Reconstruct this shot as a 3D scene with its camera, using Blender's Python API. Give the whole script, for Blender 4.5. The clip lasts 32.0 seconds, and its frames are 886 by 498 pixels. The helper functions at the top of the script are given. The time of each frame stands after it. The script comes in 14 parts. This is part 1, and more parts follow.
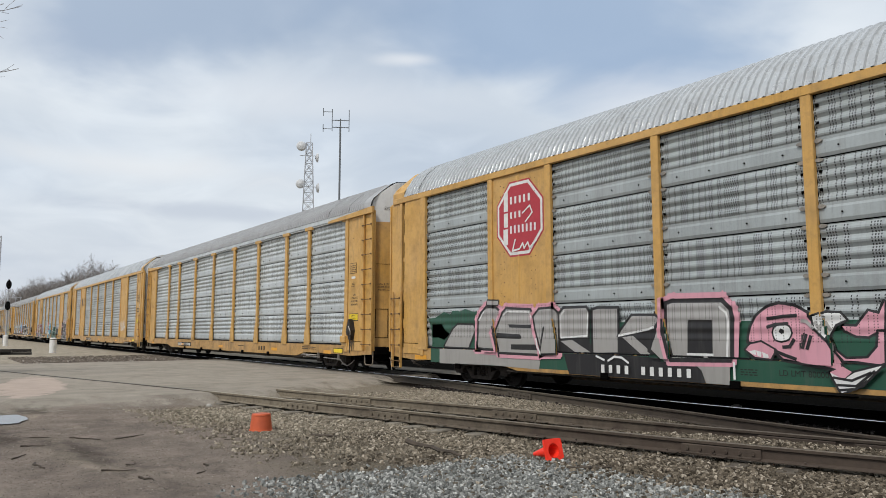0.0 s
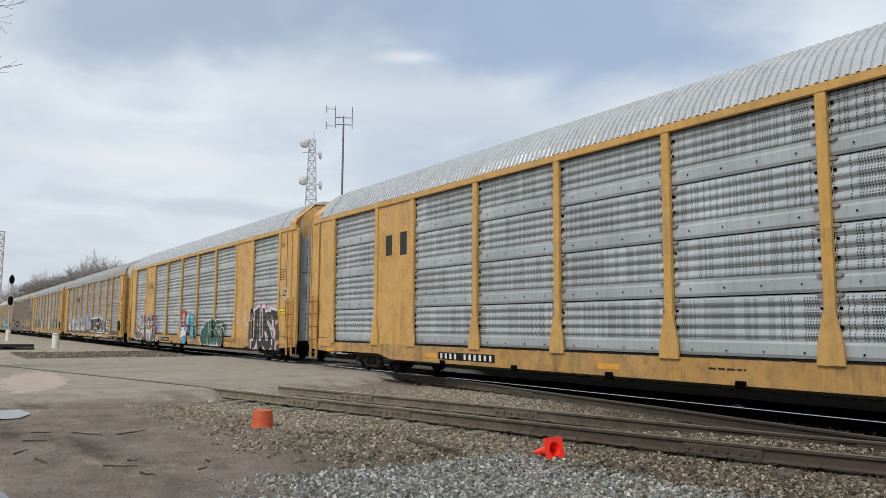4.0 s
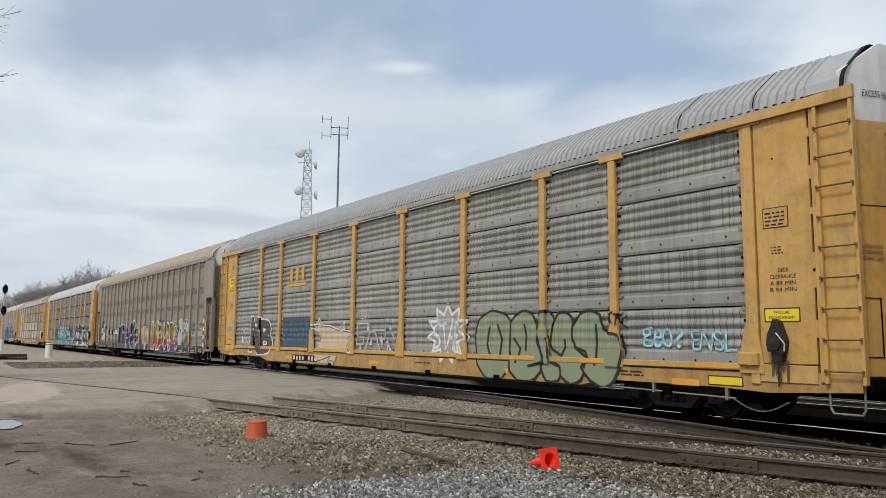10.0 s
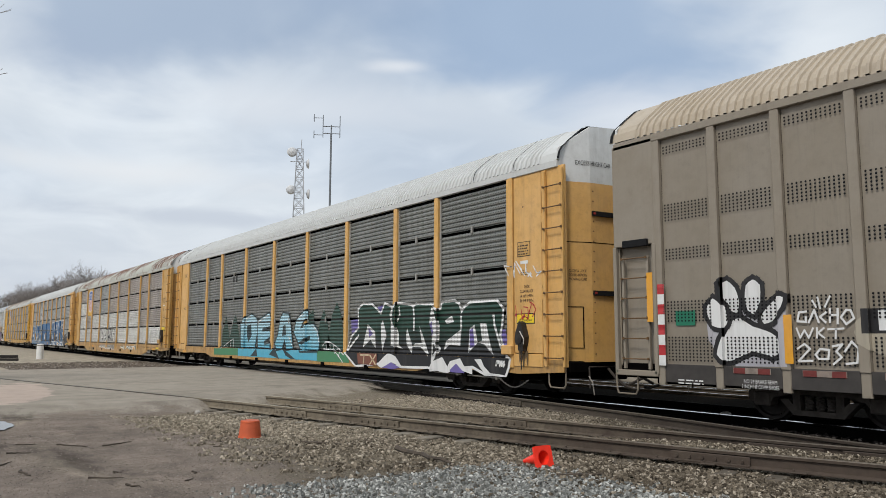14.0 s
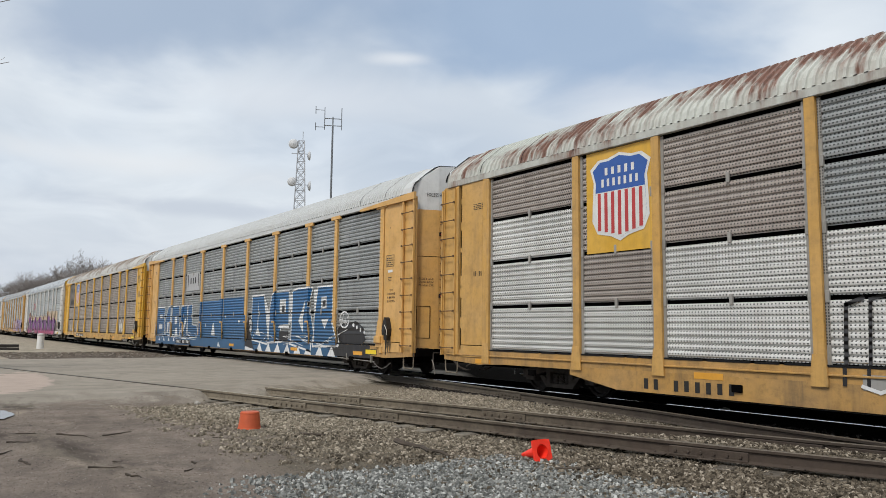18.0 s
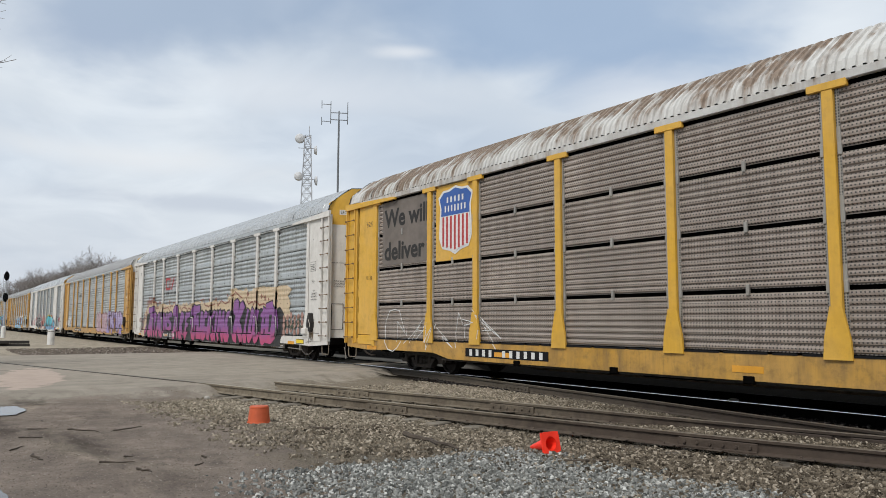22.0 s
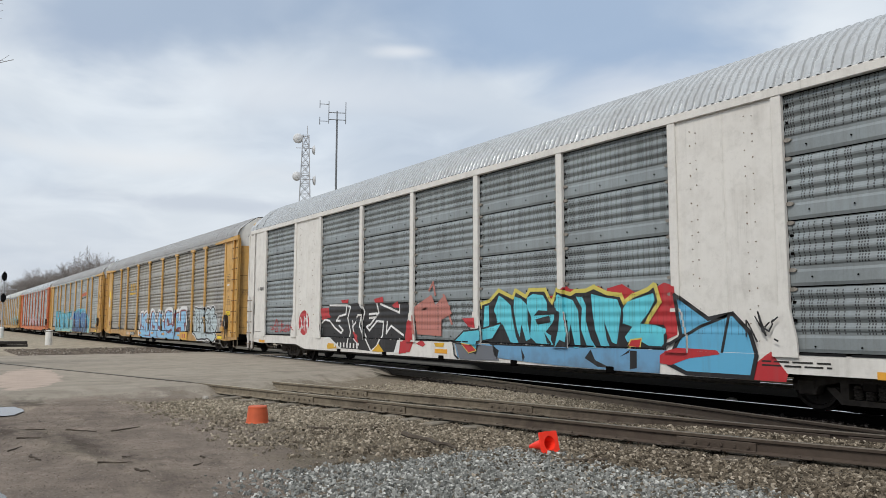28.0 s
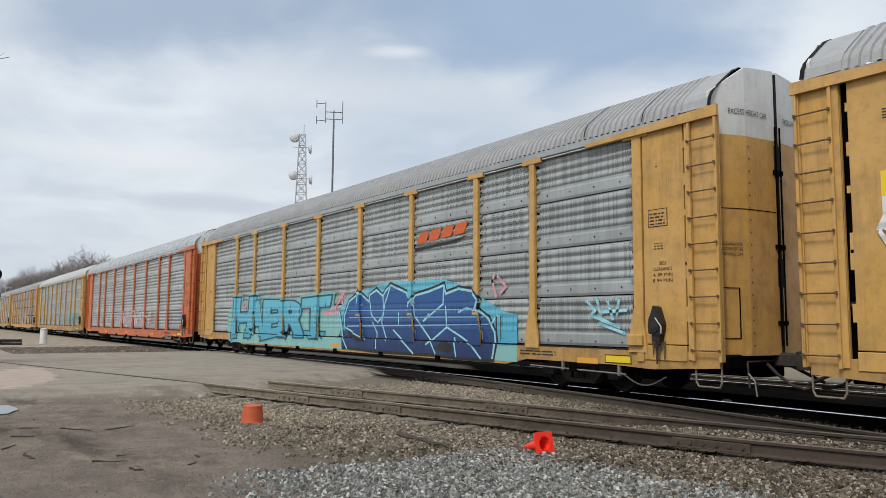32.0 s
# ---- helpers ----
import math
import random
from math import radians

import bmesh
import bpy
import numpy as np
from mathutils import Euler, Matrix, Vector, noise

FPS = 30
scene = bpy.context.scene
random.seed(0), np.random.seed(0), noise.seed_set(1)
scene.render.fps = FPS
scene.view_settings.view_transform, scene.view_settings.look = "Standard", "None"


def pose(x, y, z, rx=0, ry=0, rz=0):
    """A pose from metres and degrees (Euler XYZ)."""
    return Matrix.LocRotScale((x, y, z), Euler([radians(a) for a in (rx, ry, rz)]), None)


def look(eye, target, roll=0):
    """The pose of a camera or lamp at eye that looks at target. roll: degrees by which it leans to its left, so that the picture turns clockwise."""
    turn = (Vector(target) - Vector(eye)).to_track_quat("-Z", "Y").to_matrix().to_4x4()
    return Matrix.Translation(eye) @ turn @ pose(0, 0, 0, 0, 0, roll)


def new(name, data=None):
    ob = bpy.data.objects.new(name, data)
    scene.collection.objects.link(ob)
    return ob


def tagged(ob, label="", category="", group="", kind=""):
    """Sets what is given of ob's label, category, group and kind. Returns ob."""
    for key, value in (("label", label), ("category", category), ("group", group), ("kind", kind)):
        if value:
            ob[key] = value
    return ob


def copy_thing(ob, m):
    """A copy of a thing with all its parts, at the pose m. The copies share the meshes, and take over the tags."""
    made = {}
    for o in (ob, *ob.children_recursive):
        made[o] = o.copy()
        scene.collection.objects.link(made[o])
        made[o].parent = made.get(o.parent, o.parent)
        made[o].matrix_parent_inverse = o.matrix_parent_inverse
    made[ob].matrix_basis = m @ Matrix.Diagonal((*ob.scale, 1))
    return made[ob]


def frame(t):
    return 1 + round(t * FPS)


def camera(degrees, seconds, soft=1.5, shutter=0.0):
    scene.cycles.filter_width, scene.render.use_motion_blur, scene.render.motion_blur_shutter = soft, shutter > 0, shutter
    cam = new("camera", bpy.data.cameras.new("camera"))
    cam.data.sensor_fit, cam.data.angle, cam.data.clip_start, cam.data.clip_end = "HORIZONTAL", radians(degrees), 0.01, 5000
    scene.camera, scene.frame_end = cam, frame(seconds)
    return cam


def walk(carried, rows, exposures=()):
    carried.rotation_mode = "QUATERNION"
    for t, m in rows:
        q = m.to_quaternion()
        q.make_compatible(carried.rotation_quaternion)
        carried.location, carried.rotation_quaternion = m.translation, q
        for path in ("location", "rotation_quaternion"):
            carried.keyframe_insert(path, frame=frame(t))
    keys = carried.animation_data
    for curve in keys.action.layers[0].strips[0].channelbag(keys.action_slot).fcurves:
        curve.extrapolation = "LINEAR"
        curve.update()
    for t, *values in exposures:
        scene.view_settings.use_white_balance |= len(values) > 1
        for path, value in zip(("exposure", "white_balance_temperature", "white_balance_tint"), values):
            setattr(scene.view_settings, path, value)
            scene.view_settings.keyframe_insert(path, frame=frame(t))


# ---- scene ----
# One straight track with a passing train of enclosed car carriers, seen from beside a road crossing.
# World: x along the train's way, z = 0 at the top of the train's rails.
from mathutils.geometry import tessellate_polygon

SIDE_Y = 10.61          # near side of the train
TRACK_Y = SIDE_Y + 1.53  # centre of the train's track
EYE_H = 1.30
PITCH = 28.6            # coupler to coupler

cam = camera(61.03, 32.0, soft=0.4)
TURNS = [
    (0, 96.163, -0.030, 55.753), (0.5, 96.157, -0.015, 55.759), (1, 96.128, -0.058, 55.752), (1.5, 96.135, -0.086, 55.742),
    (2, 96.132, -0.131, 55.757), (2.5, 96.116, -0.276, 55.819), (3, 96.043, -0.338, 55.872), (3.5, 95.992, -0.384, 55.882),
    (5.5, 96.116, -0.492, 55.914), (6, 96.122, -0.506, 55.949), (6.5, 96.074, -0.508, 55.955), (7, 96.053, -0.516, 55.955),
    (7.5, 96.107, -0.529, 55.938), (8, 96.240, -0.536, 55.886), (8.5, 96.418, -0.576, 55.800), (9, 96.593, -0.536, 55.689),
    (9.5, 96.702, -0.484, 55.589), (10, 96.774, -0.469, 55.529), (10.5, 96.769, -0.395, 55.489), (11, 96.704, -0.302, 55.492),
    (11.5, 96.656, -0.330, 55.470), (12, 96.597, -0.259, 55.419), (12.5, 96.570, -0.197, 55.298), (13, 96.508, -0.125, 55.167),
    (13.5, 96.593, -0.184, 55.053), (14, 96.666, -0.140, 55.012), (14.5, 96.765, -0.215, 55.035), (16.5, 96.899, -0.487, 55.039),
    (17, 96.814, -0.622, 55.039), (17.5, 96.566, -0.611, 55.008), (18, 96.155, -0.650, 55.009), (18.5, 95.673, -0.572, 55.111),
    (19, 95.309, -0.525, 55.266), (19.5, 95.189, -0.537, 55.472), (20, 95.284, -0.527, 55.681), (20.5, 95.413, -0.473, 55.755),
    (21, 95.539, -0.416, 55.758), (21.5, 95.605, -0.290, 55.681), (22, 95.643, -0.230, 55.602), (22.5, 95.682, -0.264, 55.530),
    (23, 95.716, -0.245, 55.520), (23.5, 95.745, -0.386, 55.535), (24, 95.720, -0.443, 55.542), (24.5, 95.661, -0.448, 55.531),
    (25, 95.595, -0.455, 55.504), (25.5, 95.545, -0.423, 55.482), (27.5, 95.587, -0.237, 55.514), (28, 95.623, -0.134, 55.482),
    (28.5, 95.700, -0.102, 55.429), (29, 95.795, -0.112, 55.409), (29.5, 95.887, -0.193, 55.399), (30, 95.927, -0.287, 55.355),
    (30.5, 95.911, -0.281, 55.310), (31, 95.815, -0.321, 55.248), (31.5, 95.757, -0.427, 55.195), (32, 95.632, -0.401, 55.163),
]
walk(cam, [(t, pose(0, 0, EYE_H, rx, ry, rz)) for t, rx, ry, rz in TURNS])


def train_s(t):
    """Way of the coupler behind the first car along x."""
    return -18.938 + 12.887 * t + 0.00131 * (t - 16) ** 2


# ---- light ----
SUN_EL, SUN_AZ = 50, 292   # the azimuth from which the sun shines, from +x towards +y
world = bpy.data.worlds.new("world")
scene.world = world
world.use_nodes = True
wn, wl = world.node_tree.nodes, world.node_tree.links
wn.clear()


def wnode(kind, **kw):
    n = wn.new(kind)
    for k, val in kw.items():
        n.inputs[k].default_value = val
    return n


w_out = wn.new("ShaderNodeOutputWorld")
w_bg = wn.new("ShaderNodeBackground")
w_sky = wn.new("ShaderNodeTexSky")
w_sky.sky_type, w_sky.sun_disc = "NISHITA", False
w_sky.sun_elevation, w_sky.sun_rotation = radians(SUN_EL), radians(90 - SUN_AZ)
w_sky.dust_density, w_sky.ozone_density = 2.0, 1.5
w_tc = wn.new("ShaderNodeTexCoord")
w_sep = wn.new("ShaderNodeSeparateXYZ")
wl.new(w_tc.outputs["Generated"], w_sep.inputs[0])
w_zc = wn.new("ShaderNodeMath")
w_zc.operation = "MAXIMUM"
w_zc.inputs[1].default_value = 0.0
wl.new(w_sep.outputs["Z"], w_zc.inputs[0])
w_za = wn.new("ShaderNodeMath")
w_za.operation = "ADD"
w_za.inputs[1].default_value = 0.16
wl.new(w_zc.outputs[0], w_za.inputs[0])
w_div = wn.new("ShaderNodeVectorMath")
w_div.operation = "DIVIDE"
w_cmb = wn.new("ShaderNodeCombineXYZ")
for axis in (0, 1, 2):
    wl.new(w_za.outputs[0], w_cmb.inputs[axis])
wl.new(w_tc.outputs["Generated"], w_div.inputs[0])
wl.new(w_cmb.outputs[0], w_div.inputs[1])
w_map = wn.new("ShaderNodeMapping")
w_map.inputs["Rotation"].default_value = (0, 0, radians(58))
w_map.inputs["Scale"].default_value = (0.75, 0.9, 0.0)
w_map.inputs["Location"].default_value = (2.3, 0.9, 0)
wl.new(w_div.outputs[0], w_map.inputs[0])
w_n1 = wnode("ShaderNodeTexNoise", Scale=0.9, Detail=5.0, Roughness=0.46, Distortion=0.3)
wl.new(w_map.outputs[0], w_n1.inputs["Vector"])
w_r1 = wn.new("ShaderNodeValToRGB")
w_r1.color_ramp.elements[0].position, w_r1.color_ramp.elements[1].position = 0.30, 0.58
w_r1.color_ramp.elements[0].color = (0.47, 0.55, 0.66, 1)
w_r1.color_ramp.elements[1].color = (0.69, 0.745, 0.80, 1)
wl.new(w_n1.outputs["Fac"], w_r1.inputs[0])
w_n2 = wnode("ShaderNodeTexNoise", Scale=2.6, Detail=6.0, Roughness=0.5, Distortion=0.8)
wl.new(w_map.outputs[0], w_n2.inputs["Vector"])
w_r2 = wn.new("ShaderNodeValToRGB")
w_r2.color_ramp.elements[0].position, w_r2.color_ramp.elements[1].position = 0.42, 0.75
w_r2.color_ramp.elements[0].color = (0, 0, 0, 1)
w_r2.color_ramp.elements[1].color = (0.13, 0.125, 0.11, 1)
wl.new(w_n2.outputs["Fac"], w_r2.inputs[0])
w_add = wn.new("ShaderNodeMix")
w_add.data_type, w_add.blend_type = "RGBA", "ADD"
w_add.inputs["Factor"].default_value = 1.0
wl.new(w_r1.outputs[0], w_add.inputs["A"])
wl.new(w_r2.outputs[0], w_add.inputs["B"])
# the clear sky shines through the cloud a little
w_scale = wn.new("ShaderNodeVectorMath")
w_scale.operation = "SCALE"
w_scale.inputs["Scale"].default_value = 0.10
wl.new(w_sky.outputs[0], w_scale.inputs[0])
w_mix = wn.new("ShaderNodeMix")
w_mix.data_type = "RGBA"
w_mix.inputs["Factor"].default_value = 0.93
wl.new(w_scale.outputs[0], w_mix.inputs["A"])
# wide gaps in the cloud where the blue shows, and pale haze towards the horizon


def sky_blend(fac, base, colour):
    m = wn.new("ShaderNodeMix")
    m.data_type = "RGBA"
    wl.new(fac, m.inputs["Factor"])
    wl.new(base, m.inputs["A"])
    m.inputs["B"].default_value = (*colour, 1)
    return m.outputs["Result"]


def sky_range(val, a, b, lo, hi):
    m = wn.new("ShaderNodeMapRange")
    m.interpolation_type = "SMOOTHSTEP"
    for key, x in (("From Min", a), ("From Max", b), ("To Min", lo), ("To Max", hi)):
        m.inputs[key].default_value = x
    wl.new(val, m.inputs["Value"])
    return m.outputs[0]


w_col = w_add.outputs["Result"]
w_n3 = wnode("ShaderNodeTexNoise", Scale=1.7, Detail=5.0, Roughness=0.5, Distortion=0.4)
wl.new(w_map.outputs[0], w_n3.inputs["Vector"])
for az, el, wide, amount, tint in ((44.0, 23.5, 1.45, 0.85, (0.31, 0.425, 0.60)), (13.0, 23.5, 1.7, 0.8, (0.32, 0.415, 0.56)), (78.0, 40.0, 1.6, 0.8, (0.33, 0.40, 0.56)), (205.0, 35.0, 1.6, 0.7, (0.35, 0.42, 0.57))):
    w_d = wn.new("ShaderNodeVectorMath")
    w_d.operation = "SUBTRACT"
    c_el = math.cos(radians(el))
    centre = Vector((-math.cos(radians(az)) * c_el, math.sin(radians(az)) * c_el, math.sin(radians(el))))
    wl.new(w_tc.outputs["Generated"], w_d.inputs[0])
    w_d.inputs[1].default_value = centre
    w_s = wn.new("ShaderNodeVectorMath")
    w_s.operation = "MULTIPLY"
    wl.new(w_d.outputs[0], w_s.inputs[0])
    w_s.inputs[1].default_value = (4.2 / wide, 4.2 / wide, 11.0 / wide)
    w_l = wn.new("ShaderNodeVectorMath")
    w_l.operation = "LENGTH"
    wl.new(w_s.outputs[0], w_l.inputs[0])
    w_e = wn.new("ShaderNodeMath")
    w_e.operation = "MULTIPLY_ADD"
    wl.new(w_n3.outputs["Fac"], w_e.inputs[0])
    w_e.inputs[1].default_value = 2.4
    wl.new(w_l.outputs["Value"], w_e.inputs[2])
    w_col = sky_blend(sky_range(w_e.outputs[0], 1.35, 2.15, amount, 0.0), w_col, tint)
w_col = sky_blend(sky_range(w_zc.outputs[0], 0.02, 0.21, 0.72, 0.0), w_col, (0.60, 0.64, 0.71))
# long flat streaks of cloud over the horizon, and softer veils above
for az, el, wide, flat, amount, tint in ((12.0, 11.6, 0.26, 0.030, 0.75, (0.80, 0.82, 0.84)), (20.0, 8.6, 0.40, 0.016, 0.55, (0.50, 0.55, 0.64)), (8.0, 19.0, 0.16, 0.060, 0.55, (0.40, 0.48, 0.61)), (22.0, 17.0, 0.30, 0.045, 0.45, (0.78, 0.81, 0.85)), (24.0, 26.0, 0.22, 0.05, 0.5, (0.36, 0.45, 0.60)), (31.5, 20.3, 0.06, 0.012, 0.6, (0.84, 0.86, 0.88)), (50.0, 17.0, 0.16, 0.05, 0.55, (0.76, 0.79, 0.84)), (96.0, 18.0, 0.5, 0.05, 0.6, (0.78, 0.80, 0.83)), (150.0, 24.0, 0.5, 0.06, 0.6, (0.72, 0.76, 0.82))):
    w_d = wn.new("ShaderNodeVectorMath")
    w_d.operation = "SUBTRACT"
    c_el = math.cos(radians(el))
    wl.new(w_tc.outputs["Generated"], w_d.inputs[0])
    w_d.inputs[1].default_value = (-math.cos(radians(az)) * c_el, math.sin(radians(az)) * c_el, math.sin(radians(el)))
    w_s = wn.new("ShaderNodeVectorMath")
    w_s.operation = "MULTIPLY"
    wl.new(w_d.outputs[0], w_s.inputs[0])
    w_s.inputs[1].default_value = (1 / wide, 1 / wide, 1 / flat)
    w_l = wn.new("ShaderNodeVectorMath")
    w_l.operation = "LENGTH"
    wl.new(w_s.outputs[0], w_l.inputs[0])
    w_e = wn.new("ShaderNodeMath")
    w_e.operation = "MULTIPLY_ADD"
    wl.new(w_n2.outputs["Fac"], w_e.inputs[0])
    w_e.inputs[1].default_value = 1.6
    wl.new(w_l.outputs["Value"], w_e.inputs[2])
    w_col = sky_blend(sky_range(w_e.outputs[0], 0.8, 1.75, amount, 0.0), w_col, tint)
wl.new(w_col, w_mix.inputs["B"])
wl.new(w_mix.outputs["Result"], w_bg.inputs["Color"])
w_bg.inputs["Strength"].default_value = 1.0
wl.new(w_bg.outputs[0], w_out.inputs[0])

sun = new("sun", bpy.data.lights.new("sun", "SUN"))
sun.data.energy, sun.data.angle, sun.data.color = 2.2, radians(14), (1.0, 0.95, 0.88)
sun_from = Vector((math.cos(radians(SUN_AZ)) * math.cos(radians(SUN_EL)), math.sin(radians(SUN_AZ)) * math.cos(radians(SUN_EL)), math.sin(radians(SUN_EL))))
sun.matrix_world = look(sun_from * 60, (0, 0, 0))
scene.view_settings.exposure = 0.1


# ---- materials ----
class Nodes:
    """A small hand for building a Principled material."""

    def __init__(self, name, rough=0.6, metal=0.0, spec=0.5):
        self.mat = bpy.data.materials.new(name)
        self.mat.use_nodes = True
        self.n, self.l = self.mat.node_tree.nodes, self.mat.node_tree.links
        self.p = self.n["Principled BSDF"]
        self.p.inputs["Roughness"].default_value = rough
        self.p.inputs["Metallic"].default_value = metal
        self.p.inputs["Specular IOR Level"].default_value = spec
        self.tc = self.n.new("ShaderNodeTexCoord")
        self.info = self.n.new("ShaderNodeObjectInfo")
        self.vec = None

    def link(self, a, b):
        self.l.new(a, b)

    def coords(self, world_space=False, shift=True):
        """Object coordinates, shifted at random from object to object; or world coordinates."""
        if world_space:
            g = self.n.new("ShaderNodeNewGeometry")
            return g.outputs["Position"]
        if not shift:
            return self.tc.outputs["Object"]
        if self.vec is None:
            s = self.n.new("ShaderNodeVectorMath")
            s.operation = "SCALE"
            s.inputs[0].default_value = (37.0, 11.0, 23.0)
            self.l.new(self.info.outputs["Random"], s.inputs["Scale"])
            a = self.n.new("ShaderNodeVectorMath")
            a.operation = "ADD"
            self.l.new(self.tc.outputs["Object"], a.inputs[0])
            self.l.new(s.outputs[0], a.inputs[1])
            self.vec = a.outputs[0]
        return self.vec

    def scaled(self, vec, scale):
        m = self.n.new("ShaderNodeMapping")
        m.inputs["Scale"].default_value = scale
        self.l.new(vec, m.inputs[0])
        return m.outputs[0]

    def noise(self, vec, scale, detail=4.0, rough=0.55, lo=0.35, hi=0.65, distort=0.0):
        t = self.n.new("ShaderNodeTexNoise")
        t.inputs["Scale"].default_value, t.inputs["Detail"].default_value = scale, detail
        t.inputs["Roughness"].default_value, t.inputs["Distortion"].default_value = rough, distort
        self.l.new(vec, t.inputs["Vector"])
        return self.ramp(t.outputs["Fac"], lo, hi)

    def ramp(self, val, lo, hi):
        r = self.n.new("ShaderNodeMapRange")
        r.inputs["From Min"].default_value, r.inputs["From Max"].default_value = lo, hi
        self.l.new(val, r.inputs["Value"])
        return r.outputs[0]

    def math(self, op, a, b=None):
        m = self.n.new("ShaderNodeMath")
        m.operation = op
        for i, val in enumerate((a, b)):
            if val is None:
                continue
            if isinstance(val, (int, float)):
                m.inputs[i].default_value = val
            else:
                self.l.new(val, m.inputs[i])
        return m.outputs[0]

    def mix(self, fac, a, b):
        m = self.n.new("ShaderNodeMix")
        m.data_type = "RGBA"
        for key, val in (("Factor", fac), ("A", a), ("B", b)):
            if isinstance(val, (int, float)):
                m.inputs[key].default_value = val
            elif isinstance(val, tuple):
                m.inputs[key].default_value = (*val, 1)
            else:
                self.l.new(val, m.inputs[key])
        return m.outputs["Result"]

    def xyz(self, vec):
        s = self.n.new("ShaderNodeSeparateXYZ")
        self.l.new(vec, s.inputs[0])
        return s.outputs

    def bump(self, height, strength=0.3, distance=0.01):
        b = self.n.new("ShaderNodeBump")
        b.inputs["Strength"].default_value, b.inputs["Distance"].default_value = strength, distance
        self.l.new(height, b.inputs["Height"])
        self.l.new(b.outputs[0], self.p.inputs["Normal"])

    def colour(self, c):
        if isinstance(c, tuple):
            self.p.inputs["Base Color"].default_value = (*c, 1)
        else:
            self.l.new(c, self.p.inputs["Base Color"])
        return self.mat

    def roughness(self, val):
        self.l.new(val, self.p.inputs["Roughness"])


MATS = {}


def paint(name, base, dirt=(0.10, 0.075, 0.05), amount=0.45, rough=0.5, fade=0.25, rust=0.15, metal=0.0):
    """Weathered railway paint: faded patches, running streaks of dirt, chips of rust."""
    if name in MATS:
        return MATS[name]
    m = Nodes(name, rough, metal)
    v = m.coords()
    pale = tuple(min(1.0, c * 0.75 + 0.16) for c in base)
    col = m.mix(m.math("MULTIPLY", m.noise(v, 0.9, 5), fade), base, pale)
    streak = m.math("MULTIPLY", m.noise(m.scaled(v, (3.0, 3.0, 0.35)), 1.6, 6, 0.6, 0.48, 0.78), m.noise(v, 1.1, 3, 0.5, 0.35, 0.7))
    blot = m.noise(v, 2.3, 6, 0.65, 0.45, 0.8)
    col = m.mix(m.math("MULTIPLY", streak, amount), col, dirt)
    col = m.mix(m.math("MULTIPLY", blot, amount * 0.6), col, dirt)
    runs = m.noise(m.scaled(v, (11.0, 11.0, 0.45)), 2.0, 6, 0.65, 0.52, 0.74)
    runs = m.math("MULTIPLY", runs, m.noise(v, 0.7, 3, 0.5, 0.45, 0.7))
    col = m.mix(m.math("MULTIPLY", runs, amount * 0.7), col, tuple(c * 0.5 for c in dirt))
    smut = m.noise(v, 7.0, 7, 0.72, 0.50, 0.72)
    col = m.mix(m.math("MULTIPLY", smut, amount * 0.45), col, tuple(c * 0.6 for c in dirt))
    chips = m.noise(v, 14.0, 5, 0.7, 0.69, 0.74)
    col = m.mix(m.math("MULTIPLY", chips, rust), col, (0.16, 0.06, 0.025))
    m.roughness(m.ramp(blot, -1.4, 1.6) if metal < 0.3 else m.ramp(blot, -1.0, 3.0))
    m.bump(m.noise(v, 6.0, 4), 0.12, 0.01)
    MATS[name] = m.colour(col)
    return MATS[name]


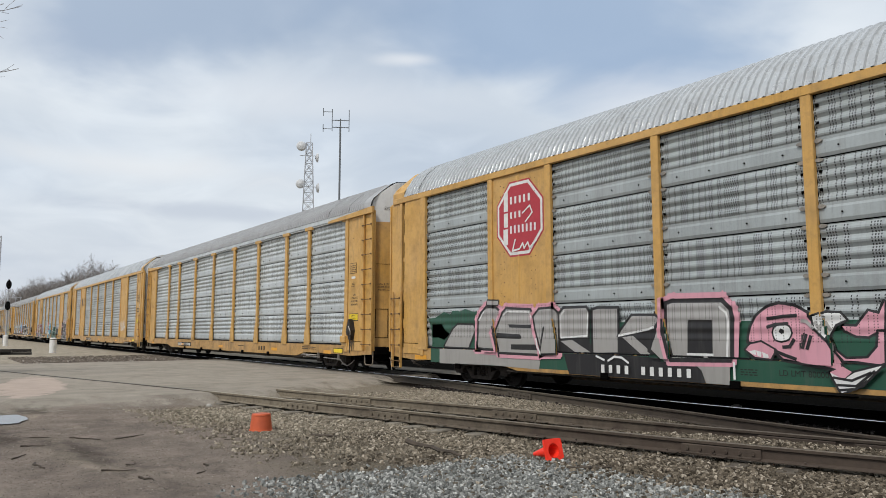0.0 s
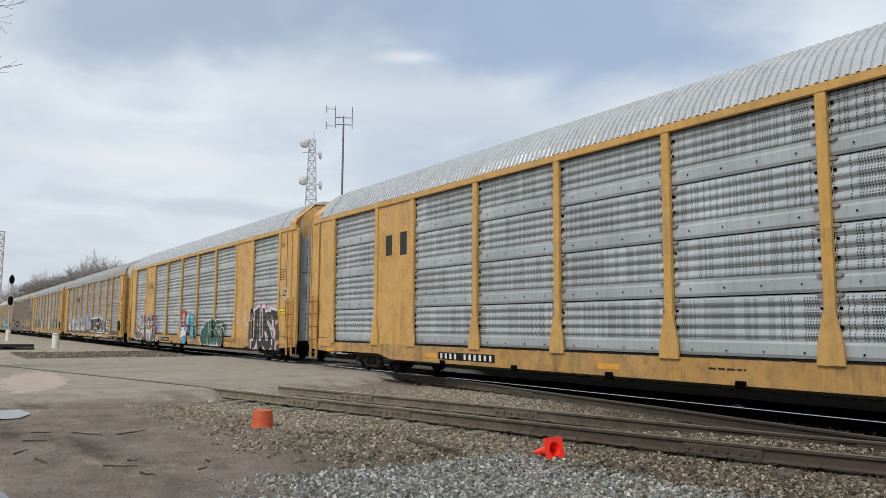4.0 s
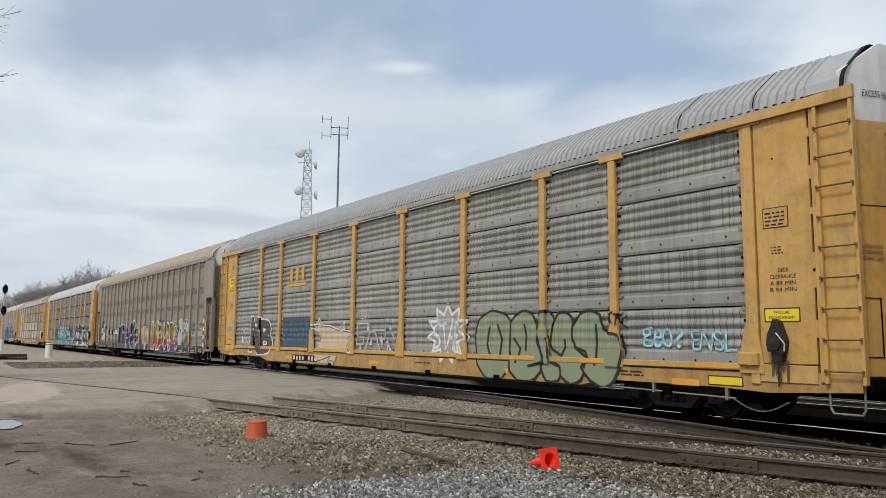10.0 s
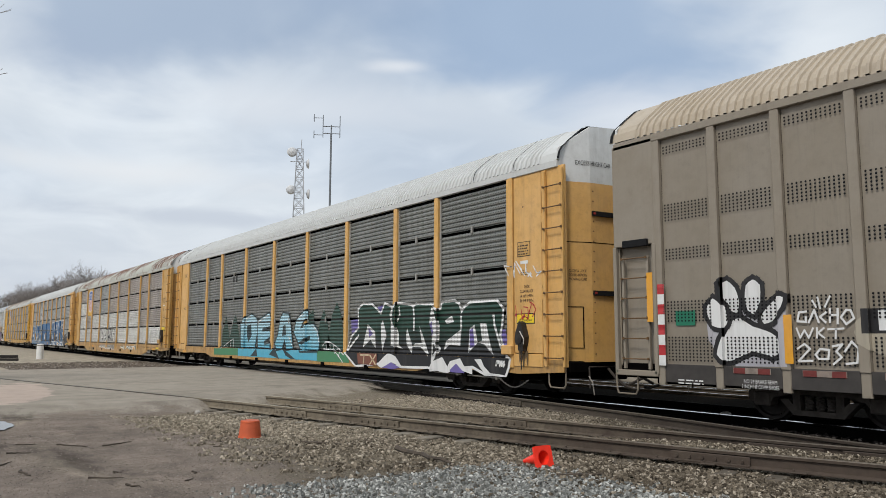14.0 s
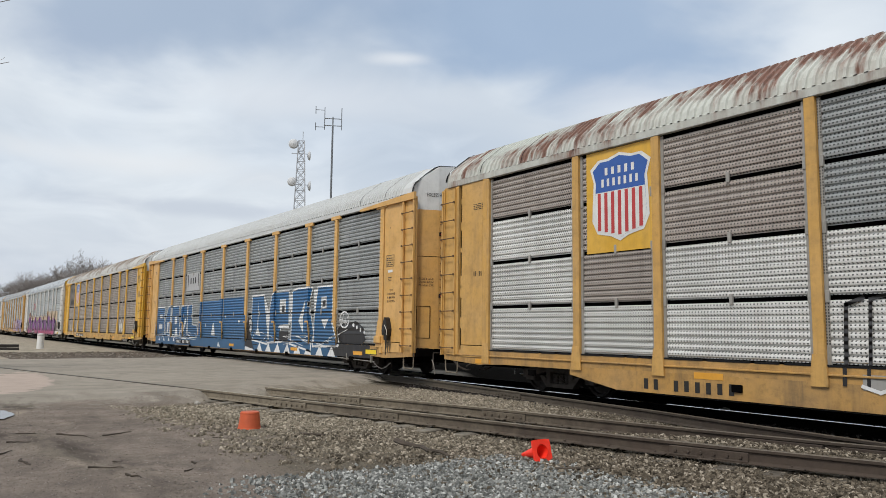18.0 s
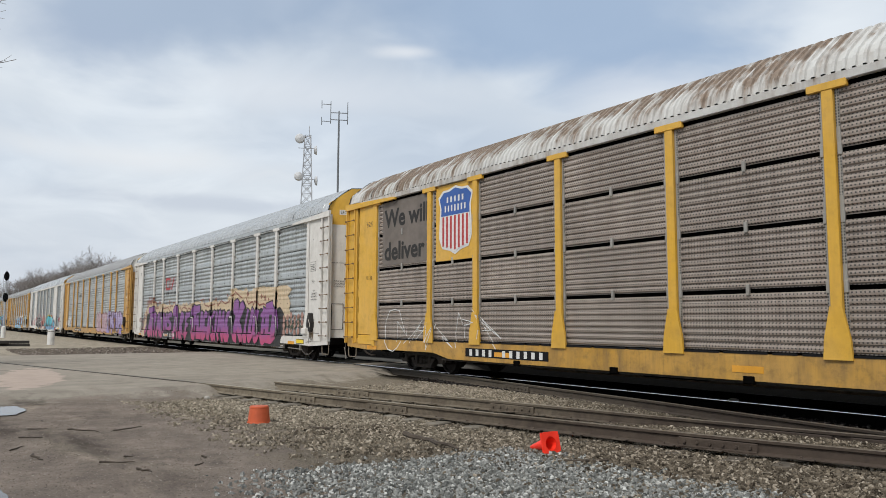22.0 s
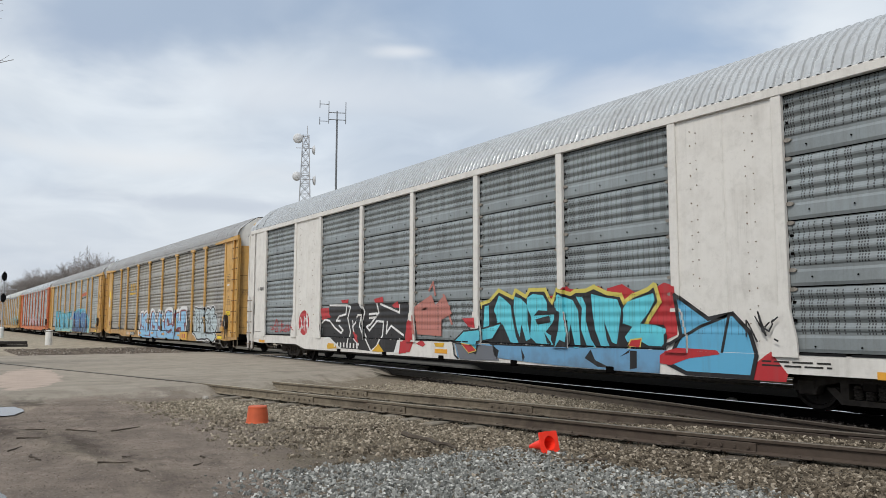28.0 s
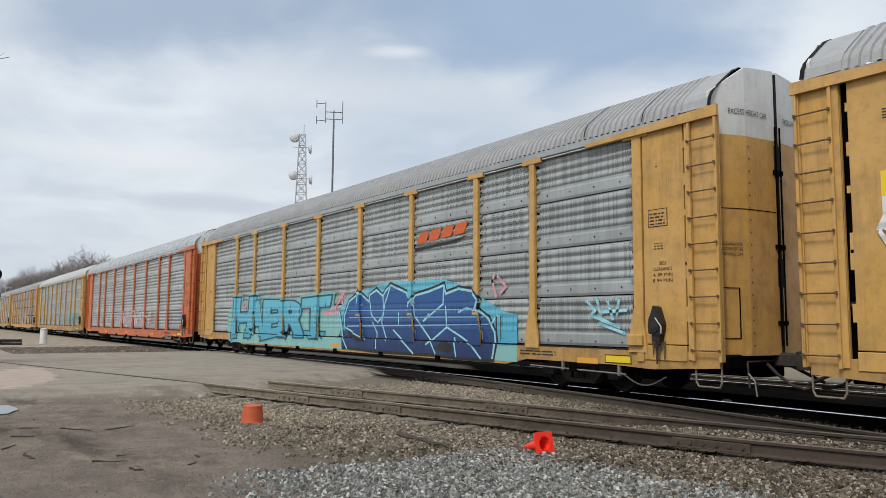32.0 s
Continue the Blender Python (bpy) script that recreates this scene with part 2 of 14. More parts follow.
def sheet(name, base, dirt=(0.12, 0.10, 0.085), amount=0.4, metal=0.18, rough=0.5, holes=(0.125, 0.044), dense=False):
    """Galvanised ribbed sheet with small round holes in columns, dulled and streaked."""
    if name in MATS:
        return MATS[name]
    m = Nodes(name, rough, metal)
    v = m.coords()
    dull = tuple(c * 0.72 for c in base)
    col = m.mix(m.noise(v, 0.55, 4), base, dull)
    streak = m.noise(m.scaled(v, (6.0, 1.0, 0.5)), 1.3, 6, 0.6, 0.42, 0.8)
    col = m.mix(m.math("MULTIPLY", streak, amount), col, dirt)
    # no two sheets have aged alike
    col = m.mix(m.math("MULTIPLY", m.info.outputs["Random"], 0.30), col, tuple(c * 0.62 for c in base))
    runs = m.noise(m.scaled(v, (13.0, 1.0, 0.6)), 2.0, 6, 0.65, 0.54, 0.76)
    col = m.mix(m.math("MULTIPLY", runs, amount * 0.8), col, tuple(c * 0.6 for c in dirt))
    spangle = m.noise(v, 26.0, 3, 0.6, 0.3, 0.7)
    col = m.mix(m.math("MULTIPLY", spangle, 0.16), col, tuple(min(1, c * 1.3) for c in base))
    if amount > 0.42:
        # rust creeping out of scratches and joints
        creep = m.math("MULTIPLY", m.noise(v, 1.7, 6, 0.7, 0.56, 0.72), m.noise(m.scaled(v, (4.0, 1.0, 0.7)), 2.0, 5, 0.6, 0.4, 0.7))
        col = m.mix(m.math("MULTIPLY", creep, 0.4), col, (0.17, 0.105, 0.075))
    # holes: columns of dots, some columns left out
    x, y, z = m.xyz(m.coords(shift=False))
    fz = m.math("ABSOLUTE", m.math("SUBTRACT", m.math("FRACT", m.math("DIVIDE", z, holes[1])), 0.5))
    fx = m.math("ABSOLUTE", m.math("SUBTRACT", m.math("FRACT", m.math("DIVIDE", x, holes[0])), 0.5))
    dot = None
    for off, wide, keep in ((0.0, 0.0105, 0.22), (0.045, 0.0095, 0.55), (0.085, 0.0095, 0.72)):
        u = m.math("DIVIDE", m.math("ADD", x, off), holes[0])
        pick = m.n.new("ShaderNodeTexWhiteNoise")
        pick.noise_dimensions = "1D"
        m.link(m.math("ADD", m.math("FLOOR", u), m.math("MULTIPLY", m.info.outputs["Random"], 91.7 + off)), pick.inputs["W"])
        line = m.math("LESS_THAN", m.math("ABSOLUTE", m.math("SUBTRACT", m.math("FRACT", u), 0.5)), wide / holes[0])
        line = m.math("MULTIPLY", line, m.math("GREATER_THAN", pick.outputs["Value"], keep))
        dot = line if dot is None else m.math("MAXIMUM", dot, line)
    dot = m.math("MULTIPLY", dot, m.math("LESS_THAN", fz, 0.29))
    if dense:
        # a close grid over the whole sheet
        dot = m.math("MULTIPLY", m.math("LESS_THAN", fx, 0.20), m.math("LESS_THAN", fz, 0.22))
        col = m.mix(m.math("MULTIPLY", dot, 0.9), col, (0.02, 0.02, 0.02))
    # none in the flat foot of each tier
    tier = m.math("FRACT", m.math("SUBTRACT", z, 0.85))
    ribs_only = m.math("MULTIPLY", m.math("GREATER_THAN", tier, 0.30), m.math("LESS_THAN", tier, 0.96))
    dot = m.math("MULTIPLY", m.math("MULTIPLY", dot, ribs_only), 0.0 if dense else 0.97)
    col = m.mix(dot, col, (0.02, 0.02, 0.02))
    m.roughness(m.ramp(streak, -0.9, 1.9))
    m.bump(m.noise(v, 3.0, 3), 0.08, 0.01)
    MATS[name] = m.colour(col)
    return MATS[name]


def spray(name, top, low, z0=0.6, z1=2.0, ribs=0.14, louvre=False):
    """Sprayed paint that lies on the ribbed sides: it fades from one colour to another and shows the ribs through."""
    if name in MATS:
        return MATS[name]
    m = Nodes(name, 0.5)
    v = m.coords(shift=False)
    x, y, z = m.xyz(v)
    n = m.noise(v, 3.5, 4)
    g = m.ramp(m.math("ADD", z, m.math("MULTIPLY", n, 0.25)), z0, z1)
    col = m.mix(g, low, top)
    streak = m.noise(m.scaled(v, (6.0, 1.0, 0.6)), 1.4, 5, 0.6, 0.5, 0.85)
    col = m.mix(m.math("MULTIPLY", streak, 0.35), col, (0.12, 0.11, 0.10))
    if louvre:
        # close rows of holes, narrow folds, and the slit between two tiers
        above = m.math("GREATER_THAN", z, 0.87)
        hx = m.math("ABSOLUTE", m.math("SUBTRACT", m.math("FRACT", m.math("DIVIDE", x, 0.06)), 0.5))
        hz = m.math("ABSOLUTE", m.math("SUBTRACT", m.math("FRACT", m.math("DIVIDE", z, 0.054)), 0.5))
        dot = m.math("MULTIPLY", m.math("MULTIPLY", m.math("LESS_THAN", hx, 0.20), m.math("LESS_THAN", hz, 0.2)), above)
        slit = m.math("LESS_THAN", m.math("ABSOLUTE", m.math("SUBTRACT", z, 1.825)), 0.03)
        col = m.mix(m.math("MAXIMUM", m.math("MULTIPLY", dot, 0.7), m.math("MULTIPLY", slit, 0.93)), col, (0.012, 0.012, 0.012))
        fold = m.math("SINE", m.math("MULTIPLY", z, 2 * math.pi / 0.108))
        m.bump(m.math("MULTIPLY", fold, above), 0.6, 0.03)
    elif ribs:
        # the ribs and the holes of the sheets below show through
        tier = m.math("FRACT", m.math("SUBTRACT", z, 0.84))
        on_ribs = m.math("MULTIPLY", m.math("GREATER_THAN", tier, 0.29), m.math("GREATER_THAN", z, 0.86))
        fx = m.math("ABSOLUTE", m.math("SUBTRACT", m.math("FRACT", m.math("DIVIDE", x, 0.125)), 0.5))
        twin = m.math("ABSOLUTE", m.math("SUBTRACT", m.math("FRACT", m.math("DIVIDE", x, 0.375)), 0.37))
        column = m.math("MAXIMUM", m.math("LESS_THAN", fx, 0.06), m.math("LESS_THAN", twin, 0.02))
        fz = m.math("ABSOLUTE", m.math("SUBTRACT", m.math("FRACT", m.math("DIVIDE", z, 0.04)), 0.5))
        dot = m.math("MULTIPLY", m.math("MULTIPLY", column, m.math("LESS_THAN", fz, 0.26)), on_ribs)
        col = m.mix(m.math("MULTIPLY", dot, 0.8), col, (0.02, 0.02, 0.02))
        wave = m.math("SINE", m.math("MULTIPLY", m.math("SUBTRACT", tier, 0.27), 2 * math.pi / 0.1825))
        m.bump(m.math("MULTIPLY", wave, on_ribs), 0.35, 0.02)
    MATS[name] = m.colour(col)
    return MATS[name]


def plain(name, base, rough=0.6, metal=0.0, var=0.2, scale=8.0, spec=0.5):
    if name in MATS:
        return MATS[name]
    m = Nodes(name, rough, metal, spec)
    v = m.coords()
    n = m.noise(v, scale, 5)
    col = m.mix(m.math("MULTIPLY", n, var), base, tuple(c * 0.35 for c in base))
    m.bump(m.noise(v, scale * 4, 3), 0.15, 0.005)
    MATS[name] = m.colour(col)
    return MATS[name]


YELLOW = (0.56, 0.315, 0.075)
BLACK = plain("black_paint", (0.012, 0.012, 0.013), 0.7, var=0.3, spec=0.15)
# DARK is near-black: grime, plus the shade under and inside the cars as colour
DARK = plain("grime_and_shade", (0.0035, 0.003, 0.0028), 0.95, var=0.5, spec=0.03)
TRUCK = plain("truck_grime", (0.060, 0.051, 0.044), 0.85, var=0.6, spec=0.2)
WHEEL = plain("wheel_steel", (0.020, 0.016, 0.014), 0.7, 0.2, var=0.5, spec=0.25)
WHITE = paint("white_band", (0.62, 0.63, 0.62), amount=0.3, rust=0.1)
STEEL = plain("polished_rail", (0.72, 0.72, 0.73), 0.12, 1.0, var=0.3, scale=3)
RUST = plain("rusty_rail", (0.112, 0.088, 0.063), 0.85, 0.1, var=0.7, scale=5)
LETTER = plain("black_stencil", (0.018, 0.016, 0.014), 0.6, var=0.2)
WLETTER = plain("white_stencil", (0.7, 0.7, 0.68), 0.6, var=0.2)
AMBER = paint("amber_reflector", (0.72, 0.33, 0.015), amount=0.3, rust=0.0)
PLACARD = plain("yellow_placard", (0.80, 0.58, 0.02), 0.5, var=0.1)


# ---- shapes ----
def box(bm, x0, x1, y0, y1, z0, z1):
    v = [bm.verts.new(p) for p in ((x0, y0, z0), (x1, y0, z0), (x1, y1, z0), (x0, y1, z0), (x0, y0, z1), (x1, y0, z1), (x1, y1, z1), (x0, y1, z1))]
    for f in ((0, 3, 2, 1), (4, 5, 6, 7), (0, 1, 5, 4), (1, 2, 6, 5), (2, 3, 7, 6), (3, 0, 4, 7)):
        bm.faces.new([v[i] for i in f])
    return v


def bevel_box(bm, x0, x1, y0, y1, z0, z1, r=0.01):
    vs = box(bm, x0, x1, y0, y1, z0, z1)
    es = list({e for v in vs for e in v.link_edges})
    bmesh.ops.bevel(bm, geom=es, offset=r, segments=1, affect="EDGES")


def rod(bm, a, b, r, sides=6, r2=None):
    """A round bar from a to b."""
    a, b = Vector(a), Vector(b)
    r2 = r if r2 is None else r2
    q = (b - a).to_track_quat("Z", "Y")
    rings = []
    for p, rad in ((a, r), (b, r2)):
        rings.append([bm.verts.new(p + q @ Vector((math.cos(2 * math.pi * i / sides) * rad, math.sin(2 * math.pi * i / sides) * rad, 0))) for i in range(sides)])
    for i in range(sides):
        j = (i + 1) % sides
        bm.faces.new((rings[0][i], rings[0][j], rings[1][j], rings[1][i]))
    bm.faces.new(rings[0][::-1])
    bm.faces.new(rings[1])


def turned(bm, profile, axis="z", sides=24, centre=(0, 0, 0), close=True):
    """A solid turned round an axis from (radius, height) pairs."""
    rings = []
    for r, h in profile:
        ring = []
        for i in range(sides):
            a = 2 * math.pi * i / sides
            p = {"z": (r * math.cos(a), r * math.sin(a), h), "y": (r * math.cos(a), h, r * math.sin(a)), "x": (h, r * math.cos(a), r * math.sin(a))}[axis]
            ring.append(bm.verts.new(Vector(p) + Vector(centre)))
        rings.append(ring)
    for k in range(len(rings) - 1):
        for i in range(sides):
            j = (i + 1) % sides
            bm.faces.new((rings[k][i], rings[k][j], rings[k + 1][j], rings[k + 1][i]))
    if close:
        bm.faces.new(rings[0][::-1])
        bm.faces.new(rings[-1])


def strip(bm, rows):
    """A sheet through rows of points."""
    vs = [[bm.verts.new(p) for p in row] for row in rows]
    for a, b in zip(vs, vs[1:]):
        for i in range(len(a) - 1):
            bm.faces.new((a[i], a[i + 1], b[i + 1], b[i]))


def prism(bm, outline, axis, lo, hi):
    """An outline of (u, v) pairs pushed along an axis from lo to hi: 'y' takes (x, z), 'x' takes (y, z), 'z' takes (x, y)."""
    place = {"y": lambda u, v, w: (u, w, v), "x": lambda u, v, w: (w, u, v), "z": lambda u, v, w: (u, v, w)}[axis]
    a = [bm.verts.new(place(u, v, lo)) for u, v in outline]
    b = [bm.verts.new(place(u, v, hi)) for u, v in outline]
    n = len(a)
    bm.faces.new(a)
    bm.faces.new(b[::-1])
    for i in range(n):
        j = (i + 1) % n
        bm.faces.new((a[j], a[i], b[i], b[j]))


def mesh_of(name, bm, mats, smooth=False):
    bmesh.ops.recalc_face_normals(bm, faces=bm.faces)
    me = bpy.data.meshes.new(name)
    bm.to_mesh(me)
    bm.free()
    for m in mats if isinstance(mats, (list, tuple)) else [mats]:
        me.materials.append(m)
    if smooth:
        me.polygons.foreach_set("use_smooth", [True] * len(me.polygons))
    return me


def part(name, bm, material, parent, label="", smooth=False):
    """Link a bmesh as one mesh object under a thing or a part."""
    ob = new(name, mesh_of(name, bm, material, smooth))
    if parent is not None:
        ob.parent = parent
    return tagged(ob, label)


SHARED = {}


def piece(name, key, build, material, parent, at=(0, 0, 0), turn=(0, 0, 0), label="", smooth=False):
    """A part on a mesh that alike parts share; the material belongs to the object."""
    if key not in SHARED:
        bm = bmesh.new()
        build(bm)
        SHARED[key] = mesh_of(name, bm, material, smooth)
    ob = new(name, SHARED[key])
    ob.parent = parent
    ob.location, ob.rotation_euler = at, [radians(a) for a in turn]
    slot = ob.material_slots[0]
    slot.link, slot.material = "OBJECT", material
    return tagged(ob, label)


def thing(name, at, label, category, group="", kind="", rz=0):
    ob = new(name)
    ob.empty_display_size = 0.3
    ob.matrix_world = pose(*at, 0, 0, rz)
    return tagged(ob, label, category, group, kind)


# ---- ground ----
ROAD_X0, ROAD_X1 = -34.0, -16.6


def smooth_step(a, b, x):
    t = max(0.0, min(1.0, (x - a) / (b - a)))
    return t * t * (3.0 - 2.0 * t)


def ground_z(x, y):
    z = -0.175
    wob = 0.35 * noise.noise((x * 0.4, y * 0.4, 3.0))
    xe = x + 0.62 * max(0.0, min(y, 11.3) - 6.3)
    in_road = smooth_step(ROAD_X0 - 1.2, ROAD_X0, x) * (1 - smooth_step(ROAD_X1 + 0.2 + wob, ROAD_X1 + 0.9 + wob, xe))
    near = smooth_step(-2.0, 1.5, y)
    z += in_road * 0.155 * near + in_road * 0.05 * (1 - near)
    z += 0.018 * noise.noise((x * 0.55, y * 0.55, 0.0)) * (1 - 0.7 * in_road) + 0.008 * noise.noise((x * 2.1, y * 2.1, 5.0)) * (1 - in_road)
    z -= 0.10 * smooth_step(15.0, 20.0, y) * (1 - in_road)
    # the siding's bed lies a little lower, and heaps of ballast rise between its rails
    mid = 7.25 + 0.255 * (x + 10.5) + 0.004 * (x + 10.5) ** 2
    bed = smooth_step(2.6, 1.2, abs(y - mid)) * (1 - in_road) * smooth_step(-16.5, -15.2, x) * (1 - smooth_step(10.2, 11.0, y))
    z -= bed * (0.055 - 0.05 * smooth_step(0.5, 0.15, abs(y - mid)))
    # ballast lies high between the two rails where they near the main track
    z += 0.105 * smooth_step(0.72, 0.40, abs(y - 7.86 - 0.29 * (x + 8))) * smooth_step(-8.4, -6.0, x) * (1 - smooth_step(10.2, 10.8, y))
    return z


def axis_steps(lo, hi, step, far=(8, 20, 45, 100, 220, 500, 1100, 2400)):
    mid = [lo + i * step for i in range(int(round((hi - lo) / step)) + 1)]
    return [lo - d for d in reversed(far)] + mid + [hi + d for d in far]


gxs, gys = axis_steps(-56.0, 8.0, 0.28), axis_steps(-4.0, 20.0, 0.28)


def make_ground_material():
    m = Nodes("ground_surface", 0.95, spec=0.0)
    v = m.coords(world_space=True)
    x, y, z = m.xyz(v)
    big = m.noise(v, 0.35, 5, 0.6, 0.3, 0.7, 0.6)
    mid = m.noise(v, 2.2, 6, 0.65, 0.3, 0.7)
    fine = m.noise(v, 38.0, 5, 0.7, 0.28, 0.72)
    speck = m.noise(v, 95.0, 2, 0.5, 0.62, 0.7)
    patch = m.noise(v, 0.8, 6, 0.7, 0.42, 0.6, 0.8)
    dirt = m.mix(mid, (0.205, 0.172, 0.147), (0.43, 0.358, 0.298))
    dirt = m.mix(m.math("MULTIPLY", big, 0.5), dirt, (0.19, 0.157, 0.135))
    dirt = m.mix(m.math("MULTIPLY", patch, 0.42), dirt, (0.12, 0.098, 0.085))
    dirt = m.mix(m.math("MULTIPLY", fine, 0.45), dirt, (0.095, 0.083, 0.073))
    crumbs = m.noise(v, 16.0, 6, 0.75, 0.50, 0.66)
    dirt = m.mix(m.math("MULTIPLY", crumbs, 0.42), dirt, (0.105, 0.092, 0.081))
    dirt = m.mix(m.math("MULTIPLY", speck, 0.7), dirt, (0.40, 0.375, 0.33))
    # pale, well trodden runs
    trodden = m.noise(m.scaled(v, (0.35, 1.1, 1.0)), 0.9, 5, 0.6, 0.56, 0.70, 0.7)
    dirt = m.mix(m.math("MULTIPLY", trodden, 0.55), dirt, m.mix(fine, (0.46, 0.40, 0.315), (0.27, 0.23, 0.18)))
    gravel = m.mix(fine, (0.060, 0.052, 0.042), (0.22, 0.192, 0.150))
    gravel = m.mix(m.math("MULTIPLY", m.ramp(x, -7.0, -12.5), 0.6), gravel, m.mix(fine, (0.12, 0.103, 0.08), (0.40, 0.345, 0.27)))
    # darker beside the train's track: its shade, put into the gravel's colour
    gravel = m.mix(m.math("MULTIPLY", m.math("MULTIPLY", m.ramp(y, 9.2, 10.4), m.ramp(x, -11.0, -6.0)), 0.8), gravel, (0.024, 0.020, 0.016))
    road = m.mix(mid, (0.39, 0.348, 0.292), (0.285, 0.254, 0.212))
    road = m.mix(m.math("MULTIPLY", big, 0.5), road, (0.41, 0.370, 0.312))
    worn = m.noise(v, 0.9, 7, 0.7, 0.52, 0.64, 0.5)
    road = m.mix(m.math("MULTIPLY", worn, 0.35), road, (0.16, 0.145, 0.122))
    road = m.mix(m.math("MULTIPLY", fine, 0.22), road, (0.13, 0.12, 0.105))
    tracks = m.noise(m.scaled(v, (1.6, 0.10, 1.0)), 1.3, 4, 0.5, 0.5, 0.72)
    road = m.mix(m.math("MULTIPLY", tracks, 0.3), road, (0.12, 0.11, 0.098))
    edge = m.math("MULTIPLY", m.math("SUBTRACT", mid, 0.5), 1.3)
    # where the road's slab lies
    xe = m.math("ADD", x, edge)
    on_road = m.math("MULTIPLY", m.ramp(xe, ROAD_X0 - 1.0, ROAD_X0), m.math("SUBTRACT", 1.0, m.ramp(m.math("ADD", xe, m.math("MULTIPLY", m.math("MAXIMUM", m.math("SUBTRACT", m.math("MINIMUM", y, 11.3), 6.3), 0.0), 0.62)), ROAD_X1 + 0.4, ROAD_X1 + 1.1)))
    on_gravel = m.ramp(m.math("ADD", m.math("ADD", y, edge), m.math("MULTIPLY", x, 0.20)), 1.2, 2.4)
    base = m.mix(on_gravel, dirt, gravel)
    # a pale reddish patch of newer paving, and dry grass at the road's edge
    px = m.math("DIVIDE", m.math("ADD", x, 20.6), 3.6)
    py = m.math("DIVIDE", m.math("SUBTRACT", m.math("ADD", y, m.math("MULTIPLY", x, 0.12)), -0.35), 0.72)
    rr = m.math("ADD", m.math("ADD", m.math("MULTIPLY", px, px), m.math("MULTIPLY", py, py)), m.math("MULTIPLY", edge, 0.7))
    road = m.mix(m.math("MULTIPLY", m.math("SUBTRACT", 1.0, m.ramp(rr, 0.85, 1.1)), 0.9), road, m.mix(mid, (0.50, 0.405, 0.345), (0.42, 0.345, 0.295)))
    gx = m.math("DIVIDE", m.math("ADD", x, 13.4), 2.0)
    gy = m.math("DIVIDE", m.math("SUBTRACT", y, 4.3), 0.9)
    gr = m.math("ADD", m.math("ADD", m.math("MULTIPLY", gx, gx), m.math("MULTIPLY", gy, gy)), m.math("MULTIPLY", m.math("SUBTRACT", fine, 0.5), 0.9))
    base = m.mix(m.math("MULTIPLY", m.math("SUBTRACT", 1.0, m.ramp(gr, 0.3, 1.2)), 0.55), base, (0.20, 0.165, 0.095))
    wet = m.math("MULTIPLY", m.noise(m.scaled(v, (0.30, 0.9, 1.0)), 1.0, 5, 0.6, 0.55, 0.66), m.math("SUBTRACT", 1.0, on_gravel))
    base = m.mix(m.math("MULTIPLY", wet, 0.6), base, (0.035, 0.032, 0.029))
    col = m.mix(on_road, base, road)
    # oil along the train's track, and the train's shade put into the colour
    oil_and_shade = m.math("MULTIPLY", m.math("MULTIPLY", m.ramp(y, 10.0, 10.7), m.math("SUBTRACT", 1.0, m.ramp(y, 14.0, 14.6))), m.math("SUBTRACT", 1.0, on_road))
    # the strip behind the train's track is coloured dark as well
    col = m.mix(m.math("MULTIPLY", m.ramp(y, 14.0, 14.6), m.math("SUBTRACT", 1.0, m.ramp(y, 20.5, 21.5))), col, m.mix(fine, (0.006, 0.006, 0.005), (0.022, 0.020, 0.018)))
    col = m.mix(m.math("MULTIPLY", oil_and_shade, 0.95), col, (0.004, 0.0035, 0.003))
    far = m.math("MAXIMUM", m.ramp(x, -34.0, -40.0), m.ramp(y, 20.0, 40.0))
    col = m.mix(far, col, m.mix(mid, (0.42, 0.375, 0.30), (0.22, 0.19, 0.15)))
    m.roughness(m.ramp(wet, 1.35, -0.6))
    h = m.math("ADD", m.math("MULTIPLY", fine, 0.7), m.math("MULTIPLY", mid, 0.6))
    m.bump(h, 0.8, 0.025)
    return m.colour(col)


GROUND = make_ground_material()
gm = bpy.data.meshes.new("ground")
gm.from_pydata([(x, y, ground_z(x, y)) for y in gys for x in gxs], [],
               [(j * len(gxs) + i, j * len(gxs) + i + 1, (j + 1) * len(gxs) + i + 1, (j + 1) * len(gxs) + i) for j in range(len(gys) - 1) for i in range(len(gxs) - 1)])
gm.materials.append(GROUND)
gm.polygons.foreach_set("use_smooth", [True] * len(gm.polygons))
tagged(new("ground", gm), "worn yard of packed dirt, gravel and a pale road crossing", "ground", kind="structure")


# ---- tracks ----
RAIL = [(-0.07, -0.170), (0.07, -0.170), (0.07, -0.160), (0.012, -0.140), (0.010, -0.045), (0.036, -0.036), (0.037, -0.005), (0.035, 0.0), (-0.035, 0.0), (-0.037, -0.005), (-0.036, -0.036), (-0.010, -0.045), (-0.012, -0.140), (-0.07, -0.160)]


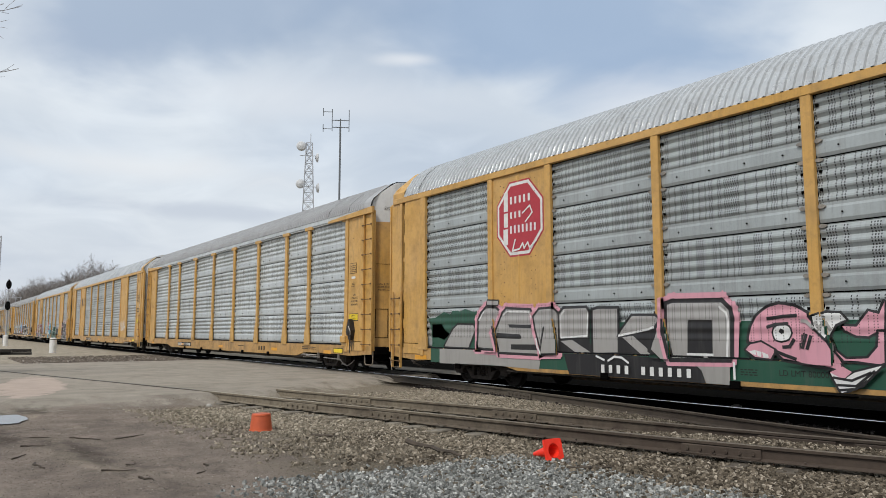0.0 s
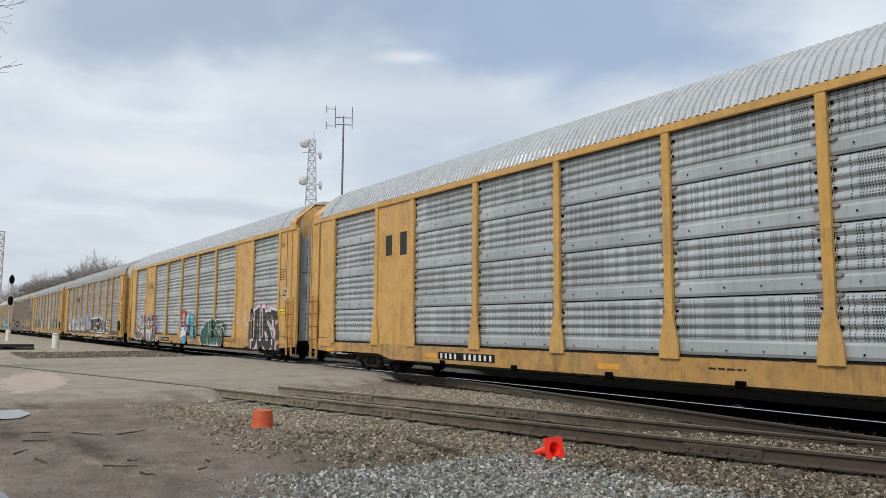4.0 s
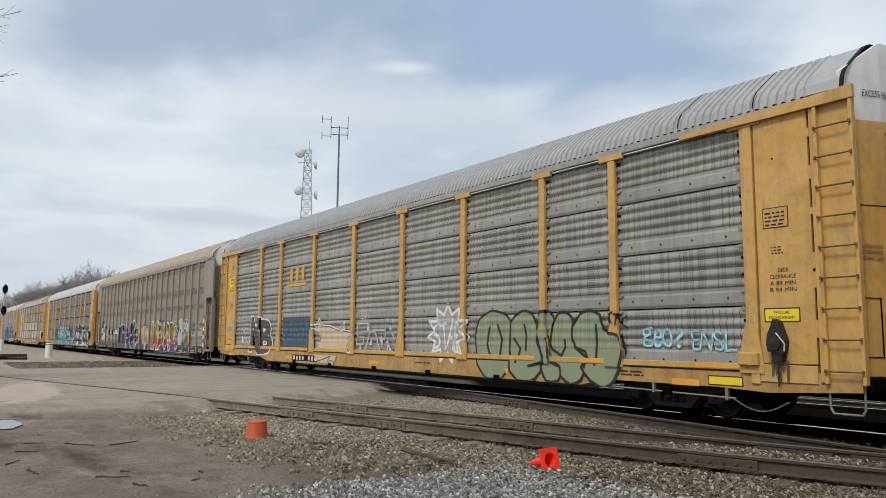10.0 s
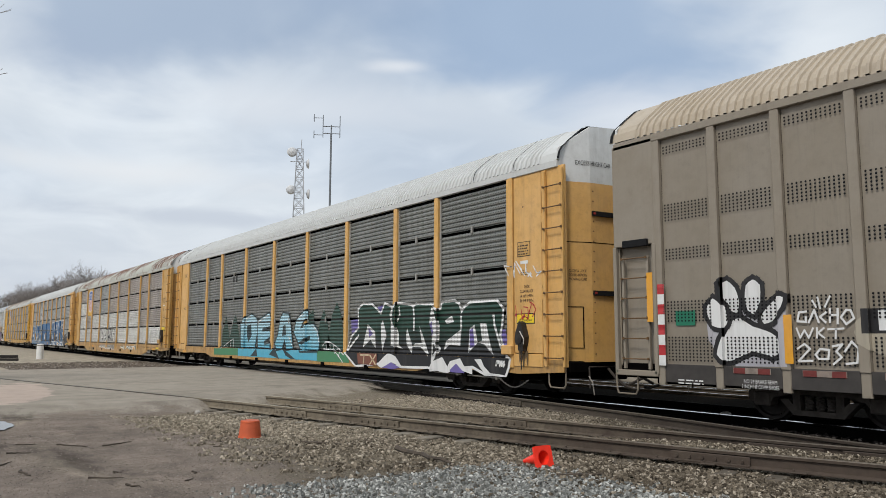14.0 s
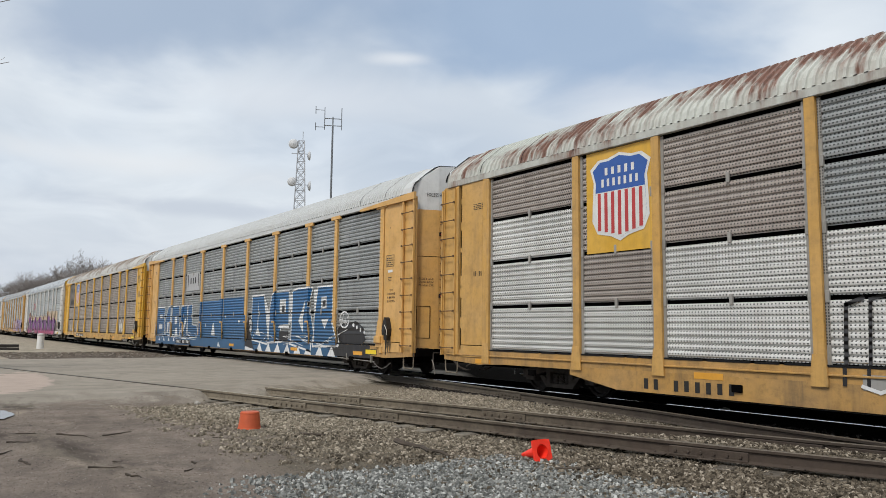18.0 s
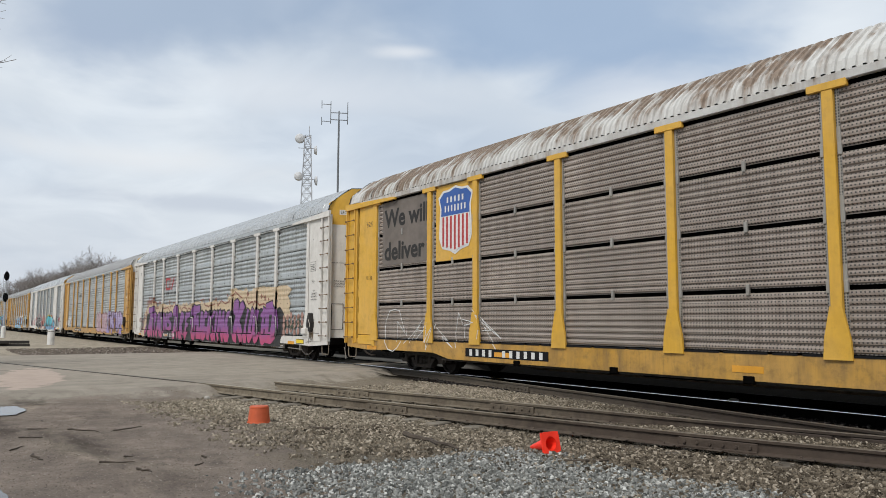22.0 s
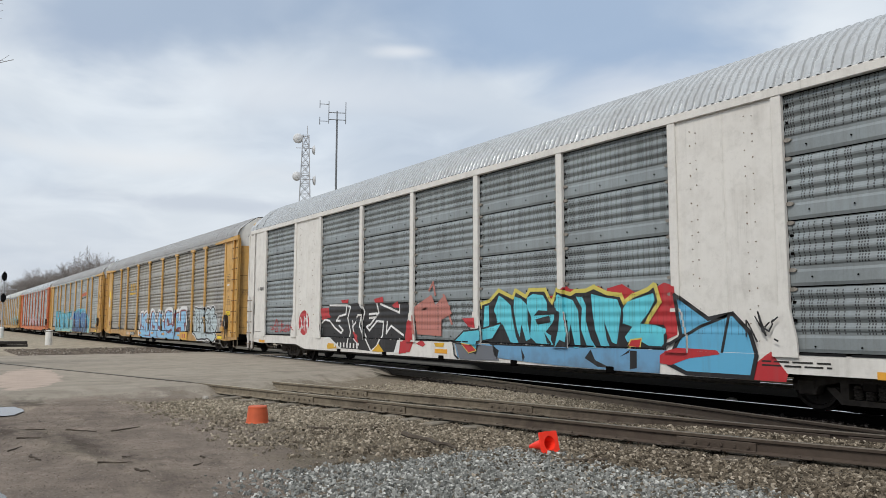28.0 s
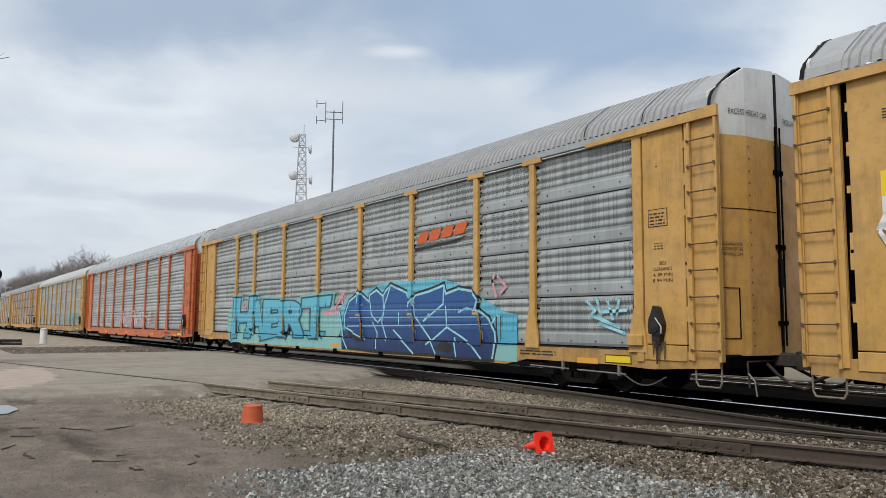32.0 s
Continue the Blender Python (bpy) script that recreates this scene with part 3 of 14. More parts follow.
def rail_steel(name, dusty, rusty, rough, metal):
    """Rail steel: grey road dust by the crossing, brown rust further on."""
    m = Nodes(name, rough, metal)
    v = m.coords(world_space=True)
    x, y, z = m.xyz(v)
    n = m.noise(v, 3.0, 5)
    f = m.ramp(m.math("ADD", x, m.math("MULTIPLY", n, 3.0)), -13.0, -5.0)
    col = m.mix(f, dusty, rusty)
    col = m.mix(m.math("MULTIPLY", m.ramp(y, 8.3, 9.6), 0.6), col, tuple(c * 0.4 for c in rusty))
    col = m.mix(m.math("MULTIPLY", m.noise(v, 9.0, 6, 0.7, 0.45, 0.75), 0.6), col, tuple(c * 0.35 for c in rusty))
    # the head lies dull and dirty in the road
    col = m.mix(m.math("MULTIPLY", m.ramp(x, -15.9, -17.0), 0.85), col, (0.045, 0.038, 0.03))
    m.bump(m.noise(v, 30.0, 3), 0.2, 0.004)
    MATS[name] = m.colour(col)
    return MATS[name]


SIDE_STEEL = rail_steel("siding_rail", (0.205, 0.172, 0.125), (0.064, 0.046, 0.034), 0.85, 0.1)


def smooth_line(points, step=0.5):
    """A soft curve through plan points."""
    out = []
    n = len(points)
    for i in range(n - 1):
        p0, p1, p2, p3 = (Vector(points[max(0, min(n - 1, k))]) for k in (i - 1, i, i + 1, i + 2))
        count = max(1, int((p2 - p1).length / step))
        for k in range(count):
            t = k / count
            out.append(0.5 * (2 * p1 + (p2 - p0) * t + (2 * p0 - 5 * p1 + 4 * p2 - p3) * t * t + (3 * p1 - p0 - 3 * p2 + p3) * t ** 3))
    out.append(Vector(points[-1]))
    return out


def rail(parent, line, head, z=0.0, label="", side=None):
    """A steel rail along a plan line; its running face is polished or rusty."""
    bm = bmesh.new()
    rings = []
    for i, p in enumerate(line):
        d = (line[min(i + 1, len(line) - 1)] - line[max(i - 1, 0)]).normalized()
        nrm = Vector((-d.y, d.x))
        rings.append([bm.verts.new((p.x + nrm.x * u, p.y + nrm.y * u, z + w)) for u, w in RAIL])
    k = len(RAIL)
    for a, b in zip(rings, rings[1:]):
        for i in range(k):
            f = bm.faces.new((a[i], a[(i + 1) % k], b[(i + 1) % k], b[i]))
            f.material_index = 1 if i in (6, 7, 8) else 0
    bm.faces.new(rings[0])
    bm.faces.new(rings[-1][::-1])
    return part("rail", bm, [side or RUST, head], parent, label)


TIE = plain("tie_timber", (0.21, 0.182, 0.143), 0.95, var=0.75, scale=6)
DARK_TIE = plain("oily_tie_timber", (0.03, 0.026, 0.022), 0.95, var=0.6, scale=6)


def ties(parent, line, z, seed, half=1.3, step=0.55, x0=-60, x1=9, skip=None, mat=None):
    r = random.Random(seed)
    run = 0.0
    for a, b in zip(line, line[1:]):
        seg = (b - a).length
        run += seg
        if run < step or not (x0 < a.x < x1) or (skip and skip(a)):
            continue
        run = 0.0
        ang = math.degrees(math.atan2(b.y - a.y, b.x - a.x))

        def build(bm):
            bevel_box(bm, -0.11, 0.11, -half, half, -0.16, 0.0, 0.015)
        piece("tie", ("tie", half), build, mat or TIE, parent, (a.x + r.uniform(-0.03, 0.03), a.y + r.uniform(-0.10, 0.10), z + r.uniform(-0.012, 0.008)), (0, 0, ang + r.uniform(-2.5, 2.5)))


main_track = thing("main_track", (0, 0, 0), "train's track with polished steel rails on dark ballast", "railway track", kind="structure")
for dy, nm in ((-0.752, "near"), (0.752, "far")):
    # the rail sides and the far rail's head are coloured near-black too
    rail(main_track, [Vector((x, TRACK_Y + dy)) for x in range(-700, 400, 50)], STEEL if dy < 0 else DARK, side=DARK)
in_road = lambda p: ROAD_X0 < p.x < ROAD_X1
ties(main_track, [Vector((-48 + 0.11 * i, TRACK_Y)) for i in range(520)], -0.165, 3, skip=in_road, mat=DARK_TIE)

back_track = thing("back_track", (0, 0, 0), "second track behind the train, dull rails on grey ballast", "railway track", kind="structure")
for dy in (-0.752, 0.752):
    rail(back_track, [Vector((x, 17.4 + dy)) for x in range(-700, 400, 50)], STEEL, -0.10)
ties(back_track, [Vector((-48 + 0.11 * i, 17.4)) for i in range(480)], -0.262, 4, skip=in_road, mat=DARK_TIE)

LINE_A = smooth_line([(-46, -2.6), (-34, 0.55), (-25.2, 2.75), (-19.6, 4.22), (-15.8, 5.2), (-13.2, 5.83), (-10.4, 6.53), (-8.0, 7.12), (-5.6, 7.75), (-3.8, 8.35), (2, 10.3), (7.0, 12.0)])
LINE_B = smooth_line([(-16.1, 6.50), (-15.67, 6.60), (-13.6, 7.15), (-10.57, 7.96), (-9.2, 8.26), (-7.3, 8.67), (-5.9, 9.0), (-4.4, 9.42), (-1.0, 10.5), (4.0, 12.1)])
LINE_C = smooth_line([(-21, 11.28), (-18, 11.25), (-15.6, 11.1), (-11.7, 10.62), (-8.7, 10.3), (-6.8, 10.02), (-4.9, 9.78), (-2.0, 9.35), (3.0, 8.55)])
side_track = thing("side_track", (0, 0, 0), "rusty siding that bends across the yard towards the main track", "railway track", kind="structure")
WORN = rail_steel("worn_railhead", (0.34, 0.295, 0.22), (0.135, 0.112, 0.086), 0.55, 0.2)
rail(side_track, LINE_A, WORN, side=SIDE_STEEL)
rail(side_track, LINE_B, WORN, side=SIDE_STEEL)
rail(side_track, LINE_C, WORN, side=SIDE_STEEL)
LINE_M = [(a + b) / 2 for a, b in zip(smooth_line([(-46, -2.6), (-25.2, 2.75), (-15.8, 5.2), (-10.4, 6.53), (-5.6, 7.75), (2, 10.3)], 0.12), smooth_line([(-46, -1.05), (-25.2, 4.3), (-15.67, 6.6), (-10.57, 7.96), (-5.9, 9.0), (2, 11.4)], 0.12))]
ties(side_track, LINE_M, -0.186, 5, 1.06, 0.56, -16.4, -8.6)
ties(side_track, LINE_M, -0.214, 6, 1.06, 0.56, -8.6, 3, mat=plain("buried_tie_timber", (0.10, 0.082, 0.062), 0.95, var=0.7, scale=6))


def joint_bar(line, x):
    """A bolted fishplate pair on both sides of a rail."""
    k = min(range(len(line) - 1), key=lambda i: abs(line[i].x - x))
    a, b = line[k], line[k + 1]
    ang = math.degrees(math.atan2(b.y - a.y, b.x - a.x))

    def build(bm):
        for s in (-1, 1):
            bevel_box(bm, -0.46, 0.46, s * 0.032 - 0.018, s * 0.032 + 0.018, -0.150, -0.048, 0.006)
            bevel_box(bm, -0.46, 0.46, s * 0.055 - 0.012, s * 0.055 + 0.012, -0.158, -0.136, 0.004)
            for i in range(6):
                rod(bm, (-0.38 + 0.152 * i, s * 0.04, -0.098), (-0.38 + 0.152 * i, s * 0.078, -0.098), 0.018, 6)
    piece("joint_bar", "joint_bar", build, SIDE_STEEL, side_track, (a.x, a.y, 0), (0, 0, ang))


for line, x in ((LINE_A, -5.8), (LINE_A, -10.8), (LINE_A, -13.4), (LINE_B, -10.1), (LINE_B, -13.8), (LINE_B, -5.5), (LINE_B, -4.5), (LINE_C, -12.6)):
    joint_bar(line, x)


def spikes(line, x0, x1, seed):
    r = random.Random(seed)

    def build(bm):
        bevel_box(bm, -0.09, 0.09, -0.15, 0.15, -0.160, -0.147, 0.004)
        for sx, sy in ((-0.05, -0.085), (0.05, 0.085)):
            bevel_box(bm, sx - 0.012, sx + 0.012, sy - 0.012, sy + 0.012, -0.15, -0.125, 0.003)
    run = 0.0
    for a, b in zip(line, line[1:]):
        run += (b - a).length
        if run > 0.5 and x0 < a.x < x1:
            run = 0
            piece("tie_plate", "tie_plate", build, SIDE_STEEL, side_track, (a.x, a.y, r.uniform(-0.004, 0.004)), (0, 0, math.degrees(math.atan2(b.y - a.y, b.x - a.x)) + r.uniform(-3, 3)))


spikes(LINE_A, -15.8, 0, 1)
spikes(LINE_B, -15.4, 0, 2)


# ---- loose stone ----
def stones(name, count, area, size, mat, label, seed, keep=None):
    """Crushed stone lying on the ground, every piece a small uneven lump."""
    r = np.random.RandomState(seed)
    base = np.array([(-1, -1, -1), (1, -1, -1), (1, 1, -1), (-1, 1, -1), (-0.7, -0.7, 1), (0.7, -0.7, 1), (0.7, 0.7, 1), (-0.7, 0.7, 1)], float) * 0.72
    block = np.array([(4, 5, 6, 7), (0, 1, 5, 4), (1, 2, 6, 5), (2, 3, 7, 6), (3, 0, 4, 7)])
    xs, ys = r.uniform(area[0], area[1], count), r.uniform(area[2], area[3], count)
    pts, faces, k = [], [], 0
    for x, y in zip(xs, ys):
        if keep and not keep(x, y):
            continue
        s = size * r.uniform(0.5, 1.5)
        p = base * r.uniform(0.6, 1.2, (8, 1)) * s * np.array([1.15, r.uniform(0.5, 0.95), r.uniform(0.45, 0.85)]) + r.uniform(-0.25, 0.25, (8, 3)) * s
        p[:, 2] += p[:, 0] * r.uniform(-0.5, 0.5)
        a = r.uniform(0, 6.283)
        c, sn = math.cos(a), math.sin(a)
        q = np.column_stack([p[:, 0] * c - p[:, 1] * sn + x, p[:, 0] * sn + p[:, 1] * c + y, p[:, 2] + ground_z(x, y) + s * r.uniform(0.05, 0.55)])
        pts.append(q)
        faces.append(block + 8 * k)
        k += 1
    me = bpy.data.meshes.new(name)
    me.from_pydata(np.concatenate(pts).tolist(), [], np.concatenate(faces).tolist())
    me.materials.append(mat)
    return tagged(new(name, me), label, "gravel", kind="stuff")


def stone_mat(name, a, b, c, graded=False):
    m = Nodes(name, 0.9, spec=0.05)
    g = m.n.new("ShaderNodeNewGeometry")
    rnd = g.outputs["Random Per Island"]
    col = m.mix(rnd, a, b)
    col = m.mix(m.math("MULTIPLY", m.math("GREATER_THAN", rnd, 0.86), 0.8), col, c)
    v = m.coords(world_space=True)
    col = m.mix(m.math("MULTIPLY", m.noise(v, 60, 3), 0.35), col, tuple(q * 0.5 for q in a))
    if graded:
        # road dust to one side; the train's shade put into the stones beside its track
        x, y, z = m.xyz(v)
        rough_x = m.math("ADD", x, m.math("MULTIPLY", m.noise(v, 0.9, 4), 3.0))
        col = m.mix(m.math("MULTIPLY", m.ramp(rough_x, -4.5, -11.0), 0.6), col, m.mix(rnd, (0.19, 0.165, 0.125), (0.50, 0.44, 0.345)))
        track_shade = m.math("MULTIPLY", m.ramp(m.math("ADD", y, m.math("MULTIPLY", m.noise(v, 1.3, 4), 1.0)), 9.6, 11.0), m.ramp(rough_x, -11.0, -6.0))
        col = m.mix(m.math("MULTIPLY", track_shade, 0.8), col, (0.022, 0.018, 0.014))
    m.bump(m.noise(v, 80, 3), 0.3, 0.004)
    return m.colour(col)


GREY_STONE = stone_mat("blue_grey_stone", (0.095, 0.098, 0.093), (0.42, 0.425, 0.40), (0.60, 0.60, 0.57))
BROWN_STONE = stone_mat("brown_ballast", (0.045, 0.037, 0.028), (0.27, 0.226, 0.172), (0.44, 0.385, 0.31), True)
DIRT_STONE = stone_mat("yard_grit", (0.11, 0.092, 0.076), (0.27, 0.228, 0.190), (0.40, 0.36, 0.31))


def grey_zone(x, y):
    w = 0.5 * noise.noise((x * 0.9, y * 0.9, 7.0)) + 0.3 * noise.noise((x * 3, y * 3, 2.0))
    fade = noise.noise((x * 17.0, y * 17.0, 4.0)) * 1.5
    return x > -7.15 + 0.7 * w + 0.25 * fade and y < 5.9 + 0.05 * (x + 6) + w * 0.6 + 0.4 * fade and y > 2.75 - 0.55 * (x + 6.5) + w + fade and x < 0.9 + 1.5 * w + 0.6 * fade and y > 1.2 + w + 0.6 * fade


def brown_zone(x, y):
    w = 0.8 * noise.noise((x * 0.7, y * 0.7, 9.0))
    along = 6.53 + 0.25 * (x + 10.4)
    return y > along - 2.6 + w - 0.10 * (x + 10) + 1.6 * noise.noise((x * 9.0, y * 9.0, 2.5)) + 1.2 * noise.noise((x * 40.0, y * 40.0, 8.0)) and y < 10.5 and x < 2.6 + 1.5 * w + noise.noise((x * 15.0, y * 15.0, 1.0)) and x > -14.9 + 0.9 * w - 1.1 * noise.noise((x * 15.0, y * 15.0, 6.0)) - 0.15 * (y - 5) and not (grey_zone(x, y) and (x * 7.3 % 1) < 0.8)


stones("crushed_stone", 80000, (-8.2, 2.2, 0.4, 6.6), 0.019, GREY_STONE, "heap of blue-grey crushed stone spread on the yard", 11, grey_zone)
stones("track_ballast", 135000, (-16.6, 4.0, 3.0, 10.6), 0.0225, BROWN_STONE, "brown track ballast lying between the rails", 12, brown_zone)
stones("yard_grit", 26000, (-16, -3, 0.2, 5.0), 0.0062, DIRT_STONE, "scattered grit on the packed dirt", 13)
# these stones' colour holds oil and the shade beneath the cars
stones("dark_ballast", 16000, (-17.0, 1.0, 10.4, 14.2), 0.024, stone_mat("oil_and_shade_ballast", (0.006, 0.005, 0.005), (0.055, 0.048, 0.044), (0.10, 0.09, 0.085)), "black ballast, coloured for oil and for the shade under the train", 15)
stones("shoulder_stone", 9000, (-46, -34.2, 3.5, 11.0), 0.045, DIRT_STONE, "grey stone shoulder beyond the road crossing", 14)


# ---- the train ----
POSTS = (-11.95, -9.10, -7.12, -4.27, -1.42, 1.42, 4.27, 7.12, 9.10, 11.95)
Z_SILL0, Z_SILL, Z_TOP, Z_ROOF = 0.425, 0.84, 4.80, 5.98
PANEL_Y, POST_Y, SILL_Y = 1.455, 1.53, 1.505
WHEEL_R = 0.36
TRUCK_X, AXLE_X = 10.05, 0.89


def roof_outline(low=False):
    """Half the roof's cross-section: (y, z) from the eave to the crown."""
    if low:
        return [(1.52, 4.93), (1.48, 5.09), (1.40, 5.21), (1.10, 5.46), (0.80, 5.69), (0.70, 5.735), (0.0, 5.80)]
    return [(1.52, 4.93), (1.42, 5.17), (1.22, 5.46), (0.95, 5.69), (0.62, 5.86), (0.3, 5.95), (0.0, Z_ROOF)]


def ribbed(bm, w, z0, z1, style):
    """A ribbed side sheet, crests outwards at y = 0, as wide as w."""
    zs = [(z0, 0.03)]
    if style == "louvre":
        n = max(2, int(round((z1 - z0) / 0.108)))
        for i in range(n):
            a, b = z0 + (z1 - z0) * i / n, z0 + (z1 - z0) * (i + 1) / n
            p = b - a
            zs += [(a + 0.16 * p, 0.036), (a + 0.30 * p, 0.005), (a + 0.60 * p, 0.0), (a + 0.90 * p, 0.005), (b, 0.036)]
    else:
        flat = 0.27
        zs += [(z0 + 0.05, 0.012), (z0 + flat - 0.06, 0.012), (z0 + flat - 0.02, 0.027)]
        n = max(2, int(round((z1 - z0 - flat) / 0.172)))
        for i in range(n):
            a = z0 + flat + (z1 - z0 - flat) * i / n
            p = (z1 - z0 - flat) / n
            zs += [(a + 0.14 * p, 0.023), (a + 0.28 * p, 0.007), (a + 0.44 * p, 0.0), (a + 0.60 * p, 0.006), (a + 0.76 * p, 0.023), (a + 0.94 * p, 0.039)]
    zs.append((z1, 0.03))
    strip(bm, [[(-w / 2, y, z), (w / 2, y, z)] for z, y in zs])
    # folded edges give the sheet its thickness
    strip(bm, [[(-w / 2, y, z), (-w / 2, 0.055, z)] for z, y in zs])
    strip(bm, [[(w / 2, 0.055, z), (w / 2, y, z)] for z, y in zs])
    strip(bm, [[(-w / 2, 0.055, z0), (w / 2, 0.055, z0)], [(-w / 2, 0.055, z1), (w / 2, 0.055, z1)]])


def flat_panel(bm, w, z0, z1):
    bevel_box(bm, -w / 2, w / 2, 0.0, 0.05, z0, z1, 0.008)


def post_mesh(style):
    def build(bm):
        w = 0.075 if style == "thin" else 0.085
        bevel_box(bm, -w, w, 0, 0.09, Z_SILL - 0.02, Z_TOP, 0.012)
        if style == "tee":
            bevel_box(bm, -0.30, 0.30, -0.012, 0.06, Z_TOP - 0.10, Z_TOP + 0.02, 0.008)
        if style in ("tee", "foot"):
            prism(bm, [(-0.21, Z_SILL - 0.035), (0.21, Z_SILL - 0.035), (0.19, Z_SILL + 0.25), (0.09, Z_SILL + 0.72), (-0.09, Z_SILL + 0.72), (-0.19, Z_SILL + 0.25)], "y", -0.014, 0.03)
    return build


def rib_roof(bm, half, pitch, amp, outline):
    """A roof sheet with ribs across the car, over the whole section."""
    line = [(-y, z) for y, z in outline] + [(y, z) for y, z in outline[-2::-1]]
    rows = []
    n = max(1, int(2 * half / pitch))
    for i in range(n):
        x = -half + 2 * half * i / n
        p = 2 * half / n
        for fx, up in ((0.0, 0.0), (0.50, 0.0), (0.60, 1.0), (0.90, 1.0)):
            rows.append((x + fx * p, up * amp))
    rows.append((half, 0.0))
    norm = []
    for i in range(len(line)):
        a, b = line[max(0, i - 1)], line[min(len(line) - 1, i + 1)]
        d = Vector((b[0] - a[0], b[1] - a[1])).normalized()
        norm.append((-d.y, d.x))
    strip(bm, [[(x, y + ny * h, z + nz * h) for (y, z), (ny, nz) in zip(line, norm)] for x, h in rows])


def door_curve(s):
    """Plan of an end door: x beyond the body and |y| from the corner (0) to the middle (1)."""
    y = 1.47 * (1 - s)
    return (0.05 + 0.23 * s / 0.456 if s < 0.456 else 0.28 + 0.07 * (s - 0.456) / 0.544), y


def roof_z(y):
    pts = [(1.52, 5.16), (1.45, 5.22), (0.78, 5.70), (0.0, 5.76)]
    for (y0, z0), (y1, z1) in zip(pts, pts[1:]):
        if y1 <= abs(y) <= y0:
            return z0 + (z1 - z0) * (y0 - abs(y)) / (y0 - y1)
    return pts[0][1]


def end_door(z0, z1, top):
    """One half of a radial end door between two heights; top: follow the roof."""
    def build(bm):
        rows = []
        for u in (0.0, 0.012, 0.24, 0.456, 0.47, 0.7, 0.975):
            x, y = door_curve(u)
            zt = max(z0 + 0.02, roof_z(y)) if top else z1
            rows.append([(x, -y, z0), (x, -y, (z0 + zt) / 2), (x, -y, zt)])
        strip(bm, rows)
        strip(bm, [[(p[0] - 0.05, p[1], p[2]) for p in row] for row in rows])
        strip(bm, [[row[-1], (row[-1][0] - 0.05, row[-1][1], row[-1][2])] for row in rows])
        strip(bm, [[row[0], (row[0][0] - 0.05, row[0][1], row[0][2])] for row in rows])
        for row in (rows[0], rows[-1]):
            strip(bm, [[p, (p[0] - 0.05, p[1], p[2])] for p in row])
    return build


def wheelset(bm):
    for s in (-1, 1):
        y = 0.752 * s
        turned(bm, [(0.05, y - 0.07 * s), (WHEEL_R - 0.06, y - 0.065 * s), (WHEEL_R + 0.025, y - 0.055 * s), (WHEEL_R + 0.02, y - 0.03 * s), (WHEEL_R, y - 0.02 * s), (WHEEL_R - 0.01, y + 0.07 * s), (WHEEL_R - 0.06, y + 0.07 * s), (WHEEL_R - 0.08, y + 0.02 * s), (0.13, y + 0.01 * s), (0.11, y + 0.06 * s), (0.05, y + 0.06 * s)], "y", 26)
        for k in range(3):
            a = 2 * math.pi * k / 3
            rod(bm, (0.2 * math.cos(a), y + 0.01 * s, 0.2 * math.sin(a)), (0.2 * math.cos(a), y + 0.035 * s, 0.2 * math.sin(a)), 0.022, 6)
    turned(bm, [(0.075, -1.02), (0.075, 1.02)], "y", 12)


def side_frame(bm):
    """Cast side frame of a truck with its window and pedestals."""
    prism(bm, [(-1.12, 0.30), (-1.12, 0.47), (-0.62, 0.56), (0.62, 0.56), (1.12, 0.47), (1.12, 0.30), (0.78, 0.26), (0.70, 0.38), (0.42, 0.44), (-0.42, 0.44), (-0.70, 0.38), (-0.78, 0.26)], "y", -0.09, 0.09)
    prism(bm, [(-0.60, 0.36), (-0.38, 0.13), (0.38, 0.13), (0.60, 0.36), (0.46, 0.36), (0.30, 0.21), (-0.30, 0.21), (-0.46, 0.36)], "y", -0.09, 0.09)
    for x in (-0.33, 0.33):
        box(bm, x - 0.06, x + 0.06, -0.085, 0.085, 0.20, 0.45)
    for x in (-AXLE_X, AXLE_X):
        bevel_box(bm, x - 0.14, x + 0.14, -0.11, 0.13, 0.24, 0.46, 0.02)


def springs(bm):
    prof = []
    for k in range(5):
        prof += [(0.06, 0.215 + k * 0.043), (0.075, 0.228 + k * 0.043), (0.06, 0.245 + k * 0.043)]
    turned(bm, prof, "z", 10)


def add_truck(car, x):
    truck = new("truck")
    truck.parent, truck.location = car, (x, 0, 0)
    tagged(truck, "black greasy two-axle truck with cast side frames")
    for s in (-1, 1):
        piece("side_frame", "side_frame", side_frame, TRUCK, truck, (0, s * 0.99, 0))
        for dx in (-0.17, 0.0, 0.17):
            piece("coil_spring", "springs", springs, TRUCK, truck, (dx, s * 0.99, 0))
    piece("bolster", "bolster", lambda bm: bevel_box(bm, -0.2, 0.2, -0.95, 0.95, 0.38, 0.62, 0.03), TRUCK, truck)
    sets = []
    for ax in (-AXLE_X, AXLE_X):
        w = piece("wheelset", "wheelset", wheelset, WHEEL, truck, (ax, 0, WHEEL_R))
        sets.append((w, x + ax))
    return sets


RUNG = plain("worn_rung_steel", (0.17, 0.095, 0.04), 0.6, 0.2, var=0.5)


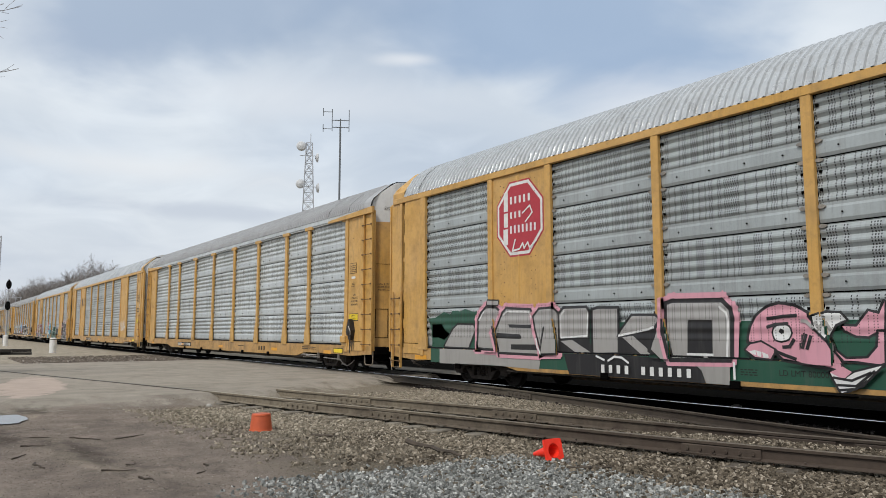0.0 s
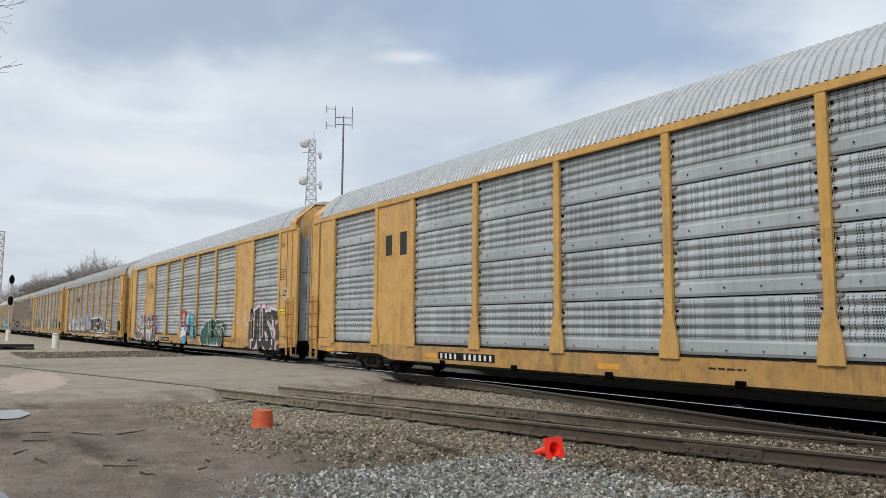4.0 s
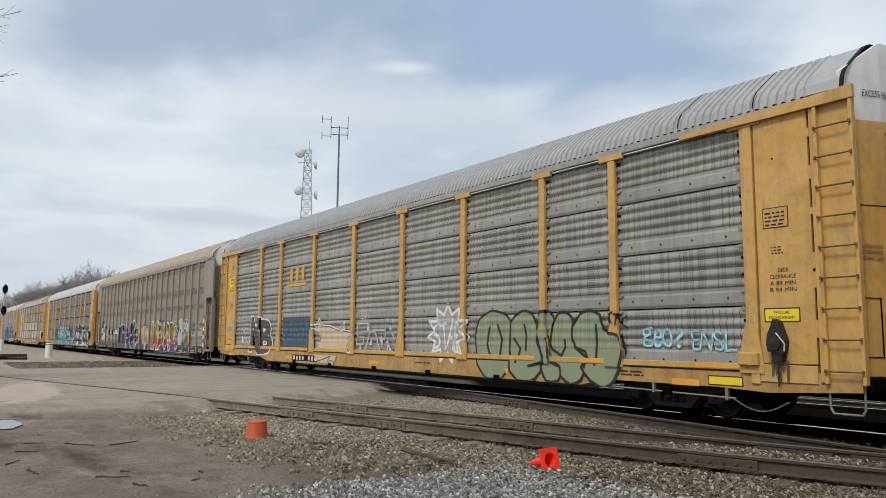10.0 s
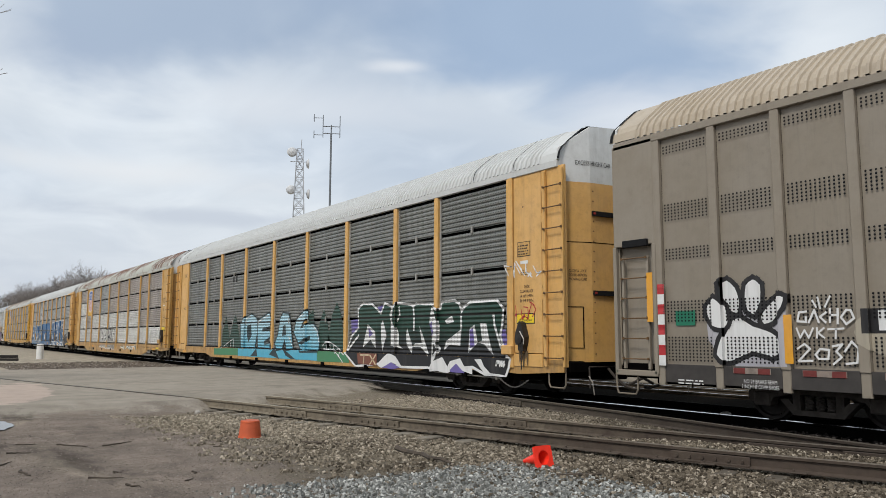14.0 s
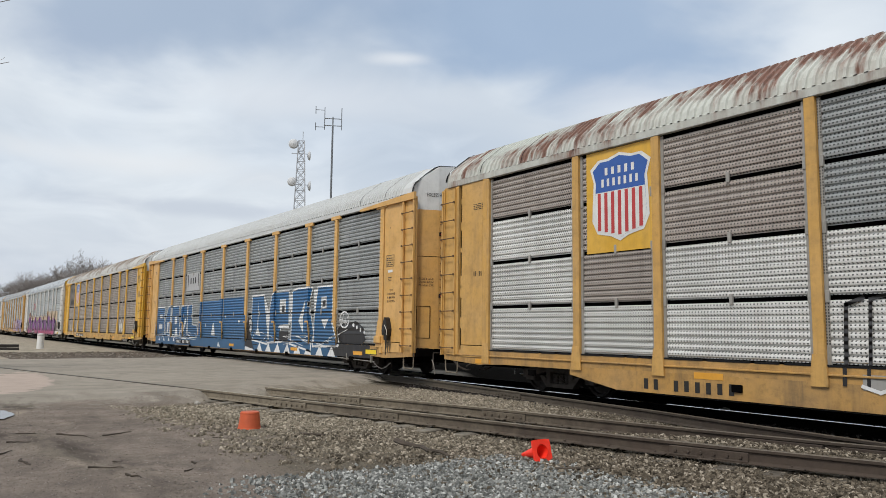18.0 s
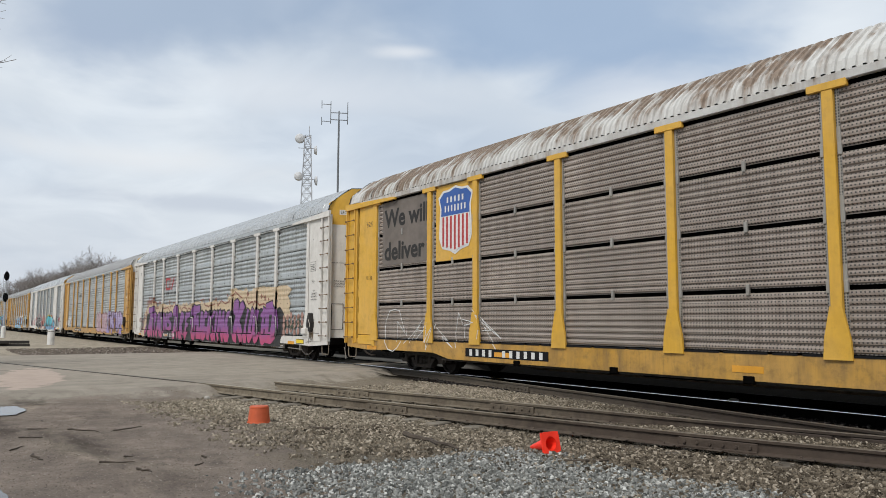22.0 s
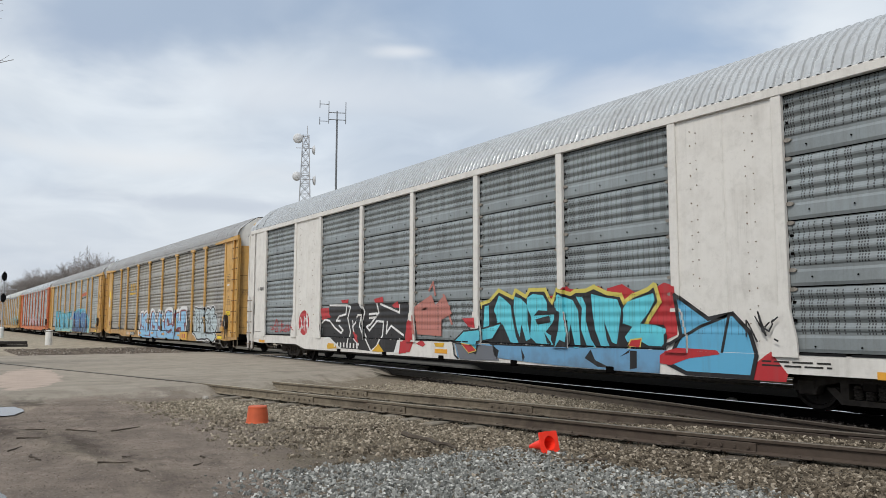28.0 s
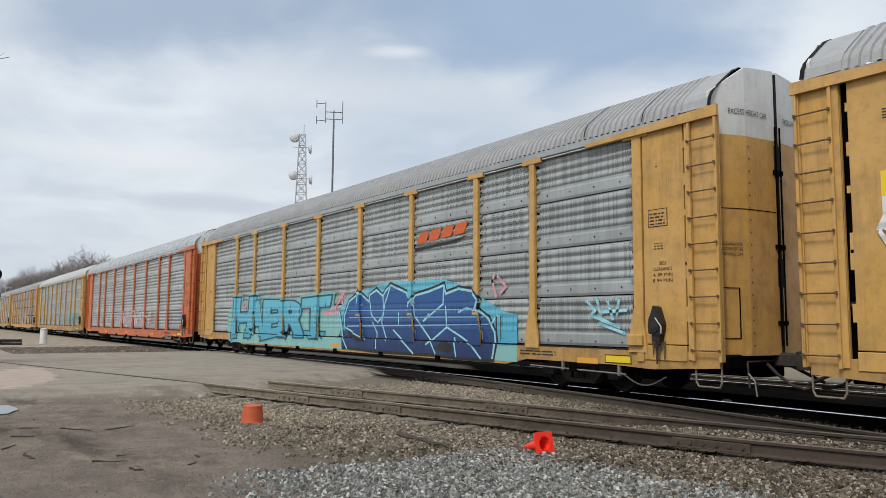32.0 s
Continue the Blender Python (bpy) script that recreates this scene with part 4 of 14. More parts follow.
def ladder(car, x, z0, z1, mat, y=-1.545, w=0.52, step=0.44):
    l = piece("ladder", ("stiles", z0, z1, w), lambda bm: [bevel_box(bm, s * w / 2 - 0.025, s * w / 2 + 0.025, -0.03, 0.03, z0, z1, 0.006) for s in (-1, 1)], mat, car, (x, y, 0))

    def rung(bm):
        rod(bm, (-w / 2, -0.06, 0), (w / 2, -0.06, 0), 0.013, 6)
        for s in (-1, 1):
            rod(bm, (s * w / 2, -0.06, 0), (s * w / 2, 0.0, 0), 0.013, 6)
            rod(bm, (s * w / 2, -0.055, -0.02), (s * w / 2, -0.055, 0.025), 0.022, 6)
    z = z0 + 0.18
    while z < z1:
        piece("rung", ("rung", w), rung, RUNG, l, (0, 0, z))
        z += step
    return l


def brake_gear(car, x, mat):
    """Hand-brake housing, wheel and hanging chain near a car's end."""
    def housing(bm):
        # a hooded bell with a flat gear case below
        turned(bm, [(0.015, -0.13), (0.10, -0.12), (0.115, -0.03), (0.105, 0.05)], "y", 14, (0, 0, 1.26))
        prism(bm, [(-0.12, 1.14), (0.12, 1.12), (0.15, 1.30), (0.11, 1.42), (0.05, 1.60), (-0.02, 1.63), (-0.06, 1.52), (-0.12, 1.40), (-0.14, 1.26)], "y", -0.10, 0.05)
        prism(bm, [(-0.07, 1.02), (0.08, 1.0), (0.09, 1.16), (-0.08, 1.16)], "y", -0.07, 0.05)
        for k in range(7):
            rod(bm, (0.02 + 0.008 * (-1) ** k, -0.06, 1.04 - 0.06 * k), (0.02 - 0.008 * (-1) ** k, -0.06, 0.98 - 0.06 * k), 0.013, 5)
    piece("hand_brake", "hand_brake", housing, plain("greasy_brake", (0.030, 0.026, 0.024), 0.55, 0.2, 0.6, 14, 0.4), car, (x, -1.56, 0), label="greasy black hand-brake housing")

    def grease(bm):
        r = random.Random(3)
        for k in range(5):
            u, top = -0.13 + 0.06 * k, 1.05 - r.uniform(0, 0.15)
            low = 0.62 + r.uniform(0.0, 0.25)
            bm.faces.new([bm.verts.new(p) for p in ((u, -0.001 * k, low), (u + 0.03, -0.001 * k, low + 0.05), (u + 0.05, -0.001 * k, top), (u - 0.01, -0.001 * k, top))])
    tagged(piece("grease_run", "grease_run", grease, plain("old_grease", (0.13, 0.085, 0.04), 0.7, var=0.6, scale=20), car, (x, -1.545, 0)), kind="stuff")

    def chain(bm):
        n = 20
        for i in range(n):
            u, u2 = i / n, (i + 1) / n
            rod(bm, (-0.85 + 0.95 * u, 0.012 * (-1) ** i, 0.40 - 0.17 * math.sin(math.pi * u)), (-0.85 + 0.95 * u2, -0.012 * (-1) ** i, 0.40 - 0.17 * math.sin(math.pi * u2)), 0.013, 5)
    piece("brake_rod", "brake_rod", lambda bm: (rod(bm, (-3.4, 0, 0.44), (-0.80, 0, 0.395), 0.016, 6), bevel_box(bm, -0.98, -0.93, -0.03, 0.03, 0.36, 0.56, 0.006), bevel_box(bm, -2.45, -2.40, -0.03, 0.03, 0.39, 0.58, 0.006)), plain("brake_rod_steel", (0.26, 0.24, 0.21), 0.5, 0.4), car, (x, -1.49, 0))
    piece("brake_lever", "brake_lever", lambda bm: [rod(bm, p, q, 0.011, 6) for p, q in (((0.03, -0.11, 1.42), (0.17, -0.12, 1.26)), ((0.17, -0.12, 1.26), (0.16, -0.12, 1.15)))], plain("pale_lever", (0.5, 0.48, 0.44), 0.5), car, (x, -1.56, 0))
    piece("brake_bracket", "brake_bracket", lambda bm: bevel_box(bm, -0.17, 0.17, -0.06, 0.06, 0.92, 1.12, 0.015), mat, car, (x - 0.50, -1.55, 0))
    piece("brake_chain", "brake_chain", chain, plain("chain_steel", (0.16, 0.15, 0.14), 0.5, 0.5), car, (x, -1.50, 0))


def stirrup(car, x, mat):
    def build(bm):
        for a, b in (((-0.25, 0, 0.70), (-0.24, 0, 0.36)), ((0.25, 0, 0.70), (0.24, 0, 0.36)), ((-0.24, 0, 0.36), (-0.20, 0, 0.29)), ((0.24, 0, 0.36), (0.20, 0, 0.29)), ((-0.20, 0, 0.29), (0.20, 0, 0.29))):
            rod(bm, a, b, 0.017, 6)
    piece("step_stirrup", "stirrup", build, mat, car, (x, -1.46, 0))


def coupler(car, x, s):
    def build(bm):
        bevel_box(bm, -0.1, 0.55, -0.11, 0.11, 0.60, 0.84, 0.03)
        prism(bm, [(0.50, -0.14), (0.76, -0.17), (0.84, -0.02), (0.74, 0.03), (0.80, 0.16), (0.55, 0.19), (0.45, 0.05)], "z", 0.57, 0.87)
        rod(bm, (0.2, 0.2, 0.62), (0.75, 0.26, 0.36), 0.03, 7)
        rod(bm, (0.1, -0.9, 0.70), (0.1, 0.9, 0.70), 0.018, 6)
        rod(bm, (0.1, -0.9, 0.70), (0.16, -0.95, 0.28), 0.018, 6)
    piece("coupler", "coupler", build, TRUCK, car, (x, 0, 0), (0, 0, 0 if s > 0 else 180))


TEXTS = {}


def text_mesh(body, offset=0.0):
    """A flat mesh of the built-in font, with its bounds."""
    key = (body, offset)
    if key not in TEXTS:
        cu = bpy.data.curves.new("lettering", "FONT")
        cu.body, cu.offset, cu.resolution_u = body, offset, 3
        ob = bpy.data.objects.new("lettering", cu)
        me = bpy.data.meshes.new_from_object(ob)
        vs = [(v.co.x, v.co.y) for v in me.vertices]
        fs = [tuple(p.vertices) for p in me.polygons]
        bpy.data.objects.remove(ob)
        bpy.data.curves.remove(cu)
        bpy.data.meshes.remove(me)
        xs, ys = [v[0] for v in vs] or [0, 1], [v[1] for v in vs] or [0, 1]
        TEXTS[key] = (vs, fs, min(xs), max(xs), min(ys), max(ys))
    return TEXTS[key]


def lettering(car, body, x0, z0, h, mat, y=-1.51, name="lettering", width=None, label="", bold=0.0):
    vs, fs, a, b, c, d = text_mesh(body, bold)
    k = h / max(1e-6, d - c)
    kx = k if width is None else width / (b - a)
    me = bpy.data.meshes.new(name)
    me.from_pydata([(x0 + (u - a) * kx, y, z0 + (w - c) * k) for u, w in vs], [], fs)
    me.materials.append(mat)
    ob = new(name, me)
    ob.parent = car
    return tagged(ob, label)


def bars(car, x0, z0, w, h, rows, mat, y=-1.51, seed=0, name="stencil"):
    """Small writing that nobody can read: plain bars."""
    r = random.Random(seed)
    bm = bmesh.new()
    p = h / rows
    for i in range(rows):
        x = x0
        while x < x0 + w - 0.02:
            l = min(r.uniform(0.10, 0.34) * w, x0 + w - x)
            z = z0 + i * p
            bm.faces.new([bm.verts.new(q) for q in ((x, y, z), (x + l * 0.9, y, z), (x + l * 0.9, y, z + p * 0.42), (x, y, z + p * 0.42))])
            x += l + 0.02
    tagged(part(name, bm, mat, car), kind="stuff")


def plate(car, x0, x1, z0, z1, mat, y=-1.512, name="reflector_stripe", frame_mat=None):
    if frame_mat:
        part("plate_border", _flat(x0 - 0.02, x1 + 0.02, z0 - 0.02, z1 + 0.02, y + 0.003), frame_mat, car)
    part(name, _flat(x0, x1, z0, z1, y), mat, car)


def _flat(x0, x1, z0, z1, y):
    bm = bmesh.new()
    box(bm, x0, x1, y, y + 0.004, z0, z1)
    return bm


def surface_y(x, z, solid):
    """Depth of the near side's face at a place of the car, for what is painted on it."""
    if z < Z_SILL:
        return -SILL_Y
    for p in POSTS:
        if abs(x - p) < 0.087:
            return -POST_Y
    return -PANEL_Y - (0.035 if any(a < x < b for a, b in solid) else 0.004)


FLARES = ((0.226, 1.12), (0.193, 1.24), (0.161, 1.36), (0.131, 1.50))


def drape(car, name, polys, mat, lift, solid=(), label=""):
    """Lay flat outlines of (x, z) points on the uneven side of a car."""
    bm = bmesh.new()
    for poly, extra in polys:
        try:
            bm.faces.new([bm.verts.new((x, -extra, z)) for x, z in poly])
        except ValueError:
            pass
    if not bm.faces:
        bm.free()
        return
    xs = [v.co.x for v in bm.verts]
    cuts = [Vector((p + s * 0.087, 0, 0)) for p in POSTS for s in (-1, 1) if min(xs) < p < max(xs)]
    cuts += [Vector((e, 0, 0)) for a, b in solid for e in (a, b) if min(xs) < e < max(xs)]
    for c in cuts:
        bmesh.ops.bisect_plane(bm, geom=bm.verts[:] + bm.edges[:] + bm.faces[:], dist=1e-4, plane_co=c, plane_no=(1, 0, 0))
    bmesh.ops.bisect_plane(bm, geom=bm.verts[:] + bm.edges[:] + bm.faces[:], dist=1e-4, plane_co=(0, 0, Z_SILL), plane_no=(0, 0, 1))
    geom = bm.verts[:] + bm.edges[:] + bm.faces[:]
    bmesh.ops.bisect_plane(bm, geom=geom, dist=1e-4, plane_co=(0, 0, car.get("sill_low", Z_SILL0) + 0.01), plane_no=(0, 0, 1), clear_inner=True)
    flared = car.get("flared")
    if flared:
        bmesh.ops.bisect_plane(bm, geom=bm.verts[:] + bm.edges[:] + bm.faces[:], dist=1e-4, plane_co=(0, 0, Z_SILL - 0.035), plane_no=(0, 0, 1))
        near = [p for p in POSTS if min(xs) - 0.2 < p < max(xs) + 0.2]
        for w, top in FLARES:
            for p in near:
                for s in (-1, 1):
                    some = [f for f in bm.faces if f.calc_center_median().z < top + 0.8 and abs(f.calc_center_median().x - p) < 3.0]
                    geom = list({v for f in some for v in f.verts}) + list({e for f in some for e in f.edges}) + some
                    if some:
                        bmesh.ops.bisect_plane(bm, geom=geom, dist=1e-4, plane_co=(p + s * w, 0, 0), plane_no=(1, 0, 0))
            bmesh.ops.bisect_plane(bm, geom=bm.verts[:] + bm.edges[:] + bm.faces[:], dist=1e-4, plane_co=(0, 0, top), plane_no=(0, 0, 1))
    pts, faces = [], []
    for f in bm.faces:
        c = f.calc_center_median()
        y = surface_y(c.x, c.z, solid) - lift
        if flared and any(abs(c.x - p) < w and Z_SILL - 0.035 < c.z < top for w, top in FLARES for p in POSTS):
            y = -POST_Y - 0.016 - lift
        faces.append(tuple(range(len(pts), len(pts) + len(f.verts))))
        pts += [(v.co.x, y + v.co.y, v.co.z) for v in f.verts]
        if c.z > Z_SILL:
            # the paint also runs round the sides of the posts
            for p in POSTS:
                if abs(c.x - p) < 0.087:
                    for e in f.edges:
                        a, b = e.verts
                        for s in (-1, 1):
                            x = p + s * 0.087
                            if abs(a.co.x - x) < 1e-3 and abs(b.co.x - x) < 1e-3:
                                faces.append(tuple(range(len(pts), len(pts) + 4)))
                                pts += [(x + s * (0.001 + lift * 0.3), q, v.co.z) for v, q in ((a, y), (b, y), (b, -PANEL_Y), (a, -PANEL_Y))]
    bm.free()
    me = bpy.data.meshes.new(name)
    me.from_pydata(pts, [], faces)
    me.materials.append(mat)
    ob = new(name, me)
    ob.parent = car
    return tagged(ob, label, kind="stuff" if name.startswith(("graffiti", "number", "letter_")) and len(polys) > 3 and name != "graffiti_letter" else "")


def piece_letters(text, x0, x1, z0, z1, offset, seed, tilt=5, lap=1.22, grow=0.0, wild=1.0, only=None):
    """Outlines of hand-sprayed letters that fill a field: bent, leaning, overlapping, with thorns."""
    r = random.Random(seed)
    weights = [r.uniform(0.85, 1.2) for _ in text]
    total = sum(weights)
    out, x, hgt = [], x0, z1 - z0
    for i, ch in enumerate(text):
        w = (x1 - x0) * weights[i] / total
        ang, lift, sx = radians(r.uniform(-tilt, tilt)), r.uniform(-0.05, 0.05) * hgt, r.uniform(1.0, lap)
        sz, shear = r.uniform(0.9, 1.06), r.uniform(-0.16, 0.16) * wild
        corner = [(r.uniform(-0.13, 0.13) * wild, r.uniform(-0.10, 0.10) * wild) for _ in range(4)]
        bend, phase, wave = r.uniform(-0.10, 0.10) * wild, r.uniform(0, 6.28), r.uniform(3.0, 6.0)
        thorns = [(r.choice((-1, 1)), r.choice((-1, -1, 1)), r.uniform(0.25, 0.42), r.uniform(0.05, 0.22), r.uniform(-0.15, 0.25)) for _ in range(2)]
        if ch != " " and only in (None, i):
            _, _, a, b, c, d = text_mesh(ch, 0.035)
            vs, fs, *_ = text_mesh(ch, offset)
            cx, cz = x + w / 2, (z0 + z1) / 2 + lift
            fw, fh = w * sx + grow, hgt * sz + grow

            def at(p, q):
                u, v = min(1.3, max(-0.3, p + 0.5)), min(1.3, max(-0.3, q + 0.5))
                k = ((1 - u) * (1 - v), u * (1 - v), u * v, (1 - u) * v)
                p, q = p + sum(m * n[0] for m, n in zip(k, corner)) + bend * math.sin(wave * q + phase), q + sum(m * n[1] for m, n in zip(k, corner))
                p, q = p * fw, q * fh
                p += shear * q
                return (cx + p * math.cos(ang) - q * math.sin(ang), cz + p * math.sin(ang) + q * math.cos(ang))
            pts = [at((u - (a + b) / 2) / (b - a), (v - (c + d) / 2) / (d - c)) for u, v in vs]
            out += [([pts[k] for k in f], 0.0004 * (i % 3)) for f in fs if len(f) > 2]
            if wild > 0.5 and offset > 0.03:
                o = (offset - 0.05) * 1.1
                for sx_, sz_, wide, reach, lean in thorns:
                    base = 0.30 * sx_
                    tri = [(base - wide / 2 - o, sz_ * (0.36 - o)), (base + wide / 2 + o, sz_ * (0.36 - o)), (base + sx_ * lean, sz_ * (0.44 + 0.7 * reach + 1.6 * o))]
                    out.append(([at(*p) for p in tri], 0.0004 * (i % 3) + 0.0001))
        x += w
    return out


def cloud(x0, x1, z0, z1, seed, n=16, spiky=0.25):
    """A ragged field of paint behind a piece."""
    r = random.Random(seed)
    out = []
    for i in range(n):
        cx = x0 + (x1 - x0) * (i + 0.5) / n
        half = (x1 - x0) / n * r.uniform(0.8, 1.3)
        k = 14
        poly = []
        for j in range(k):
            a = 2 * math.pi * j / k
            rr = 1 + r.uniform(-spiky, spiky)
            poly.append((cx + half * rr * math.cos(a), (z0 + z1) / 2 + (z1 - z0) / 2 * rr * math.sin(a)))
        out.append((poly, 0.0003 * (i % 5)))
    return out


def strokes(x0, x1, z0, z1, seed, n=12, width=0.05):
    """Thin sprayed lines: angular scribbles."""
    r = random.Random(seed)
    out = []
    x = x0
    for i in range(n):
        cx = x0 + (x1 - x0) * (i + 0.5) / n
        p = (cx + r.uniform(-1, 1) * (x1 - x0) / n, r.uniform(z0, z0 + 0.4 * (z1 - z0)))
        for _ in range(3):
            q = (cx + r.uniform(-1.2, 1.2) * (x1 - x0) / n, r.uniform(z0, z1))
            d = Vector((q[0] - p[0], q[1] - p[1]))
            if d.length > 0.05:
                nrm = Vector((-d.y, d.x)).normalized() * width / 2
                out.append(([(p[0] + nrm.x, p[1] + nrm.y), (q[0] + nrm.x * 0.7, q[1] + nrm.y * 0.7), (q[0] - nrm.x * 0.7, q[1] - nrm.y * 0.7), (p[0] - nrm.x, p[1] - nrm.y)], 0.0003 * (len(out) % 6)))
            p = q
    return out


def glints(x0, x1, z0, z1, seed, n):
    """Short tapered strokes of light along the tops of letters."""
    r = random.Random(seed)
    out = []
    for i in range(n):
        x, z = x0 + (x1 - x0) * (i + r.uniform(0.25, 0.75)) / n, z0 + (z1 - z0) * r.choice((0.42, 0.62, 0.78))
        l, lean, w = r.uniform(0.10, 0.24) * (z1 - z0), r.uniform(-0.08, 0.08), r.uniform(0.018, 0.035)
        out.append(([(x - w, z), (x + w, z), (x + lean + w * 0.4, z + l), (x + lean - w * 0.4, z + l)], 0.0003 * (i % 3)))
    return out


def graffiti(car, text, x0, x1, z0, z1, fill, outline, halo=None, field=None, shine=None, seed=1, solid=(), label="", tilt=5, edge=0.088, wild=0.8):
    """A sprayed piece: field, then each letter's halo, outline and filling, and highlights, one above another."""
    if field:
        drape(car, "graffiti_field", cloud(x0 - 0.1, x1 + 0.1, z0 - 0.1, z1 + 0.08, seed), field, 0.002, solid)
    for nm, offset, mat, lift in (("letter_halo", edge + 0.035, halo, 0.005), ("letter_outline", edge, outline, 0.008), ("graffiti_letter", 0.052, fill, 0.011)):
        if mat:
            for k, ch in enumerate(text):
                if ch != " ":
                    drape(car, nm, piece_letters(text, x0, x1, z0, z1, offset, seed, tilt, wild=wild, only=k), mat, lift, solid, label if nm == "graffiti_letter" else "")
    if shine:
        drape(car, "graffiti_highlight", glints(x0, x1, z0, z1, seed + 5, 2 * len(text)), shine, 0.014, solid)


def end_panel(car, body, s, e):
    """The closed end of a side: a proud post, a recessed panel with its kick plate, a dark slot, and the plate that carries the ladder."""
    slot = 0.045 if e > 0 else 0.11
    for nm, x0, x1, y0, y1, z0, z1 in (
            ("end_post", 0.0, 0.15, -0.053, 0.03, Z_SILL - 0.2, Z_TOP + 0.02),
            ("end_panel", 0.172, 1.10 - slot, -0.026, 0.03, Z_SILL + 0.12, Z_TOP + 0.02),
            ("kick_plate", 0.15, 1.10 - slot, -0.04, 0.03, Z_SILL - 0.16, Z_SILL + 0.105),
            ("ladder_plate", 1.10, 1.74, -0.012, 0.05, Z_SILL - 0.14, Z_TOP + 0.02),
            ("plate_flange", 1.10, 1.22, -0.05, -0.012, Z_SILL - 0.13, Z_TOP - 0.02),
            ("plate_flange", 1.69, 1.74, -0.05, -0.012, Z_SILL - 0.13, Z_TOP - 0.02)):
        def build(bm):
            bevel_box(bm, x0, x1, y0, y1, z0, z1, 0.01)
            for v in bm.verts:
                v.co.x *= e
                v.co.y *= -s
        piece(nm, (nm, x0, s, e), build, body, car, (e * 11.93, s * (POST_Y - 0.045), 0))
    if s < 0:
        def tabs(bm):
            r = random.Random(5)
            for k in range(6):
                z, u = 1.3 + 0.6 * k + r.uniform(-0.2, 0.2), 1.10 - slot + r.uniform(0.03, 0.055)
                box(bm, min(e * (1.095 - slot), e * u), max(e * (1.095 - slot), e * u), -0.02, 0.03, z, z + r.uniform(0.08, 0.3))
        tagged(piece("latch_tab", ("latch_tab", e), tabs, body, car, (e * 11.93, -(POST_Y - 0.045), 0)), kind="stuff")


GRIMY = {}
HOSE = [(0.1, -0.35, 0.66), (0.3, -0.38, 0.50), (0.5, -0.34, 0.34), (0.68, -0.25, 0.27), (0.78, -0.18, 0.29)]


def make_car(index, label, body, panel, roof, style="tee", shift=0.0, sill=None, solid_ends=False, panel_style="rib", band=None, door=None, roof_pitch=0.15, short_ladder=False, lower=None, deep_sill=False):
    """A closed car carrier: flat underframe, posts, ribbed side sheets, ribbed roof, radial end doors, two trucks."""
    car = thing("autorack_car", (train_s(0) - index * PITCH + PITCH / 2 + shift, TRACK_Y, 0), label, "railroad car", "cars of the train")
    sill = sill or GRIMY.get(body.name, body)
    if style == "tee" or solid_ends:
        car["flared"] = 1
    door = door or body
    half = 13.55
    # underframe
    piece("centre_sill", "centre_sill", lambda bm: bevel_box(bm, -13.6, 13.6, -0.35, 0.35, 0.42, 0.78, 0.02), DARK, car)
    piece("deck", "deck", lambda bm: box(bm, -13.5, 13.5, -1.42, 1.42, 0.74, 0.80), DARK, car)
    piece("brake_reservoir", "reservoir", lambda bm: (turned(bm, [(0.05, -0.75), (0.2, -0.7), (0.2, 0.7), (0.05, 0.75)], "x", 14, (0, -0.75, 0.50)), bevel_box(bm, 1.2, 1.7, -0.9, -0.5, 0.35, 0.72, 0.03)), DARK, car, (-2.0, 0, 0))

    def sill_mesh(bm):
        lo, up = Z_SILL0, Z_SILL
        prism(bm, [(-13.6, up), (13.6, up), (13.6, 0.60), (12.2, 0.52), (11.3, 0.56), (8.9, 0.56), (8.2, lo), (-8.2, lo), (-8.9, 0.56), (-11.3, 0.56), (-12.2, 0.52), (-13.6, 0.60)], "y", -0.04, 0.04)
        box(bm, -13.6, 13.6, -0.038, 0.0, up - 0.03, up + 0.005)
    if panel_style == "flat":
        # dark plates hang between the feet of the posts
        car["sill_low"] = 0.50
        plate_mat = plain("dark_sill_plate", (0.050, 0.044, 0.040), 0.7, var=0.5, scale=4)
        for k in range(-11, 11):
            drop = 0.50 if abs(k + 0.5) < 7 else 0.54
            piece("sill_plate", ("sill_plate", drop), lambda bm: bevel_box(bm, -0.50, 0.50, -0.02, 0.02, drop, Z_SILL + 0.005, 0.006), plate_mat, car, (1.14 * (k + 0.5), -SILL_Y + 0.021, 0))
        for k in range(-11, 12):
            piece("post_foot", "post_foot_flat", lambda bm: bevel_box(bm, -0.065, 0.065, -0.02, 0.02, 0.50, Z_SILL + 0.01, 0.006), body, car, (1.14 * k, -SILL_Y + 0.016, 0))
        for k in (-9, -8, -7, 7, 8, 9):
            piece("warning_stripe", "warning_stripe", lambda bm: bevel_box(bm, -0.32, 0.32, -0.004, 0.004, 0.74, 0.83, 0.002), plain("dull_reflector", (0.26, 0.21, 0.175), 0.6, var=0.5), car, (1.14 * (k + 0.5 * (1 if k > 0 else -1)), -SILL_Y - 0.0035, 0))
            for u in (-0.21, 0.21):
                piece("red_stripe", "red_stripe", lambda bm: bevel_box(bm, -0.10, 0.10, -0.003, 0.003, 0.741, 0.829, 0.001), plain("red_reflector", (0.17, 0.03, 0.025), 0.5, var=0.4), car, (1.14 * (k + 0.5 * (1 if k > 0 else -1)) + u, -SILL_Y - 0.0085, 0))
    for s in (-1, 1):
        if panel_style == "flat":
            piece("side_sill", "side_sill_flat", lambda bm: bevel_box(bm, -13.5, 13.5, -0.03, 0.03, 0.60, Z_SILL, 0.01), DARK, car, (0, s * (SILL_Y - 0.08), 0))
            continue
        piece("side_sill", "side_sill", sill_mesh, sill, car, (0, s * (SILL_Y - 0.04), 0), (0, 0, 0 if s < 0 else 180))
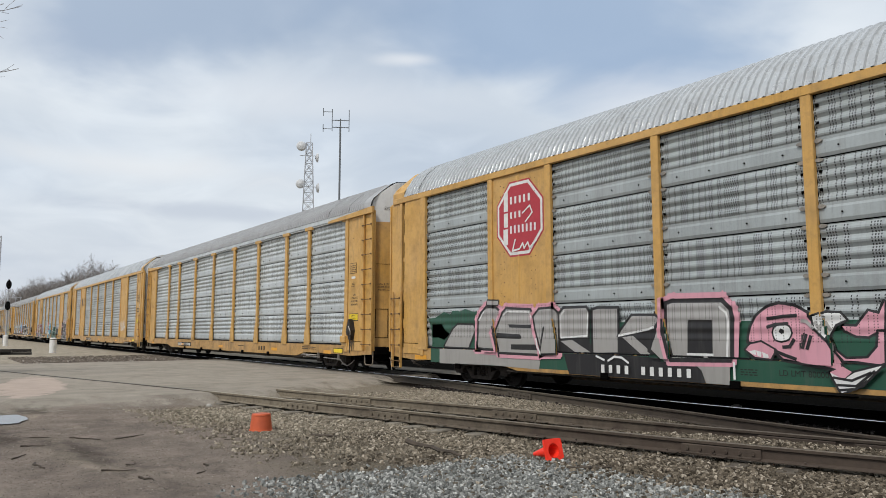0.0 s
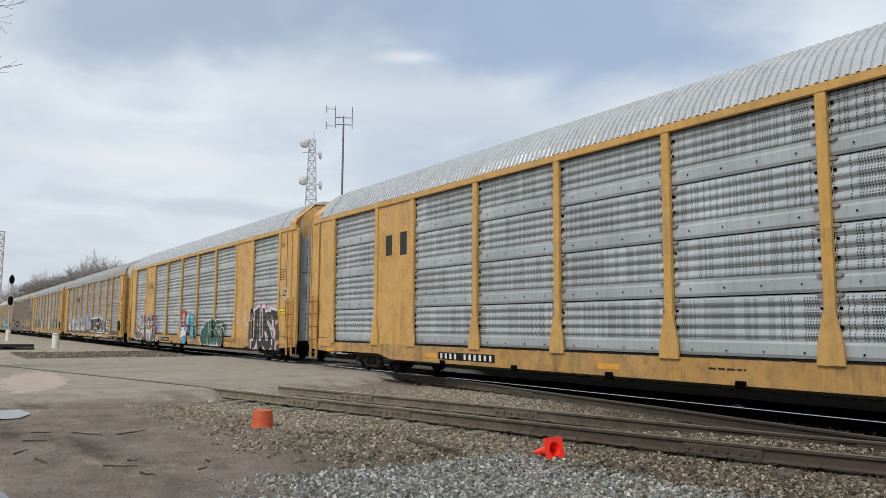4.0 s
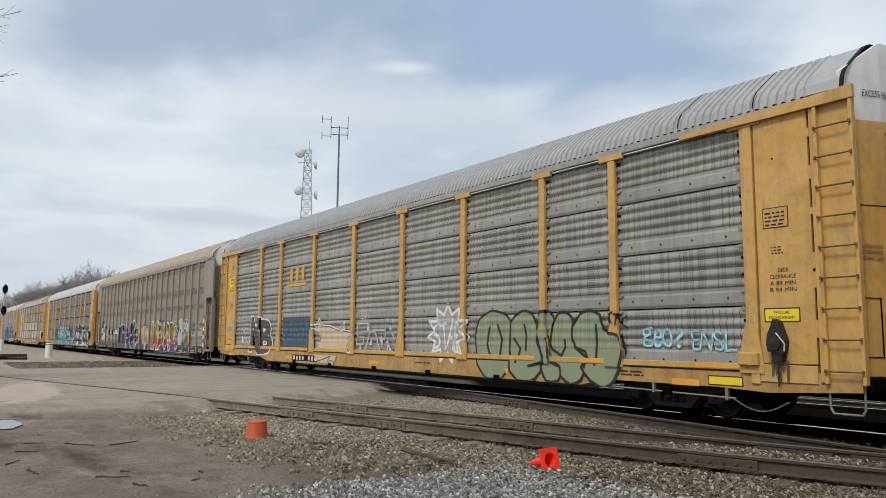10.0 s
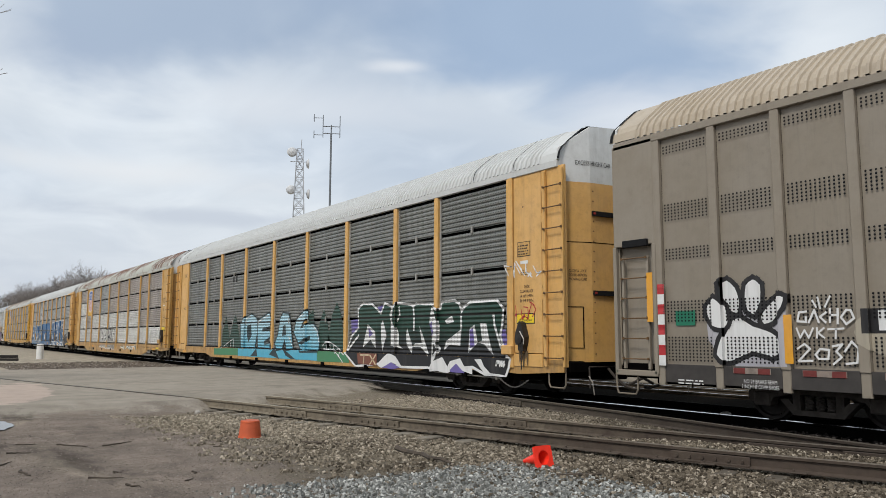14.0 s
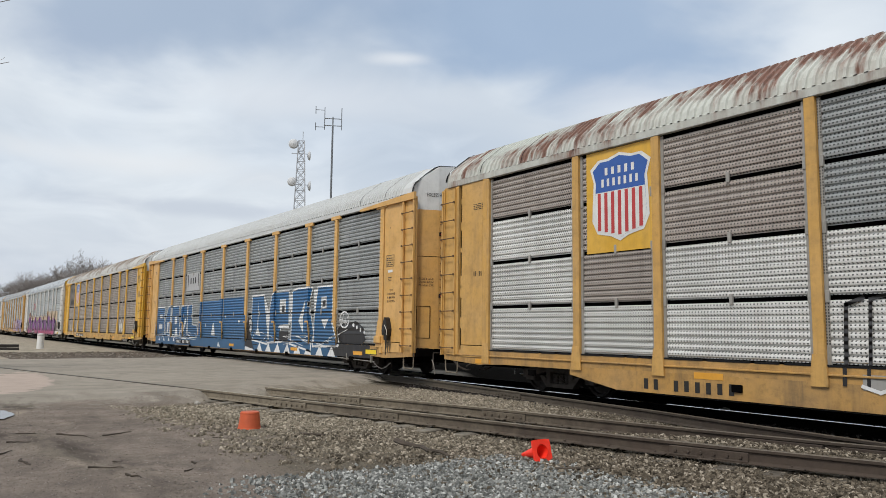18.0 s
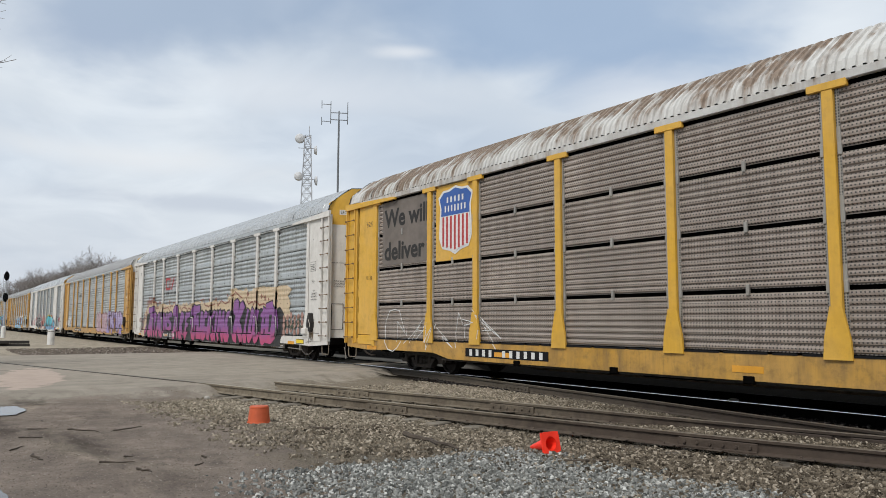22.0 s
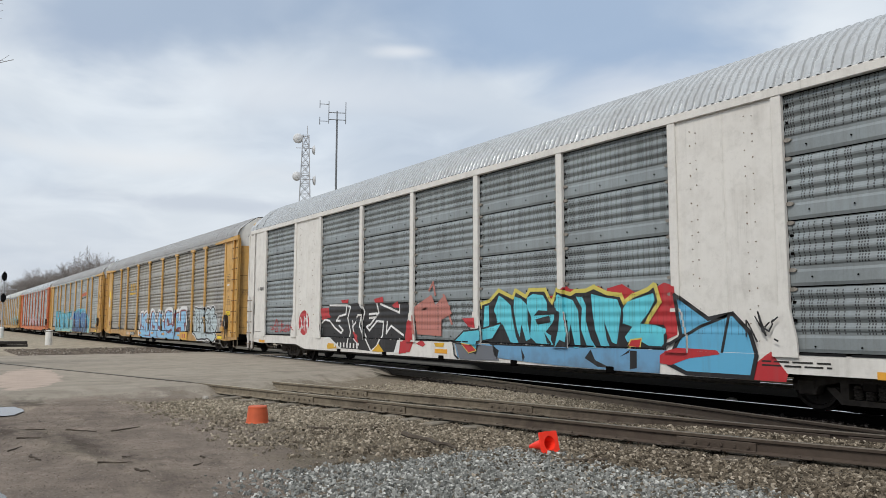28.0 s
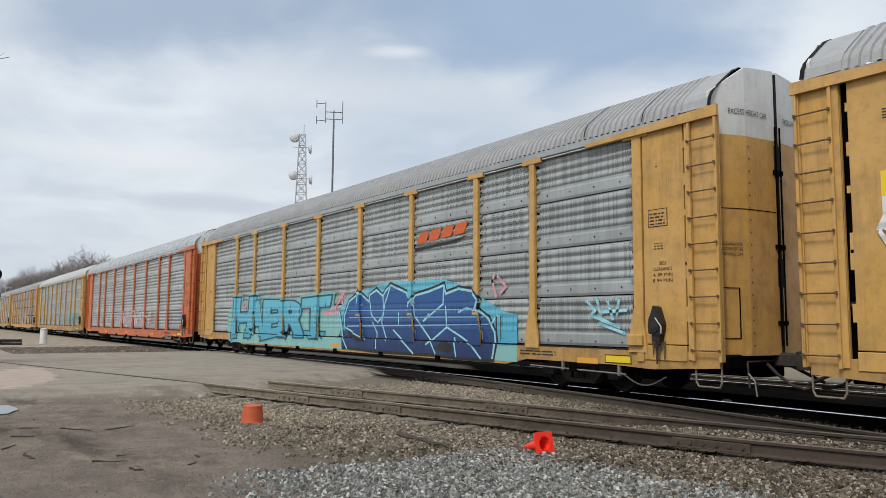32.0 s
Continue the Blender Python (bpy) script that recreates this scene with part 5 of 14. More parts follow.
    if deep_sill:
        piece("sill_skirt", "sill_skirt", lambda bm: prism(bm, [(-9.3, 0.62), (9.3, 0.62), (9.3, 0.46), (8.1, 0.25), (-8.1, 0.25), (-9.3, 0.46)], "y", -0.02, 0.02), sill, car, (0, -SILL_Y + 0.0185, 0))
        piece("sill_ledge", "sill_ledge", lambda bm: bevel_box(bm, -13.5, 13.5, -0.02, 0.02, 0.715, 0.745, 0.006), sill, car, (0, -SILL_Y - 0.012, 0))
        for p in POSTS:
            piece("post_foot", "post_foot", lambda bm: prism(bm, [(-0.13, 0.56), (0.13, 0.56), (0.12, 0.78), (0.088, 1.02), (-0.088, 1.02), (-0.12, 0.78)], "y", -0.012, 0.02), body, car, (p, -POST_Y - 0.004, 0))
    for x in (-12.9, 12.9):
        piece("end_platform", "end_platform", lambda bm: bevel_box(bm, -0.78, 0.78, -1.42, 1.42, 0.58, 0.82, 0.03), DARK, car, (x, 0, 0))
    # posts and side sheets
    tiers = [(Z_SILL + 0.045, 1.84), (1.86, 2.84), (2.86, 3.82), (3.84, Z_TOP - 0.02)]
    solid = []
    posts = POSTS
    if panel_style == "flat":
        posts = tuple(1.14 * k for k in range(-11, 12))
    if solid_ends:
        solid = [(-9.10, -7.12), (7.12, 9.10)]
    pw = 0.17 if style != "thin" else 0.15
    for a, b in zip(posts, posts[1:]):
        w, cx = b - a - pw, (a + b) / 2
        if (a, b) in [(p, q) for p, q in solid]:
            piece("solid_panel", ("flat", round(w, 2)), lambda bm: flat_panel(bm, w + 0.10, Z_SILL, Z_TOP), body, car, (cx, -PANEL_Y - 0.035, 0))
            piece("panel_seam", "seam", lambda bm: bevel_box(bm, -0.02, 0.02, -0.005, 0.01, Z_SILL, Z_TOP, 0.002), body, car, (cx, -PANEL_Y - 0.035, 0))
            piece("far_panel", ("flat", round(w, 2)), None, body, car, (cx, PANEL_Y + 0.035, 0), (0, 0, 180))
            continue
        if panel_style == "flat":
            piece("panel", ("smooth", round(w, 2)), lambda bm: flat_panel(bm, w, Z_SILL, Z_TOP), panel, car, (cx, -PANEL_Y, 0))
            piece("far_panel", ("smooth", round(w, 2)), None, panel, car, (cx, PANEL_Y, 0), (0, 0, 180))
            continue
        for k, (z0, z1) in enumerate(tiers):
            m = panel
            if lower and lower(k, cx):
                m = lower(k, cx)
            piece("panel", (panel_style, round(w, 2), k), lambda bm: ribbed(bm, w, z0, z1 - (0.05 if panel_style == "louvre" else 0.0), panel_style), m, car, (cx, -PANEL_Y, 0))
        piece("far_panel", (panel_style, round(w, 2), "far"), lambda bm: ribbed(bm, w, Z_SILL, Z_TOP, panel_style), panel, car, (cx, PANEL_Y, 0), (0, 0, 180))
        if index not in (4, 5):
            piece("drain_slot", ("drain_slot", round(w, 2)), lambda bm: [box(bm, -w / 2 + u * w, -w / 2 + v * w, -0.003, 0.02, 0.842, 0.874) for u, v in ((0.0, 0.30), (0.33, 0.62), (0.65, 0.80), (0.83, 1.0))], BLACK, car, (cx, -PANEL_Y - 0.055, 0))
        else:
            z0, z1 = (0.655, 0.862) if index == 4 else (0.842, 0.945)
            piece("lower_chord", ("lower_chord", index, round(w, 2)), lambda bm: bevel_box(bm, -w / 2, w / 2, -0.012, 0.03, z0, z1, 0.008), plain("dark_chord", (0.075, 0.07, 0.066), 0.6, var=0.5, scale=3) if index == 4 else body, car, (cx, -PANEL_Y - 0.05, 0))
            if index == 5:
                piece("chord_reflector", "chord_reflector", lambda bm: box(bm, -0.45, 0.45, -0.003, 0.0, 0.862, 0.928), AMBER, car, (cx + 0.3 * w, -PANEL_Y - 0.0635, 0))
                piece("drain_slot", ("chord_slot", round(w, 2)), lambda bm: box(bm, -w / 2, w / 2, -0.003, 0.02, 0.815, 0.838), BLACK, car, (cx, -PANEL_Y - 0.055, 0))
    for p in posts:
        for s in (-1, 1):
            piece("post", ("post", style, solid_ends), post_mesh("foot" if solid_ends else style), body, car, (p, s * POST_Y, 0), (0, 0, 0 if s < 0 else 180))
        if style == "tee":
            for a, b in zip(posts, posts[1:]):
                if p == posts[0] and panel_style != "louvre":
                    piece("top_strip", ("top_strip", round(b - a, 2)), lambda bm: bevel_box(bm, 0.33 - (b - a) / 2, (b - a) / 2 - 0.33, -0.066, 0.0, Z_TOP - 0.048, Z_TOP - 0.026, 0.004), panel if index == 14 else WHITE, car, ((a + b) / 2, -PANEL_Y, 0))
    # an added near-black sheet stands in for the unlit inside behind the gaps
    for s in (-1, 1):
        piece("inner_lining", "shade_sheet", lambda bm: box(bm, -13.4, 13.4, -0.005, 0.005, 0.85, 4.85), DARK, car, (0, s * 1.36, 0))
    for s in (-1, 1):
        for e in (-1, 1):
            if panel_style == "flat":
                for nm, box_of in (("end_panel", (-0.47, 0.47, -0.04, 0.04, 2.95, Z_TOP + 0.06)), ("niche_back", (-0.47, 0.47, 0.10, 0.14, 0.66, 2.95)), ("niche_jamb", (-0.49, -0.41, -0.05, 0.10, 0.66, 2.95)), ("niche_jamb", (0.41, 0.49, -0.05, 0.10, 0.66, 2.95)), ("niche_sill", (-0.47, 0.47, -0.05, 0.10, 0.62, 0.72))):
                    piece(nm, ("niche", box_of), lambda bm: bevel_box(bm, *box_of, 0.01), body, car, (e * 13.07 + (0.2 if e > 0 else 0), s * 1.50, 0), (0, 0, 0 if s < 0 else 180))
                if e > 0:
                    piece("corner_strip", "corner_strip", lambda bm: bevel_box(bm, -0.15, 0.15, -0.03, 0.03, 0.55, Z_TOP + 0.06, 0.008), body, car, (12.68, s * 1.505, 0))
                if s < 0:
                    piece("grab_slot", "grab_slot", lambda bm: bevel_box(bm, -0.22, 0.34, -0.07, 0.0, 2.92, 3.05, 0.01), BLACK, car, (e * 13.07 + (0.2 if e > 0 else 0), -1.53, 0))
            else:
                end_panel(car, body, s, e)
        piece("top_chord", ("chord", style), lambda bm: bevel_box(bm, -13.5, 13.5, -0.05, 0.05, Z_TOP - 0.01, Z_TOP + (0.14 if style == "plain" else 0.125), 0.01), body if style == "thin" or solid_ends else (roof if panel_style == "louvre" else panel), car, (0, s * (POST_Y - 0.04), 0))
    if style == "tee":
        for e in (-1, 1):
            for s in (-1, 1):
                piece("header_beam", "header_beam", lambda bm: prism(bm, [(-1.45, Z_TOP - 0.06), (1.52, Z_TOP - 0.06), (1.52, Z_TOP + 0.13), (-1.2, Z_TOP + 0.02), (-1.45, Z_TOP + 0.0)], "y", -0.035, 0.035), body, car, (e * 12.20, s * (POST_Y + 0.025), 0), (0, 0, 0) if e > 0 else (0, 0, 180))
    # roof
    low = not solid_ends
    piece("roof", ("roof", roof_pitch, low), lambda bm: rib_roof(bm, 13.0, roof_pitch, 0.036, roof_outline(low)), roof, car)
    for e in (-1, 1):
        if solid_ends:
            piece("roof_bulkhead", "roof_bulkhead", lambda bm: prism(bm, [(y, z) for y, z in roof_outline(low)] + [(-y, z) for y, z in roof_outline(low)[-2::-1]], "x", -0.02, 0.02), roof, car, (e * 12.985, 0, 0))
        piece("roof_end", ("roof_end", style, low), lambda bm: rib_roof(bm, 0.30, 0.6, 0.0, [(1.53, 4.93), (1.53, 5.08), (1.40, 5.25), (0.80, 5.75), (0.0, 5.82)] if solid_ends else [(y * 1.004, z + 0.012) for y, z in roof_outline(low)]), body if solid_ends and index != 13 else roof, car, (e * (13.20 if solid_ends else 13.27), 0, 0))
        if not solid_ends:
            piece("roof_seal", ("roof_seal", low), lambda bm: rib_roof(bm, 0.035, 0.07, 0.0, [(y * 1.012, z + 0.022) for y, z in roof_outline(low)]), BLACK, car, (e * 13.55, 0, 0))
    for x in (-12.15, -10.7, 10.7, 12.15):
        if panel_style != "flat" and (abs(x) > 12 or not solid_ends):
            piece("roof_seam", ("roof_seam", low), lambda bm: rib_roof(bm, 0.012, 0.07, 0.0, [(y * 1.026, z + 0.038) for y, z in roof_outline(low)]), BLACK, car, (x, 0, 0))
    # end doors
    for e in (-1, 1):
        for s in (-1, 1):
            turn = (0, 0, 0) if e > 0 else (0, 0, 180)
            hand = "l" if s * e < 0 else "r"
            for nm, z0, z1, top, mat in (("end_door", 0.80, 4.50, False, door), ("door_top_band", 4.50, 5.9, True, band or WHITE)):
                def build(bm, z0=z0, z1=z1, top=top, hand=hand):
                    end_door(z0, z1, top)(bm)
                    if hand == "r":
                        for v in bm.verts:
                            v.co.y = -v.co.y
                piece(nm, (nm, hand), build, mat, car, (e * (13.34 if solid_ends else 13.45), 0, 0), turn, smooth=False)
        piece("door_gap", "door_gap", lambda bm: (box(bm, 0.30, 0.362, -0.03, 0.03, 0.8, 5.70), bevel_box(bm, 0.31, 0.378, -0.075, 0.075, 3.92, 4.42, 0.015), bevel_box(bm, 0.31, 0.378, -0.075, 0.075, 1.95, 2.45, 0.015)), BLACK, car, (e * 13.45, 0, 0), (0, 0, 0) if e > 0 else (0, 0, 180))
        if solid_ends and door != body:
            for u in (0.10, 0.27, 0.44, 0.62):
                x, y = door_curve(u)
                piece("door_rib", ("door_rib", round(u, 2)), lambda bm: bevel_box(bm, x - 0.02, x + 0.03, -y - 0.025, -y + 0.025, 0.84, 5.10, 0.008), door, car, (e * 13.45, 0, 0), (0, 0, 0) if e > 0 else (0, 0, 180))
        coupler(car, e * 13.6, e)
        # ladders
        if panel_style == "flat":
            ladder(car, e * 13.07 + (0.2 if e > 0 else 0), 0.74, 2.75, body, -1.50, 0.56, 0.36)
        elif short_ladder:
            ladder(car, e * 13.2, 0.30, 2.35, body, -1.57, 0.42, 0.42)
        else:
            ladder(car, e * 13.40, 0.70, Z_TOP - 0.06, body)
        stirrup(car, e * 13.36, plain("stirrup_steel", (0.24, 0.20, 0.15), 0.6, 0.2, var=0.5))
    for e in (-1, 1):
        piece("air_hose", "air_hose", lambda bm: [rod(bm, p, q, 0.028, 6) for p, q in zip(HOSE, HOSE[1:])], TRUCK, car, (e * 13.6, 0, 0), (0, 0, 0 if e > 0 else 180))
        piece("hose_fitting", "hose_fitting", lambda bm: [rod(bm, p, q, 0.013, 6) for p, q in (((0.16, -0.98, 0.52), (0.30, -1.02, 0.40)), ((0.30, -1.02, 0.40), (0.32, -1.0, 0.16)))], plain("pale_fitting", (0.30, 0.28, 0.25), 0.5, 0.2), car, (e * 13.6, 0, 0), (0, 0, 0 if e > 0 else 180))
    sets = []
    for e in (-1, 1):
        sets += add_truck(car, e * TRUCK_X)
    if not solid_ends and panel_style != "flat":
        brake_gear(car, 12.42, body)
    return car, sets, tuple(solid)



# paints of the train
TTX = paint("ttx_yellow", YELLOW, amount=0.58, rust=0.25)
TTX_OLD = paint("old_yellow", (0.56, 0.30, 0.065), amount=0.65, rust=0.4)
BRIGHT = paint("bright_yellow", (0.66, 0.37, 0.03), amount=0.35)
PALE = paint("pale_yellow", (0.64, 0.36, 0.10), amount=0.4)
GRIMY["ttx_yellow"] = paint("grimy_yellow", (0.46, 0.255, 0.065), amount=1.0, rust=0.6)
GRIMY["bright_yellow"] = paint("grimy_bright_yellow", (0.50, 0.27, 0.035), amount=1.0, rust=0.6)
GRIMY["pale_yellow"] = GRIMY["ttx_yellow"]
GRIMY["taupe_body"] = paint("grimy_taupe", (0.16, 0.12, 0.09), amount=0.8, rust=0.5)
CREAM = paint("white_body", (0.66, 0.64, 0.60), amount=0.3, rust=0.2)
TAUPE = paint("taupe_body", (0.245, 0.210, 0.163), amount=0.25, fade=0.15, rust=0.15)
ORANGE = paint("orange_body", (0.52, 0.115, 0.02), amount=0.35)
SIL = sheet("silver_sheet", (0.455, 0.49, 0.498), amount=0.34)
FRESH = sheet("fresh_silver_sheet", (0.545, 0.58, 0.585), amount=0.3)
SLATE = sheet("slate_sheet", (0.285, 0.32, 0.33), amount=0.35)
GAL = sheet("grey_sheet", (0.415, 0.45, 0.452), amount=0.35)
SOOT = sheet("sooty_sheet", (0.372, 0.358, 0.326), amount=0.45)
BROWNED = sheet("browned_sheet", (0.465, 0.405, 0.36), (0.12, 0.095, 0.075), 0.5, 0.1, 0.6, (0.06, 0.054), True)
DARKENED = sheet("darkened_sheet", (0.425, 0.36, 0.31), (0.12, 0.095, 0.075), 0.6, 0.1, 0.6, (0.06, 0.054), True)
OLIVE = sheet("olive_sheet", (0.26, 0.265, 0.245), (0.10, 0.09, 0.07), 0.45, 0.2, 0.55, (0.06, 0.054), True)
PERF = sheet("perforated_grey_sheet", (0.40, 0.415, 0.41), (0.12, 0.10, 0.085), 0.35, 0.18, 0.5, (0.06, 0.054), True)
CHALK = sheet("chalky_sheet", (0.80, 0.79, 0.755), (0.30, 0.25, 0.20), 0.3, 0.1, 0.6, (0.06, 0.054), True)
TAUPE_SHEET = paint("taupe_sheet", (0.228, 0.194, 0.148), (0.12, 0.10, 0.08), 0.3, 0.55, 0.2, 0.1)
ROOF_SIL = paint("silver_roof", (0.50, 0.52, 0.53), amount=0.4, rough=0.5, rust=0.05, metal=0.3)
ROOF_GREY = paint("grey_roof", (0.33, 0.335, 0.34), amount=0.35, rust=0.08)
ROOF_WHITE = paint("white_roof", (0.52, 0.53, 0.52), amount=0.2, rust=0.08)
ROOF_TAN = paint("tan_roof", (0.40, 0.335, 0.25), amount=0.3, rust=0.05)



def rusted_roof(name, base, rust):
    """Old roof paint, eaten by rust that runs down from the crown between the ribs."""
    m = Nodes(name, 0.7)
    v = m.coords()
    x, y, z = m.xyz(m.coords(shift=False))
    run = m.noise(m.scaled(v, (3.2, 0.6, 0.5)), 1.4, 6, 0.65, 0.38, 0.66)
    patch = m.noise(v, 0.45, 5, 0.6, 0.36, 0.66)
    fine = m.noise(v, 6.0, 6, 0.7, 0.4, 0.7)
    crown = m.ramp(m.math("ADD", z, m.math("MULTIPLY", run, 0.35)), 5.15, 5.75)
    col = m.mix(m.math("MULTIPLY", fine, 0.3), base, tuple(c * 0.6 for c in base))
    eaten = m.math("MULTIPLY", m.math("MULTIPLY", run, patch), m.math("ADD", m.math("MULTIPLY", crown, 0.9), 0.25))
    col = m.mix(m.math("MINIMUM", m.math("MULTIPLY", eaten, 4.2), 0.95), col, m.mix(fine, rust, tuple(c * 0.55 for c in rust)))
    m.bump(fine, 0.15, 0.01)
    MATS[name] = m.colour(col)
    return MATS[name]


ROOF_FLAKED = rusted_roof("flaked_roof", (0.50, 0.515, 0.47), (0.19, 0.085, 0.055))
ROOF_PATCHY = rusted_roof("patchy_roof", (0.56, 0.56, 0.54), (0.24, 0.175, 0.125))
CARS = []


def car(*args, **kw):
    c = make_car(*args, **kw)
    CARS.append(c)
    return c[0], c[2]


c0, so0 = car(0, "yellow car carrier with grey ribbed sides and big graffiti", TTX, GAL, ROOF_SIL, "plain", -0.27, solid_ends=True, short_ladder=True, band=TTX)
c1, so1 = car(1, "yellow car carrier with silvery ribbed sides", TTX, FRESH, ROOF_GREY)
c2, so2 = car(2, "yellow car carrier with broad solid panels and pale end doors", TTX, SIL, ROOF_SIL, "plain", solid_ends=True, short_ladder=True, door=WHITE, band=WHITE)
c3, so3 = car(3, "yellow car carrier with green, red and black graffiti", TTX, SIL, ROOF_SIL, "plain", 0.1, solid_ends=True, short_ladder=True, door=SIL, band=TTX)
c4, so4 = car(4, "sooty grey car carrier with yellow posts and white graffiti", TTX, SOOT, ROOF_GREY, shift=-0.15)
c5, so5 = car(5, "sooty car carrier with yellow posts and olive bubble graffiti", TTX, SOOT, ROOF_GREY, shift=-0.22)
c6, so6 = car(6, "taupe car carrier with flat perforated sides and tan roof", TAUPE, TAUPE_SHEET, ROOF_TAN, "thin", -0.24, panel_style="flat", short_ladder=True)
c7, so7 = car(7, "yellow car carrier with olive louvred sides and blue graffiti", PALE, OLIVE, ROOF_WHITE, "plain", -0.18, panel_style="louvre")
c8, so8 = car(8, "rust-stained car carrier with brown and chalky louvred sides", TTX, BROWNED, ROOF_FLAKED, "plain", -0.06, panel_style="louvre", deep_sill=True, lower=lambda k, x: CHALK if k == 0 or (k == 1 and x < 6.5 and not -9.1 < x < -7.12) or (x < -9 and k < 3) else PERF if -4.2 < x < -1.4 else None)
c9, so9 = car(9, "grey louvred car carrier half covered by blue graffiti", PALE, PERF, ROOF_WHITE, shift=-0.12, panel_style="louvre")
c10, so10 = car(10, "brown louvred car carrier with bright yellow posts", BRIGHT, DARKENED, ROOF_PATCHY, panel_style="louvre")
c11, so11 = car(11, "white car carrier with silver sides and purple graffiti", CREAM, SIL, ROOF_SIL, door=CREAM, band=BRIGHT)
c12, so12 = car(12, "yellow car carrier with silver sides and violet graffiti", TTX, SIL, ROOF_GREY, shift=-0.05)
c13, so13 = car(13, "white car carrier with grey sheets and blue graffiti", CREAM, SLATE, ROOF_SIL, "plain", -0.11, solid_ends=True, short_ladder=True, door=SIL, band=BRIGHT)
c14, so14 = car(14, "sooty car carrier with yellow posts and light blue graffiti", TTX, SOOT, ROOF_GREY, shift=-0.05)
c15, so15 = car(15, "yellow car carrier with grey sides and dark blue graffiti", TTX, GAL, ROOF_GREY, shift=-0.16)
c16, so16 = car(16, "orange car carrier with silver sides", ORANGE, SIL, ROOF_SIL)
c17, so17 = car(17, "pale yellow car carrier with grey sides", TTX, GAL, ROOF_WHITE)
c18, so18 = car(18, "old yellow car carrier with browned sides", TTX_OLD, BROWNED, ROOF_GREY, panel_style="louvre")
c19, so19 = car(19, "yellow car carrier with grey sides", TTX, GAL, ROOF_GREY)
c20, so20 = car(20, "yellow car carrier with grey sides", TTX, SOOT, ROOF_GREY)


# ---- markings and graffiti ----
def S_(name, top, low=None, z0=0.6, z1=2.0, ribs=0.142, louvre=False):
    return spray("spray_" + name, top, low or top, z0, z1, ribs, louvre)


SP_BLACK = S_("black", (0.014, 0.013, 0.014))
SP_WHITE = S_("white", (0.68, 0.68, 0.67))
SP_GREY = S_("grey", (0.36, 0.35, 0.34), (0.30, 0.29, 0.27))
SP_PINK = S_("pink", (0.62, 0.30, 0.36))
SP_RED = S_("red", (0.42, 0.025, 0.03))
SP_GREEN = S_("dark_green", (0.015, 0.075, 0.045))
SP_CYAN = S_("cyan", (0.12, 0.45, 0.58), (0.05, 0.33, 0.50))
SP_BLUE = S_("blue", (0.022, 0.078, 0.155), (0.016, 0.055, 0.115))
SP_NAVY = S_("navy", (0.016, 0.062, 0.22), (0.009, 0.02, 0.075))
SP_SKY = S_("sky_blue", (0.26, 0.50, 0.72), (0.22, 0.46, 0.68))
SP_MAROON = S_("maroon", (0.16, 0.03, 0.04))
SP_OLIVE = S_("olive", (0.24, 0.28, 0.17))
SP_CREAM = S_("cream", (0.55, 0.43, 0.28))
SP_VIOLET = S_("violet", (0.40, 0.33, 0.52), (0.24, 0.19, 0.42))
SP_ROSE = S_("rose", (0.44, 0.30, 0.34))
SP_MAGENTA = S_("magenta", (0.23, 0.08, 0.27), (0.44, 0.06, 0.16), 0.75, 1.25)
SP_TEAL = S_("teal", (0.16, 0.42, 0.42))
SP_AQUA = S_("aqua", (0.10, 0.52, 0.62), (0.06, 0.22, 0.40), 0.45, 1.3)


def oval(cx, cz, rx, rz, n=22, wob=0.0, seed=0, extra=0.0):
    r = random.Random(seed)
    return ([(cx + rx * (1 + r.uniform(-wob, wob)) * math.cos(2 * math.pi * i / n), cz + rz * (1 + r.uniform(-wob, wob)) * math.sin(2 * math.pi * i / n)) for i in range(n)], extra)


def blob(pts, soft=3):
    """A closed, rounded outline through a few points."""
    n, out = len(pts), []
    for i in range(n):
        p0, p1, p2, p3 = (Vector(pts[(i + k) % n]) for k in (-1, 0, 1, 2))
        for k in range(soft):
            t = k / soft
            q = 0.5 * (2 * p1 + (p2 - p0) * t * 0.8 + (2 * p0 - 5 * p1 + 4 * p2 - p3) * t * t + (3 * p1 - p0 - 3 * p2 + p3) * t ** 3) if soft > 1 else p1
            out.append((q.x, q.y))
    return out


def filled(outline, extra=0.0):
    """The inside of an outline, cut into triangles."""
    return [([outline[k] for k in tri], extra) for tri in tessellate_polygon([[Vector((x, z, 0)) for x, z in outline]])]


def quad(x0, x1, z0, z1, extra=0.0):
    return ([(x0, z0), (x1, z0), (x1, z1), (x0, z1)], extra)


def blocks(c, pattern, x0, x1, z0, z1, mat, y=-1.512, lean=0.0, name="marking"):
    """Plain bars that stand for stencilled letters and figures."""
    bm = bmesh.new()
    n = len(pattern)
    w = (x1 - x0) / n
    r = random.Random(n)
    for i, ch in enumerate(pattern):
        if ch == " ":
            continue
        a, b = x0 + (i + 0.28) * w, x0 + (i + 0.72) * w
        rects = [(a, b, z0 + r.uniform(0.0, 0.06) * (z1 - z0), z1 - r.uniform(0.0, 0.06) * (z1 - z0))]
        for q0, q1, p0, p1 in rects:
            bm.faces.new([bm.verts.new((q, y, p)) for q, p in ((q0, p0), (q1, p0), (q1, p1), (q0, p1))])
    tagged(part(name, bm, mat, c), kind="stuff")


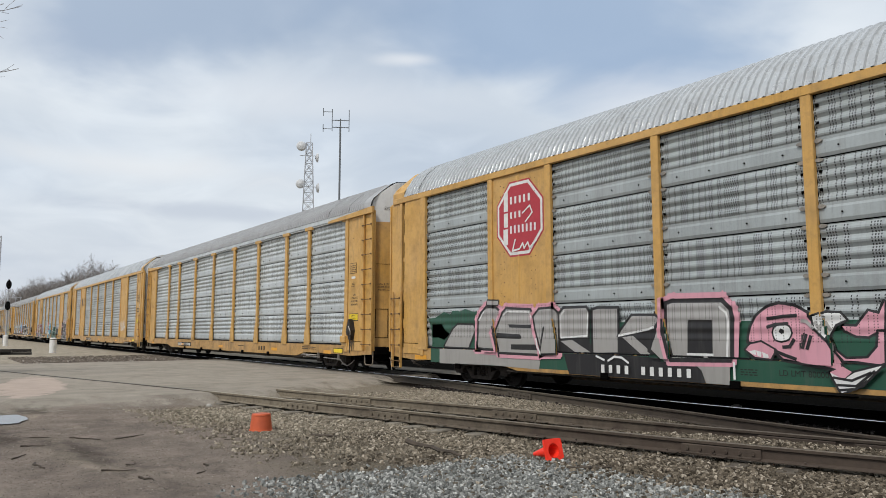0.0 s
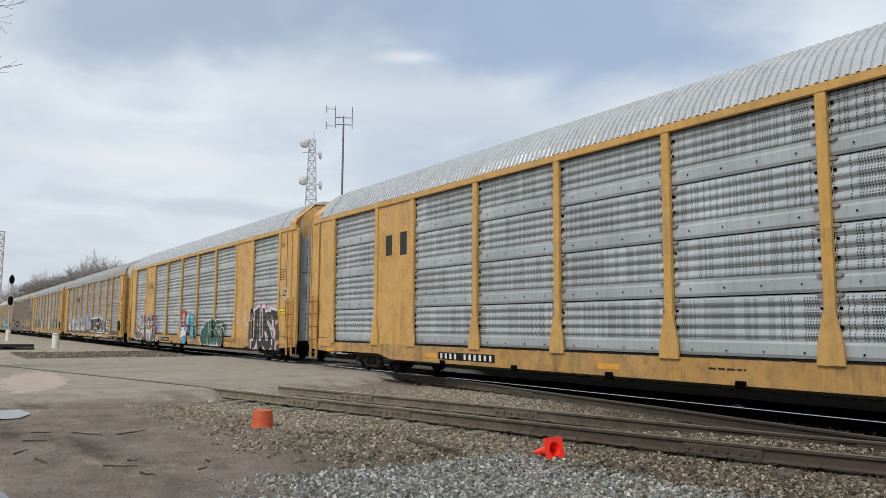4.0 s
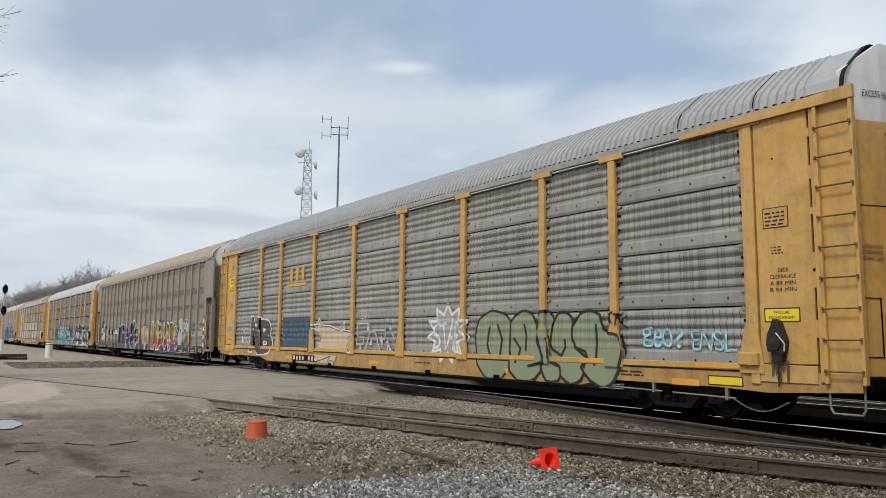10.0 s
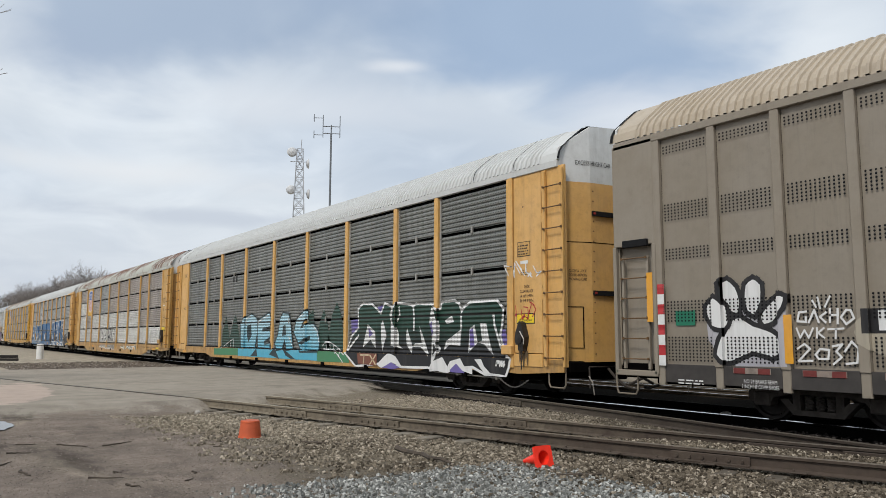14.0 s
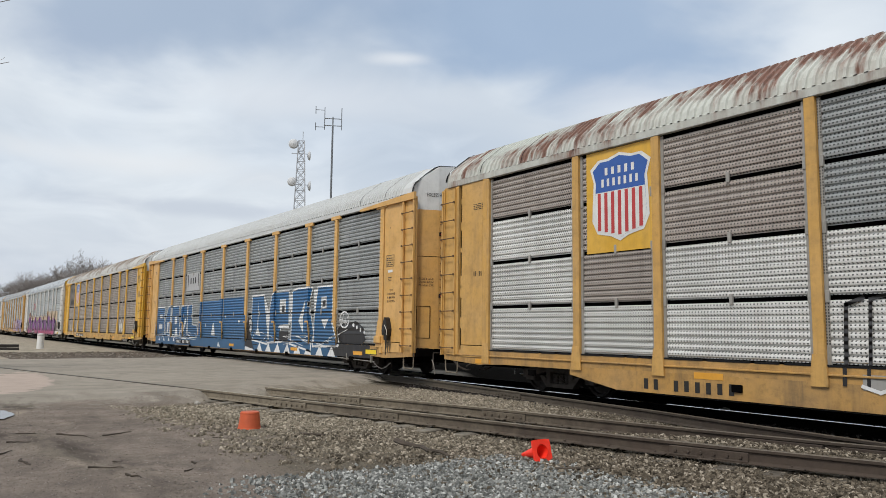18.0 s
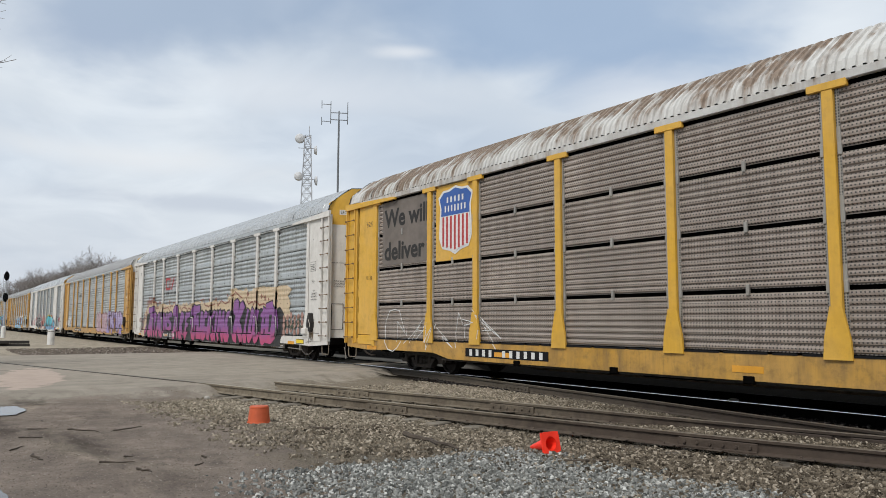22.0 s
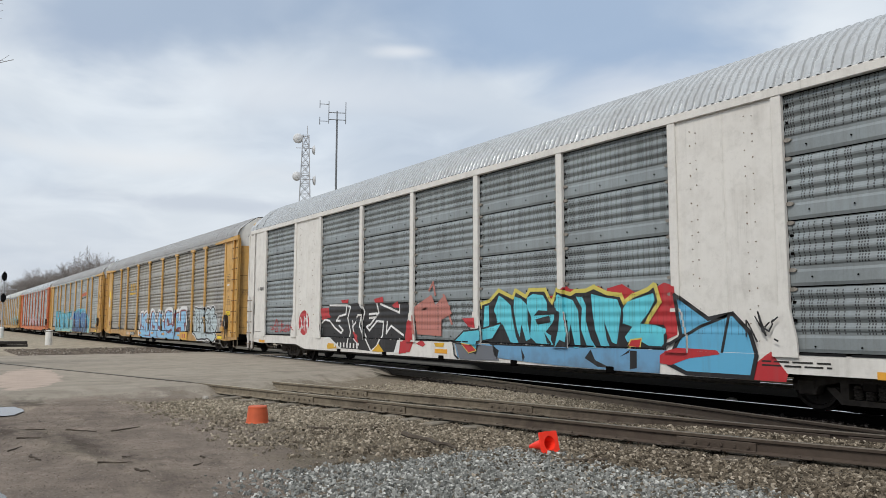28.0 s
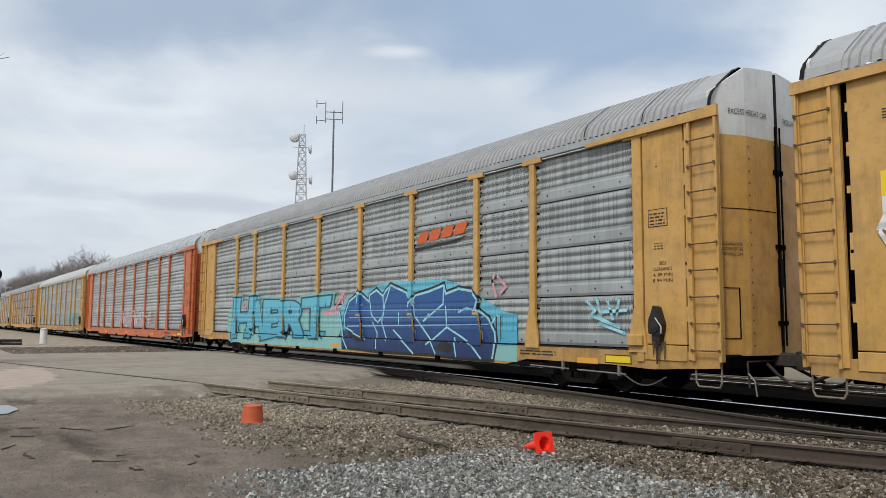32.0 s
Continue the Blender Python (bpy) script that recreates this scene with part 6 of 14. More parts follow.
def outline_lines(pts, width, closed=True, extra=0.0):
    """A line of paint along a chain of points."""
    out = []
    n = len(pts)
    for i in range(n if closed else n - 1):
        a, b = Vector(pts[i]), Vector(pts[(i + 1) % n])
        d = b - a
        if d.length < 1e-3:
            continue
        nrm = Vector((-d.y, d.x)).normalized() * width / 2
        e = d.normalized() * width * 0.35
        out.append(([tuple(a - e + nrm), tuple(b + e + nrm), tuple(b + e - nrm), tuple(a - e - nrm)], extra + 0.0003 * (i % 3)))
    return out


def shape(c, solid, lift, mat, pts, edge=None, width=0.08, soft=1, label=""):
    """One sprayed form: its inside, over a line along its rim."""
    line = blob(pts, soft) if soft > 1 else pts
    if edge:
        drape(c, "letter_outline", outline_lines(line, width), edge, lift, solid)
    drape(c, "graffiti_letter", filled(line), mat, lift + 0.0009, solid, label)


def patches(c, solid, lift, mat, *forms):
    """Several small forms of one colour."""
    drape(c, "graffiti_patch", [q for f in forms for q in filled(f)], mat, lift, solid)


def sprayed(c, solid, lift, mat, width, *chains):
    """Lines from one can."""
    drape(c, "graffiti_line", [q for ch in chains for q in outline_lines(ch, width, False)], mat, lift, solid)


def slant(c, solid, lift, pts):
    """A purple letter with its black shadow to one side."""
    drape(c, "letter_shadow", filled([(x + 0.17, z - 0.03) for x, z in pts]) + outline_lines(pts, 0.11), SP_BLACK, lift, solid)
    drape(c, "graffiti_letter", filled(pts), SP_MAGENTA, lift + 0.007, solid, "purple to pink sprayed letter with a black shadow")


def shield(c, x0, x1, z0, z1, y):
    """Railway shield: blue head, red and white bars, white rim."""
    cx, w, h = (x0 + x1) / 2, x1 - x0, z1 - z0
    half = [(0.0, 1.0), (0.20, 0.955), (0.36, 0.955), (0.50, 0.86), (0.44, 0.70), (0.46, 0.45), (0.47, 0.25), (0.38, 0.10), (0.15, 0.06), (0.0, 0.0)]
    line = [(cx + u * w, z0 + v * h) for u, v in half] + [(cx - u * w, z0 + v * h) for u, v in half[-2:0:-1]]
    rim = [((x - cx) * 1.1 + cx, (z - (z0 + h / 2)) * 1.07 + z0 + h / 2) for x, z in line]
    for nm, poly, mat, yy in (("emblem_rim", rim, WLETTER, y), ("emblem_head", line, plain("emblem_blue", (0.03, 0.10, 0.36), 0.5, var=0.15), y - 0.003)):
        bm = bmesh.new()
        bm.faces.new([bm.verts.new((x, yy, z)) for x, z in poly])
        part(nm, bm, mat, c)
    bm = bmesh.new()
    low = [(u, v) for u, v in half if v <= 0.58]
    bm.faces.new([bm.verts.new((cx + u * w, y - 0.005, z0 + v * h)) for u, v in [(0.445, 0.58)] + low] + [bm.verts.new((cx - u * w, y - 0.005, z0 + v * h)) for u, v in low[-2::-1] + [(0.445, 0.58)]])
    part("emblem_field", bm, WLETTER, c)
    bm = bmesh.new()
    for k in range(-3, 4):
        a = cx + k * w * 0.125
        zb = z0 + h * (0.02 + 0.05 * abs(k) / 2.2)
        bm.faces.new([bm.verts.new(p) for p in ((a - w * 0.03, y - 0.007, zb + 0.03), (a + w * 0.03, y - 0.007, zb + 0.03), (a + w * 0.03, y - 0.007, z0 + h * 0.57), (a - w * 0.03, y - 0.007, z0 + h * 0.57))])
    part("emblem_stripes", bm, plain("emblem_red", (0.45, 0.04, 0.04), 0.5, var=0.15), c)
    blocks(c, "XXXXX", cx - w * 0.30, cx + w * 0.30, z0 + h * 0.78, z0 + h * 0.88, WLETTER, y - 0.007, name="emblem_letters")
    blocks(c, "XXXXXXX", cx - w * 0.36, cx + w * 0.36, z0 + h * 0.64, z0 + h * 0.74, WLETTER, y - 0.007, name="emblem_letters")


def on_door(c, body, y0, y1, z, h, mat, e=1, name="door_lettering"):
    """Words on the curved end door."""
    vs, fs, a, b, lo, hi = text_mesh(body)
    me = bpy.data.meshes.new(name)
    pts = []
    for u, w in vs:
        yy = y0 + (u - a) / (b - a) * (y1 - y0)
        x, _ = door_curve(min(0.97, 1 - abs(yy) / 1.47))
        pts.append((13.45 + x + 0.012, yy, z + (w - lo) / (hi - lo) * h))
    me.from_pydata(pts, [], fs)
    me.materials.append(mat)
    ob = new(name, me)
    ob.parent = c
    return ob


def end_marks(c, i, solid_end, mat=None, band_text=True):
    """Stencils, placards and hardware on the ends and the sill that every car carries."""
    r = random.Random(100 + i)
    mat = mat or LETTER
    y = -1.516
    if band_text:
        if i in (11,):
            plate_bm = bmesh.new()
            rows = []
            for k in range(7):
                yy = -1.16 + 0.96 * k / 6
                x, _ = door_curve(1 - abs(yy) / 1.47)
                rows.append([(13.45 + x + 0.008, yy, 4.83), (13.45 + x + 0.008, yy, 4.99)])
            strip(plate_bm, rows)
            part("sign_plate", plate_bm, WLETTER, c)
        on_door(c, "EXCESS HEIGHT CAR", -1.12, -0.25, 4.86, 0.10, LETTER)
        on_door(c, "EXCESS HEIGHT CAR", 0.25, 1.12, 4.86, 0.10, LETTER)
    # door fittings
    def hatch(bm):
        for a, b, z0, z1 in ((-1.36, -1.35, 1.08, 1.92), (-1.01, -1.00, 1.08, 1.92), (-1.36, -1.00, 1.08, 1.09), (-1.36, -1.00, 1.91, 1.92)):
            xa, xb = (13.45 + door_curve(1 - abs(q) / 1.47)[0] for q in (a, b))
            prism(bm, [(xa - 0.01, a), (xb - 0.01, b), (xb + 0.014, b), (xa + 0.014, a)], "z", z0, z1)
    piece("door_hatch", "door_hatch", hatch, DARK, c)

    def seam(bm):
        line = [(13.45 + door_curve(u)[0] + 0.004, -door_curve(u)[1]) for u in (0.03, 0.456, 0.95)]
        strip(bm, [[(x, q, z) for z in (3.235, 3.25)] for x, q in line])
    piece("door_seam", "door_seam", seam, DARK, c)
    def lock_rods(bm):
        for yy in (-0.07, 0.07):
            rod(bm, (13.45 + 0.375, yy, 0.95), (13.45 + 0.375, yy, 4.75), 0.018, 6)
            for zz in (1.3, 2.6, 3.9):
                box(bm, 13.45 + 0.34, 13.45 + 0.39, yy - 0.05, yy + 0.05, zz, zz + 0.08)
    piece("lock_rod", "lock_rods", lock_rods, DARK, c)
    for k, words in enumerate(("CLOSE & LOCK", "DOORS BEFORE", "MOVING CAR")):
        on_door(c, words, -1.30, -0.92, 2.62 - 0.085 * k, 0.055, mat)

    def rivets(bm):
        for yy in (-1.40, -0.74):
            xx = 13.45 + door_curve(1 - abs(yy) / 1.47)[0]
            for k in range(17):
                z = 0.95 + 0.21 * k
                prism(bm, [(xx - 0.012, yy - 0.012), (xx + 0.012, yy - 0.012), (xx + 0.012, yy + 0.012), (xx - 0.012, yy + 0.012)], "z", z, z + 0.024)
    tagged(piece("door_rivets", "door_rivets", rivets, RUNG, c), kind="stuff")
    # right end of the near side
    if solid_end:
        bars(c, 11.98, 4.25, 0.55, 0.16, 4, mat, y, i)
        bars(c, 11.98, 3.02, 0.62, 0.46, 5, mat, y, i + 1)
        bars(c, 11.95, 2.42, 0.80, 0.30, 2, mat, y, i + 2)
        plate(c, 12.08, 12.62, 1.74, 1.95, PLACARD, y, "placard", LETTER)
        bars(c, 12.12, 1.78, 0.46, 0.14, 2, LETTER, y - 0.004, i + 3)
        part("seam", _flat(12.68, 12.71, Z_SILL, Z_TOP, y), DARK, c)
    else:
        part("stencil_frame", _flat(12.22, 12.64, 3.02, 3.34, y), LETTER, c)
        part("stencil_back", _flat(12.235, 12.625, 3.035, 3.325, y - 0.003), TTX, c) if i not in (11,) else part("stencil_back", _flat(12.235, 12.625, 3.035, 3.325, y - 0.003), CREAM, c)
        bars(c, 12.26, 3.06, 0.33, 0.24, 4, mat, y - 0.008, i)
        if r.random() < 0.6:
            plate(c, 12.32, 12.56, 2.86, 2.93, WLETTER, y, "sticker")
        bars(c, 12.34, 2.62, 0.2, 0.14, 3, mat, y, i + 4)
        for k, words in enumerate(("DECK", "CLEARANCE", "A 89 MIN", "B 94 MIN")):
            lettering(c, words, 12.44 if k == 0 else 12.3, 2.34 - 0.10 * k, 0.062, mat, y, width=0.17 if k == 0 else 0.42)
        part("small_disc", disc(12.42, 4.1, 0.018, y), LETTER, c)
        if i in (5, 7, 8, 14, 1):
            plate(c, 12.2, 12.74, 1.60, 1.78, PLACARD, y, "placard", LETTER)
            lettering(c, "THIS CAR", 12.34, 1.71, 0.045, LETTER, y - 0.004, width=0.26)
            lettering(c, "EXCESS HEIGHT", 12.26, 1.63, 0.045, LETTER, y - 0.004, width=0.42)
        # left end, beside the ladder
        bars(c, -12.45, 4.12, 0.42, 0.16, 4, mat, y, i + 6)
        blocks(c, "XX XXXX", -12.45, -11.98, 2.55, 2.67, mat, y, name="end_number")
    plate(c, 11.15, 11.75, 0.60, 0.72, PLACARD, -1.512, "sill_placard", LETTER)
    # lashing rings and small brackets under the sheets
    for x in (-10.4, -5.6, -2.8, 0.0, 2.8, 5.6, 10.3):
        piece("sill_bracket", "sill_bracket", lambda bm: bevel_box(bm, -0.09, 0.09, -0.05, 0.03, -0.12, 0.0, 0.01), DARK, c, (x, -1.50, 0.50))
    piece("brake_pipe", "brake_pipe", lambda bm: rod(bm, (-8.6, -1.44, 0.40), (8.6, -1.44, 0.40), 0.022, 6), TRUCK, c)
    for x in (-12.35, -6.4, -0.3, 5.9, 10.4):
        plate(c, x, x + 0.55, 0.55, 0.655, AMBER)
    bars(c, 8.7, 0.66, 1.1, 0.12, 2, mat, -1.512, i + 7)
    bars(c, 2.2, 0.66, 0.7, 0.07, 1, mat, -1.512, i + 8)


def disc(cx, cz, r, y, n=10):
    bm = bmesh.new()
    bm.faces.new([bm.verts.new((cx + r * math.cos(2 * math.pi * k / n), y, cz + r * math.sin(2 * math.pi * k / n))) for k in range(n)])
    return bm


def bolts(c, i):
    """Rows of bolt heads on the flat bands of the ribbed sheets."""
    def build(bm):
        for a, b in zip(POSTS, POSTS[1:]):
            for z in (1.86 + 0.13, 2.86 + 0.13, 3.84 + 0.13, 0.84 + 0.13):
                for k in range(1, int((b - a) / 0.65) + 1):
                    x = a + 0.1 + (b - a - 0.2) * (k - 0.5) / int((b - a) / 0.65)
                    prism(bm, [(x - 0.016, z), (x, z - 0.016), (x + 0.016, z), (x, z + 0.016)], "y", -0.014, 0.0)
            for z in (1.35, 1.62, 2.35, 2.62, 3.35, 3.62, 4.35, 4.62):
                for x in (a + 0.14, b - 0.14):
                    prism(bm, [(x - 0.02, z - 0.02), (x + 0.02, z - 0.02), (x + 0.02, z + 0.02), (x - 0.02, z + 0.02)], "y", -0.012, 0.02)
    tagged(piece("riveting", "bolt_heads", build, DARK, c, (0, -PANEL_Y, 0)), kind="stuff")


def lugs(c):
    """Rounded lugs that fix the ribbed sheets to the posts, two above and two below each joint."""
    def build(bm):
        for p in POSTS:
            for s in (-1, 1):
                for dz in (-0.05, 0.24):
                    cx = p + s * 0.135
                    prism(bm, [(cx + 0.065 * math.cos(q), dz + 0.032 * math.sin(q)) for q in [math.pi * k / 5 for k in range(10)]], "y", -0.022, 0.01)
    for z in (1.86, 2.86, 3.84):
        tagged(piece("sheet_lug", "sheet_lug", build, LUG, c, (0, -PANEL_Y, z)), kind="stuff")


LUG = plain("dull_zinc_lug", (0.33, 0.30, 0.26), 0.5, 0.3, var=0.6, scale=12)


def clips(c):
    """Clips that hold louvred sheets at the posts and in their middle, and their edge strips."""
    for a, b in zip(POSTS, POSTS[1:]):
        for z in (1.84, 2.84, 3.82):
            for x in (a + 0.13, b - 0.13, (a + b) / 2):
                piece("sheet_clip", "sheet_clip", lambda bm: bevel_box(bm, -0.03, 0.03, -0.03, 0.02, -0.09, 0.09, 0.008), SOOT, c, (x, -PANEL_Y, z))
        for x in (a + 0.12, b - 0.12):
            piece("edge_strip", "edge_strip", lambda bm: box(bm, -0.03, 0.03, -0.012, 0.02, Z_SILL, Z_TOP - 0.03), SOOT, c, (x, -PANEL_Y, 0))


SOLID_CARS = (0, 2, 3, 13)
for i, (c, _, _) in enumerate(CARS):
    if i == 6:
        continue
    if i < 18:
        end_marks(c, i, i in SOLID_CARS)
    if i in (7, 8, 9, 10):
        clips(c)
    elif i < 17:
        bolts(c, i)
        lugs(c)


def door_bars(c, heights):
    """Black locking bars in slots across the half doors, red at their tips."""
    for z in heights:
        for s in (-1, 1):
            piece("lock_slot", ("lock_slot", s), lambda bm: prism(bm, [(13.50 + 0.28, s * 0.78), (13.50 + 0.345, s * 0.08), (13.45 + 0.345, s * 0.08), (13.45 + 0.28, s * 0.78)], "z", -0.05, 0.05), BLACK, c, (0, 0, z))
            piece("lock_tip", ("lock_tip", s), lambda bm: box(bm, 13.755, 13.79, s * 0.74 - 0.03, s * 0.74 + 0.03, -0.02, 0.02), plain("lock_red", (0.4, 0.03, 0.02)), c, (0, 0, z))


door_bars(c7, (3.85, 2.2))
door_bars(c8, (3.85, 2.2))
door_bars(c9, (3.85, 2.2))
door_bars(c10, (3.08,))

def panel_bolts(bm):
    """Bolt heads and drilled holes of a solid panel."""
    r = random.Random(8)
    for x in (-0.62, -0.5, 0.42, 0.56):
        for k in range(15):
            z = 1.1 + 0.25 * k + r.uniform(-0.08, 0.08)
            q = r.uniform(0.008, 0.014)
            prism(bm, [(x - q, z), (x, z - q), (x + q, z), (x, z + q)], "y", -0.009, 0.0)


for c in (c0, c2, c3, c13):
    for x in (-8.11, 8.11):
        tagged(piece("panel_rivet", "panel_bolts", panel_bolts, RUNG, c, (x, -PANEL_Y - 0.035, 0)), kind="stuff")

# first car: red octagon emblem, grey letters on green, a pink fish
YS = -PANEL_Y - 0.035 - 0.004
octo = [(-8.07 + 0.80 * u, 3.77 + 0.85 * v) for u, v in ((-0.42, 1), (0.42, 1), (1, 0.42), (1, -0.42), (0.42, -1), (-0.42, -1), (-1, -0.42), (-1, 0.42))]
for nm, k, mat, yy in (("emblem", 1.0, plain("emblem_crimson", (0.42, 0.03, 0.045), 0.5, var=0.15), YS), ("emblem_rim", 0.955, WLETTER, YS - 0.003), ("emblem_field", 0.875, plain("emblem_crimson", (0.42, 0.03, 0.045)), YS - 0.006)):
    bm = bmesh.new()
    bm.faces.new([bm.verts.new(((x + 8.07) * k - 8.07, yy, (z - 3.77) * k + 3.77)) for x, z in octo])
    part(nm, bm, mat, c0)
for x0, x1, z0, z1 in ((-8.60, -8.46, 3.96, 4.40), (-8.60, -8.46, 3.60, 3.92), (-8.62, -8.46, 3.20, 3.56)):
    part("emblem_bar", _flat(x0, x1, z0, z1, YS - 0.009), WLETTER, c0)
for pat, a, b, z0, z1 in (("XXXXX", -8.42, -7.66, 4.10, 4.28), ("XXX", -8.42, -7.98, 3.78, 3.93), ("XXXXXXX", -8.42, -7.48, 3.44, 3.62)):
    blocks(c0, pat, a, b, z0, z1, WLETTER, YS - 0.009, name="emblem_letters")
drape(c0, "emblem_script", outline_lines([(-8.2, 3.30), (-8.3, 3.05), (-8.05, 3.08), (-7.95, 3.20), (-7.9, 3.08), (-7.78, 3.20), (-7.72, 3.08), (-7.5, 3.22)], 0.04, False) + outline_lines([(-7.95, 3.86), (-7.7, 4.0), (-7.62, 3.84), (-7.85, 3.66)], 0.035, False), WLETTER, 0.02, so0)
drape(c0, "graffiti_field", [quad(-11.6, -0.2, 0.5, 1.45)] + cloud(-11.5, -6.0, 1.1, 1.75, 3, 9), SP_GREEN, 0.002, so0)
shape(c0, so0, 0.0060, SP_GREY, [(-11.19, 0.85), (-9.08, 0.88), (-7.39, 0.81), (-7.46, 0.48), (-9.09, 0.51), (-11.19, 0.48)])
shape(c0, so0, 0.0078, SP_BLACK, [(-6.71, 0.83), (-5.3, 0.84), (-4.27, 0.82), (-4.28, 0.41), (-6.55, 0.39)])
shape(c0, so0, 0.0096, SP_GREY, [(-11.03, 0.9), (-10.66, 1.32), (-10.46, 1.43), (-9.82, 1.41), (-9.76, 1.31), (-9.95, 1.01), (-10.03, 0.89)], SP_BLACK, 0.10)
shape(c0, so0, 0.0114, SP_GREY, [(-9.61, 0.9), (-9.6, 1.54), (-9.5, 1.68), (-9.32, 1.8), (-8.94, 1.79), (-8.75, 1.68), (-8.97, 0.89)], SP_PINK, 0.30)
shape(c0, so0, 0.0132, SP_GREY, [(-9.63, 0.9), (-9.6, 1.54), (-9.5, 1.68), (-9.32, 1.8), (-8.94, 1.79), (-8.75, 1.68), (-8.95, 0.89)], SP_BLACK, 0.12)
shape(c0, so0, 0.0150, SP_GREY, [(-9.26, 1.98), (-8.82, 1.96), (-8.85, 1.87), (-9.29, 1.89)], SP_BLACK, 0.06)
shape(c0, so0, 0.0168, SP_GREY, [(-8.78, 0.83), (-8.94, 1.23), (-8.66, 1.67), (-8.53, 1.76), (-7.73, 1.72), (-7.64, 1.58), (-7.74, 1.38), (-7.5, 1.12), (-7.48, 0.82)], SP_PINK, 0.28)
shape(c0, so0, 0.0186, SP_GREY, [(-8.78, 0.82), (-8.94, 1.23), (-8.66, 1.67), (-8.53, 1.76), (-7.73, 1.72), (-7.64, 1.58), (-7.74, 1.38), (-7.5, 1.12), (-7.45, 0.81)], SP_BLACK, 0.11)
patches(c0, so0, 0.0204, SP_BLACK, [(-8.47, 1.43), (-7.69, 1.41), (-7.71, 1.34), (-8.44, 1.36)], [(-8.89, 1.24), (-8.07, 1.21), (-8.02, 1.15), (-8.05, 1.11), (-8.9, 1.12)], [(-8.38, 0.99), (-7.53, 1), (-7.44, 0.88), (-8.38, 0.88)])
shape(c0, so0, 0.0216, SP_GREY, [(-7.36, 0.83), (-7.55, 1.32), (-7.61, 1.58), (-7.43, 1.73), (-7.05, 1.74), (-6.88, 1.62), (-6.87, 0.85)], SP_PINK, 0.26)
shape(c0, so0, 0.0234, SP_GREY, [(-7.36, 0.82), (-7.55, 1.32), (-7.61, 1.58), (-7.43, 1.73), (-7.05, 1.74), (-6.87, 1.62), (-6.9, 0.84)], SP_BLACK, 0.10)
sprayed(c0, so0, 0.0252, SP_BLACK, 0.05, [(-7.24, 1.36), (-7.31, 1.12), (-7.37, 0.83)], [(-8.99, 1.38), (-8.9, 1.11), (-8.79, 0.72)])
shape(c0, so0, 0.0264, SP_BLACK, [(-6.89, 1.16), (-6.04, 1.17), (-5.9, 0.86), (-6.87, 0.84)])
shape(c0, so0, 0.0282, SP_GREY, [(-6.84, 1.16), (-6.85, 1.62), (-6.72, 1.73), (-6.09, 1.73), (-6.02, 1.65), (-6.05, 1.16)], SP_BLACK, 0.11)
sprayed(c0, so0, 0.0300, SP_WHITE, 0.035, [(-6.81, 1.16), (-6.81, 1.6), (-6.69, 1.7)], [(-6.04, 1.63), (-6.07, 1.19), (-6.81, 1.15)], [(-9.58, 1.52), (-9.4, 1.72)], [(-8.63, 1.64), (-8.5, 1.71), (-7.76, 1.69), (-7.69, 1.56)], [(-5.32, 1.67), (-5.29, 1.32)])
shape(c0, so0, 0.0312, SP_GREY, [(-6.81, 1.08), (-6.49, 1.11), (-5.97, 0.87), (-6.39, 0.86)])
shape(c0, so0, 0.0330, SP_GREY, [(-5.9, 0.87), (-5.9, 1.68), (-5.77, 1.71), (-5.27, 1.7), (-5.28, 0.89)], SP_BLACK, 0.11)
shape(c0, so0, 0.0348, SP_BLACK, [(-5.27, 1.18), (-4.27, 1.4), (-4.24, 0.89), (-4.47, 0.87), (-5.28, 0.88)])
shape(c0, so0, 0.0366, SP_GREY, [(-5.2, 1.27), (-4.91, 1.56), (-4.32, 1.55), (-4.24, 1.48), (-4.37, 1.34), (-5.24, 1.19)], SP_BLACK, 0.09)
shape(c0, so0, 0.0384, SP_GREY, [(-5.15, 1.17), (-4.9, 1.2), (-4.43, 0.88), (-4.72, 0.87)])
sprayed(c0, so0, 0.0402, SP_WHITE, 0.04, [(-5.24, 1.2), (-4.35, 1.35)], [(-5.78, 0.81), (-5.58, 0.74)], [(-5.48, 0.73), (-5.32, 0.81), (-5.14, 0.8), (-4.98, 0.71)], [(-7.53, 1.12), (-7.49, 0.94), (-7.38, 0.81)])
shape(c0, so0, 0.0414, SP_BLACK, [(-4.41, 0.75), (-3.64, 0.77), (-3.41, 0.64), (-3.31, 0.41), (-4.43, 0.39)])
shape(c0, so0, 0.0432, SP_GREY, [(-3.62, 0.81), (-2.86, 0.82), (-2.87, 0.43), (-3.31, 0.42), (-3.4, 0.64)])
shape(c0, so0, 0.0450, SP_GREY, [(-4.41, 0.97), (-4.23, 1.38), (-4.15, 1.41), (-4.01, 0.75), (-4.15, 0.76)])
shape(c0, so0, 0.0468, SP_GREY, [(-4.11, 1.27), (-4.1, 1.75), (-3.98, 1.79), (-3.01, 1.77), (-2.87, 1.63), (-2.83, 1.49), (-2.88, 0.87), (-3.99, 0.84)], SP_PINK, 0.30)
shape(c0, so0, 0.0486, SP_GREY, [(-4.11, 1.27), (-4.1, 1.74), (-3.98, 1.77), (-3.01, 1.75), (-2.88, 1.63), (-2.85, 1.49), (-2.88, 0.86), (-3.99, 0.83)], SP_BLACK, 0.15)
shape(c0, so0, 0.0504, SP_BLACK, [(-3.67, 1.48), (-3.19, 1.47), (-3.2, 0.91), (-3.7, 0.9)])
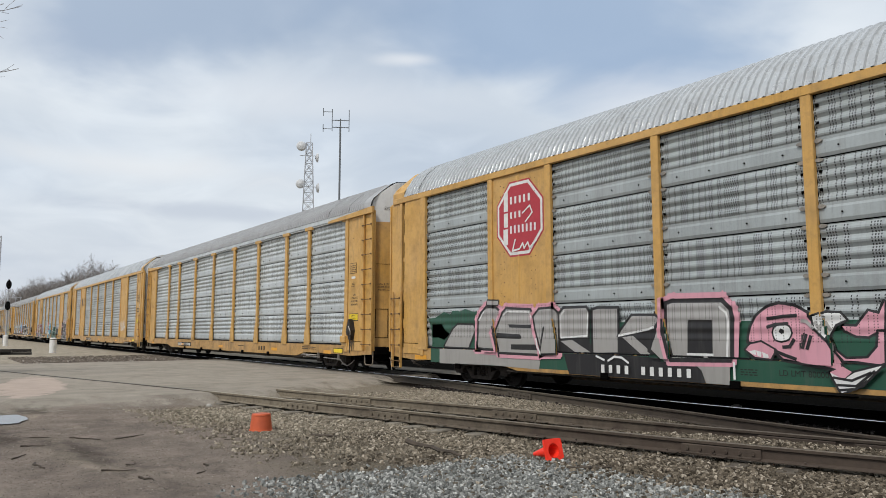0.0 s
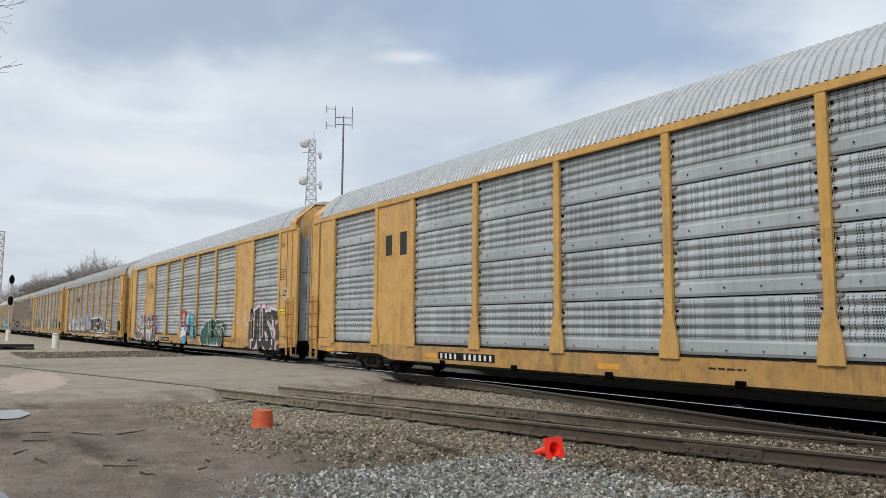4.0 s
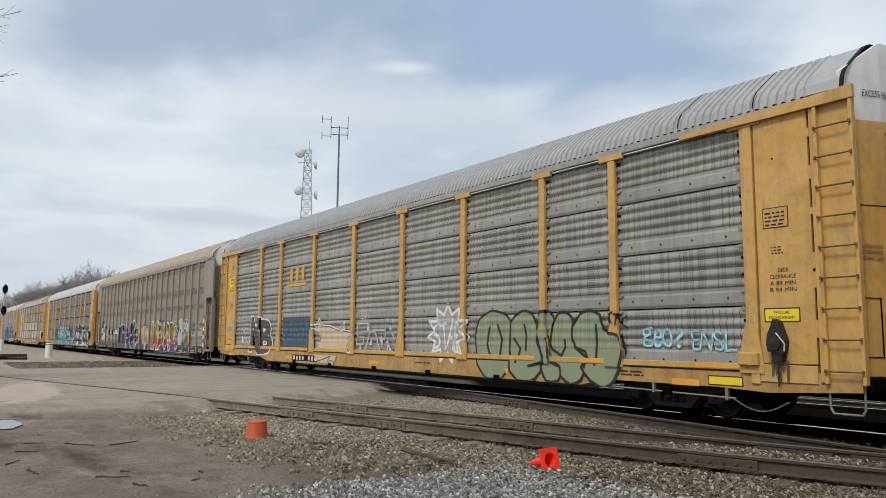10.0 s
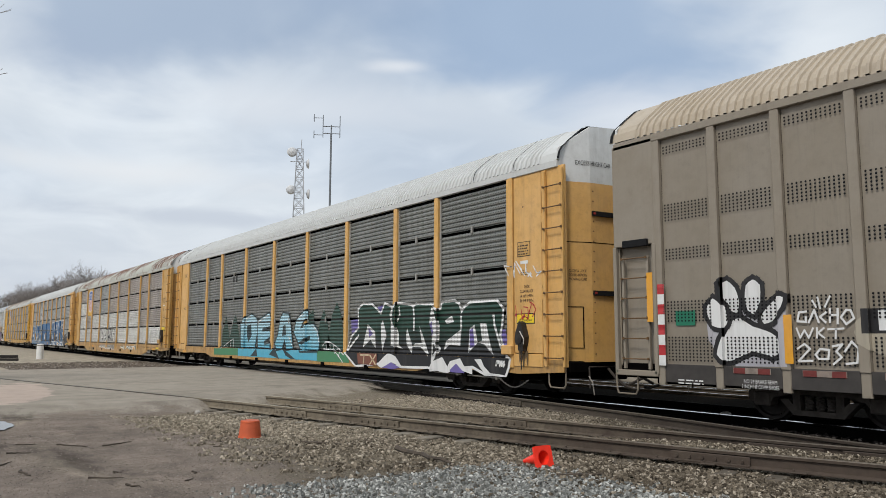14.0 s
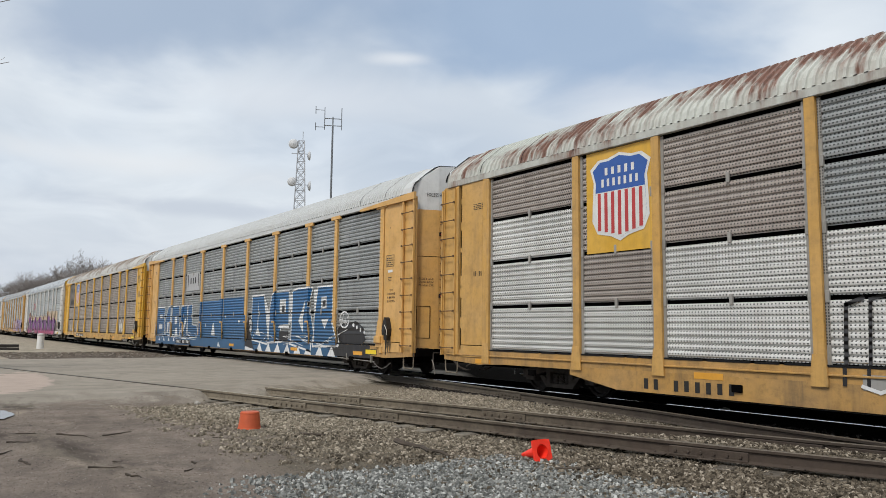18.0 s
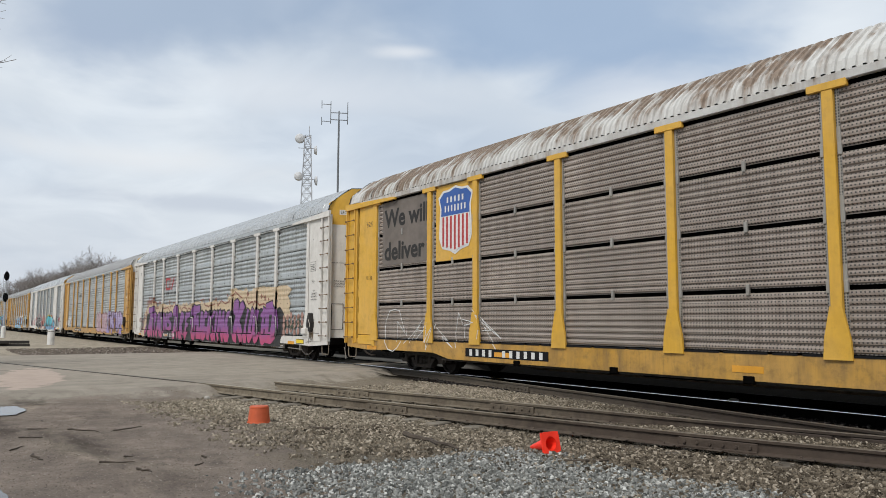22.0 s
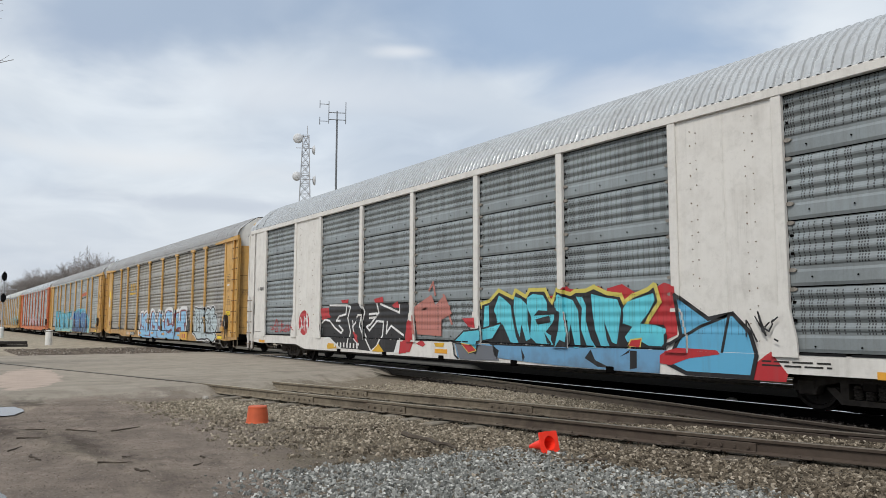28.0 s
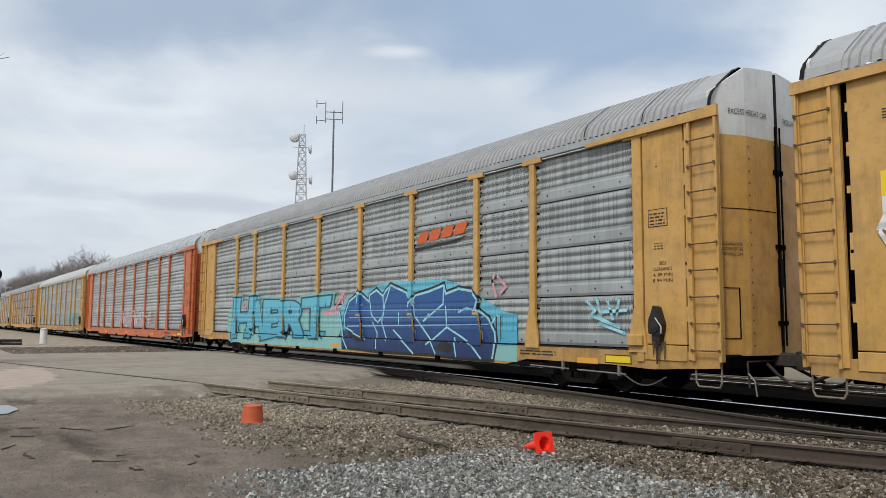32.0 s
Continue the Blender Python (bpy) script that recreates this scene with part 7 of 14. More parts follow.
sprayed(c0, so0, 0.0522, SP_WHITE, 0.04, [(-3.05, 1.68), (-2.93, 1.59), (-2.89, 1.45), (-2.93, 0.89)], [(-2.78, 0.79), (-2.78, 0.54)], [(-3.7, 0.9), (-3.2, 0.9)])
shape(c0, so0, 0.0534, SP_PINK, [(-2.53, 1.13), (-2.49, 1.32), (-2.38, 1.51), (-2.2, 1.64), (-2, 1.69), (-1.76, 1.65), (-1.56, 1.54), (-1.43, 1.39), (-1.29, 1.19), (-1.13, 0.91), (-1.06, 0.74), (-1.29, 0.79), (-1.96, 0.88), (-2.09, 0.99), (-2.32, 1.12)], SP_BLACK, 0.09, soft=2)
shape(c0, so0, 0.0552, SP_PINK, [(-2.59, 1), (-2.51, 1.08), (-2.32, 1.12), (-2.09, 1), (-2.17, 0.87), (-2.43, 0.89)], SP_BLACK, 0.06)
patches(c0, so0, 0.0570, SP_WHITE, [(-2.54, 0.97), (-2.42, 1), (-2.41, 0.92), (-2.47, 0.93)], [(-2.41, 0.99), (-2.32, 0.97), (-2.33, 0.89), (-2.39, 0.91)], [(-2.31, 0.97), (-2.21, 0.93), (-2.2, 0.88), (-2.29, 0.88)])
shape(c0, so0, 0.0582, SP_WHITE, [(-2.11, 1.27), (-2.07, 1.35), (-1.95, 1.39), (-1.85, 1.35), (-1.82, 1.26), (-1.87, 1.17), (-1.98, 1.14), (-2.08, 1.17)], SP_BLACK, 0.05, soft=2)
shape(c0, so0, 0.0600, SP_BLACK, [(-2.02, 1.28), (-1.99, 1.33), (-1.94, 1.31), (-1.93, 1.27), (-1.97, 1.24)])
sprayed(c0, so0, 0.0618, SP_BLACK, 0.05, [(-2.19, 1.48), (-2.09, 1.49), (-1.93, 1.51), (-1.73, 1.52)], [(-2.2, 1.35), (-2.07, 1.39), (-1.87, 1.4)], [(-1.59, 1.25), (-1.66, 1.04)], [(-1.54, 1.23), (-1.6, 1.05)], [(-1.47, 1.21), (-1.53, 1.04)], [(-2.09, 0.99), (-1.93, 0.93), (-1.77, 0.88)], [(-1.78, 1.16), (-1.85, 1.06), (-1.95, 1.05)])
shape(c0, so0, 0.0630, SP_GREEN, [(-1.22, 1.28), (-0.49, 1.34), (-0.51, 0.89), (-1.08, 0.88)])
shape(c0, so0, 0.0648, SP_PINK, [(-1.05, 1.36), (-0.85, 1.35), (-0.68, 1.56), (-0.54, 1.52), (-0.46, 1.69), (-0.49, 1.28), (-0.59, 1.28), (-0.7, 1.22), (-0.86, 1.23), (-1.01, 1.3)], SP_BLACK, 0.07)
shape(c0, so0, 0.0666, SP_PINK, [(-0.56, 1.28), (-0.49, 1.28), (-0.51, 0.84), (-0.88, 0.88), (-1.05, 0.88), (-1.16, 1.01), (-1.02, 0.9), (-0.72, 0.92), (-0.58, 1.08)], SP_BLACK, 0.07)
shape(c0, so0, 0.0684, SP_WHITE, [(-1.43, 1.5), (-1.27, 1.55), (-1.07, 1.54), (-0.99, 1.45), (-1.14, 1.39), (-1.26, 1.19), (-1.4, 1.33)], SP_BLACK, 0.07)
sprayed(c0, so0, 0.0702, SP_GREY, 0.05, [(-1.39, 1.41), (-1.33, 1.32), (-1.28, 1.41), (-1.22, 1.31)], [(-1.64, 1.44), (-1.52, 1.43), (-1.43, 1.34)])
shape(c0, so0, 0.0714, SP_WHITE, [(-1.23, 0.71), (-1.08, 0.43), (-0.79, 0.56), (-0.52, 0.83), (-0.89, 0.72), (-1.04, 0.62), (-1.15, 0.7)], SP_BLACK, 0.06)
shape(c0, so0, 0.0732, SP_PINK, [(-1.23, 0.71), (-1.04, 0.62), (-0.92, 0.73), (-1.05, 0.8)])
sprayed(c0, so0, 0.0750, SP_BLACK, 0.035, [(-1.18, 0.64), (-0.93, 0.61), (-0.67, 0.73)], [(-1.13, 0.54), (-0.87, 0.54), (-0.62, 0.75)], [(-1.1, 0.47), (-0.88, 0.5), (-0.73, 0.61)])
blocks(c0, "XXXX XXXXXX", -5.7, -3.55, 0.50, 0.66, WLETTER, -1.56)
lettering(c0, "LD LMT 80000", -2.04, 0.62, 0.09, LETTER, -1.512, width=0.76)
bars(c0, -2.7, 0.60, 0.3, 0.12, 3, LETTER, -1.512, 3)

# second and third car: small marks only
blocks(c1, "XXX", 4.5, 5.3, 0.54, 0.70, MATS["truck_grime"], name="marking")
part("number_plate", _flat(-6.9, -4.6, 0.52, 0.70, -1.511), BLACK, c1)
blocks(c1, "XXXX XXXXXX", -6.85, -4.65, 0.54, 0.68, WLETTER, -1.518)
drape(c2, "graffiti_scribble", strokes(7.35, 8.7, 1.2, 1.95, 21, 12, 0.05), SP_WHITE, 0.004, so2, "faded white scribble")
blocks(c2, "XX", -8.8, -7.2, 3.3, 3.95, LETTER, YS)
blocks(c2, "XX", 12.75, 13.05, 2.66, 2.92, WLETTER, -1.538)
part("number_plate", _flat(-5.8, -3.5, 0.52, 0.70, -1.511), BLACK, c2)
blocks(c2, "XXXX XXXXXX", -5.75, -3.55, 0.54, 0.68, WLETTER, -1.518)

# fourth car: bracketed emblem, mixed pieces, black block letters
YB = YS
for a, b, z0, z1 in ((-8.65, -8.58, 3.3, 3.9), (-8.65, -8.48, 3.3, 3.36), (-8.65, -8.48, 3.84, 3.9), (-7.42, -7.35, 3.3, 3.9), (-7.52, -7.35, 3.3, 3.36), (-7.52, -7.35, 3.84, 3.9)):
    part("emblem_bracket", _flat(a, b, z0, z1, YB), LETTER, c3)
blocks(c3, "XXX", -8.45, -7.55, 3.45, 3.78, LETTER, YB - 0.003, name="emblem_letters")
for k in (-8.4, -8.2, -7.75, -7.55):
    part("emblem_dot", disc(k, 3.2, 0.05, YB), LETTER, c3)
BONE = S_("bone", (0.58, 0.55, 0.46))
SP_LILAC, SP_CORAL, SP_JADE, SP_SKIN = S_("lilac", (0.27, 0.27, 0.50)), S_("coral_red", (0.33, 0.065, 0.065)), S_("jade", (0.022, 0.11, 0.07)), S_("pale_skin", (0.60, 0.47, 0.33))
patches(c3, so3, 0.0060, SP_LILAC, [(-9.82, 1.93), (-9.45, 2.09), (-9.13, 1.98), (-9.27, 1.67), (-9.66, 1.65)], [(-6.81, 1.69), (-6.42, 1.56), (-6.39, 1.04), (-6.66, 0.99), (-6.83, 1.2)], [(-6.49, 0.82), (-6.14, 0.72), (-6.26, 0.41), (-6.5, 0.41)], [(-8.59, 0.7), (-8.44, 0.62), (-8.45, 0.43), (-8.6, 0.45)])
patches(c3, so3, 0.0072, SP_LILAC, [(-8.58, 2.15), (-8.44, 2.14), (-8.44, 2.05), (-8.59, 2.05)], [(-7.85, 2.03), (-7.75, 2.09), (-7.57, 2.01), (-7.57, 1.9), (-7.78, 1.89)], [(-8.78, 1.98), (-8.66, 2.03), (-8.49, 2), (-8.54, 1.87), (-8.72, 1.88)], [(-6.1, 1.17), (-5.94, 1.23), (-5.84, 1.1), (-5.97, 0.95), (-6.09, 1.01)], [(-6.16, 1.54), (-6.03, 1.55), (-6.03, 1.44), (-6.15, 1.43)], [(-6.08, 0.7), (-5.94, 0.75), (-5.94, 0.63), (-6.07, 0.62)])
patches(c3, so3, 0.0084, SP_LILAC, [(-12.08, 1.1), (-11.85, 1.12), (-11.85, 0.98), (-12.07, 0.97)], [(-11.73, 0.73), (-11.57, 0.68), (-11.53, 0.41), (-11.73, 0.44)])
shape(c3, so3, 0.0096, BONE, [(-11.69, 1.12), (-11.48, 1.31), (-11.05, 1.38), (-10.71, 1.32), (-10.6, 1.08), (-10.5, 0.62), (-10.58, 0.49), (-11.1, 0.42), (-11.53, 0.56), (-11.69, 0.84)], SP_BLACK, 0.05, soft=2)
shape(c3, so3, 0.0114, SP_CORAL, [(-11.55, 1.04), (-11.4, 1.24), (-11.05, 1.33), (-10.75, 1.27), (-10.64, 1.03), (-10.63, 0.86), (-11.61, 0.84)], soft=2)
shape(c3, so3, 0.0132, SP_JADE, [(-11.55, 0.81), (-10.51, 0.85), (-10.52, 0.56), (-11.02, 0.47), (-11.37, 0.57)], soft=2)
shape(c3, so3, 0.0150, BONE, [(-11.13, 1.15), (-10.82, 1.21), (-10.74, 1.02), (-10.9, 0.87), (-11.23, 0.88)])
shape(c3, so3, 0.0168, SP_LILAC, [(-11.13, 1.02), (-10.95, 1.05), (-10.98, 0.91), (-11.11, 0.91)])
shape(c3, so3, 0.0186, BONE, [(-11.03, 1.42), (-10.97, 1.72), (-10.7, 1.95), (-10.41, 1.99), (-9.99, 1.94), (-9.66, 1.76), (-9.47, 1.45), (-9.53, 1.15), (-9.44, 0.91), (-9.59, 0.5), (-10.44, 0.43), (-10.52, 0.72), (-10.54, 1.19), (-10.64, 1.37), (-10.86, 1.37)], SP_BLACK, 0.05, soft=2)
shape(c3, so3, 0.0204, SP_CORAL, [(-10.87, 1.44), (-10.82, 1.72), (-10.63, 1.9), (-10.37, 1.94), (-10.56, 1.77), (-10.67, 1.56), (-10.7, 1.37)], soft=2)
shape(c3, so3, 0.0222, SP_JADE, [(-10.34, 1.93), (-9.95, 1.89), (-9.71, 1.75), (-9.56, 1.49), (-9.67, 1.24), (-9.84, 1.27), (-9.89, 1.6), (-10.03, 1.76), (-10.31, 1.75)], soft=2)
shape(c3, so3, 0.0240, SP_LILAC, [(-10.48, 1.31), (-10.41, 1.61), (-10.17, 1.69), (-10, 1.58), (-9.98, 1.29), (-10.28, 1.28)], soft=2)
shape(c3, so3, 0.0258, SP_JADE, [(-10.49, 1.13), (-10.21, 1.24), (-9.67, 1.11), (-9.57, 0.97), (-10.44, 0.95)])
shape(c3, so3, 0.0276, SP_CORAL, [(-10.46, 0.86), (-9.48, 0.88), (-9.5, 0.66), (-9.68, 0.51), (-10.33, 0.51)], soft=2)
shape(c3, so3, 0.0294, BONE, [(-10.19, 1.08), (-9.84, 1.09), (-9.81, 0.9), (-10.05, 0.79), (-10.18, 0.89)])
shape(c3, so3, 0.0312, BONE, [(-9.72, 1.8), (-9.46, 1.97), (-9.02, 1.99), (-8.72, 1.92), (-8.52, 1.73), (-8.5, 1.45), (-8.59, 1.17), (-8.46, 0.85), (-8.7, 0.6), (-9.06, 0.49), (-9.49, 0.61), (-9.4, 0.91), (-9.47, 1.2), (-9.61, 1.5)], SP_BLACK, 0.05, soft=2)
shape(c3, so3, 0.0330, SP_CORAL, [(-9.62, 1.74), (-9.39, 1.92), (-8.96, 1.95), (-8.66, 1.85), (-8.54, 1.63), (-8.57, 1.35), (-8.68, 1.14), (-8.86, 1.06), (-9.29, 1.07), (-9.51, 1.2), (-9.54, 1.5)], soft=2)
shape(c3, so3, 0.0348, BONE, [(-9.25, 1.42), (-9.03, 1.54), (-8.85, 1.49), (-8.86, 1.26), (-9.01, 1.16), (-9.25, 1.21)], soft=2)
shape(c3, so3, 0.0366, SP_LILAC, [(-9.22, 1.38), (-9.06, 1.4), (-9.1, 1.18), (-9.22, 1.21)])
shape(c3, so3, 0.0384, SP_LILAC, [(-9.2, 0.89), (-8.74, 0.94), (-8.68, 0.82), (-9.02, 0.7), (-9.17, 0.73)])
shape(c3, so3, 0.0402, SP_JADE, [(-9.42, 0.66), (-9.17, 0.7), (-8.69, 0.79), (-8.53, 0.98), (-8.63, 0.52), (-8.94, 0.45), (-9.3, 0.57)])
shape(c3, so3, 0.0420, BONE, [(-8.65, 1.78), (-8.43, 1.91), (-8.1, 1.97), (-7.78, 1.9), (-7.57, 1.71), (-7.58, 1.4), (-7.71, 1.22), (-8.13, 1.03), (-8.46, 1.05), (-8.5, 1.4)], SP_BLACK, 0.05, soft=2)
shape(c3, so3, 0.0438, SP_JADE, [(-8.47, 1.72), (-8.32, 1.86), (-8.04, 1.92), (-7.76, 1.82), (-7.61, 1.62), (-7.64, 1.36), (-7.86, 1.16), (-8.18, 1.07), (-8.41, 1.1), (-8.45, 1.22), (-8.33, 1.38)], soft=2)
shape(c3, so3, 0.0456, BONE, [(-8.22, 1.49), (-8, 1.63), (-7.9, 1.47), (-7.98, 1.28), (-8.18, 1.15), (-8.23, 1.26)], soft=2)
shape(c3, so3, 0.0474, SP_LILAC, [(-8.21, 1.38), (-8.11, 1.42), (-8.11, 1.27), (-8.22, 1.17)])
shape(c3, so3, 0.0492, BONE, [(-8.51, 1.07), (-7.6, 1.15), (-7.45, 0.97), (-7.47, 0.44), (-8.15, 0.43), (-8.41, 0.61)], SP_BLACK, 0.05)
shape(c3, so3, 0.0510, SP_CORAL, [(-8.39, 1.01), (-8.03, 0.82), (-7.67, 0.53), (-7.43, 0.58), (-7.44, 0.43), (-8.04, 0.48), (-8.31, 0.71)])
shape(c3, so3, 0.0528, SP_LILAC, [(-8.13, 0.82), (-7.89, 0.89), (-7.67, 0.7), (-7.66, 0.55), (-7.85, 0.58), (-8.03, 0.74)])
shape(c3, so3, 0.0546, BONE, [(-7.66, 1.79), (-7.47, 1.94), (-7.06, 1.98), (-6.8, 1.87), (-6.71, 1.69), (-6.71, 1.48), (-6.78, 1.28), (-6.56, 1.24), (-6.46, 1.04), (-6.49, 0.68), (-6.57, 0.43), (-7.24, 0.4), (-7.37, 0.63), (-7.66, 1.01), (-7.6, 1.18), (-7.44, 1.36)], SP_BLACK, 0.05, soft=2)
shape(c3, so3, 0.0564, SP_CORAL, [(-7.58, 1.7), (-7.42, 1.9), (-7.06, 1.93), (-6.83, 1.82), (-6.76, 1.61), (-6.78, 1.36), (-6.93, 1.19), (-7.3, 1.14), (-7.44, 1.36), (-7.51, 1.57)], soft=2)
shape(c3, so3, 0.0582, SP_CORAL, [(-7.6, 1.13), (-7.35, 1.33), (-7.26, 1.14), (-7.11, 1.11), (-7.36, 1.07), (-7.22, 0.81), (-7.42, 0.75), (-7.61, 0.97)])
shape(c3, so3, 0.0600, SP_CORAL, [(-6.88, 1.19), (-6.65, 1.26), (-6.5, 1.04), (-6.51, 0.87), (-6.89, 0.86)])
shape(c3, so3, 0.0618, BONE, [(-7.26, 1.46), (-7.14, 1.61), (-6.99, 1.59), (-6.96, 1.44), (-7.08, 1.29), (-7.25, 1.38)])
shape(c3, so3, 0.0636, BONE, [(-7.16, 1.06), (-6.79, 1.03), (-6.79, 0.88), (-6.92, 0.73), (-7.28, 0.76), (-7.36, 0.93)])
shape(c3, so3, 0.0654, SP_LILAC, [(-7.27, 0.89), (-7.05, 0.9), (-7.08, 0.74), (-7.28, 0.76)])
shape(c3, so3, 0.0672, SP_JADE, [(-7.31, 0.69), (-6.96, 0.79), (-6.49, 0.86), (-6.54, 0.61), (-6.91, 0.42), (-7.19, 0.47)], soft=2)
sprayed(c3, so3, 0.0690, SP_WHITE, 0.035, [(-11.01, 1.45), (-10.91, 1.72), (-10.63, 1.93), (-10.3, 1.94)], [(-10.37, 1.87), (-10.49, 1.66), (-10.5, 1.4)], [(-9.48, 1.15), (-9.16, 1.05), (-8.68, 1.1)], [(-7.35, 1.34), (-7.26, 1.17), (-6.97, 1.19), (-6.72, 1.24)], [(-7.53, 0.88), (-7.42, 0.66), (-7.35, 0.51)], [(-10.29, 0.52), (-9.68, 0.48), (-9.49, 0.69)], [(-11.37, 0.69), (-11.1, 0.53), (-10.86, 0.6)])
sprayed(c3, so3, 0.0702, SP_BLACK, 0.04, [(-8.85, 1.35), (-8.72, 0.82)], [(-7.11, 1.35), (-7.26, 0.76)])
sprayed(c3, so3, 0.0714, SP_BLACK, 0.05, [(-11.66, 0.9), (-9.2, 0.85)])
sprayed(c3, so3, 0.0726, SP_WHITE, 0.05, [(-3.12, 1.45), (-2.85, 1.57), (-2.57, 1.58)], [(-2.67, 1.65), (-2.55, 1.58), (-2.65, 1.49)])
shape(c3, so3, 0.0738, SP_RED, [(-1.01, 1.81), (-0.9, 2.03), (-0.61, 2.11), (-0.27, 2.04), (-0.15, 1.81), (-0.18, 1.55), (-0.29, 1.31), (-0.99, 1.3), (-1.04, 1.55)], SP_MAROON, 0.07, soft=2)
shape(c3, so3, 0.0756, SP_SKIN, [(-0.8, 1.71), (-0.72, 1.89), (-0.51, 1.93), (-0.41, 1.81), (-0.43, 1.6), (-0.57, 1.36), (-0.7, 1.41), (-0.78, 1.55)], SP_BLACK, 0.03, soft=2)
shape(c3, so3, 0.0774, SP_RED, [(-0.72, 1.52), (-0.61, 1.57), (-0.49, 1.52), (-0.6, 1.43)])
sprayed(c3, so3, 0.0792, SP_BLACK, 0.025, [(-0.74, 1.68), (-0.69, 1.75), (-0.63, 1.69), (-0.74, 1.67)], [(-0.57, 1.69), (-0.52, 1.76), (-0.46, 1.7), (-0.57, 1.68)])
shape(c3, so3, 0.0804, SP_CYAN, [(-1.31, 1.58), (-1.2, 1.75), (-1.09, 1.69), (-1.1, 1.42), (-0.98, 1.2), (-1.1, 1.13), (-1.25, 1.35)], SP_NAVY, 0.06, soft=2)
shape(c3, so3, 0.0822, SP_WHITE, [(-1.03, 1.18), (-0.43, 1.26), (-0.08, 1.02), (-0.09, 0.76), (-0.93, 0.73), (-1.11, 0.95)], SP_GREY, 0.04)
shape(c3, so3, 0.0840, SP_SKIN, [(-1.18, 0.99), (-0.88, 1.29), (-0.77, 1.26), (-1.03, 1)], SP_BLACK, 0.04)
shape(c3, so3, 0.0858, SP_CYAN, [(-0.15, 1.54), (-0.08, 1.75), (0.12, 1.85), (0.38, 1.92), (0.5, 1.84), (0.46, 1.59), (0.36, 1.39), (0.11, 1.39), (-0.09, 1.44)], SP_NAVY, 0.08, soft=2)
patches(c3, so3, 0.0876, SP_WHITE, [(0.02, 1.76), (0.07, 1.91), (0.15, 1.9), (0.16, 1.72), (0.08, 1.66)], [(0.18, 1.76), (0.24, 1.94), (0.31, 1.92), (0.32, 1.73), (0.25, 1.64)], [(-0.08, 1.48), (0.24, 1.42), (0.21, 1.38), (-0.07, 1.43)])
shape(c3, so3, 0.0888, SP_RED, [(0.07, 1.38), (0.26, 1.34), (0.35, 1.19), (0.57, 1.1), (0.59, 1), (0.44, 0.96), (0.26, 1.08)], SP_BLACK, 0.04)
shape(c3, so3, 0.0906, SP_CYAN, [(0.55, 1.83), (0.8, 1.87), (0.91, 1.82), (1.1, 1.86), (1.08, 1.33), (0.93, 1.31), (0.88, 1.58), (0.82, 1.31), (0.6, 1.33), (0.64, 1.59)], SP_NAVY, 0.08)
shape(c3, so3, 0.0924, SP_CYAN, [(1.11, 1.84), (1.23, 1.86), (1.31, 1.77), (1.29, 1.39), (1.18, 1.3), (1.07, 1.34)], SP_NAVY, 0.08, soft=2)
shape(c3, so3, 0.0942, SP_CYAN, [(-0.43, 1.26), (-0.02, 1.31), (0.23, 1.19), (0.19, 1.03), (-0.1, 1.07)], SP_NAVY, 0.07, soft=2)
shape(c3, so3, 0.0960, SP_CYAN, [(0.72, 1.29), (0.95, 1.31), (1.18, 1.2), (1.4, 1.3), (1.57, 1.2), (1.5, 0.93), (1.52, 0.79), (1.41, 0.67), (1.24, 0.73), (1.2, 0.92), (0.88, 0.91), (0.99, 0.77), (0.91, 0.71), (0.79, 0.81), (0.71, 1.05)], SP_NAVY, 0.08, soft=2)
shape(c3, so3, 0.0978, SP_CYAN, [(-0.58, 0.69), (-0.37, 0.76), (-0.04, 0.8), (0.23, 0.69), (0.08, 0.47), (-0.38, 0.42), (-0.58, 0.55)], SP_NAVY, 0.06, soft=2)
sprayed(c3, so3, 0.0996, SP_NAVY, 0.05, [(0.86, 1.15), (1.06, 1.15), (1.12, 1.01)], [(1.32, 1.2), (1.34, 1.02)], [(-0.11, 0.67), (0.09, 0.63)], [(0.67, 1.69), (0.68, 1.39)], [(1.2, 1.73), (1.19, 1.44)])
sprayed(c3, so3, 0.1008, SP_WHITE, 0.035, [(0.52, 0.65), (0.55, 0.48), (0.64, 0.61)], [(0.7, 0.64), (0.78, 0.52), (0.88, 0.65)], [(0.93, 0.67), (0.98, 0.46), (1.08, 0.66)], [(1.24, 0.66), (1.38, 0.65), (1.27, 0.55)], [(1.43, 0.67), (1.48, 0.56)], [(1.62, 0.71), (1.74, 0.64), (1.61, 0.56)])
shape(c3, so3, 0.1020, SP_GREEN, [(2.54, 0.88), (2.59, 1.09), (2.75, 1.2), (3.06, 1.26), (3.1, 1.59), (3.26, 1.41), (3.41, 1.59), (3.48, 1.5), (3.74, 1.55), (3.93, 1.53), (3.87, 0.43), (3.57, 0.44), (3.33, 0.5), (3.08, 0.44), (2.83, 0.45), (2.66, 0.59)], SP_WHITE, 0.11)
shape(c3, so3, 0.1038, SP_GREEN, [(3.73, 1.57), (3.86, 1.59), (4.11, 1.58), (4.36, 1.61), (4.67, 1.57), (5.31, 1.59), (5.32, 1.4), (5.42, 1.22), (5.62, 1.08), (5.71, 0.93), (5.76, 0.82), (5.76, 0.59), (5.66, 0.43), (5.42, 0.41), (5.22, 0.49), (5.04, 0.43), (4.78, 0.46), (4.48, 0.43), (4.32, 0.46), (3.96, 0.43), (3.7, 0.43)], SP_WHITE, 0.07)
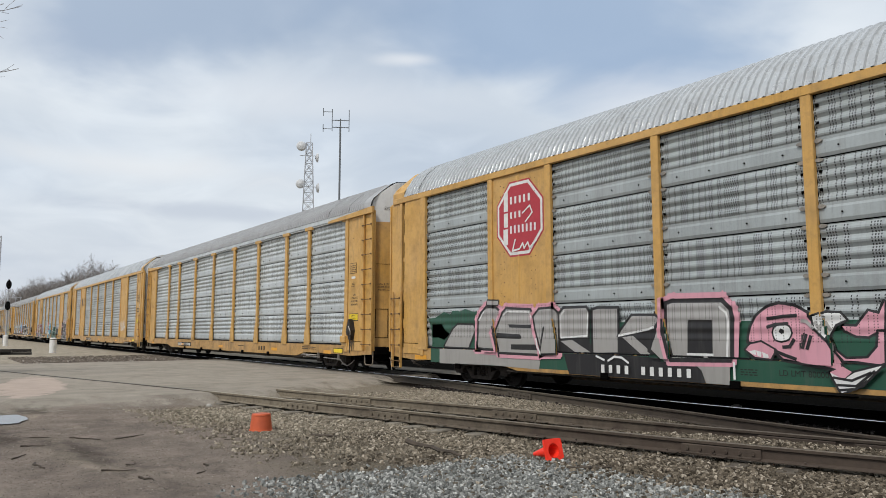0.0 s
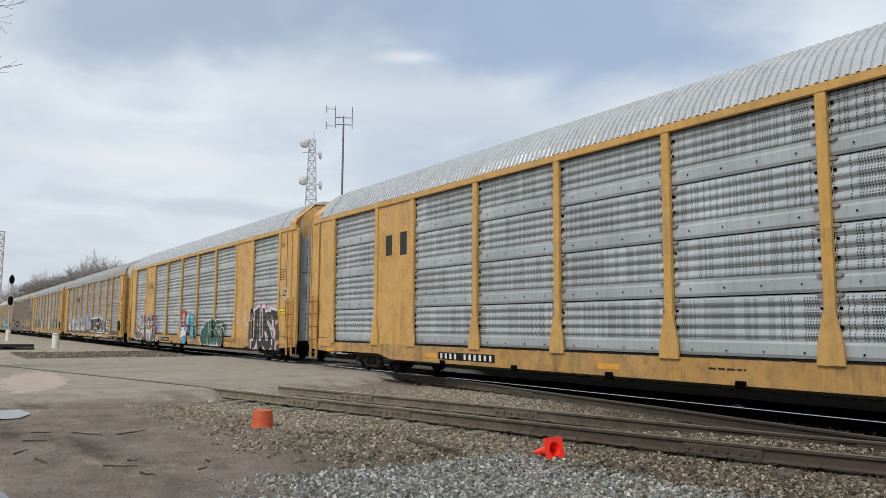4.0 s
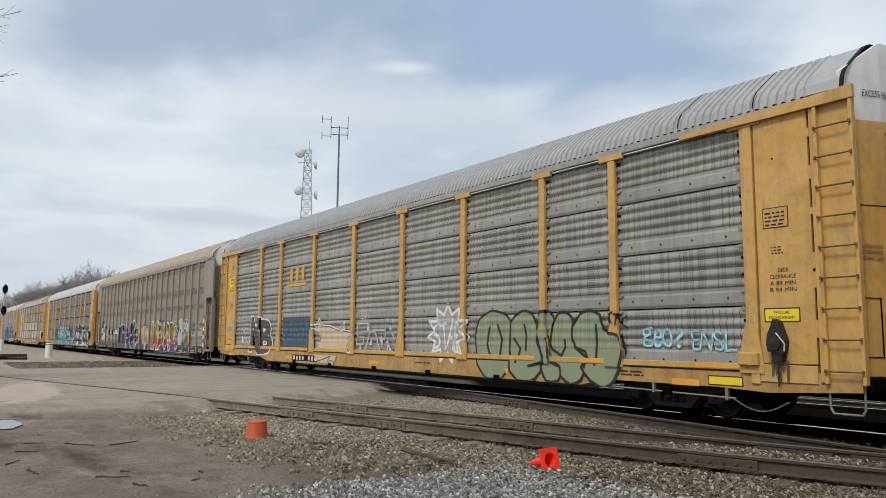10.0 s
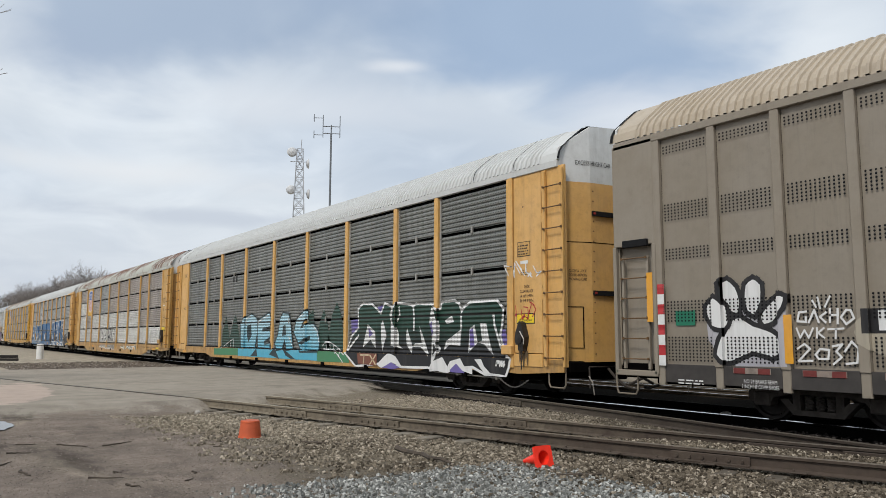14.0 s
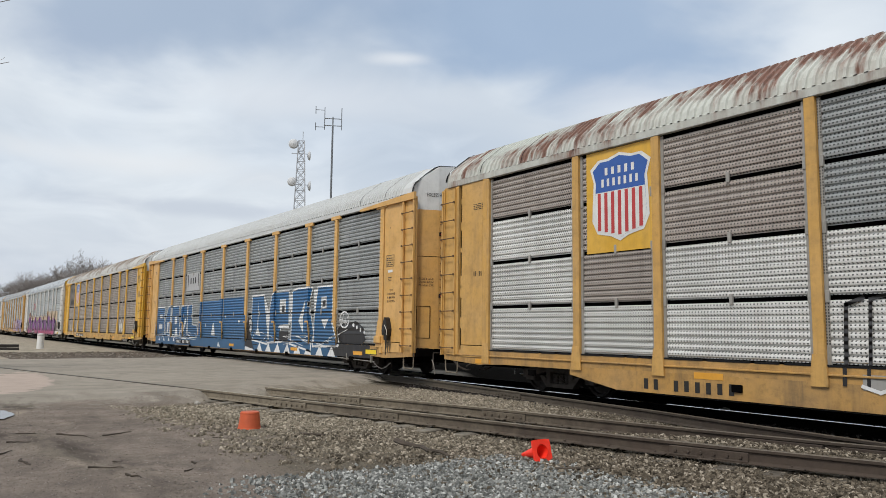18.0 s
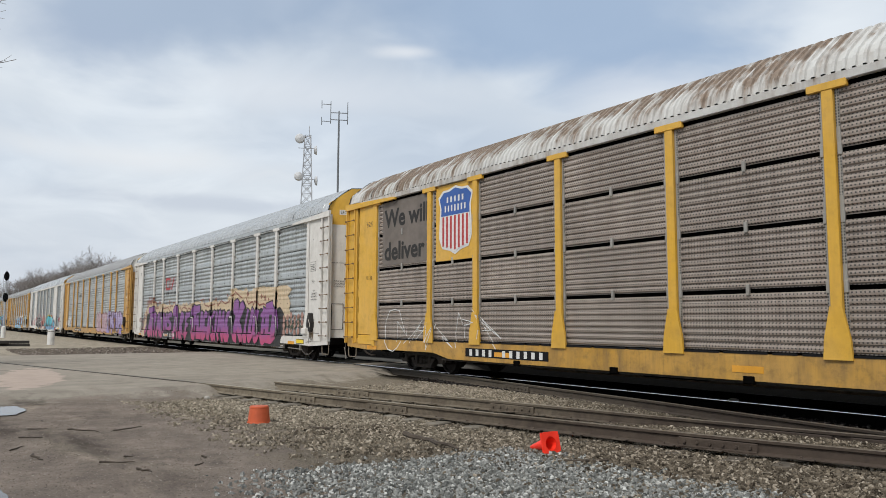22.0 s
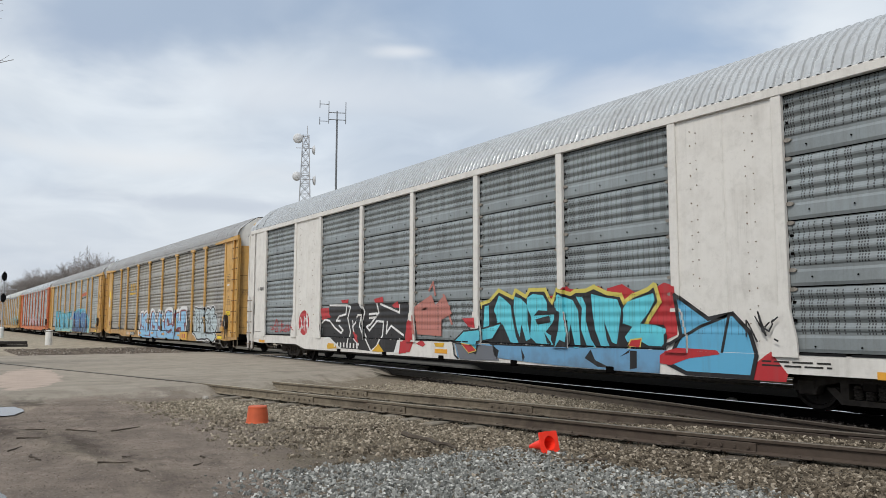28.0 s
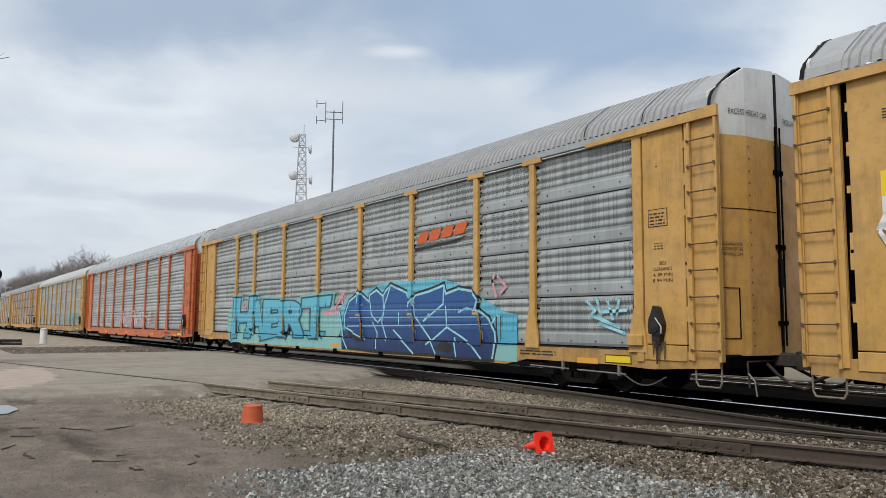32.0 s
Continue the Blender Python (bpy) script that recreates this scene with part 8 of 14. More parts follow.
sprayed(c3, so3, 0.1056, SP_WHITE, 0.03, [(3.72, 1.07), (3.93, 1.12), (4.18, 1.08), (4.29, 0.89), (4.32, 0.5)], [(4.27, 1.57), (4.28, 1.18)], [(3.95, 1.57), (3.97, 1.06)], [(4.14, 1.08), (4.38, 1.16), (4.65, 1.06), (4.76, 0.87), (4.77, 0.53)], [(4.77, 1.2), (4.92, 1.22), (5.1, 1.1), (5.18, 0.92), (5.17, 0.52)])
sprayed(c3, so3, 0.1068, SP_WHITE, 0.03, [(5.22, 1.19), (5.27, 0.98), (5.38, 1.01), (5.38, 1.07), (5.29, 1.12)], [(4.72, 1.56), (4.87, 1.37), (4.81, 1.25), (4.69, 1.18)], [(4.39, 1.37), (4.47, 1.5), (4.74, 1.56)], [(3.86, 0.77), (3.85, 0.51)], [(3.79, 1.3), (3.96, 1.16), (4.07, 1.35)], [(5.51, 0.9), (5.58, 1.05), (5.54, 0.94), (5.61, 0.93)], [(5.03, 1.4), (5.08, 1.27), (5.18, 1.37), (5.27, 1.4)])
sprayed(c3, so3, 0.1080, SP_WHITE, 0.045, [(3.7, 0.43), (3.88, 0.53), (3.96, 0.43), (4.24, 0.46), (4.32, 0.56), (4.46, 0.44), (4.67, 0.46), (4.79, 0.55), (4.89, 0.44), (5.11, 0.45), (5.19, 0.58), (5.35, 0.42), (5.59, 0.42)])
sprayed(c3, so3, 0.1092, SP_BLACK, 0.07, [(3.84, 0.85), (4.45, 0.85), (5.84, 0.86)])
shape(c3, so3, 0.1104, SP_BLACK, [(5.35, 1.4), (5.53, 1.53), (5.77, 1.53), (5.89, 1.4), (5.89, 1.23), (5.72, 1.25), (5.56, 1.33)], soft=2)
sprayed(c3, so3, 0.1122, SP_WHITE, 0.04, [(5.37, 1.4), (5.52, 1.33), (5.69, 1.24), (5.89, 1.24), (5.91, 1.13)], [(5.56, 1.49), (5.56, 1.43), (5.61, 1.44)], [(5.64, 1.37), (5.68, 1.49), (5.73, 1.38)])
lettering(c3, "LONG", -3.74, 1.62, 0.17, SP_WHITE, -1.462, width=0.60)
lettering(c3, "DAYS", -3.69, 1.39, 0.17, SP_WHITE, -1.462, width=0.55)
lettering(c3, "LONELY", -2.54, 1.62, 0.17, SP_WHITE, -1.462, width=0.86)
lettering(c3, "NIGHTS!", -2.50, 1.35, 0.18, SP_WHITE, -1.462, width=0.91)
lettering(c3, "TNS", 1.94, 0.50, 0.22, SP_WHITE, -1.512, width=0.55)
lettering(c3, "SPECIAL NO. 24", 6.84, 0.69, 0.075, LETTER, -1.512, width=0.58)
lettering(c3, "BRAKE BEAM REQUIRED", 6.72, 0.59, 0.075, LETTER, -1.512, width=0.82)
bars(c3, 5.76, 0.64, 0.78, 0.13, 2, LETTER, -1.512, 33)
drape(c3, "graffiti_stars", sum([[quad(2.95 + 0.24 * k - 0.05, 2.95 + 0.24 * k + 0.05, 0.62 + 0.09 * (k % 3) - 0.01, 0.62 + 0.09 * (k % 3) + 0.01), quad(2.95 + 0.24 * k - 0.01, 2.95 + 0.24 * k + 0.01, 0.62 + 0.09 * (k % 3) - 0.05, 0.62 + 0.09 * (k % 3) + 0.05, 0.0004)] for k in range(12)], []), SP_WHITE, 0.016, so3)
drape(c3, "graffiti_outline_faint", strokes(7.2, 8.9, 1.1, 1.95, 35, 9, 0.02), SP_WHITE, 0.004, so3)
graffiti(c3, "JUST", 9.15, 12.0, 0.42, 1.85, SP_BLACK, SP_WHITE, SP_PINK, S_("charcoal", (0.035, 0.03, 0.035)), SP_WHITE, 36, so3, "black sprayed letters with a pink edge", 3)
drape(c3, "graffiti_scribble", strokes(11.95, 13.3, 2.2, 3.1, 37, 6, 0.025), SP_WHITE, 0.06, so3)
part("number_plate", _flat(-5.8, -3.4, 0.50, 0.70, -1.511), BLACK, c3)
blocks(c3, "XXXX XXXXXX", -5.75, -3.45, 0.53, 0.67, WLETTER, -1.518)

# fifth car: worn striped emblem, silver letters, black letters
for k in range(4):
    part("emblem_bar", _flat(-6.75, -5.75 + 0.06 * k, 3.62 - 0.075 * k, 3.66 - 0.075 * k, -1.462), LETTER, c4)
blocks(c4, "XX", -5.85, -5.15, 3.40, 3.72, LETTER, -1.465, name="emblem_letters")
blocks(c4, "XXXXXXX", -5.9, -4.6, 3.16, 3.30, LETTER, -1.465, name="emblem_letters")
blocks(c4, "XXXXXXXX", -5.9, -4.5, 2.96, 3.10, LETTER, -1.465, name="emblem_letters")
SP_BRICK = S_("brick_red", (0.42, 0.05, 0.08))
SP_MILK = S_("milky_white", (0.54, 0.55, 0.56))
shape(c4, so4, 0.0060, SP_MILK, [(-10.96, 1.05), (-10.81, 1.39), (-10.6, 1.72), (-10.38, 1.92), (-9.91, 2.02), (-9.54, 1.84), (-9.46, 1.64), (-8.87, 1.91), (-8.27, 1.81), (-7.76, 1.93), (-7.52, 1.74), (-7.43, 1.57), (-7.13, 1.9), (-6.76, 1.97), (-6.37, 1.8), (-6.24, 1.63), (-6.29, 0.92), (-7.23, 0.8), (-7.54, 0.93), (-8.54, 0.9), (-9.47, 0.79), (-10.59, 0.91)], SP_BLACK, 0.04)
shape(c4, so4, 0.0078, SP_MILK, [(-6.27, 1.62), (-5.86, 1.91), (-5.57, 1.95), (-5.18, 1.72), (-4.93, 1.76), (-4.76, 1.57), (-4.59, 1.78), (-4.42, 1.91), (-3.9, 1.96), (-3.69, 1.92), (-3.56, 1.62), (-3.75, 1.57), (-3.75, 1.51), (-3.84, 0.85), (-4.52, 0.83), (-5.21, 0.82), (-5.83, 0.78), (-6.16, 0.81), (-6.32, 0.93)], SP_BLACK, 0.04)
shape(c4, so4, 0.0096, SP_MILK, [(-3.82, 1.36), (-3.39, 1.32), (-3.02, 1.32), (-2.72, 1.36), (-2.51, 1.24), (-2.34, 1.34), (-2.11, 1.21), (-2, 1.09), (-2.09, 0.83), (-2.37, 0.91), (-2.49, 0.85), (-2.91, 0.83), (-3.41, 0.85), (-3.84, 0.84)], SP_BLACK, 0.04)
shape(c4, so4, 0.0114, SP_MILK, [(-3.76, 1.51), (-3.08, 1.47), (-3.08, 1.44), (-3.43, 1.39), (-3.77, 1.42)])
sprayed(c4, so4, 0.0132, SP_BLACK, 0.034, [(-10.81, 1.02), (-10.7, 1.49), (-10.38, 1.85)], [(-10.38, 1.72), (-10.27, 1.39), (-10.22, 1)], [(-9.86, 1.91), (-10.22, 1.72), (-10.17, 1.49), (-9.86, 1.23), (-9.41, 1.27)], [(-9.91, 1.62), (-9.56, 1.61)], [(-9.91, 1.2), (-9.86, 0.95), (-9.18, 0.9), (-9.08, 1.15)])
sprayed(c4, so4, 0.0144, SP_BLACK, 0.034, [(-8.98, 1.82), (-8.85, 1.52), (-8.54, 1.13)], [(-8.62, 1.79), (-8.45, 1.57), (-8.28, 1.1)], [(-8.14, 1.72), (-8.02, 1.34), (-7.69, 1.68)], [(-7.9, 1.25), (-7.78, 0.99)], [(-7.52, 1.79), (-7.49, 1.57), (-7.29, 1.73)], [(-7.37, 1.56), (-7.46, 1.06)], [(-7.14, 1.34), (-6.77, 1.48), (-6.42, 1.08)])
sprayed(c4, so4, 0.0156, SP_BLACK, 0.034, [(-7.14, 1.62), (-6.83, 1.83), (-6.55, 1.72), (-6.48, 1.45), (-6.7, 1.23), (-7.07, 1.29), (-7.14, 1.62)], [(-6.91, 1.92), (-6.62, 1.61), (-6.26, 1.34)], [(-6.2, 1.66), (-5.93, 1.81), (-5.6, 1.91), (-5.24, 1.75)], [(-5.83, 1.73), (-5.61, 1.75), (-5.55, 1.42), (-5.81, 1.35), (-5.87, 1.55), (-5.83, 1.73)], [(-5.49, 1.45), (-5.3, 1.62), (-5.48, 1.73), (-5.49, 1.45)])
sprayed(c4, so4, 0.0168, SP_BLACK, 0.034, [(-4.94, 1.74), (-4.86, 1.42), (-5.31, 1.37)], [(-4.77, 1.59), (-4.79, 1.16), (-4.96, 1.11)], [(-4.6, 1.76), (-4.44, 1.59), (-4.55, 1.4), (-4.66, 1.59)], [(-4.27, 1.61), (-4.01, 1.63), (-3.99, 1.49), (-4.23, 1.47), (-3.95, 1.33)], [(-4.23, 1.33), (-4.06, 1.08), (-4.07, 0.83)], [(-6.08, 1.24), (-5.68, 1.3), (-5.82, 0.89)], [(-5.57, 1.05), (-5.2, 1.13), (-4.73, 1.11)])
sprayed(c4, so4, 0.0180, SP_BLACK, 0.034, [(-3.74, 1.51), (-3.48, 1.47), (-3.11, 1.47)], [(-3.58, 1.25), (-3.39, 1.25), (-3.12, 1.21)], [(-3.59, 1.09), (-3.25, 1.32), (-2.98, 1.19), (-2.9, 0.85)], [(-3, 1.32), (-2.81, 1.15), (-2.52, 1.04), (-2.49, 0.85)], [(-2.51, 1.24), (-2.34, 1.33), (-2.11, 1.19)], [(-2.36, 1.08), (-2.25, 0.96), (-2.09, 0.85)], [(-3.9, 1.27), (-3.68, 1.09), (-3.6, 0.87)])
patches(c4, so4, 0.0192, SP_BLACK, [(-8.94, 1.36), (-8.52, 1), (-8.88, 1.04)], [(-6.36, 1.42), (-6.2, 1.2), (-6.45, 1.03)], [(-5.93, 1.71), (-5.77, 1.73), (-5.81, 1.4), (-5.94, 1.48)], [(-4.51, 1.14), (-4.32, 1.17), (-4.41, 0.93)], [(-9.96, 1.78), (-9.71, 1.65), (-9.96, 1.36), (-10.12, 1.55)], [(-6.88, 1.62), (-6.69, 1.69), (-6.59, 1.48), (-6.81, 1.37)], [(-8.11, 1.21), (-7.93, 0.99), (-8.19, 1.01)])
patches(c4, so4, 0.0204, SP_WHITE, [(-7.73, 2.41), (-7.63, 2.4), (-7.62, 2.27), (-7.72, 2.29)], [(-7.69, 2.23), (-7.52, 2.24), (-7.48, 2.12), (-7.66, 2.12)], [(-7.52, 2.08), (-7.21, 2.01), (-7.19, 1.9), (-7.44, 1.96)], [(-2.91, 2), (-2.85, 2.11), (-2.8, 2.1), (-2.77, 1.98), (-2.85, 2.06)], [(-2.84, 1.95), (-2.75, 1.94), (-2.77, 1.83), (-2.83, 1.84)], [(-2.74, 1.78), (-2.64, 1.78), (-2.7, 1.67)], [(-2.64, 1.88), (-2.48, 1.89), (-2.49, 1.77), (-2.61, 1.77)], [(-2.53, 1.98), (-2.41, 1.98), (-2.4, 1.93), (-2.5, 1.94)])
shape(c4, so4, 0.0216, SP_SKY, [(-1.59, 1.03), (-1.53, 1.29), (-1.31, 1.65), (-1.41, 1.84), (-1.22, 2.05), (-1.16, 2.33), (-1, 2.42), (-0.87, 2.31), (-0.72, 2.08), (-0.42, 2.08), (-0.51, 1.88), (-0.29, 1.8), (-0.07, 1.61), (0.46, 1.58), (0.75, 1.36), (0.79, 1.06), (0.45, 0.99), (-1.06, 0.97)], SP_RED, 0.05)
sprayed(c4, so4, 0.0234, SP_NAVY, 0.035, [(-1.21, 2.04), (-1.09, 2.09), (-0.7, 2.05), (-0.78, 1.86), (-0.97, 1.78), (-1.13, 1.84), (-1.21, 2.04)], [(-1.09, 2.01), (-0.97, 1.99)], [(-0.85, 1.98), (-0.74, 1.99)], [(-1.33, 1.64), (-1.05, 1.72), (-0.67, 1.69), (-0.22, 1.71)], [(-0.97, 1.89), (-0.85, 1.87)])
sprayed(c4, so4, 0.0246, SP_BRICK, 0.055, [(-1.13, 1.55), (-0.9, 1.61), (-0.88, 1.47), (-1.1, 1.38), (-0.9, 1.33), (-1.1, 1.18), (-0.91, 1.07), (-1.1, 1.01)], [(-0.71, 1.58), (-0.69, 1.11), (-0.53, 1.05), (-0.38, 1.14), (-0.37, 1.57)], [(-0.08, 1.52), (-0.26, 1.52), (-0.31, 1.11), (-0.09, 1.06), (-0.05, 1.3), (-0.2, 1.3)])
sprayed(c4, so4, 0.0258, SP_BRICK, 0.055, [(0.02, 1.52), (0.01, 1.07), (0.22, 1.07), (0.23, 1.49), (0.06, 1.52)], [(0.32, 1.07), (0.33, 1.49), (0.53, 1.51), (0.52, 1.33), (0.36, 1.28), (0.55, 1.08)], [(0.1, 2.02), (0.44, 2.04)], [(0.27, 2.02), (0.28, 1.75)], [(0.47, 1.93), (0.47, 1.7)], [(0.51, 1.96), (0.64, 1.93), (0.6, 1.82), (0.79, 1.69)], [(0.8, 1.97), (0.83, 1.77), (0.96, 1.99)], [(1.01, 1.81), (1.07, 1.69)], [(-1.54, 1.44), (-1.59, 1.12)])
sprayed(c4, so4, 0.0270, SP_RED, 0.06, [(0.15, 1.04), (0.18, 0.93), (0.51, 0.92), (0.77, 1.05)], [(-1.16, 2.41), (-1.28, 2.27)], [(0.85, 1.51), (0.96, 1.11)], [(1.04, 1.51), (1.11, 1.06)])
patches(c4, so4, 0.0282, SP_SKY, [(-0.18, 1.98), (-0.07, 2.01), (0.03, 1.94), (-0.04, 1.79), (-0.15, 1.81)], [(0.88, 1.56), (1.13, 1.59), (1.1, 1.51), (0.91, 1.44)])
sprayed(c4, so4, 0.0060, SP_WHITE, 0.13, [(1.27, 1.85), (2.04, 1.85), (2.81, 1.87), (3.57, 1.9), (3.95, 1.8), (4.46, 2.02), (4.8, 1.84), (5.39, 1.83), (5.45, 1.59), (5.65, 1.91), (6.06, 1.67)])
shape(c4, so4, 0.0072, SP_WHITE, [(6, 1.69), (6.4, 1.75), (6.62, 1.58), (7.08, 1.66), (7.61, 1.78), (7.59, 0.82), (7.13, 0.78), (6.66, 0.77), (6.69, 1.16), (6.56, 1.32), (6.28, 1.41), (6, 1.52)])
shape(c4, so4, 0.0090, SP_BLACK, [(1.27, 1.81), (2.04, 1.83), (3.57, 1.86), (3.91, 1.79), (4.02, 1.76), (4.49, 1.97), (4.8, 1.81), (5.36, 1.8), (5.48, 1.54), (5.65, 1.86), (6.06, 1.65), (6.14, 1.52), (6.2, 1.43), (6.51, 1.41), (6.67, 1.28), (6.66, 0.77), (5.68, 0.67), (4.09, 0.57), (3.57, 0.61), (2.94, 0.79), (1.28, 0.8)])
shape(c4, so4, 0.0108, SP_BLACK, [(7.65, 1.75), (8.74, 1.78), (8.67, 0.78), (7.56, 0.79)], SP_WHITE, 0.075)
shape(c4, so4, 0.0126, SP_BLACK, [(6.62, 1.37), (6.79, 1.6), (7, 1.53), (7.07, 1.31), (6.93, 1.06), (6.75, 1.03), (6.64, 1.15)])
shape(c4, so4, 0.0144, SP_BLACK, [(7.07, 1.43), (7.21, 1.63), (7.41, 1.61), (7.48, 1.45), (7.35, 1.21), (7.36, 0.85), (7.21, 0.78), (7.16, 1.04)])
patches(c4, so4, 0.0162, SP_WHITE, [(3.1, 1.48), (3.34, 1.54), (3.91, 1.44), (3.34, 1.37), (3.14, 1.4)], [(3.06, 1.15), (3.22, 1.2), (3.57, 1.12), (3.88, 1.09), (3.34, 1), (3.14, 1.04)], [(2.26, 1.64), (2.43, 1.63), (2.42, 1.51), (2.28, 1.51)], [(4.27, 1.33), (4.45, 1.67), (4.66, 1.34), (4.45, 1.37)], [(4.2, 0.82), (4.38, 0.98), (4.52, 0.99), (4.72, 0.85)], [(5.43, 1.14), (5.63, 0.82), (5.51, 0.83)])
sprayed(c4, so4, 0.0174, SP_WHITE, 0.05, [(1.39, 1.82), (1.99, 1.81), (2.05, 1.4), (2.09, 0.84)], [(2.79, 1.84), (2.75, 1.61), (2.73, 1.35), (2.36, 1.3), (2.33, 0.98), (2.43, 0.85)], [(1.39, 1.79), (1.35, 1.46), (1.4, 0.96), (1.73, 0.83), (2.09, 0.81)], [(2.81, 1.83), (3.57, 1.87), (3.91, 1.79), (3.99, 1.65), (3.91, 1.45), (3.98, 1.26), (3.91, 1.11), (4.05, 0.92), (4.09, 0.61)], [(3.96, 1.65), (4.17, 1.83), (4.47, 1.99), (4.73, 1.78), (5.06, 1.36), (5.28, 1), (5.43, 0.69)], [(4.16, 0.73), (4.27, 0.92), (4.52, 1), (4.72, 0.89), (4.98, 0.67)])
sprayed(c4, so4, 0.0186, SP_WHITE, 0.05, [(4.8, 1.82), (5.36, 1.81), (5.41, 1.43), (5.65, 1.89), (5.82, 1.81), (6.11, 1.52), (5.78, 1.32), (6.19, 1.19)], [(5.41, 1.18), (5.56, 0.91), (5.68, 0.7)], [(5.41, 1.18), (5.44, 1), (5.8, 0.68)], [(5.69, 1.05), (5.92, 0.84)], [(6.19, 1.19), (6.28, 1.36), (6.51, 1.41), (6.67, 1.28), (6.67, 0.95), (6.6, 0.78)], [(6.25, 1.02), (6.21, 0.8)], [(6.16, 0.97), (5.98, 0.71)], [(6.5, 0.94), (6.36, 1.13), (6.28, 1.07)], [(1.26, 0.81), (2.52, 0.82), (3.76, 0.77)], [(4.2, 0.77), (6.04, 0.79), (6.66, 0.77)], [(1.82, 0.94), (2.09, 0.84)], [(2.3, 0.93), (2.77, 1.04), (2.65, 1.22)])
sprayed(c4, so4, 0.0198, SP_WHITE, 0.08, [(3.41, 0.59), (4.09, 0.57), (4.37, 0.6), (4.92, 0.56), (5.68, 0.56)], [(7.51, 0.76), (8.09, 0.75), (8.68, 0.75)])
sprayed(c4, so4, 0.0210, SP_WHITE, 0.04, [(6.65, 1.41), (6.7, 1.2), (6.78, 1.35), (6.8, 1.2)], [(6.86, 1.41), (6.83, 1.22), (6.94, 1.24)], [(6.97, 1.43), (6.98, 1.22)], [(7.13, 1.47), (7.28, 1.51), (7.3, 1.31)], [(7.35, 1.49), (7.32, 1.31), (7.43, 1.35)], [(7.22, 1.16), (7.29, 1)], [(4.79, 0.85), (4.82, 1.01), (4.96, 1.04)], [(4.82, 0.93), (4.92, 0.94)], [(5.02, 0.85), (5.05, 0.99), (5.12, 0.92), (5.18, 1), (5.23, 0.86)])
sprayed(c4, so4, 0.0222, SP_WHITE, 0.04, [(7.86, 1.46), (7.87, 1.62), (8.03, 1.64)], [(7.87, 1.55), (7.98, 1.55)], [(8, 1.47), (8.1, 1.64), (8.18, 1.47), (8.03, 1.52)], [(8.25, 1.48), (8.26, 1.64), (8.39, 1.64), (8.39, 1.56), (8.26, 1.55), (8.41, 1.48)], [(7.82, 1.25), (7.83, 1.39), (7.94, 1.4)], [(7.83, 1.32), (7.91, 1.33)], [(7.97, 1.26), (7.98, 1.38), (8.07, 1.38)], [(8.09, 1.27), (8.11, 1.37), (8.2, 1.36), (8.18, 1.26), (8.09, 1.27)], [(8.25, 1.28), (8.25, 1.39), (8.34, 1.33), (8.44, 1.41), (8.44, 1.28)], [(7.69, 1.01), (7.71, 1.18), (7.78, 1.08), (7.85, 1.19), (7.86, 1.03)], [(8.04, 1.18), (7.92, 1.16), (7.94, 1.04), (8.05, 1.05)], [(7.92, 1.1), (8.01, 1.11)], [(8.1, 1.18), (8.1, 1.04)], [(8.15, 1.05), (8.16, 1.18), (8.23, 1.06), (8.24, 1.19)], [(8.31, 1.16), (8.4, 1.18), (8.39, 1.07), (8.3, 1.06), (8.31, 1.16)], [(8.44, 0.95), (8.53, 1.19)])
sprayed(c4, so4, 0.0234, SP_BLACK, 0.07, [(6.06, 1.63), (6.17, 1.52), (6.46, 1.64)], [(6.26, 1.67), (6.31, 1.43)], [(6.4, 1.58), (6.57, 1.49)])
sprayed(c4, so4, 0.0246, SP_WHITE, 0.045, [(2.47, 2.25), (2.7, 1.98), (2.81, 2.21)], [(2.7, 1.98), (2.75, 1.88)], [(5.98, 2.14), (6.06, 1.93), (6, 1.85)], [(6.06, 1.93), (6.21, 2.04)], [(8.11, 1.99), (8.22, 1.81), (8.36, 2.06)], [(6.74, 2.04), (6.95, 1.84), (6.9, 1.7)], [(8.83, 1.94), (8.95, 1.92), (8.82, 1.81)], [(8.73, 1), (8.95, 0.97)], [(8.75, 1.04), (8.92, 1.16)], [(1.02, 0.81), (0.97, 0.95), (1.11, 1.07), (1.28, 0.96), (1.26, 0.82), (1.02, 0.81)])
sprayed(c4, so4, 0.0258, SP_WHITE, 0.035, [(1.73, 0.53), (1.87, 0.32), (1.95, 0.54), (2.13, 0.34), (2.26, 0.53), (2.39, 0.35), (2.52, 0.54), (2.77, 0.37)], [(3.72, 0.52), (3.83, 0.33), (3.98, 0.5), (4.08, 0.32), (4.23, 0.52), (4.37, 0.33), (4.51, 0.51), (4.78, 0.33)], [(5.37, 0.46), (5.46, 0.29), (5.58, 0.47), (5.67, 0.3), (5.8, 0.46), (5.91, 0.29)], [(6.29, 0.49), (6.37, 0.3), (6.49, 0.48), (6.59, 0.3), (6.7, 0.47), (6.81, 0.29)], [(7.25, 0.5), (7.35, 0.33), (7.42, 0.47), (7.54, 0.3), (7.64, 0.48), (7.73, 0.29), (7.83, 0.48), (7.94, 0.29), (8.06, 0.45)], [(2.98, 0.61), (3.18, 0.39)])
part("number_plate", _flat(-5.95, -4.75, 0.50, 0.72, -1.511), BLACK, c4)
blocks(c4, "XXXX", -6.95, -6.15, 0.53, 0.70, MATS["black_stencil"], -1.514)
blocks(c4, "XXXXXX", -5.9, -4.8, 0.53, 0.70, WLETTER, -1.518)
blocks(c4, "XX XXX", 11.62, 11.96, 0.98, 1.14, LETTER, -1.56)
